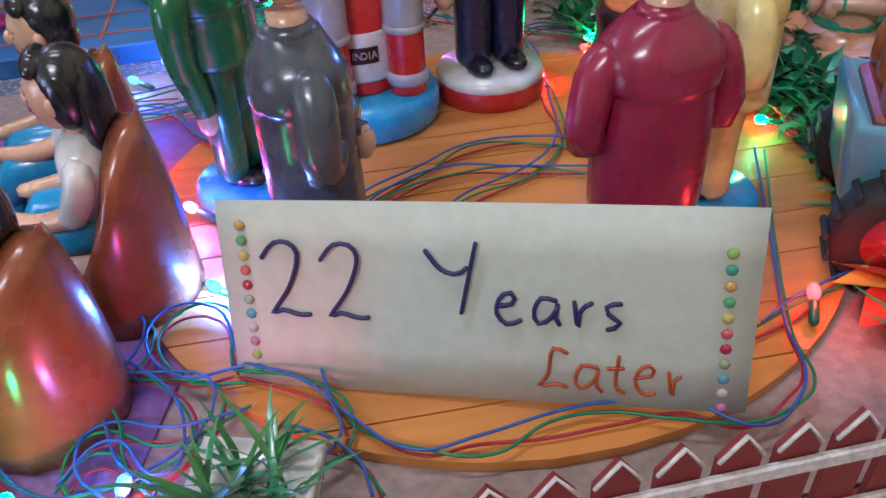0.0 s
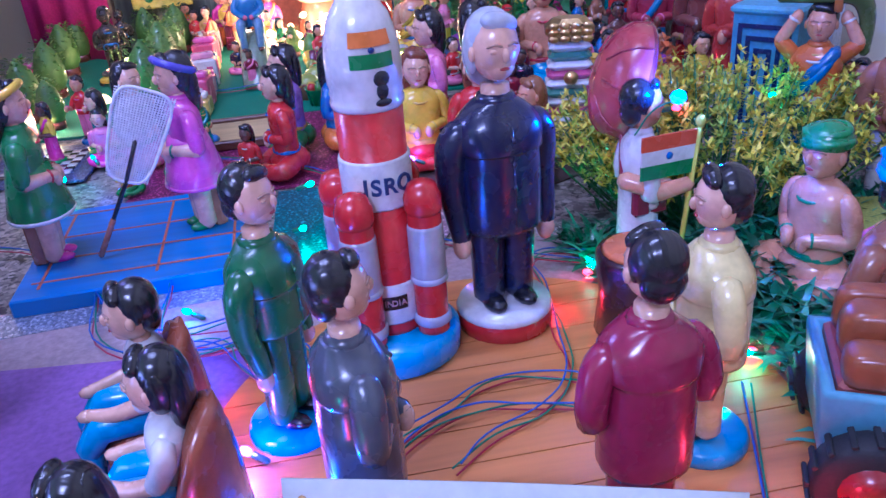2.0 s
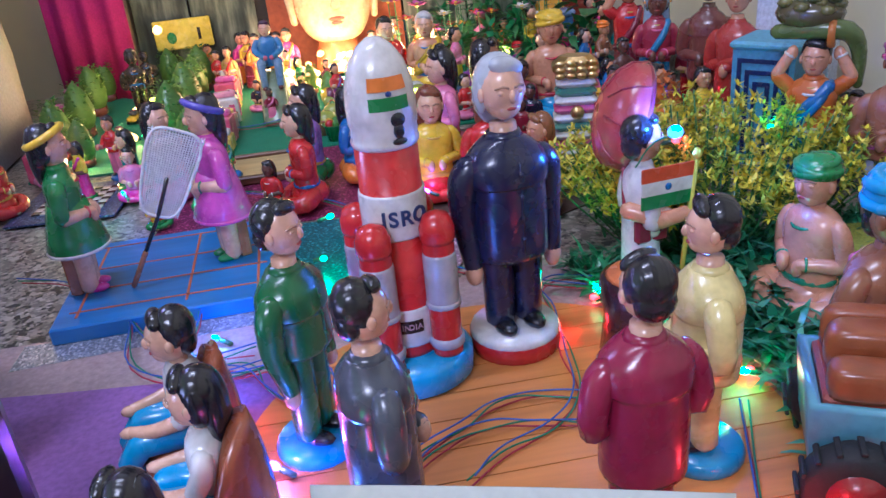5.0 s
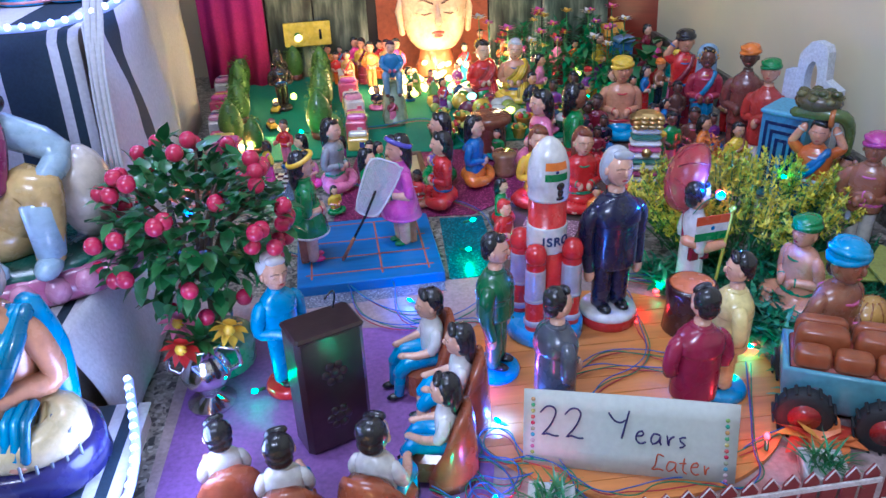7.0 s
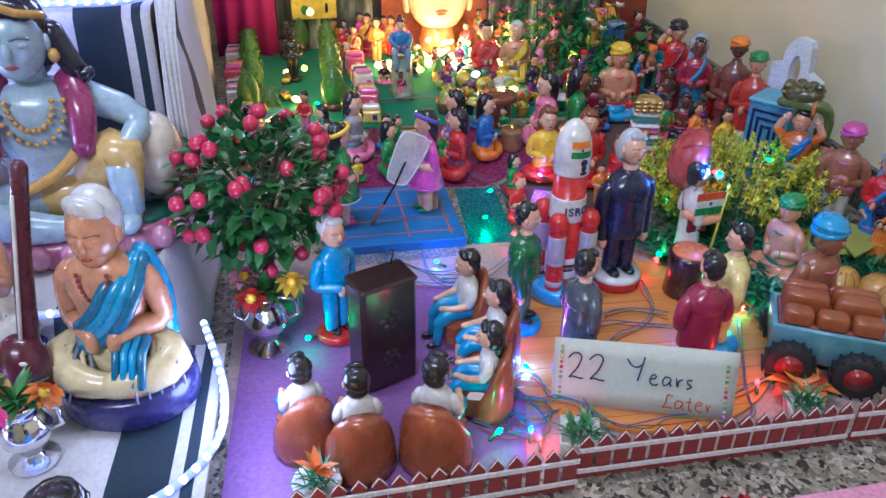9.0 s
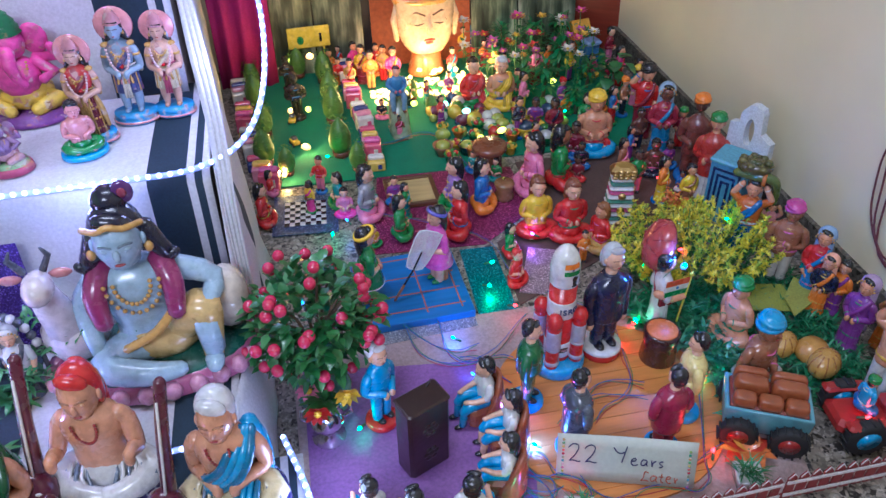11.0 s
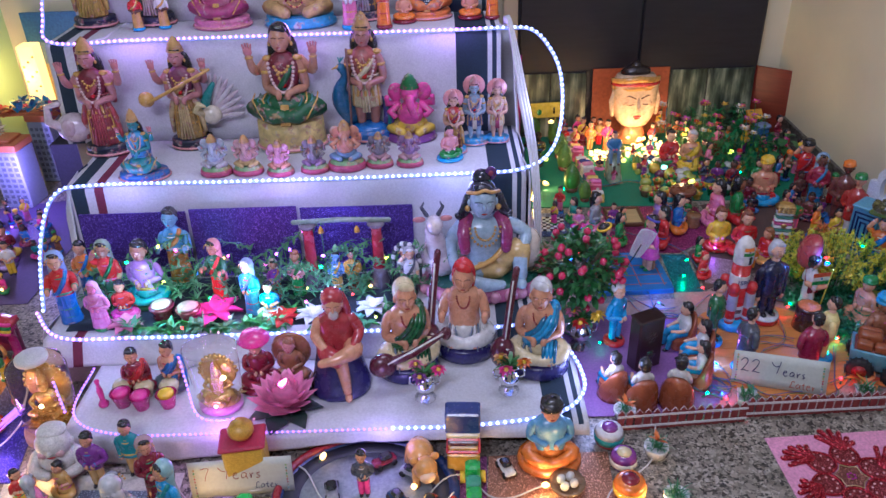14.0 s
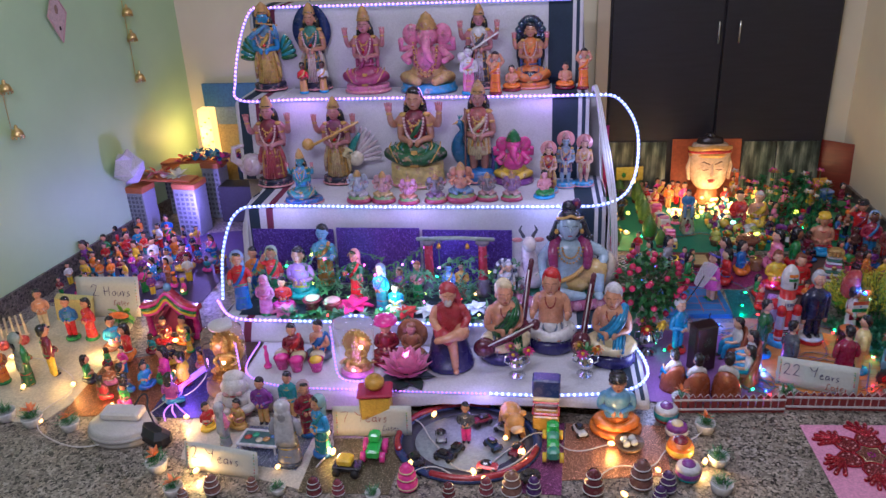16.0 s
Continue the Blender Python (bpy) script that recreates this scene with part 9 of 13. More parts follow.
# ---- on the low front step ----
lotus = thing("lotus_lamp", -0.757, 0.322, 0.09, 0, "lit pink lotus lamp on dark leaves", "lotus lamp")
g = Shape()
petal = paint((0.86, 0.3, 0.52), 0.4)
for tier, (cnt, ln, up) in enumerate(((11, 0.098, 0.22), (10, 0.09, 0.55), (8, 0.08, 1.1), (6, 0.066, 2.0))):
    for m in range(cnt):
        a = 2 * math.pi * (m + 0.4 * tier) / cnt
        leaf(g, (0.008 * math.cos(a), 0.008 * math.sin(a), 0.012 + 0.006 * tier), (math.cos(a), math.sin(a), up), ln * 0.92, 0.03, petal, -0.35)
g.done("petals", "pink plastic petals", parent=lotus, kind="stuff")
g = Shape()
for m in range(7):
    leaf(g, (0, 0, 0.006), (math.cos(m * 0.9), math.sin(m * 0.9), 0.05), 0.1, 0.034, paint((0.03, 0.06, 0.05), 0.4), 0.05)
g.done("leaf_pad", "dark green leaves", parent=lotus, kind="stuff")
Shape().ell((0, 0, 0.05), (0.008, 0.008, 0.01), glowing((1.0, 0.3, 0.6), 5.0), n=8, k=6).done("lamp_core", "lit pink bulb", parent=lotus)
glow_lamp("lotus_glow", -0.757, 0.322, 0.165, 0.22, (1.0, 0.3, 0.65), 0.008)
FOIL, CLEAR, LIP = glitter((0.8, 0.5, 0.14), 0.22), clear(), clear((0.9, 0.86, 0.95), 0.25)


def golden_idol(x, y, z, h, label):
    """A crowned figure of gilt foil seated before a round back."""
    s = Shape()
    s.lathe([(0.34 * h, 0), (0.36 * h, 0.04 * h), (0.3 * h, 0.1 * h), (0.32 * h, 0.16 * h), (0, 0.17 * h)], FOIL, sy=0.7, n=20)
    s.lathe([(0.001, 0), (0.3 * h, 0), (0.33 * h, 0.03 * h), (0.3 * h, 0.06 * h), (0.001, 0.05 * h)], FOIL, c=(0, 0.16 * h, 0.62 * h), sy=1.15, n=20, turn=Matrix.Rotation(radians(90), 3, "X"))
    for k in range(13):
        a = math.pi * k / 12
        s.ell((0.33 * h * math.cos(a), 0.13 * h, 0.62 * h + 0.37 * h * math.sin(a)), (0.04 * h, 0.03 * h, 0.04 * h), FOIL, n=6, k=4)
    trunk(s, [(0.2 * h, 0.15 * h, 0.12 * h, 0), (0.36 * h, 0.14 * h, 0.11 * h, 0), (0.54 * h, 0.15 * h, 0.1 * h, 0), (0.6 * h, 0.06 * h, 0.06 * h, 0)], FOIL)
    for sx in (-1, 1):
        limb(s, [(sx * 0.08 * h, 0, 0.24 * h), (sx * 0.26 * h, -0.06 * h, 0.22 * h), (-sx * 0.06 * h, -0.18 * h, 0.2 * h)], [0.08 * h, 0.07 * h, 0.045 * h], FOIL)
        limb(s, [(sx * 0.14 * h, 0, 0.54 * h), (sx * 0.24 * h, -0.03 * h, 0.42 * h), (sx * 0.14 * h, -0.14 * h, 0.4 * h)], [0.04 * h, 0.04 * h, 0.03 * h], FOIL)
    s.ell((0, -0.02 * h, 0.7 * h), (0.085 * h, 0.085 * h, 0.1 * h), FOIL)
    crown(s, (0, 0, 0.77 * h), 0.08 * h, 0.23 * h, FOIL)
    return s.done("golden_idol", label, "figurine", "golden idols", at=pose(x, y, z))


def foil_heap(x, y, z, r, count, seed):
    """Crumpled scraps of gilt foil packed round an idol."""
    g, rr = Shape(), random.Random(seed)
    for k in range(count):
        a, q = rr.uniform(0, 2 * math.pi), r * math.sqrt(rr.random())
        leaf(g, (q * math.cos(a), 0.8 * q * math.sin(a), 0.004 + 0.02 * rr.random()), (rr.uniform(-1, 1), rr.uniform(-1, 0.4), rr.uniform(0.2, 1)), 0.026, 0.012, FOIL, rr.uniform(-0.6, 0.6))
    g.done("foil_heap", "crumpled gold foil packed round the idol", "gold foil", "gold foil scraps", "stuff", at=pose(x, y, z))


cs = thing("show_case", -0.925, 0.345, 0.09, 0, "clear plastic tub holding a golden idol", "show case")
g = Shape().lathe([(0.054, 0.004), (0.057, 0.012), (0.068, 0.185), (0.069, 0.19)], CLEAR, sy=0.8, n=32).done("tub", "thin clear plastic wall wider at the top", parent=cs)
g.visible_shadow = False
Shape().tube([(0.069 * math.cos(k * math.pi / 20), 0.0552 * math.sin(k * math.pi / 20), 0.19) for k in range(41)], 0.0013, LIP, 6).done("lip", "pale plastic lip", parent=cs)
# the pink light on the foot is put into its paint
Shape().lathe([(0.05, 0), (0.056, 0.004), (0.054, 0.014), (0, 0.014)], paint((0.6, 0.2, 0.5), 0.3), sy=0.8, n=28).done("foot", "foot coloured pink for the light on it", parent=cs)
golden_idol(-0.925, 0.35, 0.105, 0.135, "golden idol before a round back inside the clear tub")
foil_heap(-0.925, 0.345, 0.106, 0.046, 60, 3)
rope_light([(-0.992, 0.315, 0.275), (-0.985, 0.305, 0.19), (-0.98, 0.3, 0.115), (-0.955, 0.289, 0.096), (-0.915, 0.284, 0.094), (-0.87, 0.292, 0.096)], "thin violet light chain round the clear tub", None, True)
glow_lamp("case_glow", -0.925, 0.3, 0.125, 0.07, (1.0, 0.4, 0.85), 0.006)
glow_lamp("case_glow", -0.9, 0.325, 0.2, 0.05, (1.0, 0.6, 0.2), 0.006)
jr = thing("show_jar", -1.39, 0.37, 0.0, 0, "tall clear jar packed with gold foil and an idol", "jar")
g = Shape().lathe([(0.068, 0.03), (0.07, 0.034), (0.073, 0.2), (0.068, 0.226), (0.05, 0.238), (0.032, 0.24)], clear((0.92, 0.78, 0.56), 0.06), n=32).done("glass", "thin amber-tinted glass", parent=jr)
g.visible_shadow = False
Shape().lathe([(0.076, 0), (0.08, 0.006), (0.078, 0.026), (0.07, 0.031), (0, 0.031)], matt((0.3, 0.2, 0.1), 0.5), n=28).done("foot", "dull gold foot", parent=jr)
Shape().lathe([(0.036, 0.236), (0.04, 0.24), (0.04, 0.25), (0.034, 0.254), (0, 0.254)], matt((0.62, 0.6, 0.56), 0.5), n=20).done("lid", "white paper lid", parent=jr)
golden_idol(-1.39, 0.375, 0.033, 0.17, "golden idol inside the tall jar")
foil_heap(-1.39, 0.36, 0.033, 0.055, 80, 4)
foil_heap(-1.39, 0.345, 0.06, 0.03, 30, 6)
rope_light([(-1.325, 0.325, 0.2), (-1.322, 0.322, 0.12), (-1.32, 0.32, 0.1)], "short violet light chain hung beside the jar", None, True)
glow_lamp("case_glow", -1.375, 0.318, 0.13, 0.07, (1.0, 0.6, 0.2), 0.005)
Shape().lathe([(0.012, 0), (0.014, 0.008), (0.006, 0.02), (0.008, 0.05), (0.004, 0.07), (0.007, 0.082), (0.001, 0.088)], HOT, n=12).done("pink_candle", "turned pink candle stick", "candle", at=pose(-1.239, 0.36, 0.09))
for bx, by, c in ((-1.188, 0.36, HOT), (-1.134, 0.348, HOT), (-1.067, 0.352, YELLOW)):
    bt = Shape().lathe([(0.017, 0), (0.026, 0.04), (0.028, 0.042), (0.024, 0.038), (0.018, 0.02), (0, 0.02)], HOT, n=18).done("pink_basket", "pink toy basket filled with grain", "basket", "vendors' baskets", at=pose(bx, by, 0.09))
    Shape().ell((0, 0, 0.04), (0.022, 0.022, 0.014), c, n=12, k=6).done("filling", "yellow grain heap", parent=bt)
for bx, by in ((-1.2, 0.405), (-1.14, 0.395), (-1.075, 0.4)):
    Shape().lathe([(0.018, 0), (0.027, 0.03), (0.02, 0.04), (0, 0.043)], (0.6, 0.5, 0.3), n=16).done("grain_mound", "mound of pale grain", "grain", "vendors' grain", at=pose(bx, by, 0.09))
st = thing("gold_seat", -0.828, 0.172, 0.004, 8, "yellow cloth seat with a red cover and gold pot", "seat")
Shape().block((0, 0, 0), (0.098, 0.072, 0.132), matt((0.6, 0.4, 0.05), 0.5, 30), 0.006).done("box", "yellow cloth box", parent=st)
Shape().block((0, -0.004, 0.1325), (0.108, 0.082, 0.012), matt((0.42, 0.02, 0.06), 0.6, 30), 0.004).done("cover", "red cloth cover", parent=st)
Shape().lathe([(0.02, 0.145), (0.03, 0.158), (0.031, 0.172), (0.024, 0.182), (0.012, 0.186), (0.014, 0.19), (0, 0.192)], matt((0.62, 0.34, 0.04), 0.4, 30), n=18).done("gold_pot", "golden pot", parent=st)

# ---- toys and pots before the steps ----
ring = thing("toy_ring_road", -0.54, 0.112, 0.002, 0, "round blue and red toy ring road", "toy road")
for r0, r1, z1, mat in ((0.2, 0.225, 0.012, paint((0.025, 0.05, 0.16))), (0.16, 0.2, 0.006, matt((0.05, 0.05, 0.07), 0.5)), (0.0, 0.16, 0.004, matt((0.36, 0.4, 0.44), 0.6, 12))):
    g = Shape()
    if r0:
        g.lathe([(r0, 0), (r1, 0), (r1, z1), (r0, z1), (r0, 0)], mat, sy=0.84, n=44)
    else:
        g.lathe([(r1, 0), (r1, z1), (0.0, z1)], mat, sy=0.84, n=44)
    g.done("rim" if r0 == 0.2 else "track" if r0 else "middle", parent=ring)
for a0, a1 in ((-115, -10), (75, 200)):
    arc = [radians(a0 + (a1 - a0) * k / 20) for k in range(21)]
    Shape().tube([(0.213 * math.cos(a), 0.213 * 0.84 * math.sin(a), 0.014) for a in arc], 0.01, paint((0.34, 0.025, 0.035)), 8).done("red_rim", "red rim piece", parent=ring)


def toy_car(x, y, rz, col, word, z=0.008, k=1.0):
    v = thing("toy_car", x, y, z, rz, "small %s toy car" % word, "toy car", "toy cars")
    Shape().block((0, 0, 0.006 * k), (0.03 * k, 0.062 * k, 0.013 * k), col, 0.005 * k).done("body", parent=v)
    Shape().block((0, 0.004 * k, 0.018 * k), (0.025 * k, 0.032 * k, 0.012 * k), paint((0.02, 0.02, 0.025), 0.12), 0.006 * k).done("cabin", "dark glazed cabin", parent=v)
    for wx in (-0.014, 0.014):
        for wy in (-0.02, 0.02):
            Shape().lathe([(0.008 * k, -0.003 * k), (0.008 * k, 0.003 * k)], TYRE, n=12, turn=Matrix.Rotation(radians(90), 3, "Y")).done("wheel", parent=v).location = (wx * k, wy * k, 0.008 * k)


for cx, cy, rz, c, wd in ((-0.46, 0.08, 40, (0.02, 0.05, 0.12), "dark blue"), (-0.57, 0.05, -30, (0.02, 0.03, 0.05), "black"), (-0.43, 0.16, 60, GREY, "grey"), (-0.62, 0.11, 10, GREY, "silver"), (-0.39, 0.06, -20, MAROON, "maroon"),
                          (-0.6, 0.02, 70, NAVY, "navy"), (-0.68, 0.0, 30, (0.03, 0.03, 0.05), "black"), (-0.5, 0.2, -60, MAROON, "maroon"), (-0.35, -0.05, 120, (0.02, 0.02, 0.03), "black"), (-0.2, 0.175, 20, WHITE, "white"), (-0.47, -0.02, 80, RED, "red")):
    toy_car(cx, cy, rz, c, wd, 0.013 if -0.75 < cx < -0.32 else 0.004)
tw = thing("toy_tower", -0.303, 0.2, 0.004, -3, "toy block tower with a blue top and golden foot", "toy tower")
for z0, hh, c, w in ((0, 0.056, (0.62, 0.36, 0.04), 0.08), (0.056, 0.012, RED, 0.084), (0.068, 0.014, (0.5, 0.28, 0.04), 0.072), (0.082, 0.018, (0.1, 0.025, 0.03), 0.074), (0.1, 0.008, RED, 0.08), (0.108, 0.016, CREAM, 0.08), (0.124, 0.062, (0.015, 0.04, 0.19), 0.084)):
    Shape().block((0, 0, z0), (w, 0.05, hh - 0.0005), c, 0.004).done("block_layer", parent=tw)
s = Shape()
c = (0.7, 0.34, 0.1)
s.ell((0, 0.02, 0.05), (0.035, 0.045, 0.035), c).ell((0.0, -0.035, 0.055), (0.03, 0.028, 0.03), c).ell((0, -0.06, 0.047), (0.02, 0.014, 0.015), (0.75, 0.5, 0.3))
for sx in (-1, 1):
    s.ell((sx * 0.026, -0.03, 0.08), (0.011, 0.007, 0.011), c)
    s.tube([(sx * 0.02, -0.02, 0.04), (sx * 0.024, -0.035, 0.0)], 0.01, c).tube([(sx * 0.02, 0.045, 0.04), (sx * 0.024, 0.05, 0.0)], 0.011, c)
s.done("toy_beast", "orange plastic toy animal on four legs", "toy animal", at=pose(-0.405, 0.165, 0.014, 0, 0, 15))
tg = thing("toy_train", -0.283, 0.085, 0.004, 0, "green toy caterpillar train with yellow wheels", "toy train")
for k in range(4):
    seg = Shape().block((0, 0.06 - 0.036 * k, 0.012), (0.036, 0.034, 0.036 if k else 0.05), (0.03, 0.4, 0.08) if k % 2 == 0 else (0.05, 0.3, 0.2), 0.007).done("segment", parent=tg)
for k in (0, 3):
    for sx in (-1, 1):
        Shape().lathe([(0.015, -0.006), (0.015, 0.006)], YELLOW, n=14, turn=Matrix.Rotation(radians(90), 3, "Y")).done("wheel", "yellow wheel", parent=tg).location = (sx * 0.025, 0.06 - 0.036 * k, 0.015)
gt = thing("toy_tractor", -0.81, 0.03, 0.004, 0, "bright green toy tractor with pink wheels", "toy tractor")
Shape().block((0, 0, 0.014), (0.04, 0.075, 0.03), (0.04, 0.5, 0.08), 0.006).done("body", parent=gt)
Shape().block((0, 0.018, 0.044), (0.034, 0.034, 0.03), (0.05, 0.55, 0.1), 0.006).done("cabin", parent=gt)
for sx in (-1, 1):
    for wy, r in ((0.022, 0.022), (-0.026, 0.016)):
        Shape().lathe([(r, -0.007), (r, 0.007)], HOT, n=16, turn=Matrix.Rotation(radians(90), 3, "Y")).done("wheel", "pink wheel", parent=gt).location = (sx * 0.029, wy, r)
yt = thing("toy_truck", -0.875, -0.045, 0.004, 85, "black and yellow toy truck", "toy truck")
Shape().block((0, 0, 0.012), (0.045, 0.085, 0.018), BLACK, 0.004).done("chassis", parent=yt)
Shape().block((0, 0.005, 0.03), (0.04, 0.045, 0.024), YELLOW, 0.005).done("cabin", parent=yt)
for sx in (-1, 1):
    for wy in (-0.028, 0.028):
        Shape().lathe([(0.012, -0.006), (0.012, 0.006)], TYRE, n=14, turn=Matrix.Rotation(radians(90), 3, "Y")).done("wheel", parent=yt).location = (sx * 0.024, wy, 0.012)


def spool(x, y, h, cols, label):
    s = Shape()
    h *= 0.9
    r = h * 0.6
    s.lathe([(r * 0.6, 0), (r * 0.9, h * 0.14), (r, h * 0.3)], cols[0], n=20).lathe([(r, h * 0.3), (r * 1.02, h * 0.45), (r, h * 0.6)], cols[1], n=20).lathe([(r, h * 0.6), (r * 0.85, h * 0.8), (r * 0.5, h * 0.86)], cols[2], n=20)
    s.lathe([(r * 0.55, h * 0.84), (r * 0.5, h * 0.93), (r * 0.2, h * 1.0), (0.001, h)], cols[3], n=16)
    s.done("painted_pot", label, "pot", "painted clay pots", at=pose(x, y, 0.004))


spool(0.067, 0.258, 0.07, (MAROON, TEAL, SILVER, PURPLE), "striped teal and maroon clay pot with a lid")
spool(0.087, 0.178, 0.062, (VIOLET, SILVER, PURPLE, CREAM), "small violet and silver clay pot")
spool(0.082, 0.086, 0.072, (MAROON, YELLOW, ORANGE, MAROON), "orange and yellow striped clay pot")
spool(0.089, -0.01, 0.066, (TEAL, PURPLE, SILVER, PURPLE), "purple and grey striped clay pot")
for i, (bx, by, bh) in enumerate(((-0.175, -0.085, 0.087), (-0.043, -0.05, 0.097), (0.027, -0.062, 0.072), (-0.398, -0.105, 0.086), (-0.468, -0.11, 0.06), (-0.948, -0.145, 0.065), (-1.241, -0.158, 0.07), (-0.337, -0.1, 0.063), (-0.69, -0.1, 0.089), (-0.88, -0.14, 0.055), (-0.57, -0.13, 0.055), (-1.13, -0.14, 0.05), (0.0, -0.11, 0.06), (-1.31, -0.2, 0.05))):
    c = [(0.12, 0.02, 0.03), (0.16, 0.07, 0.06), VIOLET, (0.2, 0.1, 0.08), (0.2, 0.04, 0.06)][i % 5] if i != 8 else HOT
    bh *= 0.9
    s = Shape().lathe([(bh * 0.3, 0), (bh * 0.36, bh * 0.06), (bh * 0.37, bh * 0.3), (bh * 0.28, bh * 0.36), (bh * 0.27, bh * 0.4), (bh * 0.33, bh * 0.44), (bh * 0.32, bh * 0.58), (bh * 0.22, bh * 0.63), (bh * 0.22, bh * 0.68), (bh * 0.27, bh * 0.72), (bh * 0.25, bh * 0.84), (bh * 0.15, bh * 0.88), (bh * 0.17, bh * 0.96), (0.001, bh)], c, n=18)
    for q, z in ((0.375, 0.15), (0.335, 0.5), (0.272, 0.77)):
        s.lathe([(bh * q * 0.98, bh * (z - 0.025)), (bh * q * 1.03, bh * z), (bh * q * 0.98, bh * (z + 0.025))], SILVER if c != HOT else CREAM, n=18)
    s.done("clay_bottle", "turned %s clay pot with a stepped neck" % ("pink" if c == HOT else "dark maroon"), "pot", "painted clay pots", at=pose(bx, by, 0.004))
sh = thing("cobblers_shoe", -0.06, 0.11, 0.004, 60, "toy basket with pale eggs", "basket")
Shape().lathe([(0.03, 0), (0.042, 0.02), (0.044, 0.026), (0.03, 0.018), (0, 0.014)], (0.2, 0.12, 0.06), n=16).done("tray", parent=sh)
for k in range(4):
    Shape().ell((0.018 * math.cos(k * 1.6), 0.016 * math.sin(k * 1.6), 0.028), (0.013, 0.011, 0.011), (0.6, 0.58, 0.52), n=10, k=6).done("egg", parent=sh)
tbl = thing("glass_table", -1.165, 0.045, 0.004, -4, "white framed toy table with printed top", "toy table")
for fx, fy, fw, fd in ((0, 0.035, 0.13, 0.008), (0, -0.035, 0.13, 0.008), (0.061, 0, 0.008, 0.062), (-0.061, 0, 0.008, 0.062)):
    Shape().block((fx, fy, 0.03), (fw, fd, 0.01), SILVER, 0.002).done("frame_bar", parent=tbl)
Shape().block((0, 0, 0.031), (0.114, 0.062, 0.005), matt((0.08, 0.16, 0.16), 0.3, 15)).done("top", parent=tbl)
for k, c in enumerate(((0.5, 0.08, 0.06), (0.05, 0.36, 0.2), (0.62, 0.56, 0.4), (0.5, 0.26, 0.08), (0.1, 0.2, 0.5))):
    Shape().lathe([(0.011, 0), (0.0125, 0.002), (0.006, 0.0045), (0, 0.005)], c, n=12).done("dish", parent=tbl).location = (-0.04 + 0.02 * k, 0.014 * math.sin(2 * k), 0.0362)
for sx in (-0.055, 0.055):
    for sy in (-0.03, 0.03):
        Shape().tube([(sx, sy, 0), (sx, sy, 0.03)], 0.004, SILVER, 6).done("leg", parent=tbl)
s = Shape()
CHALK = matt((0.68, 0.64, 0.6), 0.4, 30)
s.ell((0, 0.01, 0.045), (0.056, 0.046, 0.05), (0.5, 0.2, 0.24)).ell((0, 0, 0.075), (0.05, 0.042, 0.04), CHALK)
s.ell((0, -0.004, 0.122), (0.042, 0.038, 0.038), CHALK, n=16, k=10).ell((0, 0.006, 0.152), (0.036, 0.03, 0.016), CHALK)
for sx in (-1, 1):
    limb(s, [(sx * 0.045, 0, 0.085), (sx * 0.056, -0.025, 0.06), (sx * 0.02, -0.045, 0.052)], [0.016, 0.015, 0.012], CHALK)
    s.ell((sx * 0.04, 0, 0.118), (0.006, 0.01, 0.014), CHALK, n=8, k=5)
    s.ell((sx * 0.02, -0.034, 0.112), (0.012, 0.008, 0.01), (0.6, 0.36, 0.36), n=8, k=5)
s.ell((0, -0.041, 0.118), (0.006, 0.007, 0.008), CHALK, n=8, k=5).ell((0, -0.037, 0.104), (0.01, 0.005, 0.003), (0.4, 0.05, 0.06), n=8, k=4)
s.done("white_figure", "plump white clay figure with a round smiling face", "figurine", at=pose(-1.292, 0.195, 0.004, 0, 0, 8))
mat_sheet("speckled_mat", [(-1.24, 0.15), (-1.02, 0.14), (-1.03, -0.05), (-1.25, -0.03)], 0.003, glitter((0.3, 0.36, 0.5), 0.4), "blue and silver speckled paper mat")

# power unit on the floor
pw = thing("power_unit", -1.635, 0.085, 0.001, 0, "white plastic round power unit with a black adapter", "adapter")
Shape().lathe([(0.1, 0), (0.105, 0.01), (0.105, 0.045), (0.095, 0.055), (0, 0.058)], matt((0.58, 0.56, 0.52), 0.45), sy=0.75, n=32).done("drum", parent=pw)
Shape().lathe([(0.104, 0.02), (0.11, 0.024), (0.11, 0.03), (0.104, 0.034)], matt((0.42, 0.4, 0.37), 0.5), sy=0.76, n=32).done("rim", "grey plastic rim", parent=pw)
Shape().block((0.0, 0.02, 0.057), (0.13, 0.06, 0.028), matt((0.66, 0.64, 0.6), 0.4), 0.006).done("top_box", parent=pw)
Shape().block((0, 0, 0), (0.125, 0.062, 0.056), matt((0.015, 0.015, 0.02), 0.45), 0.016).done("black_adapter", "black plastic power adapter on the floor", "adapter", at=pose(-1.515, 0.055, 0.001, 0, 0, -30))
cable("adapter_cord", [(-1.515, 0.07, 0.055), (-1.545, 0.1, 0.09), (-1.57, 0.14, 0.12), (-1.6, 0.12, 0.09)], 0.003, matt((0.015, 0.015, 0.02), 0.5), "black cord between adapter and power unit")

# ---- along the green wall ----
pv = thing("wedding_pavilion", -1.735, 0.72, 0.004, -4, "pink and green painted clay pavilion", "pavilion")
DRAPE = paint((0.2, 0.015, 0.09), 0.4)


def roof_line(u):
    """Height of the roof's edge: curled eaves and a peak in the middle."""
    return 0.118 + 0.035 * (1 - abs(u) ** 1.5) + 0.04 * math.exp(-(u * 3.4) ** 2) + 0.014 * abs(u) ** 6


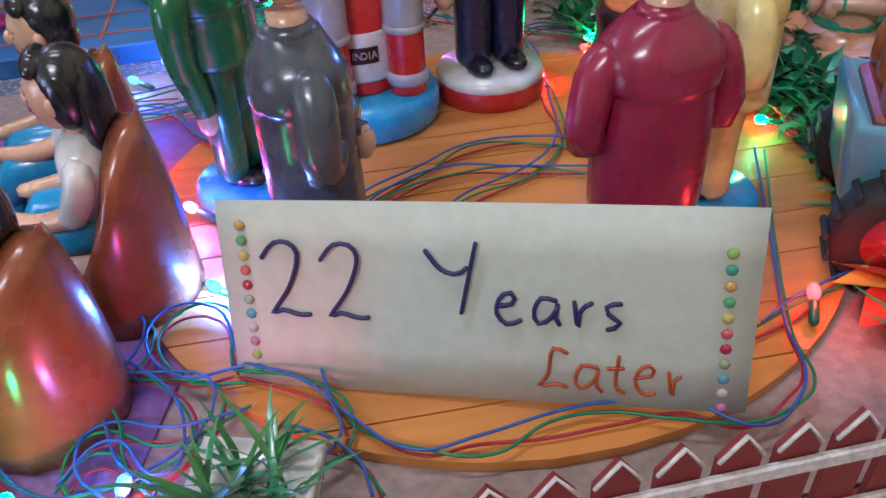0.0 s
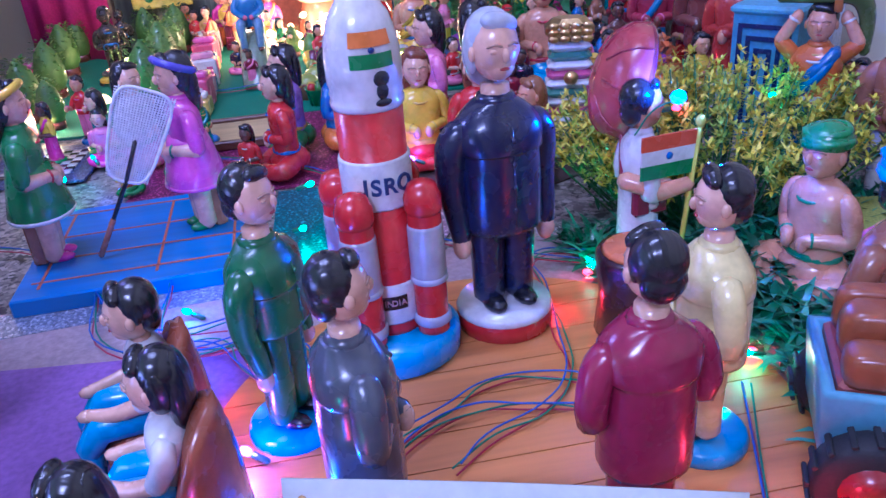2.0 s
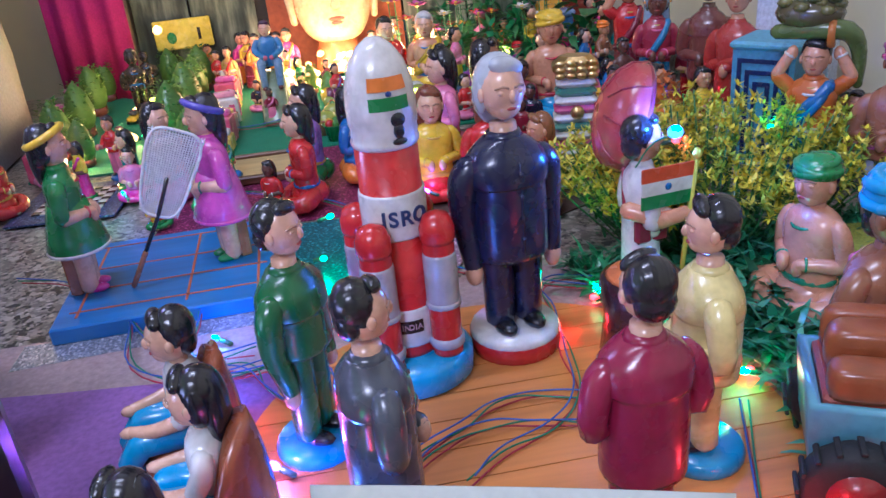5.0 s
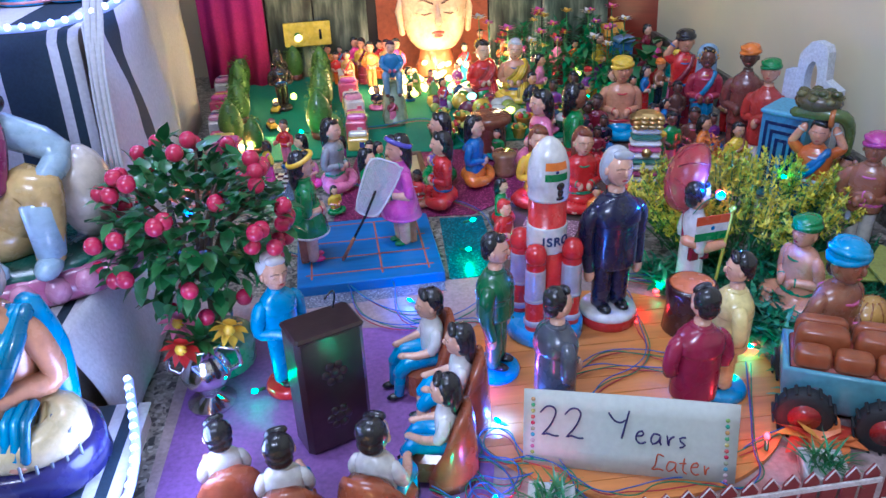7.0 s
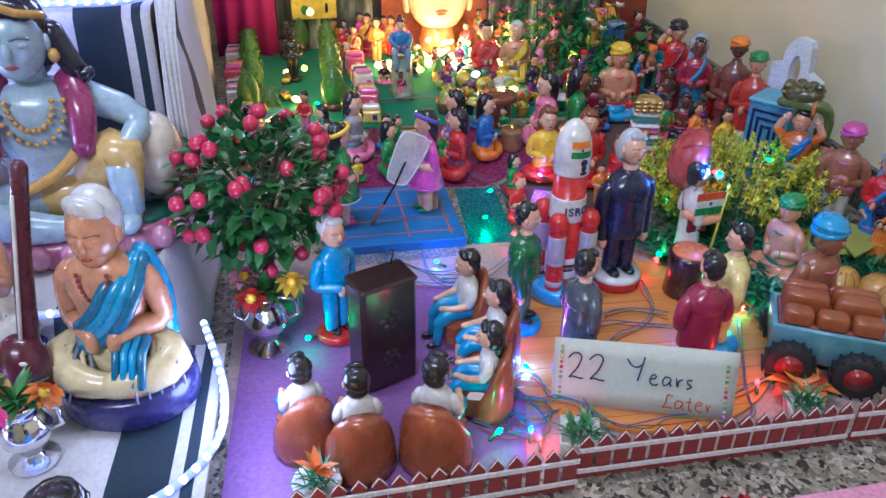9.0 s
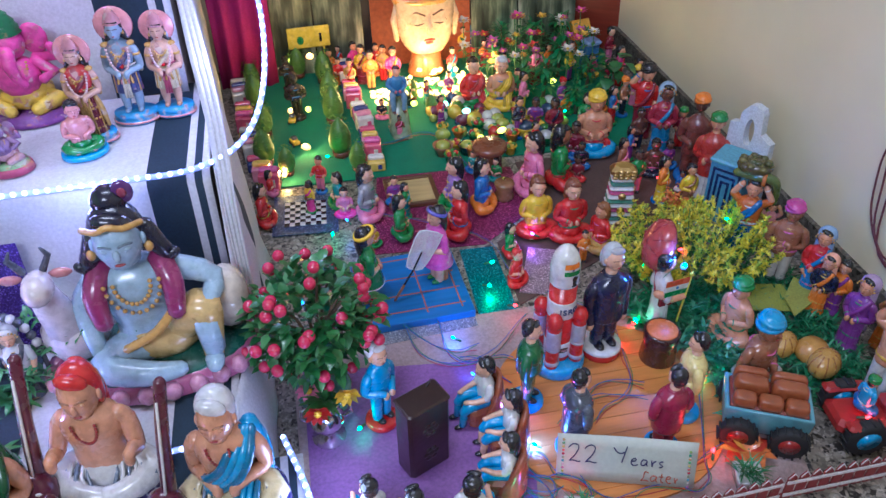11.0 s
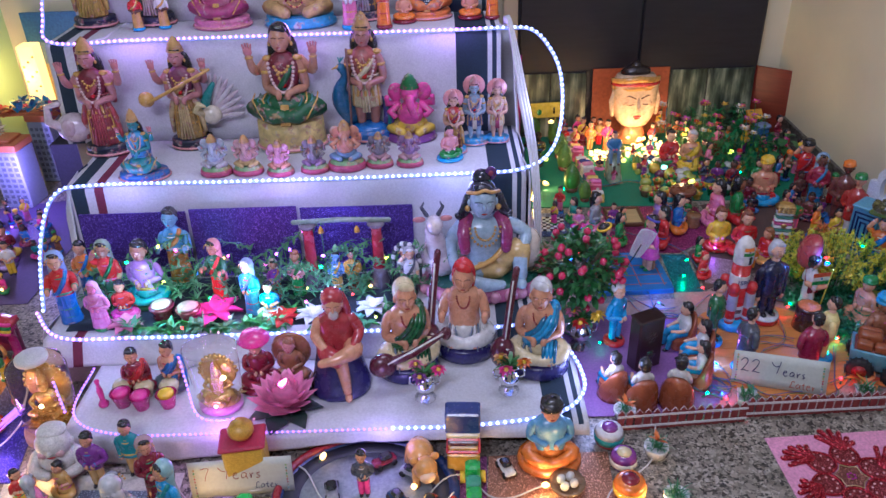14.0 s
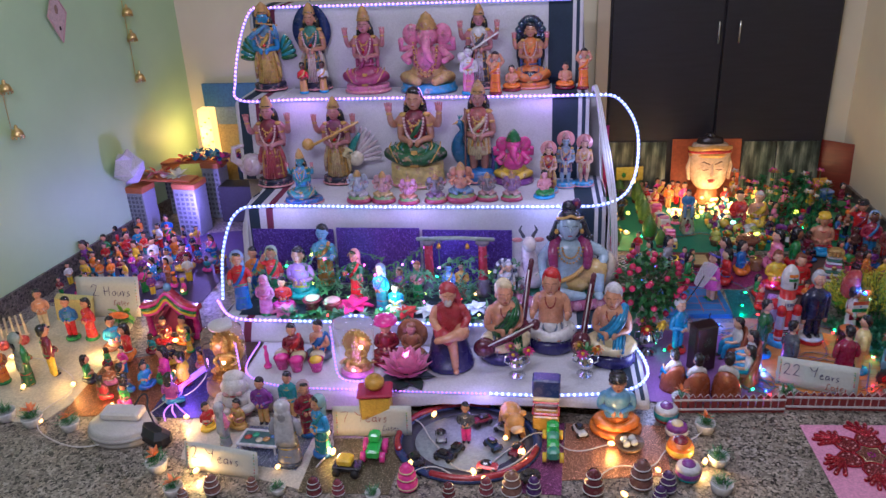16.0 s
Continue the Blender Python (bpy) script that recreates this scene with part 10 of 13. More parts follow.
Shape().block((0, 0.006, 0), (0.2, 0.014, 0.115), DRAPE, 0.004).done("back_wall", "dark plum back wall", parent=pv)
roof = Shape()
roof.rings([[(0.118 * u, y, roof_line(u) + dz) for y, dz in ((-0.035, -0.012), (-0.04, 0.0), (-0.03, 0.008), (0.0, 0.008), (0.004, -0.012))] for u in [-1 + k / 14 for k in range(29)]], paint((0.5, 0.04, 0.06)))
roof.done("roof", "red moulded roof with a peak", parent=pv)
for drop, c in ((0.0, HOT), (0.013, GREEN), (0.024, YELLOW), (0.034, HOT)):
    Shape().tube([((0.116 - 0.3 * drop) * u, -0.042, roof_line(u) - drop) for u in [-1 + k / 14 for k in range(29)]], 0.0062, c, 7).done("arch_band", parent=pv)
for sx in (-1, 1):
    Shape().lathe([(0.02, 0), (0.022, 0.01), (0.013, 0.02), (0.013, 0.1), (0.02, 0.108), (0.018, 0.12)], (0.42, 0.02, 0.16), c=(sx * 0.098, -0.025, 0), n=14).done("column", parent=pv)
    g = Shape()
    for k in range(4):
        limb(g, [(sx * (0.012 + 0.018 * k), -0.02, 0.128 - 0.004 * k), (sx * (0.035 + 0.014 * k), -0.024, 0.1), (sx * (0.066 + 0.006 * k), -0.02, 0.05)], [0.009, 0.01, 0.006], DRAPE, 6)
    g.done("curtain", "gathered plum curtain", parent=pv)
Shape().lathe([(0.013, 0), (0.016, 0.01), (0.01, 0.024), (0.001, 0.03)], (0.16, 0.34, 0.5), c=(0, -0.02, roof_line(0) + 0.006), n=14).done("finial", "blue finial", parent=pv)
BLUEBRICK, ORANGE_TOP = matt((0.32, 0.36, 0.4), 0.7, 40, 0.45), matt((0.55, 0.16, 0.06), 0.6)
WINDOW = matt((0.12, 0.14, 0.17), 0.4)
for bx, by, bh, bw, bd in ((-2.36, 1.74, 0.235, 0.1, 0.11), (-2.1, 1.76, 0.25, 0.12, 0.12), (-2.36, 2.06, 0.25, 0.1, 0.1), (-2.06, 2.0, 0.28, 0.1, 0.1)):
    tw = thing("toy_building", bx, by, 0.003, -6, "blue grey toy building block with an orange roof", "toy building", "toy buildings")
    Shape().block((0, 0, 0), (bw, bd, bh), BLUEBRICK, 0.003).done("wall_block", parent=tw)
    Shape().block((0, 0, bh), (bw * 1.06, bd * 1.06, 0.03), ORANGE_TOP, 0.003).done("roof", parent=tw)
    w0 = None
    for i in range(4):
        for j in range(9):
            o = Shape().block((0, 0, 0), (bw * 0.13, 0.002, 0.014), WINDOW).done("window", parent=tw) if w0 is None else new("window", w0.data)
            o.parent, w0 = tw, w0 or o
            o.location = (bw * (-0.33 + 0.22 * i), -bd / 2 - 0.001, 0.02 + bh * 0.098 * j)
for n_heap, (bx, by, bz, cols, word) in enumerate(((-2.26, 1.78, 0.284, (RED, ORANGE, PINK, CREAM), "red and orange"), (-2.2, 2.03, 0.285, (RED, MAROON, RED, HOT), "deep red"), (-2.1, 2.02, 0.314, (SKY, SKY, BLUE, SKY), "bright blue"), (-1.97, 2.0, 0.3, (PURPLE, HOT, MAROON, PURPLE), "purple"))):
    g = Shape()
    for m in range(46):
        d = rand_dir(-0.1)
        leaf(g, (d.x * 0.075, d.y * 0.04, 0.004 + 0.04 * abs(d.z)), rand_dir(0.0), 0.042, 0.016, paint(cols[m % 4], 0.45), 0.4)
    g.done("paper_garland", "heap of %s paper garland on the roofs" % word, "paper garland", "paper garlands", at=pose(bx, by, bz))
Shape().block((0, 0, 0), (0.3, 0.1, 0.012), ORANGE_TOP, 0.003).done("roof_plank", "orange plank laid across two roofs", "plank", at=pose(-2.22, 1.77, 0.286, 0, 2, -2))
Shape().block((0, 0, 0), (0.36, 0.09, 0.012), ORANGE_TOP, 0.003).done("roof_plank", "orange plank laid across two roofs", "plank", at=pose(-2.2, 2.03, 0.298, 0, -4, -6))
g = Shape()
for m in range(12):
    leaf(g, (0, 0, 0.01), (math.cos(m * 0.55), math.sin(m * 0.55) - 0.3, 0.5), 0.075, 0.016, paint((0.7, 0.7, 0.72), 0.5), 0.2)
g.done("white_star", "white paper star flower on a roof", "paper flower", at=pose(-2.15, 1.75, 0.294))
Shape().block((0, 0, 0), (0.3, 0.12, 0.2), matt((0.04, 0.04, 0.05), 0.7, 20), 0.004).done("dark_bench", "dark covered bench behind the buildings", "bench", at=pose(-1.86, 1.95, 0.003))
lp = thing("paper_lamp", -2.17, 2.26, 0.003, 0, "glowing yellow paper lamp with a printed pattern", "lamp")
Shape().block((0, 0, 0), (0.075, 0.075, 0.2), matt((0.05, 0.04, 0.03), 0.6), 0.003).done("stand", parent=lp)
Shape().block((0, 0, 0.2), (0.075, 0.075, 0.33), glowing((1.0, 0.62, 0.16), 2.2), 0.003).done("shade", "glowing paper shade", parent=lp)
for k in range(12):
    Shape().ell((-0.025 + 0.025 * (k % 3), -0.0385, 0.24 + 0.022 * k), (0.006, 0.001, 0.005), matt((0.3, 0.16, 0.03), 0.6), n=6, k=4).done("printed_spot", parent=lp)
glow_lamp("paper_lamp_glow", -2.2, 2.17, 0.4, 2.2, (1.0, 0.6, 0.15), 0.05)
bb = thing("painted_board", -1.98, 2.335, 0.003, 0, "painted board with blue sky over yellow fields", "board")
Shape().block((0, 0, 0), (0.45, 0.014, 0.42), matt((0.55, 0.42, 0.16), 0.6, 12), 0.002).done("lower_board", "yellow and sand lower part", parent=bb)
Shape().block((0, 0, 0.4205), (0.45, 0.014, 0.1), matt((0.25, 0.36, 0.42), 0.6, 12), 0.002).done("middle_board", "hazy pale blue band", parent=bb)
Shape().block((0, 0, 0.521), (0.45, 0.014, 0.13), matt((0.06, 0.2, 0.36), 0.6, 12), 0.002).done("upper_board", "blue upper part", parent=bb)
fr = thing("blue_tray", -2.08, 2.18, 0.003, 0, "empty dark blue frame standing on edge", "frame")
for fx, fz, fw, fh in ((0, 0.0, 0.2, 0.02), (0, 0.27, 0.2, 0.02), (-0.09, 0.0201, 0.02, 0.2495), (0.09, 0.0201, 0.02, 0.2495)):
    Shape().block((fx, 0, fz), (fw, 0.03, fh), matt((0.03, 0.06, 0.16), 0.6), 0.003).done("frame_bar", parent=fr)
fs = Shape()
for m in range(26):
    leaf(fs, (0.02 * math.sin(m), 0, 0.03 + 0.02 * math.cos(m * 1.7)), (math.sin(m * 2.4), -0.15, math.cos(m * 2.4) * 0.7), 0.045, 0.014, paint(GREEN if m % 2 else (0.2, 0.5, 0.05), 0.4), 0.1)
fs.ell((0, -0.02, 0.045), (0.045, 0.01, 0.016), (0.75, 0.2, 0.04), n=12, k=6)
fs.done("foil_flower", "green foil flower with an orange middle", "paper flower", at=pose(-2.005, 0.79, 0.004))
Shape().rings([[(-0.08, 0, 0), (0.08, 0, 0), (0.085, 0.0, 0.09), (-0.07, 0.0, 0.1)], [(-0.08, 0.012, 0), (0.08, 0.012, 0), (0.085, 0.03, 0.1), (-0.07, 0.028, 0.11)]], matt((0.62, 0.56, 0.2), 0.6, 18), flat=True).done("yellow_paper", "folded yellow paper leaning on the card", "paper", at=pose(-2.22, 0.8, 0.004))
ct = thing("toy_cart", -2.375, 0.62, 0.004, 40, "cream toy cart with open slatted sides", "toy cart")
Shape().block((0, 0, 0.03), (0.12, 0.09, 0.012), matt((0.6, 0.52, 0.35), 0.6), 0.003).done("floor_board", parent=ct)
for k in range(6):
    for sy in (-0.04, 0.04):
        Shape().block((-0.05 + 0.02 * k, sy, 0.0425), (0.008, 0.006, 0.05), matt((0.6, 0.52, 0.35), 0.6), 0.001).done("slat", parent=ct)
for sx in (-0.035, 0.035):
    for sy in (-0.052, 0.052):
        Shape().lathe([(0.02, -0.004), (0.021, 0), (0.02, 0.004)], (0.3, 0.05, 0.05), n=16, turn=Matrix.Rotation(radians(90), 3, "X")).done("wheel", "red wheel", parent=ct).location = (sx, sy, 0.021)
COIL = glowing((0.5, 0.24, 1.0), 0.75)
for k in range(5):
    q = 0.012 * math.sin(k * 2.1)
    cable("rope_tail", [(-1.5 + q, 0.43, 0.03 + 0.004 * k), (-1.535 + q, 0.35 + q, 0.022 + 0.003 * k), (-1.545 - 1.5 * q, 0.28, 0.018 + 0.002 * k), (-1.53 + 2 * q, 0.21 + q, 0.012), (-1.5 + 2.5 * q, 0.17 + 2 * q, 0.012)], 0.0026, COIL, "lit violet end of the rope light in a loose bundle", "rope light")

# added point lamps without a fitting: buildings, rope tail, then fill over the crowd
glow_lamp("violet_glow", -2.02, 1.6, 0.2, 6.0, (0.42, 0.3, 1.0), 0.02)
glow_lamp("violet_glow", -1.52, 0.3, 0.08, 0.5, (0.6, 0.25, 1.0), 0.02)
glow_lamp("violet_glow", -2.1, 1.2, 0.2, 2.0, (0.7, 0.55, 1.0), 0.02)
Shape().plate([(-2.44, 0.96), (-1.75, 0.98), (-1.75, 1.8), (-2.36, 1.66)], 0.001, 0.002, matt((0.08, 0.05, 0.12), 0.6, 20)).done("dusk_mat", "dark violet paper mat under the crowd", "mat")
for jx, jy in ((-2.12, 1.3), (-1.93, 1.22), (-2.2, 1.42), (-2.02, 1.12), (-1.88, 1.4)):
    jar = thing("clear_jar", jx, jy, 0.003, 0, "small clear plastic jar with a lit inside", "jar", "clear jars")
    g = Shape().lathe([(0.035, 0), (0.038, 0.005), (0.038, 0.08), (0.025, 0.095), (0.001, 0.1)], CLEAR, n=18).done("shell", parent=jar)
    g.visible_shadow = False
    Shape().lathe([(0.03, 0.001), (0.03, 0.012), (0, 0.012)], (0.3, 0.2, 0.3), n=16).done("foot", parent=jar)

# wall hangings
GOLDWIRE = metal((0.7, 0.5, 0.2), 0.3)
kt = thing("wall_kite", west(1.487) + 0.006, 1.487, 1.02, 0, "pink diamond paper ornament on the green wall", "wall ornament")
Shape().rings([[(0, 0, 0), (0, 0.07, 0.12), (0, 0, 0.22), (0, -0.07, 0.12)], [(0.004, 0, 0.0), (0.004, 0.07, 0.12), (0.004, 0, 0.22), (0.004, -0.07, 0.12)]], matt((0.62, 0.48, 0.46), 0.6, 14), flat=True).done("paper", parent=kt)
Shape().tube([(0.006, 0, 0), (0.006, 0.07, 0.12), (0.006, 0, 0.22), (0.006, -0.07, 0.12), (0.006, 0, 0)], 0.003, matt((0.66, 0.42, 0.4), 0.5), 6).done("border", "rosy cord border", parent=kt)
Shape().ell((0.006, 0, 0.06), (0.003, 0.006, 0.01), BLACK).done("spot", parent=kt)
Shape().ell((0.006, 0, 0.14), (0.003, 0.012, 0.02), (0.3, 0.2, 0.15)).done("spot", parent=kt)
for hy, z1, zs in ((1.925, 1.6, (1.09, 0.97, 0.77)), (1.08, 1.5, (0.9, 0.715))):
    hg = thing("hanging_string", west(hy) + 0.012, hy, 0.7, 0, "golden bead hanging on the green wall", "wall ornament", "golden hangings")
    cable("thread", [(0, 0, z1 - 0.7), (0.002, 0.005, 0.3), (0.0, 0, zs[-1] - 0.7)], 0.0015, GOLDWIRE, parent=hg)
    for zz in zs:
        bell = Shape().lathe([(0.003, 0.04), (0.008, 0.032), (0.006, 0.026), (0.018, 0.018), (0.024, 0.004), (0.026, -0.006), (0.022, -0.008), (0.012, 0.004), (0, 0.008)], GOLDWIRE, c=(0.022, 0, zz - 0.7), n=14).done("bead_bell", "golden filigree bell", parent=hg)
        fringe = Shape()
        for k in range(10):
            a = 2 * math.pi * k / 10
            fringe.ell((0.022 + 0.023 * math.cos(a), 0.023 * math.sin(a), zz - 0.713), (0.0042, 0.0042, 0.0055), GOLDWIRE, n=6, k=4)
        fringe.done("fringe", "ring of small gold beads", parent=bell, kind="stuff")
pf = Shape()
pf.rings([[(q * 0.95 * math.cos(a + tw) + ox, q * math.sin(a + tw), z + 0.02 * math.sin(3 * a + z * 40)) for a in [2 * math.pi * k / 5 for k in range(5)]] for z, q, tw, ox in ((-0.075, 0.02, 0, 0.01), (-0.045, 0.065, 0.2, 0), (0.005, 0.08, 0.5, 0.006), (0.05, 0.07, 0.35, 0), (0.082, 0.03, 0.9, -0.01))], matt((0.6, 0.6, 0.62), 0.7, 20), flat=True)
pf.done("paper_ball", "folded white paper lantern on the green wall", "paper ornament", at=pose(west(1.64) + 0.07, 1.64, 0.385, 12, 25, 0))
Shape().rings([[(1.09, 0.8, z), (1.15, 0.86, z), (1.18, 0.79, z), (1.08, 0.74, z)] for z in (0.032, 0.036)], matt((0.34, 0.36, 0.06), 0.7, 30), flat=True).done("olive_cloth", "olive cloth spread over the grass", "cloth")
for px, py, sz in ((1.01, 0.67, 0.045), (1.06, 0.6, 0.05)):
    gb = thing("grain_bundle", px, py, 0.004, 30, "round bundle of orange straw with dark cords", "bundle", "straw bundles")
    Shape().ell((0, 0, sz * 0.62), (sz * 0.8, sz * 0.6, sz * 0.62), (0.5, 0.28, 0.06), n=16, k=10).done("straw_ball", parent=gb)
    for k in range(10):
        a = 2 * math.pi * k / 10
        Shape().tube([(sz * 0.78 * math.sin(t) * math.cos(a), sz * 0.58 * math.sin(t) * math.sin(a), sz * (0.62 - 0.62 * math.cos(t))) for t in (0.4, 1.0, 1.57, 2.1, 2.7)], sz * 0.04, (0.3, 0.12, 0.03), 5).done("cord", "dark cord", parent=gb)

# ---- the figures of the orange disc and the speech ----
standing(0.643, 0.762, 0.006, 0.284, 12, "grey-haired glossy clay doll in a dark navy suit", (0.011, 0.014, 0.05), (0.011, 0.014, 0.05), FAIR, (0.48, 0.5, 0.54), RED, "side", group="figures on the disc", trim=WHITE, stout=1.08, base_h=0.09, long=0.55, coat=0.12)
standing(0.449, 0.657, 0.006, 0.222, 62, "glossy clay doll in a dark green shirt on a blue foot", DGREEN, DGREEN, FAIR, BLACK, SKY, "side", group="figures on the disc", coat=0.02, stout=1.1)
standing(0.500, 0.530, 0.006, 0.212, 104, "glossy clay doll in a dark grey suit with folded arms", GREYB, GREYB, FAIR, BLACK, SKY, "folded", group="figures on the disc", stout=1.1, coat=0.22)
standing(0.662, 0.497, 0.006, 0.215, 188, "glossy clay doll in a maroon long coat", (0.3, 0.014, 0.06), (0.3, 0.014, 0.06), FAIR, BLACK, SKY, "folded", group="figures on the disc", stout=1.12, coat=0.17)
standing(0.737, 0.566, 0.006, 0.214, 256, "glossy clay doll in a pale yellow suit on a blue foot", (0.78, 0.66, 0.26), (0.78, 0.66, 0.26), FAIR, BLACK, SKY, "front", group="figures on the disc", stout=1.1, coat=0.1)
standing(0.789, 0.809, 0.006, 0.202, 8, "clay woman in white with a pink umbrella and flag", WHITE, WHITE, SKIN, BLACK, None, "front", group="figures on the disc", skirt=True, extra=umbrella_flag, twist=84)
standing(0.163, 0.672, 0.006, 0.213, 35, "grey-haired clay speaker in a bright blue tunic", SKY, SKY, FAIR, SILVER, RED, "front", group="figures on the disc")
chair_sitter(0.361, 0.645, 0.006, 0.156, -80, "clay boy in white and blue in a brown chair", WHITE, SKY, BROWN_CHAIR)
chair_sitter(0.388, 0.561, 0.006, 0.153, -95, "clay doll with long black hair seated in a brown chair", WHITE, SKY, BROWN_CHAIR, 1.0)
chair_sitter(0.360, 0.476, 0.006, 0.146, -105, "clay doll with long hair seated in a worn brown chair", WHITE, SKY, BROWN_CHAIR, 1.0)
chair_sitter(0.114, 0.440, 0.006, 0.145, 200, "clay listener seen over the back of an orange brown chair", WHITE, SKY, ORANGE_CHAIR, high=0.66, broad=0.285)
chair_sitter(0.181, 0.398, 0.006, 0.155, 185, "clay listener with black hair in a rounded brown chair", WHITE, SKY, BROWN_CHAIR, high=0.66, broad=0.285)
chair_sitter(0.276, 0.396, 0.006, 0.164, 155, "clay listener with black hair in a worn brown chair", WHITE, SKY, BROWN_CHAIR, high=0.66, broad=0.285)

# ---- players on the blue court and the girls behind ----
standing(0.187, 1.013, 0.022, 0.205, 98, "clay girl in a green dress with a yellow hair band", GREEN, FAIR, FAIR, BLACK, None, "front", extra=short_skirt_green, long=1.1, shoes=HOT, stout=1.1, short=True)
standing(0.350, 1.050, 0.022, 0.208, -70, "clay girl in a pink dress beside a white net racket", HOT_PINK, FAIR, FAIR, BLACK, None, "front", extra=racket_pink, long=1.2, shoes=GREEN, stout=1.1, short=True)
sitting(-0.042, 1.394, 0.006, 0.122, 80, "small clay doll in a red sari sitting on the mat", RED, RED, FAIR, BLACK, None, "front", 1.0)
sitting(0.157, 1.431, 0.006, 0.105, -70, "small clay doll in a green dress sitting on the mat", TEAL, GREEN, FAIR, BLACK, None, "front", 0.9)
sitting(0.227, 1.366, 0.006, 0.157, 60, "small clay doll in grey and pink sitting on the mat", GREY, PINK, FAIR, BLACK, None, "front", 1.2)
sitting(0.296, 1.260, 0.006, 0.124, 75, "small clay doll in green with long hair sitting on the mat", GREEN, GREEN, FAIR, BLACK, None, "front", 1.2)
sitting(0.226, 1.233, 0.006, 0.060, 30, "small clay doll with a yellow hair band sitting on the mat", YELLOW, GREEN, FAIR, BLACK, None, "front", 0.8)
sitting(0.458, 1.345, 0.006, 0.160, -85, "small clay doll in violet and green sitting on the mat", (0.3, 0.16, 0.45), GREEN, FAIR, BLACK, None, "front", 1.0)
sitting(0.447, 1.240, 0.006, 0.155, -85, "small clay doll in a red frock sitting on the mat", RED, RED, FAIR, BLACK, None, "front", 1.0)
sitting(0.528, 1.338, 0.006, 0.150, 60, "small clay doll in a blue sari sitting on the mat", BLUE, ORANGE, FAIR, BLACK, None, "front", 1.2)
sitting(0.636, 1.202, 0.006, 0.165, 0, "clay doll in yellow with broad brown hair sitting on the mat", YELLOW, RED, FAIR, (0.2, 0.06, 0.03), None, "front", 1.3)
sitting(0.714, 1.165, 0.006, 0.168, 0, "clay doll in red with broad brown hair sitting on the mat", RED, RED, FAIR, (0.2, 0.06, 0.03), None, "front", 1.3)
sitting(0.684, 1.385, 0.006, 0.182, -80, "clay doll in pink with black hair sitting on the mat", PINK, PINK, FAIR, BLACK, None, "front", 0.9)
sitting(0.762, 1.400, 0.006, 0.186, 80, "clay doll in green with dark skin sitting on the mat", GREEN, RED, BROWN, BLACK, None, "front", 1.0)
sitting(0.546, 1.126, 0.006, 0.093, 60, "small clay doll in a green frock sitting on the mat", GREEN, RED, FAIR, BLACK, None, "front", 0.8)
sitting(0.769, 1.102, 0.006, 0.134, -70, "small clay doll in red and gold sitting on the mat", RED, GOLD, SKIN, (0.25, 0.1, 0.04), None, "front", 0.9)
sitting(0.531, 1.018, 0.006, 0.099, 40, "small clay doll in a bright red dress sitting on the mat", RED, RED, FAIR, RED, None, "front")
sitting(0.917, 1.545, 0.006, 0.200, -10, "bare-chested clay doll in a yellow turban on the mat", SKIN, SKY, SKIN, BLACK, None, "front", 0.0, YELLOW)
sitting(0.855, 1.528, 0.006, 0.116, -30, "small clay doll with pots sitting on the mat", MAROON, BLUE, DARK, BLACK, None, "front")
sitting(0.950, 1.530, 0.006, 0.075, -60, "small clay doll in red sitting on the mat", RED, RED, SKIN, BLACK, None, "front")
sitting(0.642, 1.905, 0.006, 0.172, 10, "clay fruit seller in red and green sitting on the carpet", RED, GREEN, FAIR, BLACK, None, "front", shawl=RED)
sitting(0.728, 1.880, 0.006, 0.176, -10, "clay fruit seller in yellow sitting on the carpet", SKIN, YELLOW, FAIR, SILVER, None, "front", shawl=YELLOW)

# ---- workers and villagers along the wall ----
sitting(0.934, 0.742, 0.006, 0.163, -75, "bare-chested clay worker with a green turban on the grass", SKIN, SKIN, SKIN, BLACK, None, "front", 0.0, GREEN)
sitting(0.900, 0.600, 0.006, 0.200, 20, "bare-chested clay worker with a blue turban on the grass", BROWN, WHITE, BROWN, BLACK, None, "front", 0.0, SKY)
standing(1.127, 0.523, 0.006, 0.253, -60, "clay man with a dark turban carrying a pot", SKIN, WHITE, SKIN, BLACK, None, "one_up", turban=NAVY)
standing(1.156, 0.661, 0.006, 0.189, -70, "clay woman in a purple sari", PURPLE, PURPLE, SKIN, BLACK, None, "front", skirt=True)
standing(1.153, 0.773, 0.006, 0.159, -60, "clay woman in a dark blue sari", NAVY, ORANGE, SKIN, BLACK, None, "front", skirt=True)
standing(1.168, 0.825, 0.006, 0.19, -50, "clay woman in a red sari over blue", RED, (0.03, 0.2, 0.42), SKIN, BLACK, None, "front", skirt=True, long=0.8)
standing(1.128, 0.895, 0.006, 0.222, -40, "bare-chested clay man with a pink turban", BROWN, (0.6, 0.56, 0.5), BROWN, BLACK, None, "folded", turban=(0.5, 0.06, 0.28), stout=1.15)
standing(1.105, 1.02, 0.006, 0.205, -40, "clay woman in orange and blue with a bundle on her head", (0.55, 0.13, 0.02), (0.02, 0.15, 0.36), SKIN, BLACK, None, "up", skirt=True, extra=head_load, stout=1.2)
standing(1.128, 1.258, 0.006, 0.252, -40, "clay man with a green turban in a red coat", (0.4, 0.04, 0.03), WHITE, SKIN, BLACK, None, "folded", skirt=True, coat=0.12, turban=GREEN)
standing(1.125, 1.345, 0.006, 0.262, -30, "dark-skinned clay man with an orange turban and brown coat", (0.16, 0.05, 0.04), (0.14, 0.05, 0.04), (0.1, 0.045, 0.03), BLACK, BLUE, "front", turban=ORANGE, coat=0.14)
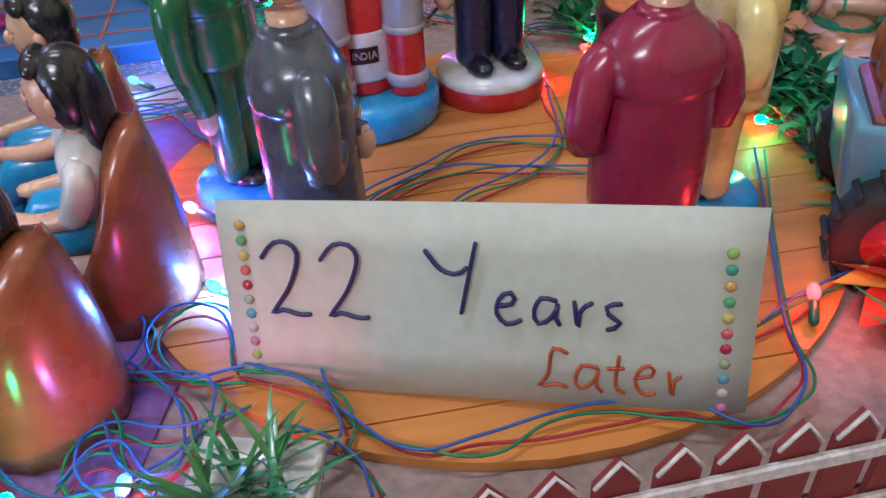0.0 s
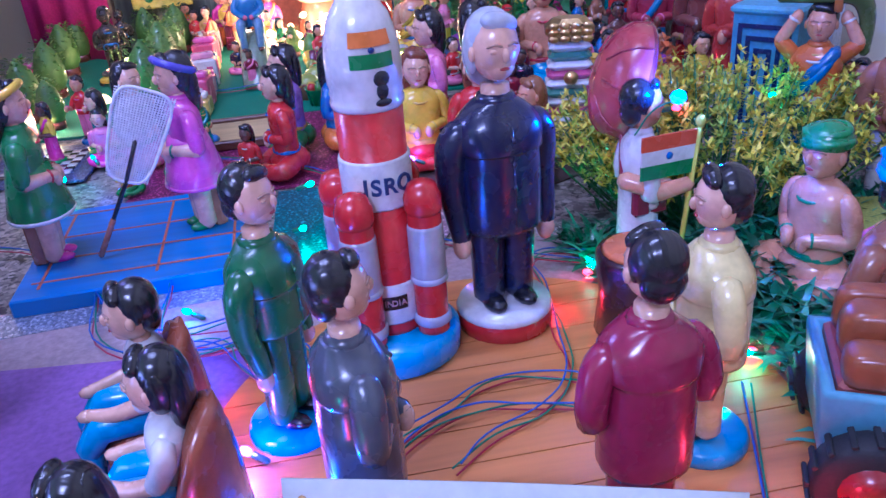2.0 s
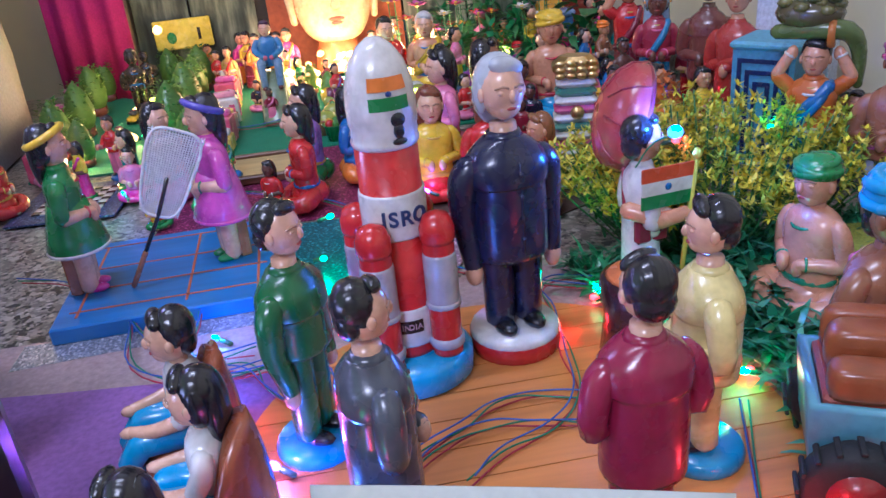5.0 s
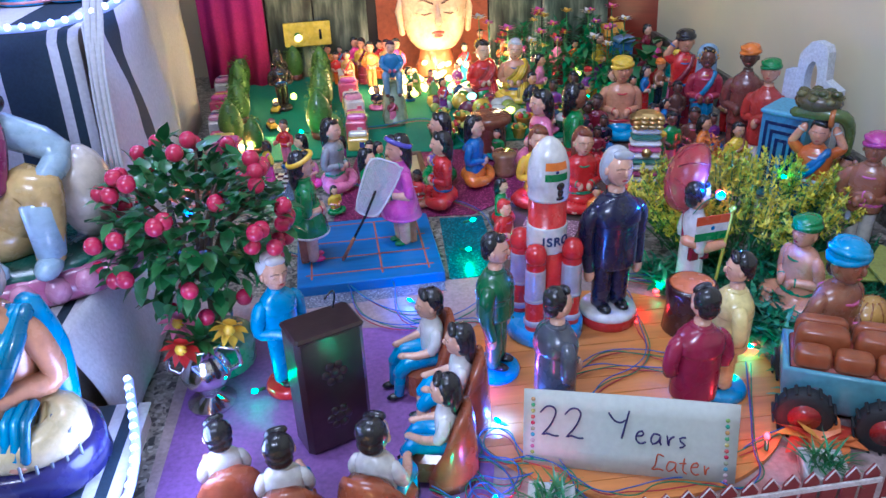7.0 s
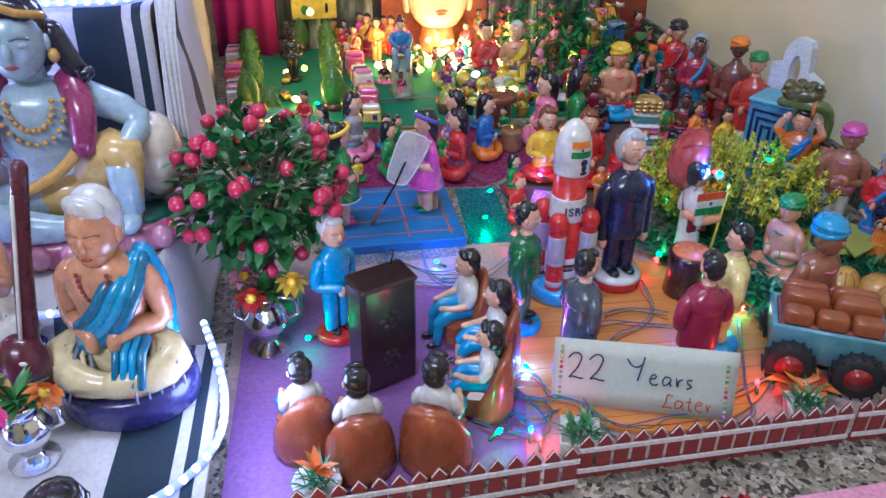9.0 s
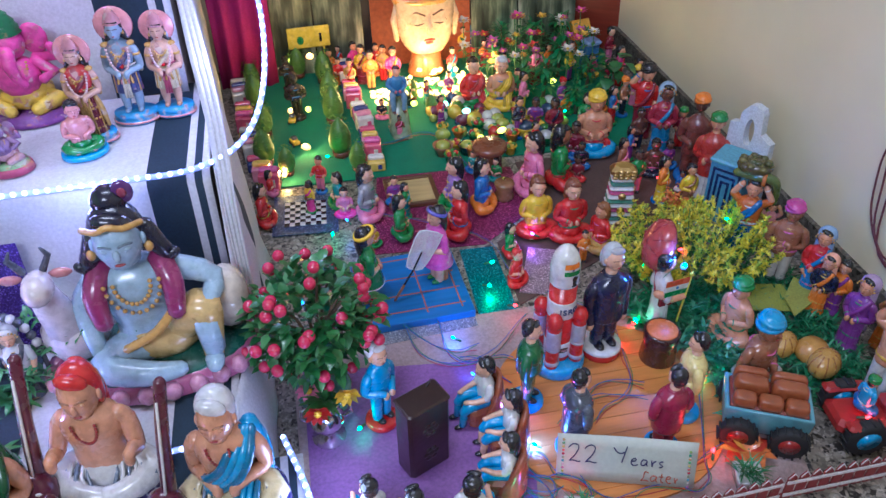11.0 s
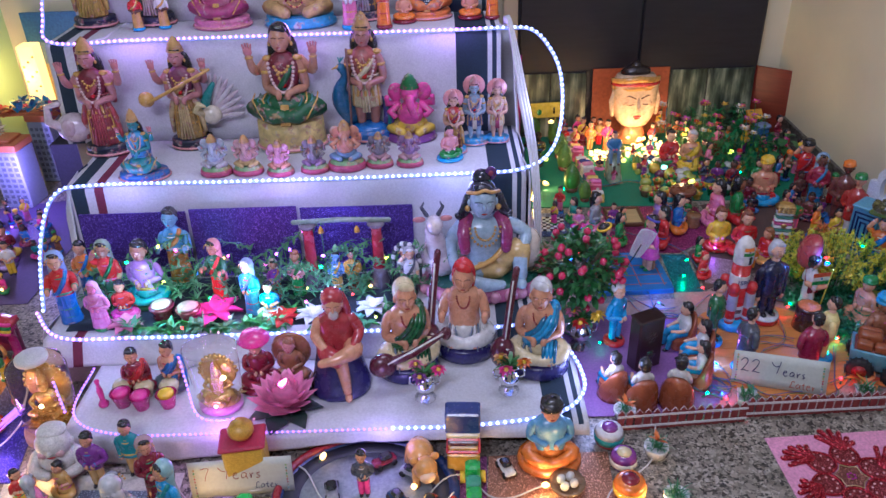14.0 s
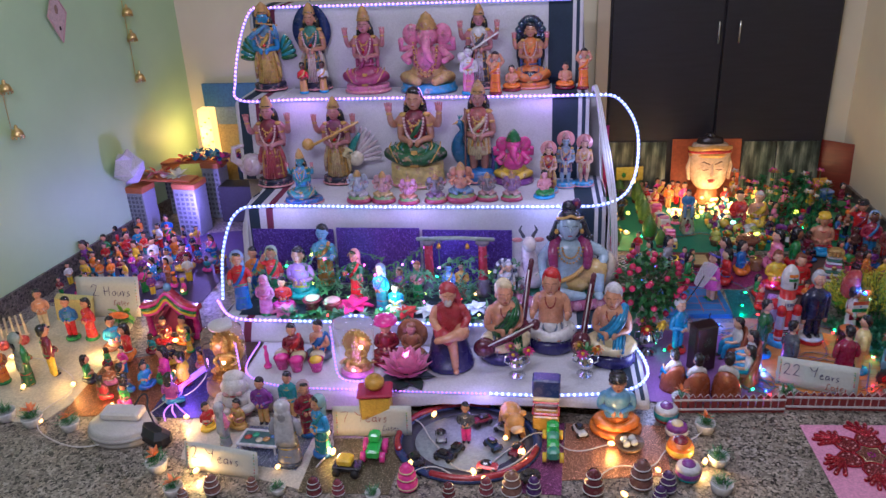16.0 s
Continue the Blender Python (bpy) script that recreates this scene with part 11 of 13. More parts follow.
standing(1.1, 1.490, 0.006, 0.225, -20, "dark clay woman in a purple and red sari", (0.34, 0.03, 0.06), (0.03, 0.2, 0.4), (0.16, 0.06, 0.04), BLACK, None, "front", skirt=True, long=1.2)
standing(1.09, 1.600, 0.006, 0.240, -10, "clay woman with a dark hat and raised arm", RED, MAROON, SKIN, BLACK, None, "one_up", skirt=True, turban=BLACK)
standing(0.712, 1.058, 0.006, 0.092, 0, "clay figure in orange beside the bush", ORANGE, ORANGE, SKIN, BLACK, None, "front")

# ---- the top step ----
deity(-1.511, 1.513, 0.788, 0.375, 5, "blue-skinned flute player figure with a peacock on a banded plinth", (0.1, 0.26, 0.4), (0.6, 0.4, 0.06), SKY, NAVY, four=False, trim=(0.6, 0.4, 0.08), extra=flute_fan)
deity(-1.305, 1.513, 0.788, 0.367, 0, "standing goddess figure in dark green with a garland", (0.03, 0.22, 0.16), (0.04, 0.12, 0.14), SKIN, NAVY, four=False, trim=(0.6, 0.5, 0.4), extra=dark_cape)
deity(-1.061, 1.457, 0.788, 0.357, 0, "seated goddess figure in deep pink on a pink plinth", (0.4, 0.05, 0.14), (0.42, 0.05, 0.16), ROSE, PINK, seated=True, trim=(0.6, 0.12, 0.3))
deity(-0.584, 1.485, 0.788, 0.345, 0, "seated goddess figure with a white lute", SILVER, GREYB, ROSE, NAVY, four=True, trim=(0.62, 0.6, 0.62), extra=lute)
deity(-0.372, 1.484, 0.788, 0.303, 0, "seated sage figure before a dark rock", ORANGE, ORANGE, SKIN, ORANGE, seated=True, crowned=None, halo=NAVY, extra=rock_back)
elephant_headed(-0.797, 1.450, 0.788, 0.324, 0, "pink elephant-headed figure hung with golden beads", PINK, (0.55, 0.36, 0.12), SKY, GOLD)
standing(-1.338, 1.435, 0.788, 0.133, 0, "small clay attendant figure standing on the step", RED, GOLD, DARK, BLACK, SKY, "front", skirt=True, group="figures on the top step")
standing(-1.255, 1.451, 0.788, 0.133, 0, "small clay attendant figure standing on the step", WHITE, GOLD, DARK, BLACK, SKY, "front", skirt=True, group="figures on the top step")
standing(-0.620, 1.368, 0.788, 0.198, 0, "small clay attendant figure standing on the step", SILVER, PINK, SILVER, BLACK, SKY, "front", skirt=True, group="figures on the top step")
standing(-0.155, 1.436, 0.788, 0.165, 0, "small clay ascetic with arms raised standing on the step", SKIN, ORANGE, SKIN, BLACK, MAROON, "up", skirt=True, group="figures on the top step")
standing(-0.511, 1.358, 0.788, 0.174, 0, "small clay ascetic with arms raised standing on the step", SKIN, ORANGE, SKIN, BLACK, MAROON, "up", skirt=True, group="figures on the top step")
sitting(-0.448, 1.426, 0.788, 0.105, 0, "small clay ascetic in orange sitting on the step", SKIN, ORANGE, SKIN, BLACK, MAROON, group="figures on the top step")
sitting(-0.228, 1.452, 0.788, 0.107, 0, "small clay ascetic in orange sitting on the step", SKIN, ORANGE, SKIN, BLACK, MAROON, group="figures on the top step")

# ---- the second step ----
deity(-1.426, 1.183, 0.459, 0.380, 5, "standing goddess figure with an elephant on a dark plinth", MAROON, (0.36, 0.06, 0.07), ROSE, NAVY, trim=(0.4, 0.05, 0.06), extra=elephant_side)
deity(-1.159, 1.215, 0.459, 0.364, 0, "standing goddess figure with a lute and a swan", (0.22, 0.04, 0.1), (0.5, 0.32, 0.1), ROSE, NAVY, trim=(0.58, 0.42, 0.2), extra=lute_swan)
deity(-0.825, 1.2, 0.459, 0.455, 0, "large seated goddess figure in dark green on a cream seat", MAROON, DGREEN, SKIN, (0.66, 0.5, 0.16), seated=True, crowned=None, seat_h=0.2, trim=(0.03, 0.2, 0.2), wide=1.15)
deity(-0.574, 1.231, 0.459, 0.418, 0, "standing god figure with a peacock on a blue plinth", (0.42, 0.1, 0.08), CREAM, (0.5, 0.22, 0.16), BLUE, four=False, trim=(0.6, 0.5, 0.3), bare=True, extra=peacock_side)
elephant_headed(-0.435, 1.219, 0.459, 0.221, 0, "pink and green elephant-headed figure with a green crown", HOT, YELLOW, PURPLE, GREEN)
deity(-1.247, 0.982, 0.459, 0.218, 0, "small seated figure in a blue skirt on a rock", SKY, TEAL, TEAL, BLUE, seated=True, wide=1.3)
deity(-0.229, 1.158, 0.459, 0.226, 0, "slim standing deity figure on a blue plinth", (0.2, 0.3, 0.4), (0.06, 0.07, 0.2), KRISHNA, SKY, four=False, trim=(0.62, 0.55, 0.4), bare=True, halo=ROSE, crowned=ROSE)
deity(-0.156, 1.169, 0.459, 0.209, 0, "slim standing deity figure on a blue plinth", FAIR, CREAM, FAIR, SKY, four=False, trim=(0.4, 0.05, 0.1), bare=True, halo=ROSE, crowned=ROSE)
deity(-0.296, 1.090, 0.459, 0.206, 0, "slim standing deity figure on a blue plinth", RED, MAROON, FAIR, SKY, four=False, trim=(0.5, 0.3, 0.06), halo=ROSE, crowned=ROSE)
sitting(-0.311, 1.039, 0.459, 0.110, 20, "small kneeling figure on a blue plinth", ROSE, GREEN, ROSE, BLACK, SKY, group="deity figures")
elephant_headed(-1.027, 0.985, 0.459, 0.126, 0, "small elephant-headed figure on a round pink plinth", KRISHNA, SILVER, SKY, GOLD, group="row of small figures")
elephant_headed(-0.929, 0.984, 0.459, 0.121, 0, "small elephant-headed figure on a round pink plinth", ROSE, YELLOW, RED, GOLD, group="row of small figures")
elephant_headed(-0.828, 0.969, 0.459, 0.108, 0, "small elephant-headed figure on a round pink plinth", PINK, ORANGE, RED, GOLD, group="row of small figures")
elephant_headed(-0.725, 0.983, 0.459, 0.112, 0, "small elephant-headed figure on a round pink plinth", GREYB, PURPLE, PINK, GOLD, group="row of small figures")
elephant_headed(-0.628, 1.000, 0.459, 0.151, 0, "small elephant-headed figure on a round pink plinth", ORANGE, SKY, GREEN, GOLD, group="row of small figures")
elephant_headed(-0.528, 1.007, 0.459, 0.108, 0, "small elephant-headed figure on a round pink plinth", GREYB, ROSE, PINK, GOLD, group="row of small figures")
elephant_headed(-0.435, 1.007, 0.459, 0.107, 0, "small elephant-headed figure on a round pink plinth", PURPLE, ROSE, GREEN, GOLD, group="row of small figures")

# ---- the low front step ----
rock_sitter(-0.622, 0.425, 0.090, 0.300, 8, "seated saint in a red robe on a dark rock", (0.4, 0.04, 0.05), (0.03, 0.025, 0.12))
sitting(-0.443, 0.475, 0.090, 0.292, 15, "seated saint with a green shawl and a lute", SKIN, CREAM, SKIN, CREAM, (0.03, 0.025, 0.13), "front", group="saints on the front step", shawl=DGREEN, extra=veena)
sitting(-0.287, 0.552, 0.090, 0.296, -5, "seated saint with a red head cloth and a tall lute", SKIN, WHITE, SKIN, RED, (0.03, 0.025, 0.13), "out", 1.2, None, group="saints on the front step", extra=tambura)
sitting(-0.090, 0.470, 0.090, 0.284, -10, "seated old saint with a blue shawl and a tall lute", SKIN, CREAM, SKIN, SILVER, (0.03, 0.025, 0.13), "front", group="saints on the front step", shawl=SKY, extra=tambura)
sitting(-0.753, 0.441, 0.090, 0.141, 0, "small brown figure sitting before an arched back", BROWN, BROWN, ROSE, BROWN, BROWN, "front", group="saints on the front step", extra=arch_back)
sitting(-0.837, 0.426, 0.090, 0.159, 10, "small brown figure with a pink sunshade", MAROON, MAROON, FAIR, BROWN, MAROON, "front", group="saints on the front step", extra=sunshade)
sitting(-1.163, 0.419, 0.090, 0.140, 15, "clay vendor couple figure in a red shawl", MAROON, MAROON, SKIN, BLACK, None, "front", group="vendors", shawl=RED)
sitting(-1.076, 0.439, 0.090, 0.144, -15, "clay vendor figure in a blue cloth", SKIN, GREYB, SKIN, BLACK, None, "front", group="vendors", shawl=BLUE)

# ---- the second step of scenes ----
standing(-1.421, 0.656, 0.158, 0.230, 20, "clay dancer in a blue skirt", RED, BLUE, SKIN, BLACK, None, "out", skirt=True, group="figures among the leaves")
standing(-1.316, 0.612, 0.158, 0.155, 0, "clay figure wrapped in a pink veil", (0.6, 0.2, 0.42), (0.6, 0.2, 0.42), PINK, (0.6, 0.2, 0.42), GREEN, "front", skirt=True, stout=1.3, group="figures among the leaves")
standing(-1.411, 0.783, 0.158, 0.192, 10, "clay musician in orange", ORANGE, BLUE, SKIN, BLACK, None, "front", skirt=True, group="figures among the leaves")
standing(-1.319, 0.735, 0.158, 0.216, 10, "clay milkmaid in red and green with lifted arm", RED, DGREEN, (0.42, 0.19, 0.12), BLACK, None, "one_up", skirt=True, long=0.9, group="figures among the leaves")
standing(-1.146, 0.835, 0.158, 0.266, 0, "blue-skinned clay flute player in an orange skirt", (0.1, 0.3, 0.5), (0.5, 0.22, 0.06), (0.16, 0.34, 0.52), BLACK, DGREEN, "out", skirt=True, group="figures among the leaves")
standing(-1.008, 0.75, 0.158, 0.2, -20, "clay milkmaid in green and red with a yellow flower", DGREEN, RED, (0.42, 0.19, 0.12), BLACK, None, "out", skirt=True, long=1.0, group="figures among the leaves")
standing(-0.896, 0.668, 0.158, 0.18, -20, "clay milkmaid in blue with a pale veil", SKY, (0.05, 0.2, 0.4), (0.42, 0.19, 0.12), SILVER, None, "front", skirt=True, group="figures among the leaves")
standing(-0.84, 0.745, 0.158, 0.13, 15, "brown clay milkmaid in violet", PURPLE, BROWN, (0.42, 0.19, 0.12), BLACK, None, "front", skirt=True, group="figures among the leaves")
sitting(-1.216, 0.735, 0.175, 0.2, 0, "clay milkmaid in lilac and teal on a green mound", (0.4, 0.2, 0.5), TEAL, (0.42, 0.19, 0.12), BLACK, None, "front", 1.0, group="figures among the leaves")
Shape().lathe([(0.06, 0), (0.064, 0.008), (0.05, 0.018), (0, 0.02)], matt((0.03, 0.16, 0.06), 0.7), sy=0.8, n=18).done("green_mound", "low green clay mound", "mound", at=pose(-1.216, 0.735, 0.158))
standing(-0.776, 0.756, 0.158, 0.153, 0, "brown clay woman beside the gate", ROSE, GREEN, SKIN, BROWN, None, "front", skirt=True, group="figures among the leaves")
standing(-0.66, 0.765, 0.158, 0.142, 0, "blue clay figure under the gate", (0.12, 0.26, 0.44), (0.5, 0.3, 0.07), (0.16, 0.32, 0.5), BLACK, None, "front", skirt=True, group="figures among the leaves")
standing(-0.612, 0.767, 0.158, 0.148, 0, "yellow clay figure under the gate", (0.5, 0.28, 0.05), (0.2, 0.08, 0.04), (0.42, 0.19, 0.12), BLACK, None, "front", skirt=True, group="figures among the leaves")
standing(-0.455, 0.765, 0.158, 0.145, -20, "clay milkmaid in a grey veil before a silver arch", GREY, GREYB, (0.42, 0.19, 0.12), SILVER, None, "front", skirt=True, extra=silver_arch, group="figures among the leaves")
sitting(-0.843, 0.657, 0.158, 0.113, 0, "small clay figure in pale blue", SKY, SILVER, FAIR, BLACK, None, "front", group="figures among the leaves")
sitting(-1.270, 0.673, 0.158, 0.122, 10, "small clay figure in a red sari", RED, HOT, SKIN, BLACK, None, "front", 0.8, group="figures among the leaves")

# ---- the scenes on the floor before the steps ----
standing(-1.197, 0.168, 0.006, 0.171, 0, "clay man in a violet shirt behind a table", PURPLE, GOLD, SKIN, BLACK, None, "front", stout=1.2, group="figures before the steps")
standing(-1.118, 0.203, 0.006, 0.172, 0, "clay man in a blue shirt", TEAL, GOLD, SKIN, BLACK, None, "side", stout=1.2, group="figures before the steps")
standing(-1.038, 0.121, 0.006, 0.193, 30, "clay woman in a maroon sari", MAROON, MAROON, SKIN, BLACK, BLUE, "front", skirt=True, long=0.9, group="figures before the steps")
standing(-0.967, 0.029, 0.006, 0.208, -40, "clay woman in a blue and yellow sari", SKY, TEAL, SKIN, BLACK, BLUE, "front", skirt=True, long=1.0, group="figures before the steps")
standing(-1.055, -0.019, 0.006, 0.226, 180, "clay woman in a long grey sari", GREY, GREY, SKIN, GREY, GREYB, "front", skirt=True, long=1.0, stout=1.2, group="figures before the steps")
sitting(-1.370, 0.130, 0.006, 0.098, 60, "clay woman in red with black hair", RED, YELLOW, SKIN, BLACK, None, "front", 1.0, group="figures before the steps")
standing(-1.283, 0.053, 0.006, 0.155, 150, "clay woman in grey and pink with a veil", PINK, GREY, SKIN, GREY, None, "front", skirt=True, long=0.8, group="figures before the steps")
sitting(-1.273, 0.146, 0.006, 0.103, -20, "clay man in an ochre shawl", GOLD, GOLD, SKIN, BLACK, None, "front", group="figures before the steps")
sitting(-0.091, 0.205, 0.006, 0.205, 0, "clay cobbler in a light blue shirt on an orange base", (0.14, 0.36, 0.6), ORANGE, SKIN, BLACK, ORANGE, "front", turban=BLACK, stout=1.1, group="figures before the steps")
standing(-0.543, 0.113, 0.006, 0.142, 0, "clay man in a dark jacket in the ring of toy cars", GREYB, HOT, SKIN, BLACK, None, "folded", group="figures before the steps")

# ---- the scenes along the green wall ----
standing(-2.311, 0.737, 0.006, 0.173, 30, "bare-chested clay man in a cream wrap", SKIN, CREAM, SKIN, BLACK, None, "front", group="figures by the green wall")
standing(-2.141, 0.656, 0.006, 0.185, 10, "clay boy in a blue shirt and red shorts", BLUE, RED, SKIN, BLACK, GREEN, "front", group="figures by the green wall")
standing(-2.062, 0.659, 0.006, 0.180, -20, "clay girl in a red skirt on a green foot", RED, RED, SKIN, BLACK, GREEN, "front", skirt=True, long=0.8, group="figures by the green wall")
standing(-2.130, 0.344, 0.006, 0.208, 150, "clay woman in a green sari", GREEN, DGREEN, SKIN, BLACK, None, "front", skirt=True, long=0.9, group="figures by the green wall")
standing(-2.066, 0.399, 0.006, 0.210, 140, "clay man in a red shirt and yellow wrap", MAROON, YELLOW, SKIN, BLACK, None, "front", group="figures by the green wall")
standing(-2.223, 0.343, 0.006, 0.156, 60, "clay woman in a brown sari", BROWN, ORANGE, SKIN, BLACK, GREEN, "front", skirt=True, group="figures by the green wall")
sitting(-1.912, 0.366, 0.006, 0.110, 120, "clay woman in black and green sitting on the mat", GREEN, NAVY, SKIN, BLACK, None, "front", 1.0, group="figures by the green wall")
sitting(-1.936, 0.598, 0.006, 0.135, 40, "clay boy in blue and brown", SKY, BROWN, SKIN, BLACK, None, "front", group="figures by the green wall")
sitting(-1.846, 0.533, 0.006, 0.144, -50, "clay girl in red with a braid", RED, ORANGE, SKIN, BLACK, None, "front", 0.8, group="figures by the green wall")
sitting(-1.750, 0.314, 0.006, 0.115, 150, "clay man in a navy coat", NAVY, BLUE, SKIN, BLACK, None, "front", group="figures by the green wall")
sitting(-1.799, 0.266, 0.006, 0.093, 170, "clay woman in a maroon sari", MAROON, RED, SKIN, BLACK, None, "front", 0.8, group="figures by the green wall")
sitting(-1.687, 0.348, 0.006, 0.100, 60, "clay woman in a blue sari", SKY, BLUE, SKIN, BLACK, None, "front", 0.8, group="figures by the green wall")
sitting(-1.632, 0.394, 0.006, 0.137, -60, "clay woman in pink and green", HOT, GREEN, SKIN, BLACK, None, "front", 0.9, group="figures by the green wall")
sitting(-1.552, 0.364, 0.006, 0.136, -90, "clay man in yellow", YELLOW, RED, SKIN, BLACK, None, "front", group="figures by the green wall")
sitting(-1.548, 0.254, 0.006, 0.120, 180, "clay woman in violet", PURPLE, BLUE, SKIN, BLACK, None, "front", 0.8, group="figures by the green wall")
sitting(-1.751, 0.644, 0.006, 0.114, 10, "clay bridegroom in red inside the pavilion", MAROON, RED, SKIN, BLACK, None, "front", group="figures by the green wall")
sitting(-1.675, 0.648, 0.006, 0.118, -10, "clay bride in gold inside the pavilion", GOLD, ORANGE, SKIN, BLACK, None, "front", group="figures by the green wall")
sitting(-2.515, 1.255, 0.006, 0.118, 24, "small painted clay doll in teal and light blue", TEAL, SKY, SKIN, BLACK, None, "front", group="crowd by the green wall")
sitting(-2.573, 1.410, 0.006, 0.115, -67, "small painted clay doll in light blue and purple", SKY, PURPLE, SKIN, BLACK, None, "front", group="crowd by the green wall")
sitting(-2.443, 1.293, 0.006, 0.145, -21, "small painted clay doll in purple and blue", PURPLE, BLUE, SKIN, BLACK, None, "front", group="crowd by the green wall")
standing(-2.490, 1.431, 0.006, 0.145, 31, "small painted clay doll in purple and green", PURPLE, GREEN, SKIN, BLACK, None, "front", group="crowd by the green wall")
sitting(-2.521, 1.588, 0.006, 0.141, -32, "small painted clay doll in white and pink", WHITE, PINK, SKIN, BLACK, None, "front", group="crowd by the green wall")
sitting(-2.524, 1.734, 0.006, 0.137, -54, "small painted clay doll in green and orange", GREEN, ORANGE, SKIN, BLACK, None, "front", group="crowd by the green wall")
sitting(-2.553, 1.853, 0.006, 0.143, 7, "small painted clay doll in pink and light blue", PINK, SKY, SKIN, BLACK, None, "front", group="crowd by the green wall")
standing(-2.365, 1.334, 0.006, 0.114, 29, "small painted clay doll in red and blue", RED, BLUE, SKIN, BLACK, None, "front", group="crowd by the green wall")
standing(-2.263, 1.276, 0.006, 0.134, -36, "small painted clay doll in orange and white", ORANGE, WHITE, SKIN, BLACK, None, "front", group="crowd by the green wall")
sitting(-2.225, 1.356, 0.006, 0.120, -36, "small painted clay doll in yellow and maroon", YELLOW, MAROON, SKIN, BLACK, None, "front", group="crowd by the green wall")
standing(-2.109, 1.190, 0.006, 0.123, 41, "small painted clay doll in purple and teal", PURPLE, TEAL, SKIN, BLACK, None, "front", group="crowd by the green wall")
standing(-2.112, 1.313, 0.006, 0.153, 59, "small painted clay doll in white and blue", WHITE, BLUE, SKIN, BLACK, None, "front", group="crowd by the green wall")
standing(-2.242, 1.157, 0.006, 0.122, 66, "small painted clay doll in orange and light blue", ORANGE, SKY, SKIN, BLACK, None, "front", group="crowd by the green wall")
sitting(-2.292, 1.520, 0.006, 0.124, 16, "small painted clay doll in light blue and orange", SKY, ORANGE, SKIN, BLACK, None, "front", group="crowd by the green wall")
standing(-2.192, 1.539, 0.006, 0.132, -29, "small painted clay doll in white and red", WHITE, RED, SKIN, BLACK, None, "front", group="crowd by the green wall")
sitting(-2.376, 1.170, 0.006, 0.115, -16, "small painted clay doll in yellow and green", YELLOW, GREEN, SKIN, BLACK, None, "front", group="crowd by the green wall")
standing(-2.002, 1.224, 0.006, 0.137, 2, "small painted clay doll in white and light blue", WHITE, SKY, SKIN, BLACK, None, "front", group="crowd by the green wall")
standing(-2.466, 1.754, 0.006, 0.139, 53, "small painted clay doll in maroon and white", MAROON, WHITE, SKIN, BLACK, None, "front", group="crowd by the green wall")
sitting(-1.962, 1.304, 0.006, 0.130, 35, "small painted clay doll in maroon and yellow", MAROON, YELLOW, SKIN, BLACK, None, "front", group="crowd by the green wall")
standing(-2.529, 1.178, 0.006, 0.124, 39, "small painted clay doll in pink and red", PINK, RED, SKIN, BLACK, None, "front", group="crowd by the green wall")
sitting(-2.503, 1.317, 0.006, 0.120, -59, "small painted clay doll in orange and maroon", ORANGE, MAROON, SKIN, BLACK, None, "front", group="crowd by the green wall")
standing(-2.354, 1.213, 0.006, 0.124, 1, "small painted clay doll in orange and light blue", ORANGE, SKY, SKIN, BLACK, None, "front", group="crowd by the green wall")
sitting(-2.432, 1.446, 0.006, 0.110, 9, "small painted clay doll in green and teal", GREEN, TEAL, SKIN, BLACK, None, "front", group="crowd by the green wall")
sitting(-2.316, 1.451, 0.006, 0.123, 67, "small painted clay doll in red and maroon", RED, MAROON, SKIN, BLACK, None, "front", group="crowd by the green wall")
standing(-2.216, 1.436, 0.006, 0.130, 4, "small painted clay doll in red and teal", RED, TEAL, SKIN, BLACK, None, "front", group="crowd by the green wall")
sitting(-2.055, 1.180, 0.006, 0.114, -60, "small painted clay doll in light blue and blue", SKY, BLUE, SKIN, BLACK, None, "front", group="crowd by the green wall")
standing(-2.175, 1.158, 0.006, 0.109, -35, "small painted clay doll in yellow and white", YELLOW, WHITE, SKIN, BLACK, None, "front", group="crowd by the green wall")
standing(-2.295, 1.155, 0.006, 0.115, 63, "small painted clay doll in orange and white", ORANGE, WHITE, SKIN, BLACK, None, "front", group="crowd by the green wall")
sitting(-2.059, 1.425, 0.006, 0.121, 59, "small painted clay doll in orange and light blue", ORANGE, SKY, SKIN, BLACK, None, "front", group="crowd by the green wall")
sitting(-2.228, 1.697, 0.006, 0.115, 7, "small painted clay doll in blue and orange", BLUE, ORANGE, SKIN, BLACK, None, "front", group="crowd by the green wall")
standing(-2.347, 1.642, 0.006, 0.121, 70, "small painted clay doll in orange and blue", ORANGE, BLUE, SKIN, BLACK, None, "front", group="crowd by the green wall")
standing(-2.450, 1.332, 0.006, 0.119, 10, "small painted clay doll in yellow and red", YELLOW, RED, SKIN, BLACK, None, "front", group="crowd by the green wall")
sitting(-2.428, 1.549, 0.006, 0.112, -55, "small painted clay doll in red and orange", RED, ORANGE, SKIN, BLACK, None, "front", group="crowd by the green wall")
standing(-1.884, 1.170, 0.006, 0.135, 20, "small painted clay doll in white and yellow", WHITE, YELLOW, SKIN, BLACK, None, "front", group="crowd by the green wall")
standing(-2.427, 1.122, 0.006, 0.109, 55, "small painted clay doll in white and yellow", WHITE, YELLOW, SKIN, BLACK, None, "front", group="crowd by the green wall")
sitting(0.834, 1.536, 0.006, 0.098, 20, "small painted clay doll sitting in the crowd", GREYB, WHITE, DARK, BLACK, None, "front")
sitting(0.854, 1.467, 0.006, 0.084, -20, "small painted clay doll sitting in the crowd", NAVY, BLUE, DARK, BLACK, None, "front")
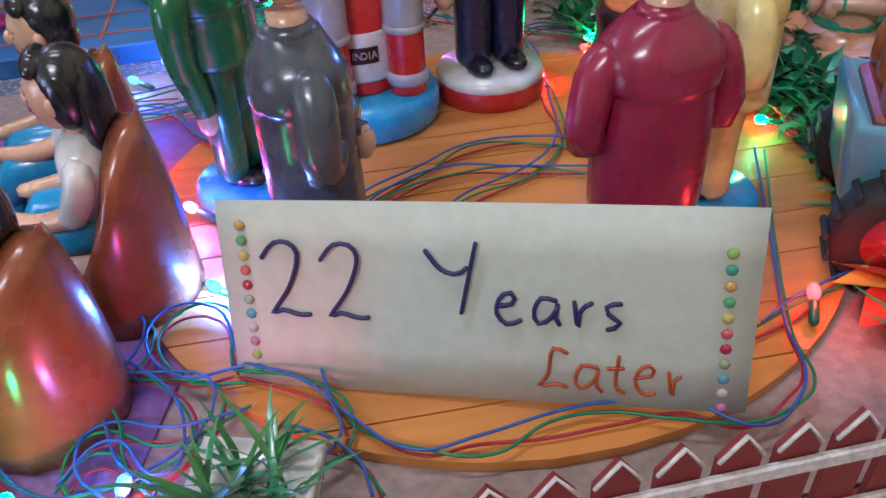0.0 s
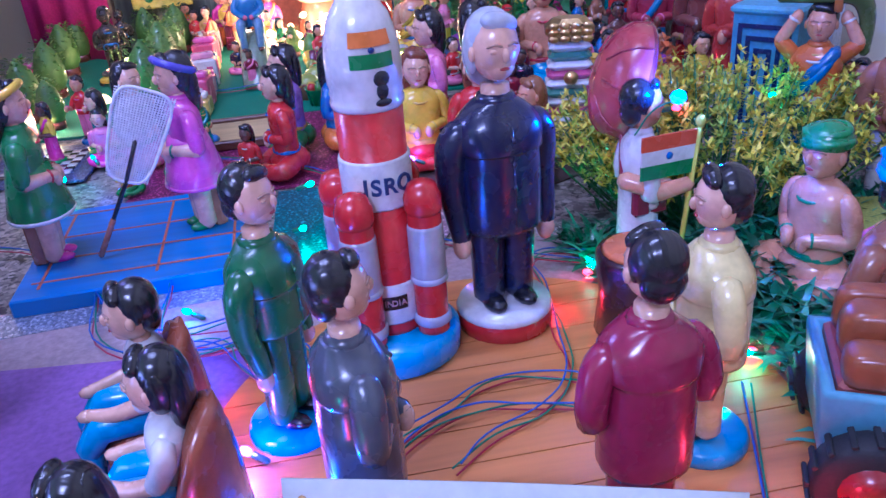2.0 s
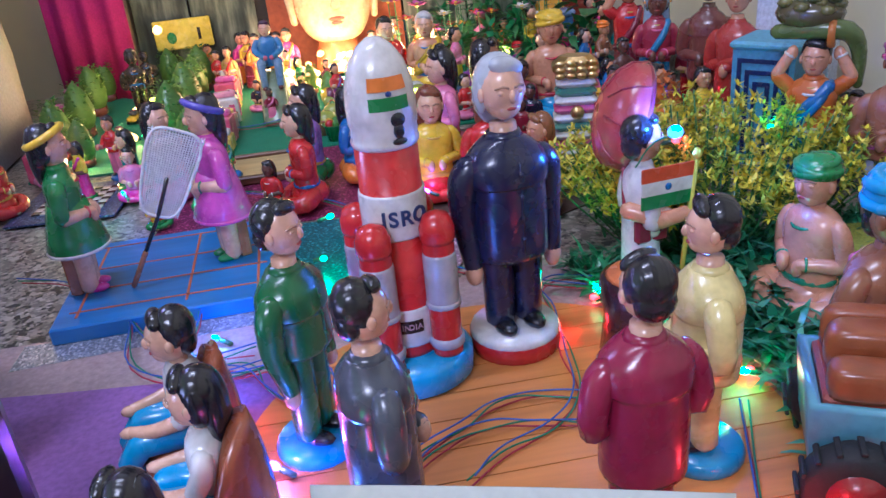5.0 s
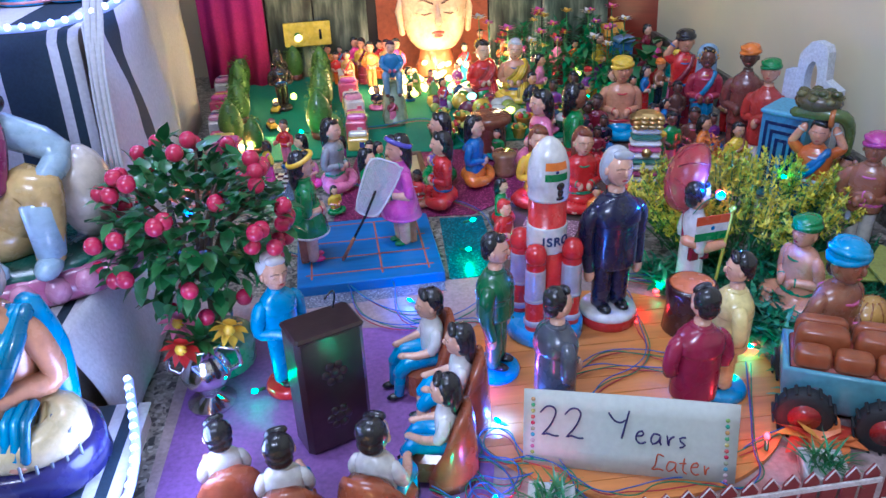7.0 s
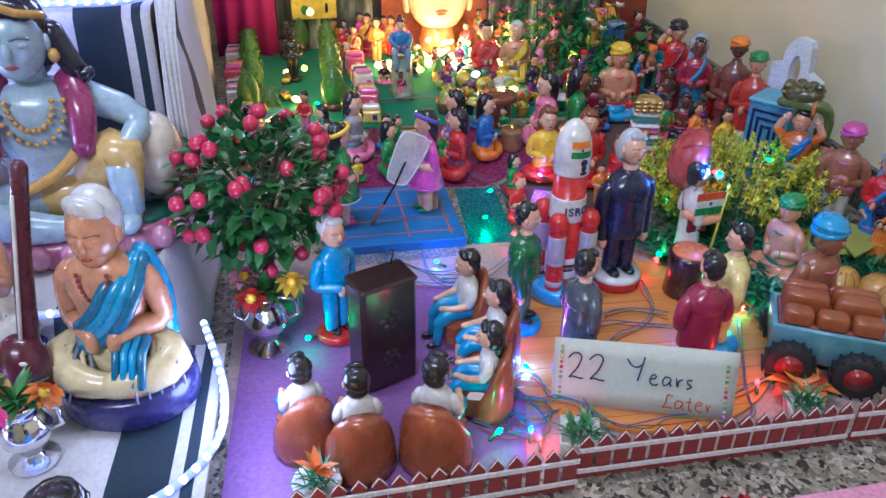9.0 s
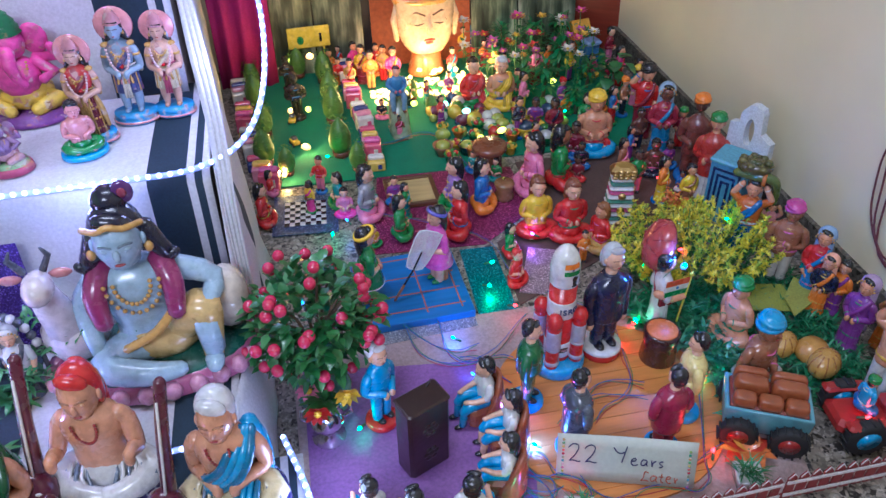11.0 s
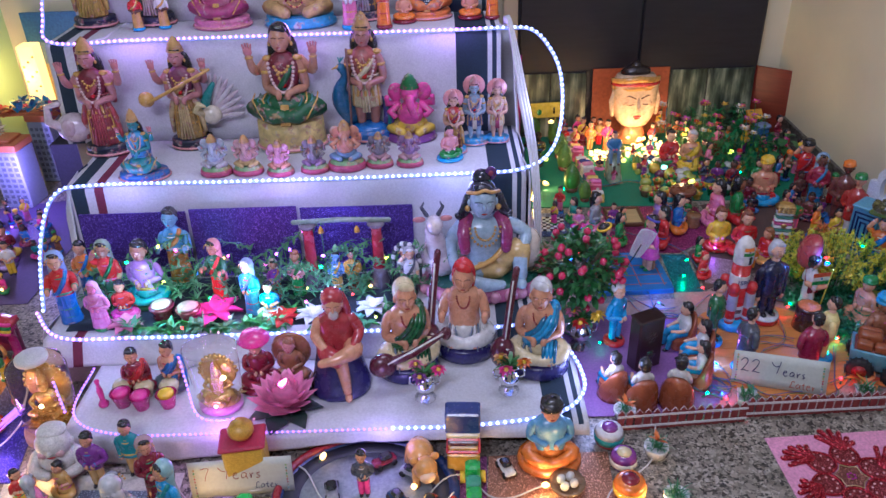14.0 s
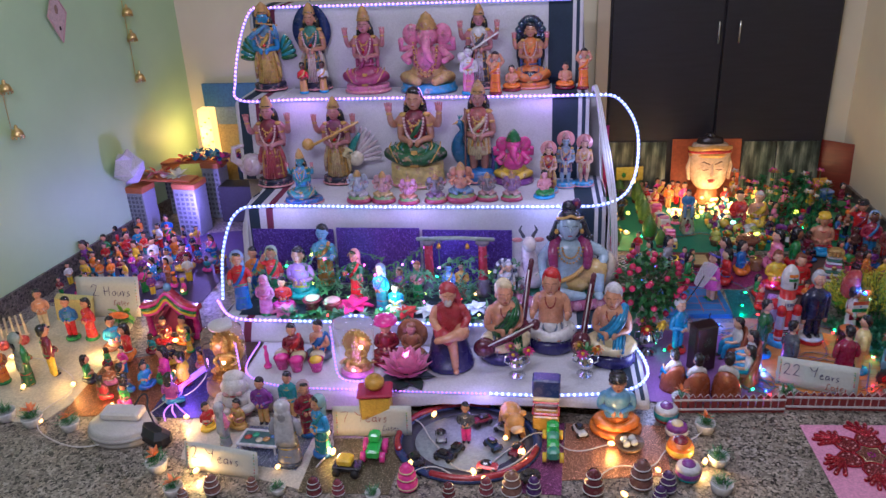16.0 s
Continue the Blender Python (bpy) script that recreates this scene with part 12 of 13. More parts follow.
sitting(1.039, 1.391, 0.006, 0.113, -20, "small painted clay doll sitting in the crowd", DARK, NAVY, DARK, BLACK, None, "front")
sitting(1.093, 1.412, 0.006, 0.089, 10, "small painted clay doll sitting in the crowd", PURPLE, BLUE, DARK, BLACK, None, "front")
sitting(1.080, 1.296, 0.006, 0.060, 0, "small painted clay doll sitting in the crowd", BLUE, WHITE, BROWN, BLACK, None, "front")
sitting(1.031, 1.776, 0.006, 0.080, 30, "small painted clay doll sitting in the crowd", RED, ORANGE, SKIN, BLACK, None, "front")
sitting(0.921, 1.789, 0.006, 0.076, 0, "small painted clay doll sitting in the crowd", ORANGE, GREEN, SKIN, BLACK, None, "front")
sitting(0.600, 1.459, 0.006, 0.073, -40, "small painted clay doll sitting in the crowd", GREEN, TEAL, FAIR, BLACK, None, "front", 0.8)
sitting(-0.021, 1.527, 0.006, 0.078, 90, "small painted clay doll sitting in the crowd", RED, PINK, FAIR, BLACK, None, "front", 0.9)
sitting(0.169, 1.381, 0.006, 0.088, 0, "small painted clay doll sitting in the crowd", PINK, HOT, FAIR, BLACK, None, "front", 1.0)
sitting(0.243, 1.466, 0.006, 0.081, -80, "small painted clay doll sitting in the crowd", PURPLE, PINK, FAIR, BLACK, None, "front", 1.0)
standing(1.222, 0.646, 0.006, 0.131, -70, "painted clay villager standing by the cream wall", SKIN, ORANGE, SKIN, BLACK, None, "one_up", skirt=True)
standing(1.188, 0.765, 0.006, 0.144, -60, "painted clay villager standing by the cream wall", ORANGE, PURPLE, SKIN, BLACK, None, "front", skirt=True)
standing(1.166, 0.835, 0.006, 0.127, -50, "painted clay villager standing by the cream wall", TEAL, RED, SKIN, BLACK, None, "front", skirt=True)
standing(1.173, 1.025, 0.006, 0.128, -40, "painted clay villager standing by the cream wall", ROSE, WHITE, SKIN, BLACK, None, "up")
standing(1.174, 1.509, 0.006, 0.134, -20, "painted clay villager standing by the cream wall", MAROON, RED, SKIN, BLACK, None, "front", turban=GREEN)
standing(1.053, 1.531, 0.006, 0.134, 0, "painted clay villager standing by the cream wall", DARK, NAVY, DARK, BLACK, None, "front")

# ---- small figures round the large head ----
standing(0.245, 2.289, 0.006, 0.089, -27, "tiny painted clay figure in red beside the large head", RED, SKY, FAIR, BLACK, None, "front", skirt=True, group="figures round the large head")
standing(0.301, 2.339, 0.006, 0.103, -7, "tiny painted clay figure in white beside the large head", WHITE, RED, FAIR, BLACK, None, "front", skirt=True, group="figures round the large head")
standing(0.325, 2.246, 0.006, 0.101, -11, "tiny painted clay figure in blue beside the large head", BLUE, PURPLE, FAIR, BLACK, None, "front", skirt=True, group="figures round the large head")
standing(0.379, 2.355, 0.006, 0.116, -10, "tiny painted clay figure in light blue beside the large head", SKY, WHITE, FAIR, BLACK, None, "front", skirt=True, group="figures round the large head")
standing(0.284, 2.406, 0.006, 0.130, -19, "tiny painted clay figure in pink beside the large head", PINK, YELLOW, FAIR, BLACK, None, "front", skirt=True, group="figures round the large head")
standing(0.698, 2.293, 0.006, 0.116, 24, "tiny painted clay figure in yellow beside the large head", YELLOW, WHITE, FAIR, BLACK, None, "front", skirt=True, group="figures round the large head")
standing(0.742, 2.317, 0.006, 0.141, -11, "tiny painted clay figure in light blue beside the large head", SKY, BLUE, FAIR, BLACK, None, "front", skirt=True, group="figures round the large head")
standing(0.751, 2.193, 0.006, 0.101, 19, "tiny painted clay figure in orange beside the large head", ORANGE, MAROON, FAIR, BLACK, None, "front", skirt=True, group="figures round the large head")
standing(0.624, 2.132, 0.006, 0.112, 13, "tiny painted clay figure in red beside the large head", RED, SKY, FAIR, BLACK, None, "front", skirt=True, group="figures round the large head")
standing(0.798, 2.212, 0.006, 0.089, 2, "tiny painted clay figure in pink beside the large head", PINK, BLUE, FAIR, BLACK, None, "front", skirt=True, group="figures round the large head")
standing(0.800, 2.096, 0.006, 0.087, -15, "tiny painted clay figure in teal beside the large head", TEAL, BLUE, FAIR, BLACK, None, "front", skirt=True, group="figures round the large head")
standing(0.409, 2.011, 0.006, 0.109, 13, "tiny painted clay figure in yellow beside the large head", YELLOW, PINK, FAIR, BLACK, None, "front", skirt=True, group="figures round the large head")

# ---- the crowd on the carpet and by the walls ----
standing(1.087, 1.733, 0.006, 0.136, 40, "small clay figure in brown and navy on the green carpet", BROWN, NAVY, SKIN, BLACK, BLUE, "out", skirt=False, long=0.0, turban=ORANGE, group="crowd on the carpet")
standing(1.105, 1.907, 0.006, 0.111, 23, "small clay figure in maroon and green on the green carpet", MAROON, GREEN, SKIN, BLACK, None, "out", skirt=True, long=0.9, group="crowd on the carpet")
standing(1.087, 2.088, 0.006, 0.119, -32, "small clay figure in teal and blue on the green carpet", TEAL, BLUE, DARK, BLACK, BLUE, "front", skirt=False, long=0.0, group="crowd on the carpet")
sitting(1.133, 1.663, 0.006, 0.094, 56, "small clay figure in green and teal on the green carpet", GREEN, TEAL, SKIN, BLACK, None, "front", 1.1, group="crowd on the carpet")
standing(1.187, 1.860, 0.006, 0.129, 35, "small clay figure in teal and orange on the green carpet", TEAL, ORANGE, SKIN, BLACK, GREEN, "front", skirt=True, long=0.9, group="crowd on the carpet")
sitting(0.931, 1.864, 0.006, 0.090, 33, "small clay figure in purple and teal on the green carpet", PURPLE, TEAL, SKIN, BLACK, None, "front", 0.0, RED, group="crowd on the carpet")
standing(1.031, 1.688, 0.006, 0.132, 50, "small clay figure in blue and red on the green carpet", BLUE, RED, FAIR, BLACK, GREEN, "out", skirt=True, long=0.9, group="crowd on the carpet")
standing(1.157, 1.943, 0.006, 0.141, 45, "small clay figure in magenta and red on the green carpet", HOT, RED, SKIN, BLACK, None, "folded", skirt=True, long=0.9, group="crowd on the carpet")
standing(0.925, 1.629, 0.006, 0.148, -8, "small clay figure in green and magenta on the green carpet", GREEN, HOT, FAIR, BLACK, GREEN, "out", skirt=True, long=0.9, group="crowd on the carpet")
standing(1.008, 2.018, 0.006, 0.144, 42, "small clay figure in yellow and purple on the green carpet", YELLOW, PURPLE, FAIR, BLACK, None, "front", skirt=False, long=0.0, group="crowd on the carpet")
sitting(0.760, 1.609, 0.006, 0.087, 42, "small clay figure in red and pink on the green carpet", RED, PINK, FAIR, BLACK, None, "front", 0.0, group="crowd on the carpet")
sitting(0.800, 1.733, 0.006, 0.098, -23, "small clay figure in purple and yellow on the green carpet", PURPLE, YELLOW, DARK, BLACK, None, "front", 0.8, group="crowd on the carpet")
standing(0.885, 2.014, 0.006, 0.146, 5, "small clay figure in pink and maroon on the green carpet", PINK, MAROON, DARK, BLACK, None, "folded", skirt=True, long=0.9, group="crowd on the carpet")
standing(0.729, 1.676, 0.006, 0.138, 26, "small clay figure in navy and purple on the green carpet", NAVY, PURPLE, SKIN, BLACK, BLUE, "folded", skirt=False, long=0.0, group="crowd on the carpet")
standing(0.822, 1.625, 0.006, 0.147, -22, "small clay figure in maroon and navy on the green carpet", MAROON, NAVY, DARK, BLACK, None, "front", skirt=True, long=0.9, group="crowd on the carpet")
standing(0.956, 2.088, 0.006, 0.111, 18, "small clay figure in orange and pink on the green carpet", ORANGE, PINK, SKIN, BLACK, None, "front", skirt=True, long=0.9, group="crowd on the carpet")
standing(0.785, 1.823, 0.006, 0.144, 59, "small clay figure in pink and yellow on the green carpet", PINK, YELLOW, SKIN, BLACK, BLUE, "folded", skirt=False, long=0.0, group="crowd on the carpet")
sitting(0.978, 1.739, 0.006, 0.090, -17, "small clay figure in green and magenta on the green carpet", GREEN, HOT, DARK, BLACK, None, "front", 0.0, RED, group="crowd on the carpet")
standing(0.785, 1.887, 0.006, 0.126, -12, "small clay figure in maroon and green on the green carpet", MAROON, GREEN, SKIN, BLACK, GREEN, "front", skirt=False, long=0.0, group="crowd on the carpet")
standing(1.157, 1.797, 0.006, 0.138, -20, "small clay figure in teal and pink on the green carpet", TEAL, PINK, DARK, BLACK, None, "front", skirt=True, long=0.0, turban=YELLOW, group="crowd on the carpet")
standing(1.186, 2.104, 0.006, 0.141, 39, "small clay figure in maroon and pink on the green carpet", MAROON, PINK, FAIR, BLACK, GREEN, "front", skirt=False, long=0.0, group="crowd on the carpet")
standing(1.162, 1.728, 0.006, 0.120, -58, "small clay figure in maroon and teal on the green carpet", MAROON, TEAL, SKIN, BLACK, None, "front", skirt=True, long=0.9, group="crowd on the carpet")
standing(0.768, 2.004, 0.006, 0.117, -41, "small clay figure in green and maroon on the green carpet", GREEN, MAROON, FAIR, BLACK, None, "front", skirt=True, long=0.9, group="crowd on the carpet")
sitting(1.094, 2.027, 0.006, 0.084, -5, "small clay figure in magenta and yellow on the green carpet", HOT, YELLOW, FAIR, BLACK, None, "front", 1.1, group="crowd on the carpet")
standing(0.999, 1.255, 0.006, 0.142, 50, "small clay figure in orange and yellow on the brown mat", ORANGE, YELLOW, SKIN, BLACK, BLUE, "front", skirt=True, long=0.9, group="crowd on the brown mat")
standing(0.941, 1.386, 0.006, 0.130, 46, "small clay figure in brown and pink on the brown mat", BROWN, PINK, SKIN, BLACK, BLUE, "front", skirt=True, long=0.9, group="crowd on the brown mat")
standing(1.003, 1.478, 0.006, 0.110, 60, "small clay figure in blue and purple on the brown mat", BLUE, PURPLE, SKIN, BLACK, GREEN, "out", skirt=True, long=0.9, group="crowd on the brown mat")
standing(0.954, 1.315, 0.006, 0.134, -7, "small clay figure in green and pink on the brown mat", GREEN, PINK, DARK, BLACK, None, "front", skirt=False, long=0.0, group="crowd on the brown mat")
sitting(0.820, 1.406, 0.006, 0.080, -21, "small clay figure in maroon and red on the brown mat", MAROON, RED, DARK, BLACK, None, "front", 0.8, group="crowd on the brown mat")
standing(1.052, 1.209, 0.006, 0.139, 3, "small clay figure in yellow and brown on the brown mat", YELLOW, BROWN, SKIN, BLACK, GREEN, "front", skirt=True, long=0.9, group="crowd on the brown mat")
standing(0.910, 1.261, 0.006, 0.114, 58, "small clay figure in green and brown on the brown mat", GREEN, BROWN, SKIN, BLACK, None, "front", skirt=True, long=0.0, turban=YELLOW, group="crowd on the brown mat")
sitting(0.395, 1.240, 0.006, 0.077, -36, "small clay figure in red and brown on the glitter mat", RED, BROWN, DARK, BLACK, None, "front", 1.1, group="crowd on the glitter mat")
sitting(0.306, 1.412, 0.006, 0.084, 6, "small clay figure in purple and blue on the glitter mat", PURPLE, BLUE, FAIR, BLACK, None, "front", 0.0, group="crowd on the glitter mat")
standing(0.116, 1.507, 0.006, 0.115, -26, "small clay figure in red and pink on the glitter mat", RED, PINK, SKIN, BLACK, BLUE, "out", skirt=False, long=0.0, group="crowd on the glitter mat")
standing(0.324, 1.336, 0.006, 0.108, 55, "small clay figure in green and teal on the glitter mat", GREEN, TEAL, SKIN, BLACK, GREEN, "folded", skirt=True, long=0.9, group="crowd on the glitter mat")
standing(0.082, 1.417, 0.006, 0.099, -52, "small clay figure in yellow and magenta on the glitter mat", YELLOW, HOT, DARK, BLACK, GREEN, "front", skirt=True, long=0.9, group="crowd on the glitter mat")
sitting(0.549, 1.514, 0.006, 0.071, -51, "small clay figure in teal and blue on the glitter mat", TEAL, BLUE, SKIN, BLACK, None, "front", 0.0, group="crowd on the glitter mat")
standing(-2.269, 1.064, 0.006, 0.089, -58, "small clay figure in orange and brown on the violet mat", ORANGE, BROWN, FAIR, BLACK, None, "folded", skirt=False, long=0.0, group="crowd on the violet mat")
sitting(-1.921, 1.513, 0.006, 0.085, 43, "small clay figure in pink and blue on the violet mat", PINK, BLUE, SKIN, BLACK, None, "front", 0.0, group="crowd on the violet mat")
sitting(-1.857, 1.054, 0.006, 0.076, -38, "small clay figure in magenta and green on the violet mat", HOT, GREEN, SKIN, BLACK, None, "front", 0.0, YELLOW, group="crowd on the violet mat")
sitting(-1.930, 1.121, 0.006, 0.074, -40, "small clay figure in orange and magenta on the violet mat", ORANGE, HOT, DARK, BLACK, None, "front", 0.0, ORANGE, group="crowd on the violet mat")
standing(-1.782, 1.322, 0.006, 0.091, 26, "small clay figure in yellow and brown on the violet mat", YELLOW, BROWN, DARK, BLACK, BLUE, "front", skirt=True, long=0.0, turban=GREEN, group="crowd on the violet mat")
sitting(-1.930, 1.382, 0.006, 0.088, -23, "small clay figure in blue and maroon on the violet mat", BLUE, MAROON, DARK, BLACK, None, "front", 1.1, group="crowd on the violet mat")
sitting(-2.214, 1.095, 0.006, 0.070, -36, "small clay figure in yellow and orange on the violet mat", YELLOW, ORANGE, SKIN, BLACK, None, "front", 0.8, group="crowd on the violet mat")
standing(-2.176, 1.596, 0.006, 0.100, -2, "small clay figure in green and magenta on the violet mat", GREEN, HOT, SKIN, BLACK, GREEN, "front", skirt=True, long=0.0, turban=RED, group="crowd on the violet mat")
standing(-1.792, 1.263, 0.006, 0.087, 34, "small clay figure in blue and maroon on the violet mat", BLUE, MAROON, SKIN, BLACK, None, "out", skirt=True, long=0.0, turban=GREEN, group="crowd on the violet mat")
sitting(-2.214, 1.022, 0.006, 0.080, -35, "small clay figure in teal and pink on the violet mat", TEAL, PINK, SKIN, BLACK, None, "front", 0.8, group="crowd on the violet mat")
sitting(-2.136, 1.401, 0.006, 0.067, -56, "small clay figure in orange and blue on the violet mat", ORANGE, BLUE, SKIN, BLACK, None, "front", 0.0, group="crowd on the violet mat")
sitting(-1.926, 1.259, 0.006, 0.063, 58, "small clay figure in pink and purple on the violet mat", PINK, PURPLE, DARK, BLACK, None, "front", 1.1, group="crowd on the violet mat")
standing(-2.001, 1.490, 0.006, 0.100, -5, "small clay figure in navy and red on the violet mat", NAVY, RED, SKIN, BLACK, None, "front", skirt=False, long=0.0, turban=YELLOW, group="crowd on the violet mat")
standing(-1.981, 1.166, 0.006, 0.119, -25, "small clay figure in orange and brown on the violet mat", ORANGE, BROWN, SKIN, BLACK, None, "front", skirt=True, long=0.9, group="crowd on the violet mat")
standing(-1.993, 1.037, 0.006, 0.108, 35, "small clay figure in purple and yellow on the violet mat", PURPLE, YELLOW, SKIN, BLACK, None, "folded", skirt=False, long=0.0, group="crowd on the violet mat")
standing(-2.346, 1.502, 0.006, 0.120, -35, "small clay figure in orange and blue on the violet mat", ORANGE, BLUE, SKIN, BLACK, BLUE, "out", skirt=False, long=0.0, turban=ORANGE, group="crowd on the violet mat")
sitting(-2.369, 1.431, 0.006, 0.079, -43, "small clay figure in maroon and brown on the violet mat", MAROON, BROWN, DARK, BLACK, None, "front", 0.0, ORANGE, group="crowd on the violet mat")
standing(-2.230, 1.215, 0.006, 0.100, 40, "small clay figure in maroon and navy on the violet mat", MAROON, NAVY, SKIN, BLACK, BLUE, "front", skirt=False, long=0.0, group="crowd on the violet mat")
standing(-2.018, 1.583, 0.006, 0.102, 42, "small clay figure in yellow and pink on the violet mat", YELLOW, PINK, SKIN, BLACK, None, "front", skirt=True, long=0.9, group="crowd on the violet mat")
standing(-2.073, 1.561, 0.006, 0.111, -45, "small clay figure in navy and purple on the violet mat", NAVY, PURPLE, SKIN, BLACK, BLUE, "front", skirt=False, long=0.0, group="crowd on the violet mat")
standing(-2.087, 1.255, 0.006, 0.116, 50, "small clay figure in pink and green on the violet mat", PINK, GREEN, FAIR, BLACK, GREEN, "out", skirt=False, long=0.0, group="crowd on the violet mat")
standing(-2.202, 1.269, 0.006, 0.096, 60, "small clay figure in magenta and purple on the violet mat", HOT, PURPLE, FAIR, BLACK, None, "front", skirt=True, long=0.9, group="crowd on the violet mat")
standing(-2.405, 1.012, 0.006, 0.091, 14, "small clay figure in maroon and green on the violet mat", MAROON, GREEN, SKIN, BLACK, None, "front", skirt=False, long=0.0, group="crowd on the violet mat")
standing(-1.874, 1.426, 0.006, 0.113, -21, "small clay figure in magenta and blue on the violet mat", HOT, BLUE, SKIN, BLACK, BLUE, "out", skirt=True, long=0.9, group="crowd on the violet mat")
sitting(-1.846, 1.284, 0.006, 0.073, -11, "small clay figure in teal and magenta on the violet mat", TEAL, HOT, DARK, BLACK, None, "front", 0.0, group="crowd on the violet mat")
sitting(-2.335, 1.029, 0.006, 0.062, -29, "small clay figure in orange and magenta on the violet mat", ORANGE, HOT, DARK, BLACK, None, "front", 0.0, ORANGE, group="crowd on the violet mat")
standing(-2.008, 1.378, 0.006, 0.111, -44, "small clay figure in yellow and purple on the violet mat", YELLOW, PURPLE, FAIR, BLACK, None, "folded", skirt=True, long=0.9, group="crowd on the violet mat")
sitting(-2.098, 1.096, 0.006, 0.072, -40, "small clay figure in pink and brown on the violet mat", PINK, BROWN, SKIN, BLACK, None, "front", 0.8, group="crowd on the violet mat")
standing(-2.272, 1.005, 0.006, 0.120, -3, "small clay figure in navy and teal on the violet mat", NAVY, TEAL, FAIR, BLACK, BLUE, "front", skirt=False, long=0.0, group="crowd on the violet mat")
standing(-2.044, 1.066, 0.006, 0.122, 46, "small clay figure in magenta and green on the violet mat", HOT, GREEN, DARK, BLACK, None, "front", skirt=True, long=0.9, group="crowd on the violet mat")
sitting(-2.114, 1.517, 0.006, 0.087, 24, "small clay figure in maroon and blue on the violet mat", MAROON, BLUE, DARK, BLACK, None, "front", 0.8, group="crowd on the violet mat")
standing(-2.071, 1.371, 0.006, 0.112, -17, "small clay figure in blue and red on the violet mat", BLUE, RED, FAIR, BLACK, None, "front", skirt=False, long=0.0, group="crowd on the violet mat")
sitting(-2.244, 1.592, 0.006, 0.075, -42, "small clay figure in navy and red on the violet mat", NAVY, RED, SKIN, BLACK, None, "front", 0.0, YELLOW, group="crowd on the violet mat")
standing(-2.398, 1.256, 0.006, 0.107, -24, "small clay figure in maroon and teal on the violet mat", MAROON, TEAL, DARK, BLACK, None, "folded", skirt=True, long=0.9, group="crowd on the violet mat")
sitting(-1.663, 0.502, 0.006, 0.083, 39, "small clay figure in navy and yellow on the copper mat", NAVY, YELLOW, SKIN, BLACK, None, "front", 0.0, group="crowd on the copper mat")
standing(-1.806, 0.427, 0.006, 0.112, -8, "small clay figure in magenta and blue on the copper mat", HOT, BLUE, SKIN, BLACK, None, "front", skirt=False, long=0.0, group="crowd on the copper mat")
sitting(-1.542, 0.482, 0.006, 0.073, -39, "small clay figure in orange and pink on the copper mat", ORANGE, PINK, SKIN, BLACK, None, "front", 0.8, group="crowd on the copper mat")
sitting(-1.899, 0.478, 0.006, 0.072, -21, "small clay figure in green and maroon on the copper mat", GREEN, MAROON, DARK, BLACK, None, "front", 0.8, group="crowd on the copper mat")
sitting(-1.724, 0.415, 0.006, 0.067, 35, "small clay figure in teal and pink on the copper mat", TEAL, PINK, SKIN, BLACK, None, "front", 0.8, group="crowd on the copper mat")
sitting(-1.771, 0.571, 0.006, 0.080, -21, "small clay figure in teal and maroon on the copper mat", TEAL, MAROON, DARK, BLACK, None, "front", 0.0, group="crowd on the copper mat")
sitting(-1.709, 0.244, 0.006, 0.081, -14, "small clay figure in green and magenta on the copper mat", GREEN, HOT, SKIN, BLACK, None, "front", 0.8, group="crowd on the copper mat")
standing(-1.628, 0.584, 0.006, 0.107, -59, "small clay figure in green and yellow on the copper mat", GREEN, YELLOW, FAIR, BLACK, GREEN, "out", skirt=True, long=0.9, group="crowd on the copper mat")
sitting(-1.825, 0.358, 0.006, 0.080, 33, "small clay figure in brown and pink on the copper mat", BROWN, PINK, SKIN, BLACK, None, "front", 1.1, group="crowd on the copper mat")
standing(0.518, 1.815, 0.006, 0.099, 34, "small clay figure in red and purple near the large head", RED, PURPLE, SKIN, BLACK, None, "out", skirt=True, long=0.9, group="crowd near the large head")
sitting(0.342, 1.891, 0.006, 0.069, -18, "small clay figure in navy and pink near the large head", NAVY, PINK, SKIN, BLACK, None, "front", 0.8, group="crowd near the large head")
sitting(0.605, 1.800, 0.006, 0.057, -35, "small clay figure in magenta and yellow near the large head", HOT, YELLOW, DARK, BLACK, None, "front", 1.1, group="crowd near the large head")
standing(0.501, 1.958, 0.006, 0.084, 30, "small clay figure in maroon and teal near the large head", MAROON, TEAL, SKIN, BLACK, GREEN, "out", skirt=True, long=0.9, group="crowd near the large head")
standing(0.377, 1.755, 0.006, 0.076, 4, "small clay figure in maroon and pink near the large head", MAROON, PINK, DARK, BLACK, BLUE, "out", skirt=True, long=0.9, group="crowd near the large head")
standing(0.438, 1.951, 0.006, 0.099, 58, "small clay figure in green and navy near the large head", GREEN, NAVY, FAIR, BLACK, BLUE, "out", skirt=True, long=0.9, group="crowd near the large head")
standing(0.581, 1.991, 0.006, 0.090, -13, "small clay figure in purple and red near the large head", PURPLE, RED, SKIN, BLACK, None, "folded", skirt=False, long=0.0, group="crowd near the large head")
sitting(0.369, 1.817, 0.006, 0.052, -31, "small clay figure in red and orange near the large head", RED, ORANGE, SKIN, BLACK, None, "front", 0.0, GREEN, group="crowd near the large head")


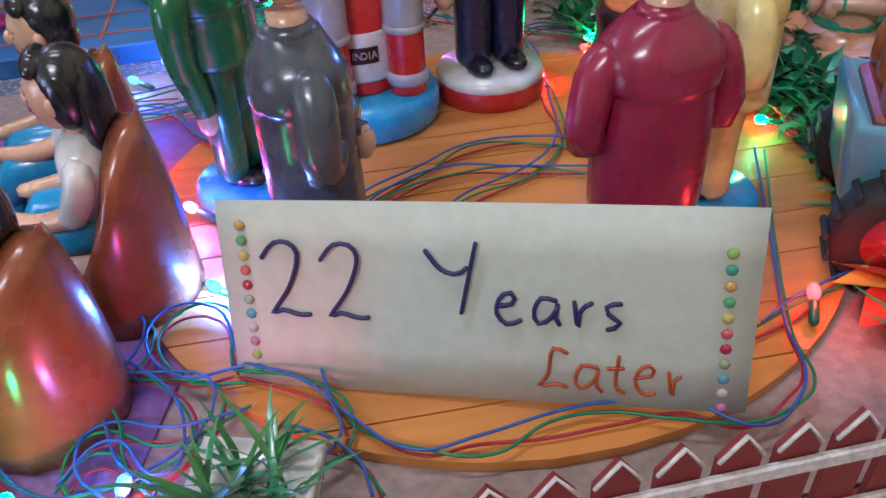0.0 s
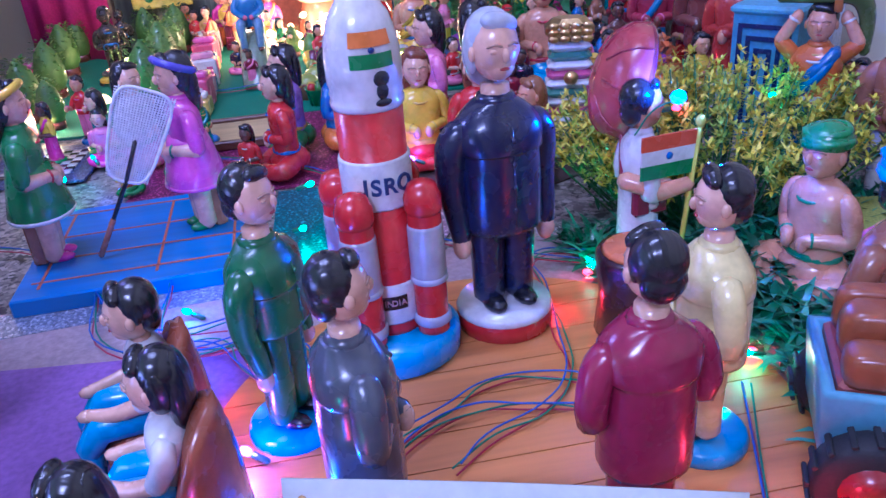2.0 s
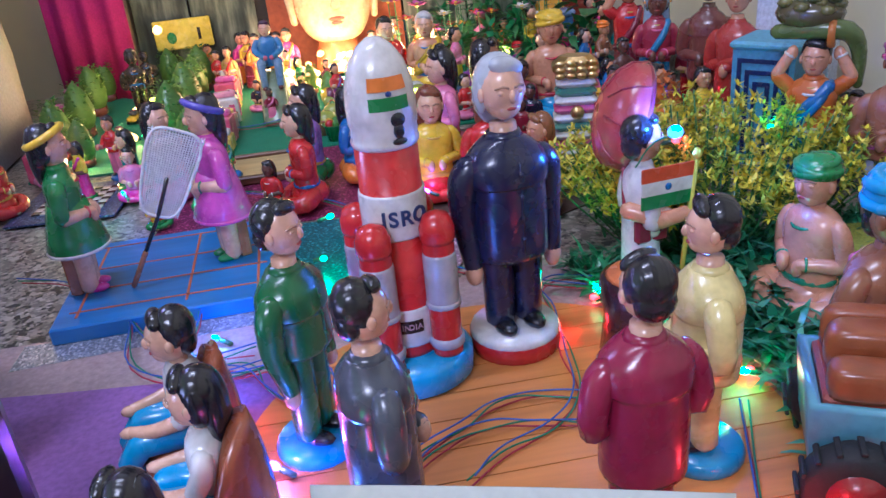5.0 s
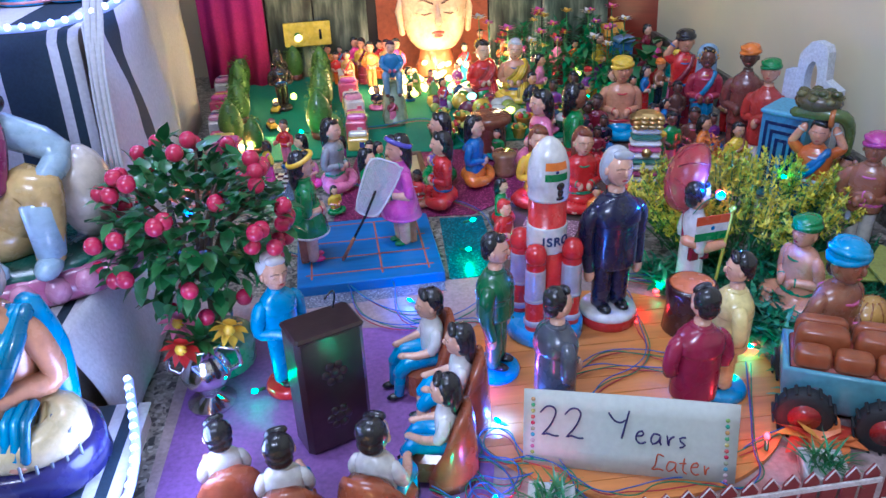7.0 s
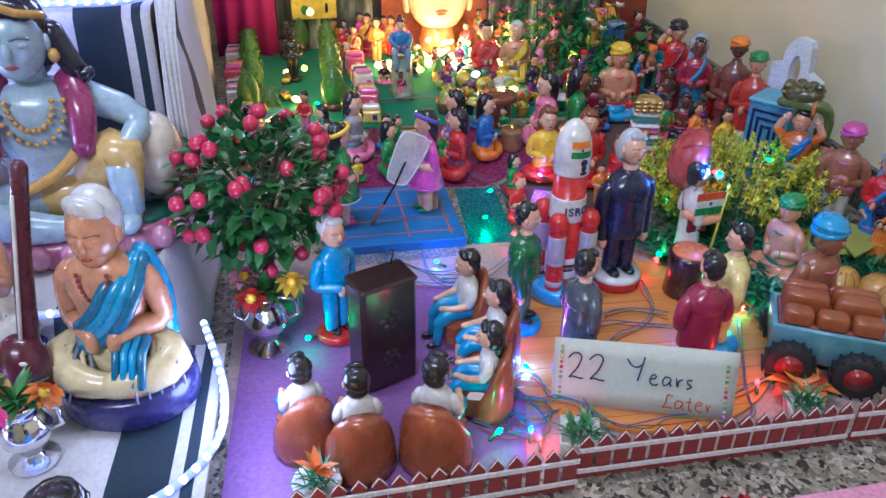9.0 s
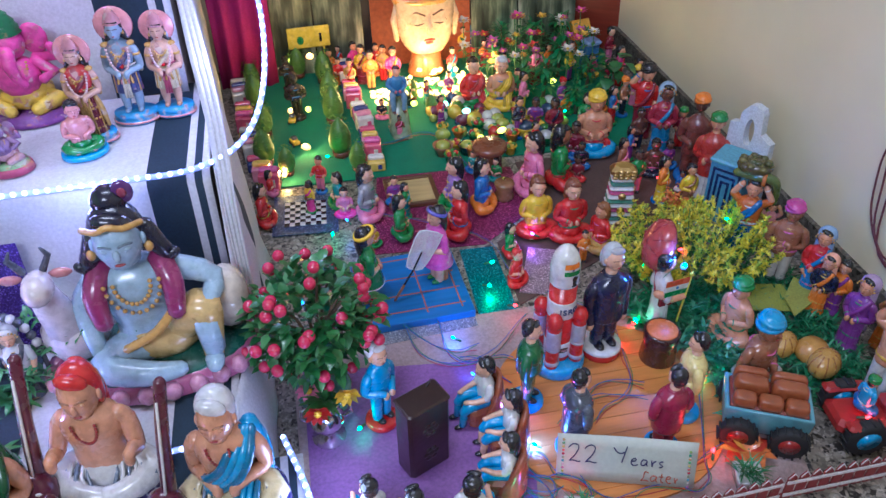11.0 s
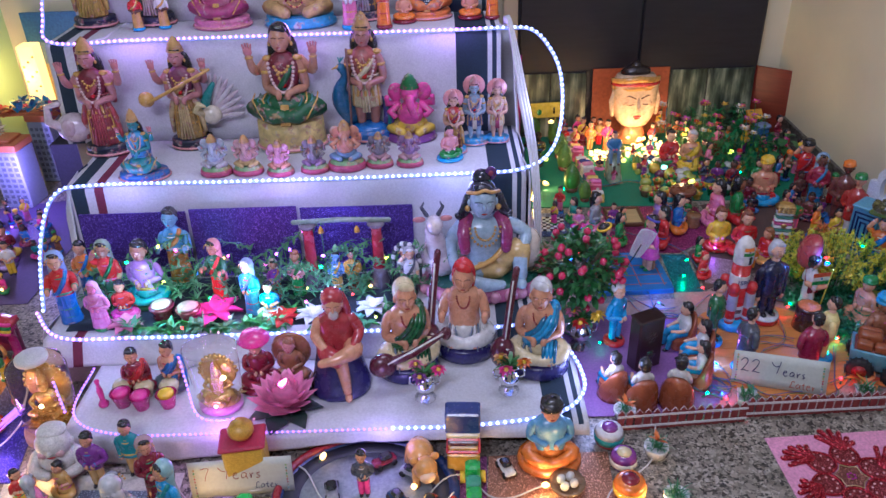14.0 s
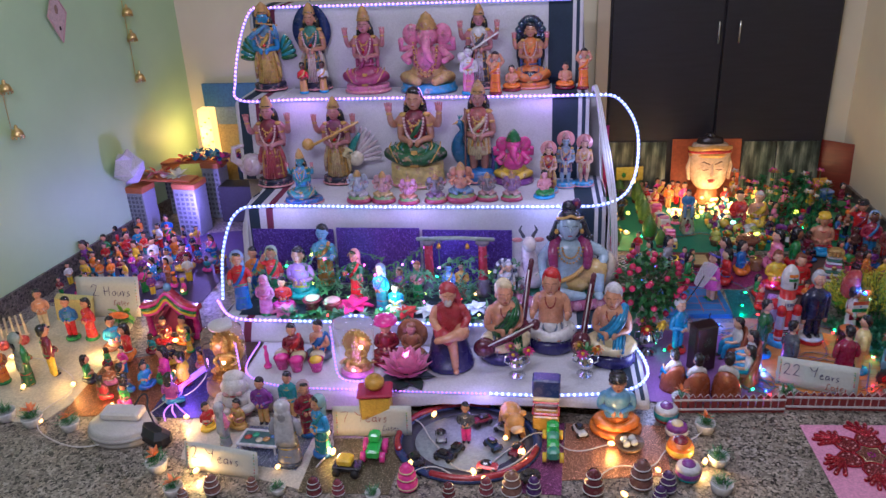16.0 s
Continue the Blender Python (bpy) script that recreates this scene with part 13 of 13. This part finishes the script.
# ---- fairy lights ----
RED_GLOW, GREEN_GLOW, BLUE_GLOW = (1.0, 0.03, 0.03), (0.05, 1.0, 0.3), (0.08, 0.25, 1.0)
YELLOW_GLOW, AQUA_GLOW, WARM_GLOW, VIOLET_GLOW = (0.9, 1.0, 0.1), (0.4, 1.0, 0.7), (1.0, 0.55, 0.14), (0.5, 0.15, 1.0)
PINK_GLOW = (1.0, 0.12, 0.55)
WIRES = [matt(c, 0.4, 30) for c in ((0.42, 0.02, 0.05), (0.01, 0.22, 0.1), (0.03, 0.11, 0.42))]
WHITE_WIRE = matt((0.66, 0.64, 0.62), 0.45)
GLOW_WORD = {RED_GLOW: "red", GREEN_GLOW: "green", BLUE_GLOW: "blue", YELLOW_GLOW: "yellow", AQUA_GLOW: "pale green", WARM_GLOW: "warm white", VIOLET_GLOW: "violet", PINK_GLOW: "pink"}


def bulb(x, y, z, col, lamp=True, size=1.0, watts=0.0):
    s = Shape()
    r = (0.0036 if col != WARM_GLOW else 0.0044) * size
    s.ell((0, 0, 0), (r, r, r * 1.5), glowing(col, 3.0 if size > 1.8 or col == BLUE_GLOW else 7.0 if col != WARM_GLOW else 6.0), n=8, k=6)
    s.tube([(0, 0, -0.006), (0, 0, -0.018)], 0.0028, (0.02, 0.1, 0.05), 6)
    s.done("fairy_bulb", "lit %s fairy-light bulb with a green socket" % GLOW_WORD[col], "bulb", "fairy lights", at=pose(x, y, max(z, 0.008), 70, 0, (x * 977 + y * 313) % 360))
    if lamp:
        glow_lamp("bulb_glow", x, y - 0.004, max(z, 0.008) + 0.009, watts if watts else 0.055 if col in (RED_GLOW, GREEN_GLOW) else 0.7 if col == WARM_GLOW else 0.06, col, 0.004)


def wire_bundle(pts, lift=0.0):
    """Three twisted wires, red, green and blue, along one line on the floor."""
    for i, mat in enumerate(WIRES):
        line = []
        for k, (x, y) in enumerate(pts):
            line.append((x + 0.011 * noise.noise((k * 1.7, i * 3.3, x)), y + 0.011 * noise.noise((k * 1.3, i * 5.1, y)), 0.0125 + lift + 0.003 * i + 0.004 * noise.noise((k, i, x * 9))))
        cable("fairy_wire", line, 0.0008, mat, "thin %s fairy-light wire lying on the boards" % ("red", "green", "blue")[i], "wire")


def white_wire(pts):
    cable("white_wire", [(x, y, 0.012 + 0.008 * abs(noise.noise((k * 1.9, x, y)))) for k, (x, y) in enumerate(pts)], 0.0022, WHITE_WIRE, "white plastic wire between warm fairy lights", "wire")

# ---- coloured fairy-light wire ----
wire_bundle([(0.450, 0.473), (0.486, 0.456), (0.501, 0.433), (0.529, 0.408), (0.559, 0.403), (0.588, 0.410), (0.619, 0.411), (0.647, 0.402), (0.679, 0.391), (0.700, 0.395), (0.714, 0.410), (0.725, 0.441), (0.747, 0.508), (0.796, 0.608)])
wire_bundle([(0.492, 0.582), (0.532, 0.619), (0.564, 0.638), (0.605, 0.665), (0.658, 0.657), (0.687, 0.640)])
wire_bundle([(0.561, 0.571), (0.592, 0.602), (0.635, 0.619), (0.668, 0.658), (0.682, 0.718), (0.689, 0.793), (0.705, 0.861), (0.757, 0.852)])
wire_bundle([(0.513, 0.583), (0.542, 0.616), (0.587, 0.633), (0.626, 0.629), (0.679, 0.608)])
wire_bundle([(0.449, 0.476), (0.432, 0.530), (0.406, 0.518), (0.421, 0.477), (0.452, 0.470)])
wire_bundle([(0.356, 0.460), (0.375, 0.497), (0.408, 0.478), (0.428, 0.438), (0.421, 0.411), (0.386, 0.437), (0.375, 0.418)])
wire_bundle([(0.360, 0.495), (0.391, 0.458), (0.401, 0.426), (0.417, 0.404), (0.389, 0.410), (0.373, 0.435), (0.387, 0.448), (0.421, 0.437), (0.455, 0.450)])
wire_bundle([(0.345, 0.793), (0.382, 0.788), (0.403, 0.744), (0.431, 0.706)])
wire_bundle([(0.469, 0.427), (0.484, 0.427), (0.503, 0.407), (0.509, 0.388)])
wire_bundle([(0.706, 0.442), (0.737, 0.459), (0.767, 0.471), (0.793, 0.480)])
wire_bundle([(0.488, 0.458), (0.498, 0.441), (0.497, 0.421), (0.478, 0.406)])
wire_bundle([(0.080, 1.084), (0.149, 1.051), (0.219, 0.975), (0.291, 0.853), (0.340, 0.815), (0.388, 0.820)])
wire_bundle([(0.586, 0.955), (0.648, 0.901), (0.706, 0.857), (0.759, 0.831)])
wire_bundle([(0.248, 0.921), (0.283, 0.808), (0.374, 0.779), (0.520, 0.897)])
wire_bundle([(0.324, 0.919), (0.345, 0.788), (0.454, 0.769), (0.453, 0.653)])
wire_bundle([(0.267, 1.347), (0.376, 1.283), (0.501, 1.180), (0.526, 1.059)])
wire_bundle([(0.303, 0.490), (0.359, 0.465), (0.402, 0.505), (0.365, 0.565)])
wire_bundle([(0.336, 0.440), (0.385, 0.413), (0.441, 0.459), (0.385, 0.488)])
wire_bundle([(0.237, 1.744), (0.331, 1.710), (0.464, 1.747), (0.540, 1.530)])

# ---- bulbs ----
bulb(0.360, 0.405, 0.030, GREEN_GLOW)
bulb(0.117, 0.652, 0.020, GREEN_GLOW)
bulb(1.055, 1.024, 0.100, GREEN_GLOW)
bulb(0.463, 1.002, 0.020, GREEN_GLOW)
bulb(0.167, 1.310, 0.040, BLUE_GLOW)
bulb(0.146, 1.619, 0.050, GREEN_GLOW)
bulb(0.113, 1.920, 0.050, YELLOW_GLOW, size=2.6)
bulb(0.448, 1.901, 0.040, YELLOW_GLOW, size=2.6)
bulb(0.590, 1.776, 0.060, AQUA_GLOW, size=2.6)
bulb(0.536, 1.835, 0.060, AQUA_GLOW, size=2.6)
bulb(0.664, 1.634, 0.060, YELLOW_GLOW, size=2.6)
bulb(0.914, 1.915, 0.060, YELLOW_GLOW, size=2.6)
bulb(0.891, 2.137, 0.060, GREEN_GLOW)
bulb(0.886, 1.706, 0.060, GREEN_GLOW)
bulb(0.858, 0.880, 0.150, RED_GLOW)
bulb(0.744, 0.820, 0.010, RED_GLOW)
bulb(0.796, 0.490, 0.030, RED_GLOW)
bulb(1.029, 0.433, 0.070, RED_GLOW)
bulb(0.413, 0.400, 0.015, RED_GLOW, watts=0.14)
bulb(0.811, 0.943, 0.060, GREEN_GLOW)
bulb(0.499, 0.912, 0.030, RED_GLOW)
bulb(0.813, 0.639, 0.020, GREEN_GLOW)
bulb(1.004, 1.287, 0.060, RED_GLOW)
bulb(0.083, 2.282, 0.060, YELLOW_GLOW, size=2.6)
bulb(0.126, 1.286, 0.020, GREEN_GLOW)
bulb(0.624, 1.260, 0.030, BLUE_GLOW)
bulb(0.615, 1.160, 0.030, VIOLET_GLOW)
bulb(0.597, 1.621, 0.050, YELLOW_GLOW, size=2.6)
bulb(0.688, 0.762, 0.010, RED_GLOW)
bulb(0.747, 0.460, 0.020, RED_GLOW)
bulb(0.826, 0.652, 0.010, RED_GLOW)
bulb(0.379, 0.698, 0.012, RED_GLOW)
bulb(0.362, 0.748, 0.012, BLUE_GLOW)
bulb(0.404, 0.412, 0.020, BLUE_GLOW)
bulb(0.432, 0.550, 0.012, BLUE_GLOW, watts=0.36)
bulb(0.14, 2.0, 0.19, WARM_GLOW, size=2.2, watts=1.3)
bulb(0.06, 1.98, 0.02, WARM_GLOW, size=2.2, watts=1.3)
bulb(0.09, 1.74, 0.02, WARM_GLOW, size=2.2, watts=1.3)
bulb(0.42, 1.9, 0.08, WARM_GLOW, size=1.7, watts=0.5)
bulb(0.02, 1.6, 0.02, WARM_GLOW, size=1.7, watts=0.6)
bulb(0.415, 0.625, 0.02, VIOLET_GLOW, watts=0.2)
bulb(0.345, 0.86, 0.012, BLUE_GLOW, watts=0.15)
bulb(0.478, 1.037, 0.060, GREEN_GLOW)
bulb(0.042, 0.806, 0.220, BLUE_GLOW)
bulb(0.039, 0.883, 0.250, RED_GLOW)
bulb(0.746, 0.818, 0.020, GREEN_GLOW)

# ---- warm string lights heaped before the large head ----
glints = random.Random(21)
for k in range(120):
    gx = 0.54 + 0.21 * glints.uniform(-1, 1)
    rise = max(0.0, 1 - abs(gx - 0.54) / 0.2)
    gz = 0.014 + 0.1 * rise * glints.random()
    bulb(gx, 2.07 - 0.13 * (1 - gz / 0.12) * glints.random() - (0.02 if gz > 0.03 else 0), gz, WARM_GLOW, lamp=False, size=1.6)

# ---- bulbs on the scene step ----
bulb(-1.168, 0.914, 0.173, PINK_GLOW, lamp=False)
bulb(-0.866, 0.870, 0.186, GREEN_GLOW, lamp=False)
bulb(-0.745, 0.738, 0.187, YELLOW_GLOW, lamp=False)
bulb(-0.494, 0.877, 0.176, WARM_GLOW, lamp=False)
bulb(-1.007, 0.923, 0.177, BLUE_GLOW, lamp=False)
bulb(-0.612, 0.717, 0.177, RED_GLOW, lamp=False)
bulb(-0.561, 0.757, 0.178, WARM_GLOW, lamp=False)
bulb(-0.470, 0.617, 0.181, RED_GLOW, lamp=False)
bulb(-1.076, 0.570, 0.179, RED_GLOW, lamp=False)
bulb(-1.265, 0.981, 0.172, PINK_GLOW, lamp=False)
bulb(-0.670, 0.896, 0.175, WARM_GLOW, lamp=False)
bulb(-0.891, 0.610, 0.186, GREEN_GLOW, lamp=False)
bulb(-1.130, 0.849, 0.180, PINK_GLOW, lamp=False)
bulb(-1.459, 0.862, 0.178, GREEN_GLOW, lamp=False)
bulb(-0.828, 0.678, 0.187, VIOLET_GLOW, lamp=False)
bulb(-0.742, 0.671, 0.186, PINK_GLOW, lamp=False)
bulb(-0.655, 0.738, 0.182, BLUE_GLOW, lamp=False)
bulb(-0.536, 0.594, 0.180, YELLOW_GLOW, lamp=False)
bulb(-1.236, 0.962, 0.171, PINK_GLOW, lamp=False)
bulb(-0.762, 0.963, 0.185, WARM_GLOW, lamp=False)
bulb(-0.443, 0.703, 0.178, WARM_GLOW, lamp=False)
bulb(-1.226, 0.729, 0.182, VIOLET_GLOW, lamp=False)
bulb(-1.037, 0.730, 0.170, GREEN_GLOW, lamp=False)

# ---- leaf garlands with lights across the scene step ----
sway = random.Random(5)
for i, (x0, x1, z0, z1, dip) in enumerate(((-1.4, -1.1, 0.3, 0.34, 0.03), (-1.16, -0.86, 0.3, 0.28, 0.05), (-1.02, -0.7, 0.27, 0.37, 0.06), (-0.9, -0.62, 0.24, 0.3, 0.04), (-0.82, -0.5, 0.29, 0.25, 0.05), (-1.3, -0.98, 0.25, 0.27, 0.05))):
    g = Shape()
    run = smooth_line([(x0, 0.83, z0), ((2 * x0 + x1) / 3, 0.79, z0 - dip), ((x0 + 2 * x1) / 3, 0.8, z1 - dip), (x1, 0.82, z1)], 0.012)
    g.tube(run, 0.0012, SPRAY, 4)
    for p in run:
        for m in range(2):
            leaf(g, p, (sway.uniform(-1, 1), sway.uniform(-1, 0.2), sway.uniform(-0.6, 0.8)), 0.024, 0.005, SPRAY if m else LEAF2, 0.3)
    g.tube([(x0, 0.83, 0.16), (x0, 0.83, z0)], 0.0015, SPRAY, 4).tube([(x1, 0.82, 0.16), (x1, 0.82, z1)], 0.0015, SPRAY, 4)
    g.done("leaf_garland", "thin garland of green leaves hung across the step", "garland", "leaf garlands")
    for p in run[2::9]:
        bulb(p.x, p.y - 0.01, p.z, (VIOLET_GLOW, WARM_GLOW, GREEN_GLOW, PINK_GLOW, BLUE_GLOW, YELLOW_GLOW)[sway.randrange(6)], lamp=False, size=1.2)

# ---- white wire with warm bulbs before the steps ----
white_wire([(-0.955, 0.063), (-0.949, 0.147), (-0.783, 0.129), (-0.741, 0.204), (-0.635, 0.083), (-0.522, -0.037), (-0.413, 0.071), (-0.313, 0.158), (-0.231, 0.082), (-0.113, 0.116)])
white_wire([(-0.725, -0.099), (-0.639, -0.020), (-0.536, -0.062), (-0.410, -0.005), (-0.330, 0.102)])
white_wire([(-0.190, -0.085), (-0.105, 0.015), (-0.010, 0.021), (0.048, 0.100), (0.160, 0.187), (0.198, 0.304)])
white_wire([(-2.334, 0.476), (-2.258, 0.500), (-2.089, 0.450), (-1.941, 0.311), (-1.964, 0.146), (-1.855, 0.034), (-1.674, 0.017), (-1.599, 0.168), (-1.561, 0.298), (-1.534, 0.478)])
white_wire([(-1.551, 0.233), (-1.495, 0.336), (-1.528, 0.516), (-1.616, 0.675)])
white_wire([(-0.970, -0.042), (-0.946, 0.063), (-1.003, 0.144)])
bulb(-0.656, 0.225, 0.020, WARM_GLOW, lamp=False, size=1.7)
bulb(-0.424, 0.119, 0.020, WARM_GLOW, lamp=False, size=1.7)
bulb(-0.371, 0.056, 0.020, WARM_GLOW, size=1.7)
bulb(-0.509, -0.041, 0.020, WARM_GLOW, size=1.7)
bulb(-0.474, -0.070, 0.020, WARM_GLOW, lamp=False, size=1.7)
bulb(-0.111, 0.111, 0.020, WARM_GLOW, size=1.7)
bulb(-0.031, 0.020, 0.020, WARM_GLOW, size=1.7)
bulb(0.010, 0.001, 0.020, WARM_GLOW, lamp=False, size=1.7)
bulb(0.146, 0.046, 0.020, WARM_GLOW, size=1.7)
bulb(-1.946, 0.325, 0.020, WARM_GLOW, size=1.7, watts=1.2)
bulb(-1.742, 0.209, 0.020, WARM_GLOW, size=1.7, watts=1.2)
bulb(-1.458, 0.163, 0.020, WARM_GLOW, size=1.7, watts=1.2)
bulb(-1.557, 0.252, 0.020, WARM_GLOW, size=1.7)
bulb(-1.36, 0.2, 0.030, WARM_GLOW, size=1.7, watts=0.5)
bulb(-1.70, 0.62, 0.030, WARM_GLOW, size=1.7, watts=0.5)
bulb(-1.62, 0.42, 0.020, WARM_GLOW, lamp=False, size=1.7)
bulb(-2.12, 0.3, 0.020, WARM_GLOW, lamp=False, size=1.7)
bulb(-1.318, -0.090, 0.020, WARM_GLOW, size=1.7, watts=1.2)
bulb(-1.081, -0.057, 0.020, WARM_GLOW, lamp=False, size=1.7)
bulb(-0.693, -0.011, 0.020, WARM_GLOW, lamp=False, size=1.7)
bulb(-0.934, 0.020, 0.020, WARM_GLOW, size=1.7)
bulb(-2.287, 0.488, 0.020, WARM_GLOW, size=1.7, watts=1.2)
bulb(-1.939, 0.113, 0.020, WARM_GLOW, size=1.7, watts=1.2)
bulb(-1.949, 0.544, 0.020, WARM_GLOW, size=1.7, watts=1.2)
bulb(-0.093, -0.105, 0.020, WARM_GLOW, lamp=False, size=1.7)
bulb(-1.864, 0.764, 0.020, WARM_GLOW, size=1.7, watts=1.2)
bulb(-1.073, 0.078, 0.020, WARM_GLOW, lamp=False, size=1.7)
bulb(-1.859, 1.049, 0.020, WARM_GLOW, lamp=False, size=1.7)
bulb(-2.077, 1.380, 0.014, VIOLET_GLOW, lamp=False)
bulb(-2.051, 1.514, 0.014, VIOLET_GLOW, lamp=True)
bulb(-1.979, 1.516, 0.014, VIOLET_GLOW, lamp=False)
bulb(-1.967, 1.199, 0.014, VIOLET_GLOW, lamp=False)
bulb(-2.145, 1.315, 0.014, VIOLET_GLOW, lamp=True)
bulb(-2.296, 1.475, 0.014, VIOLET_GLOW, lamp=False)
bulb(0.808, 0.777, 0.194, BLUE_GLOW, size=1.9, watts=1.3)
cable("fairy_wire", [(0.775, 0.79, 0.16), (0.79, 0.782, 0.185), (0.808, 0.781, 0.19), (0.835, 0.83, 0.17), (0.88, 0.9, 0.13), (0.93, 0.95, 0.05)], 0.0008, WIRES[1], "thin green fairy-light wire hung over the bush", "wire")
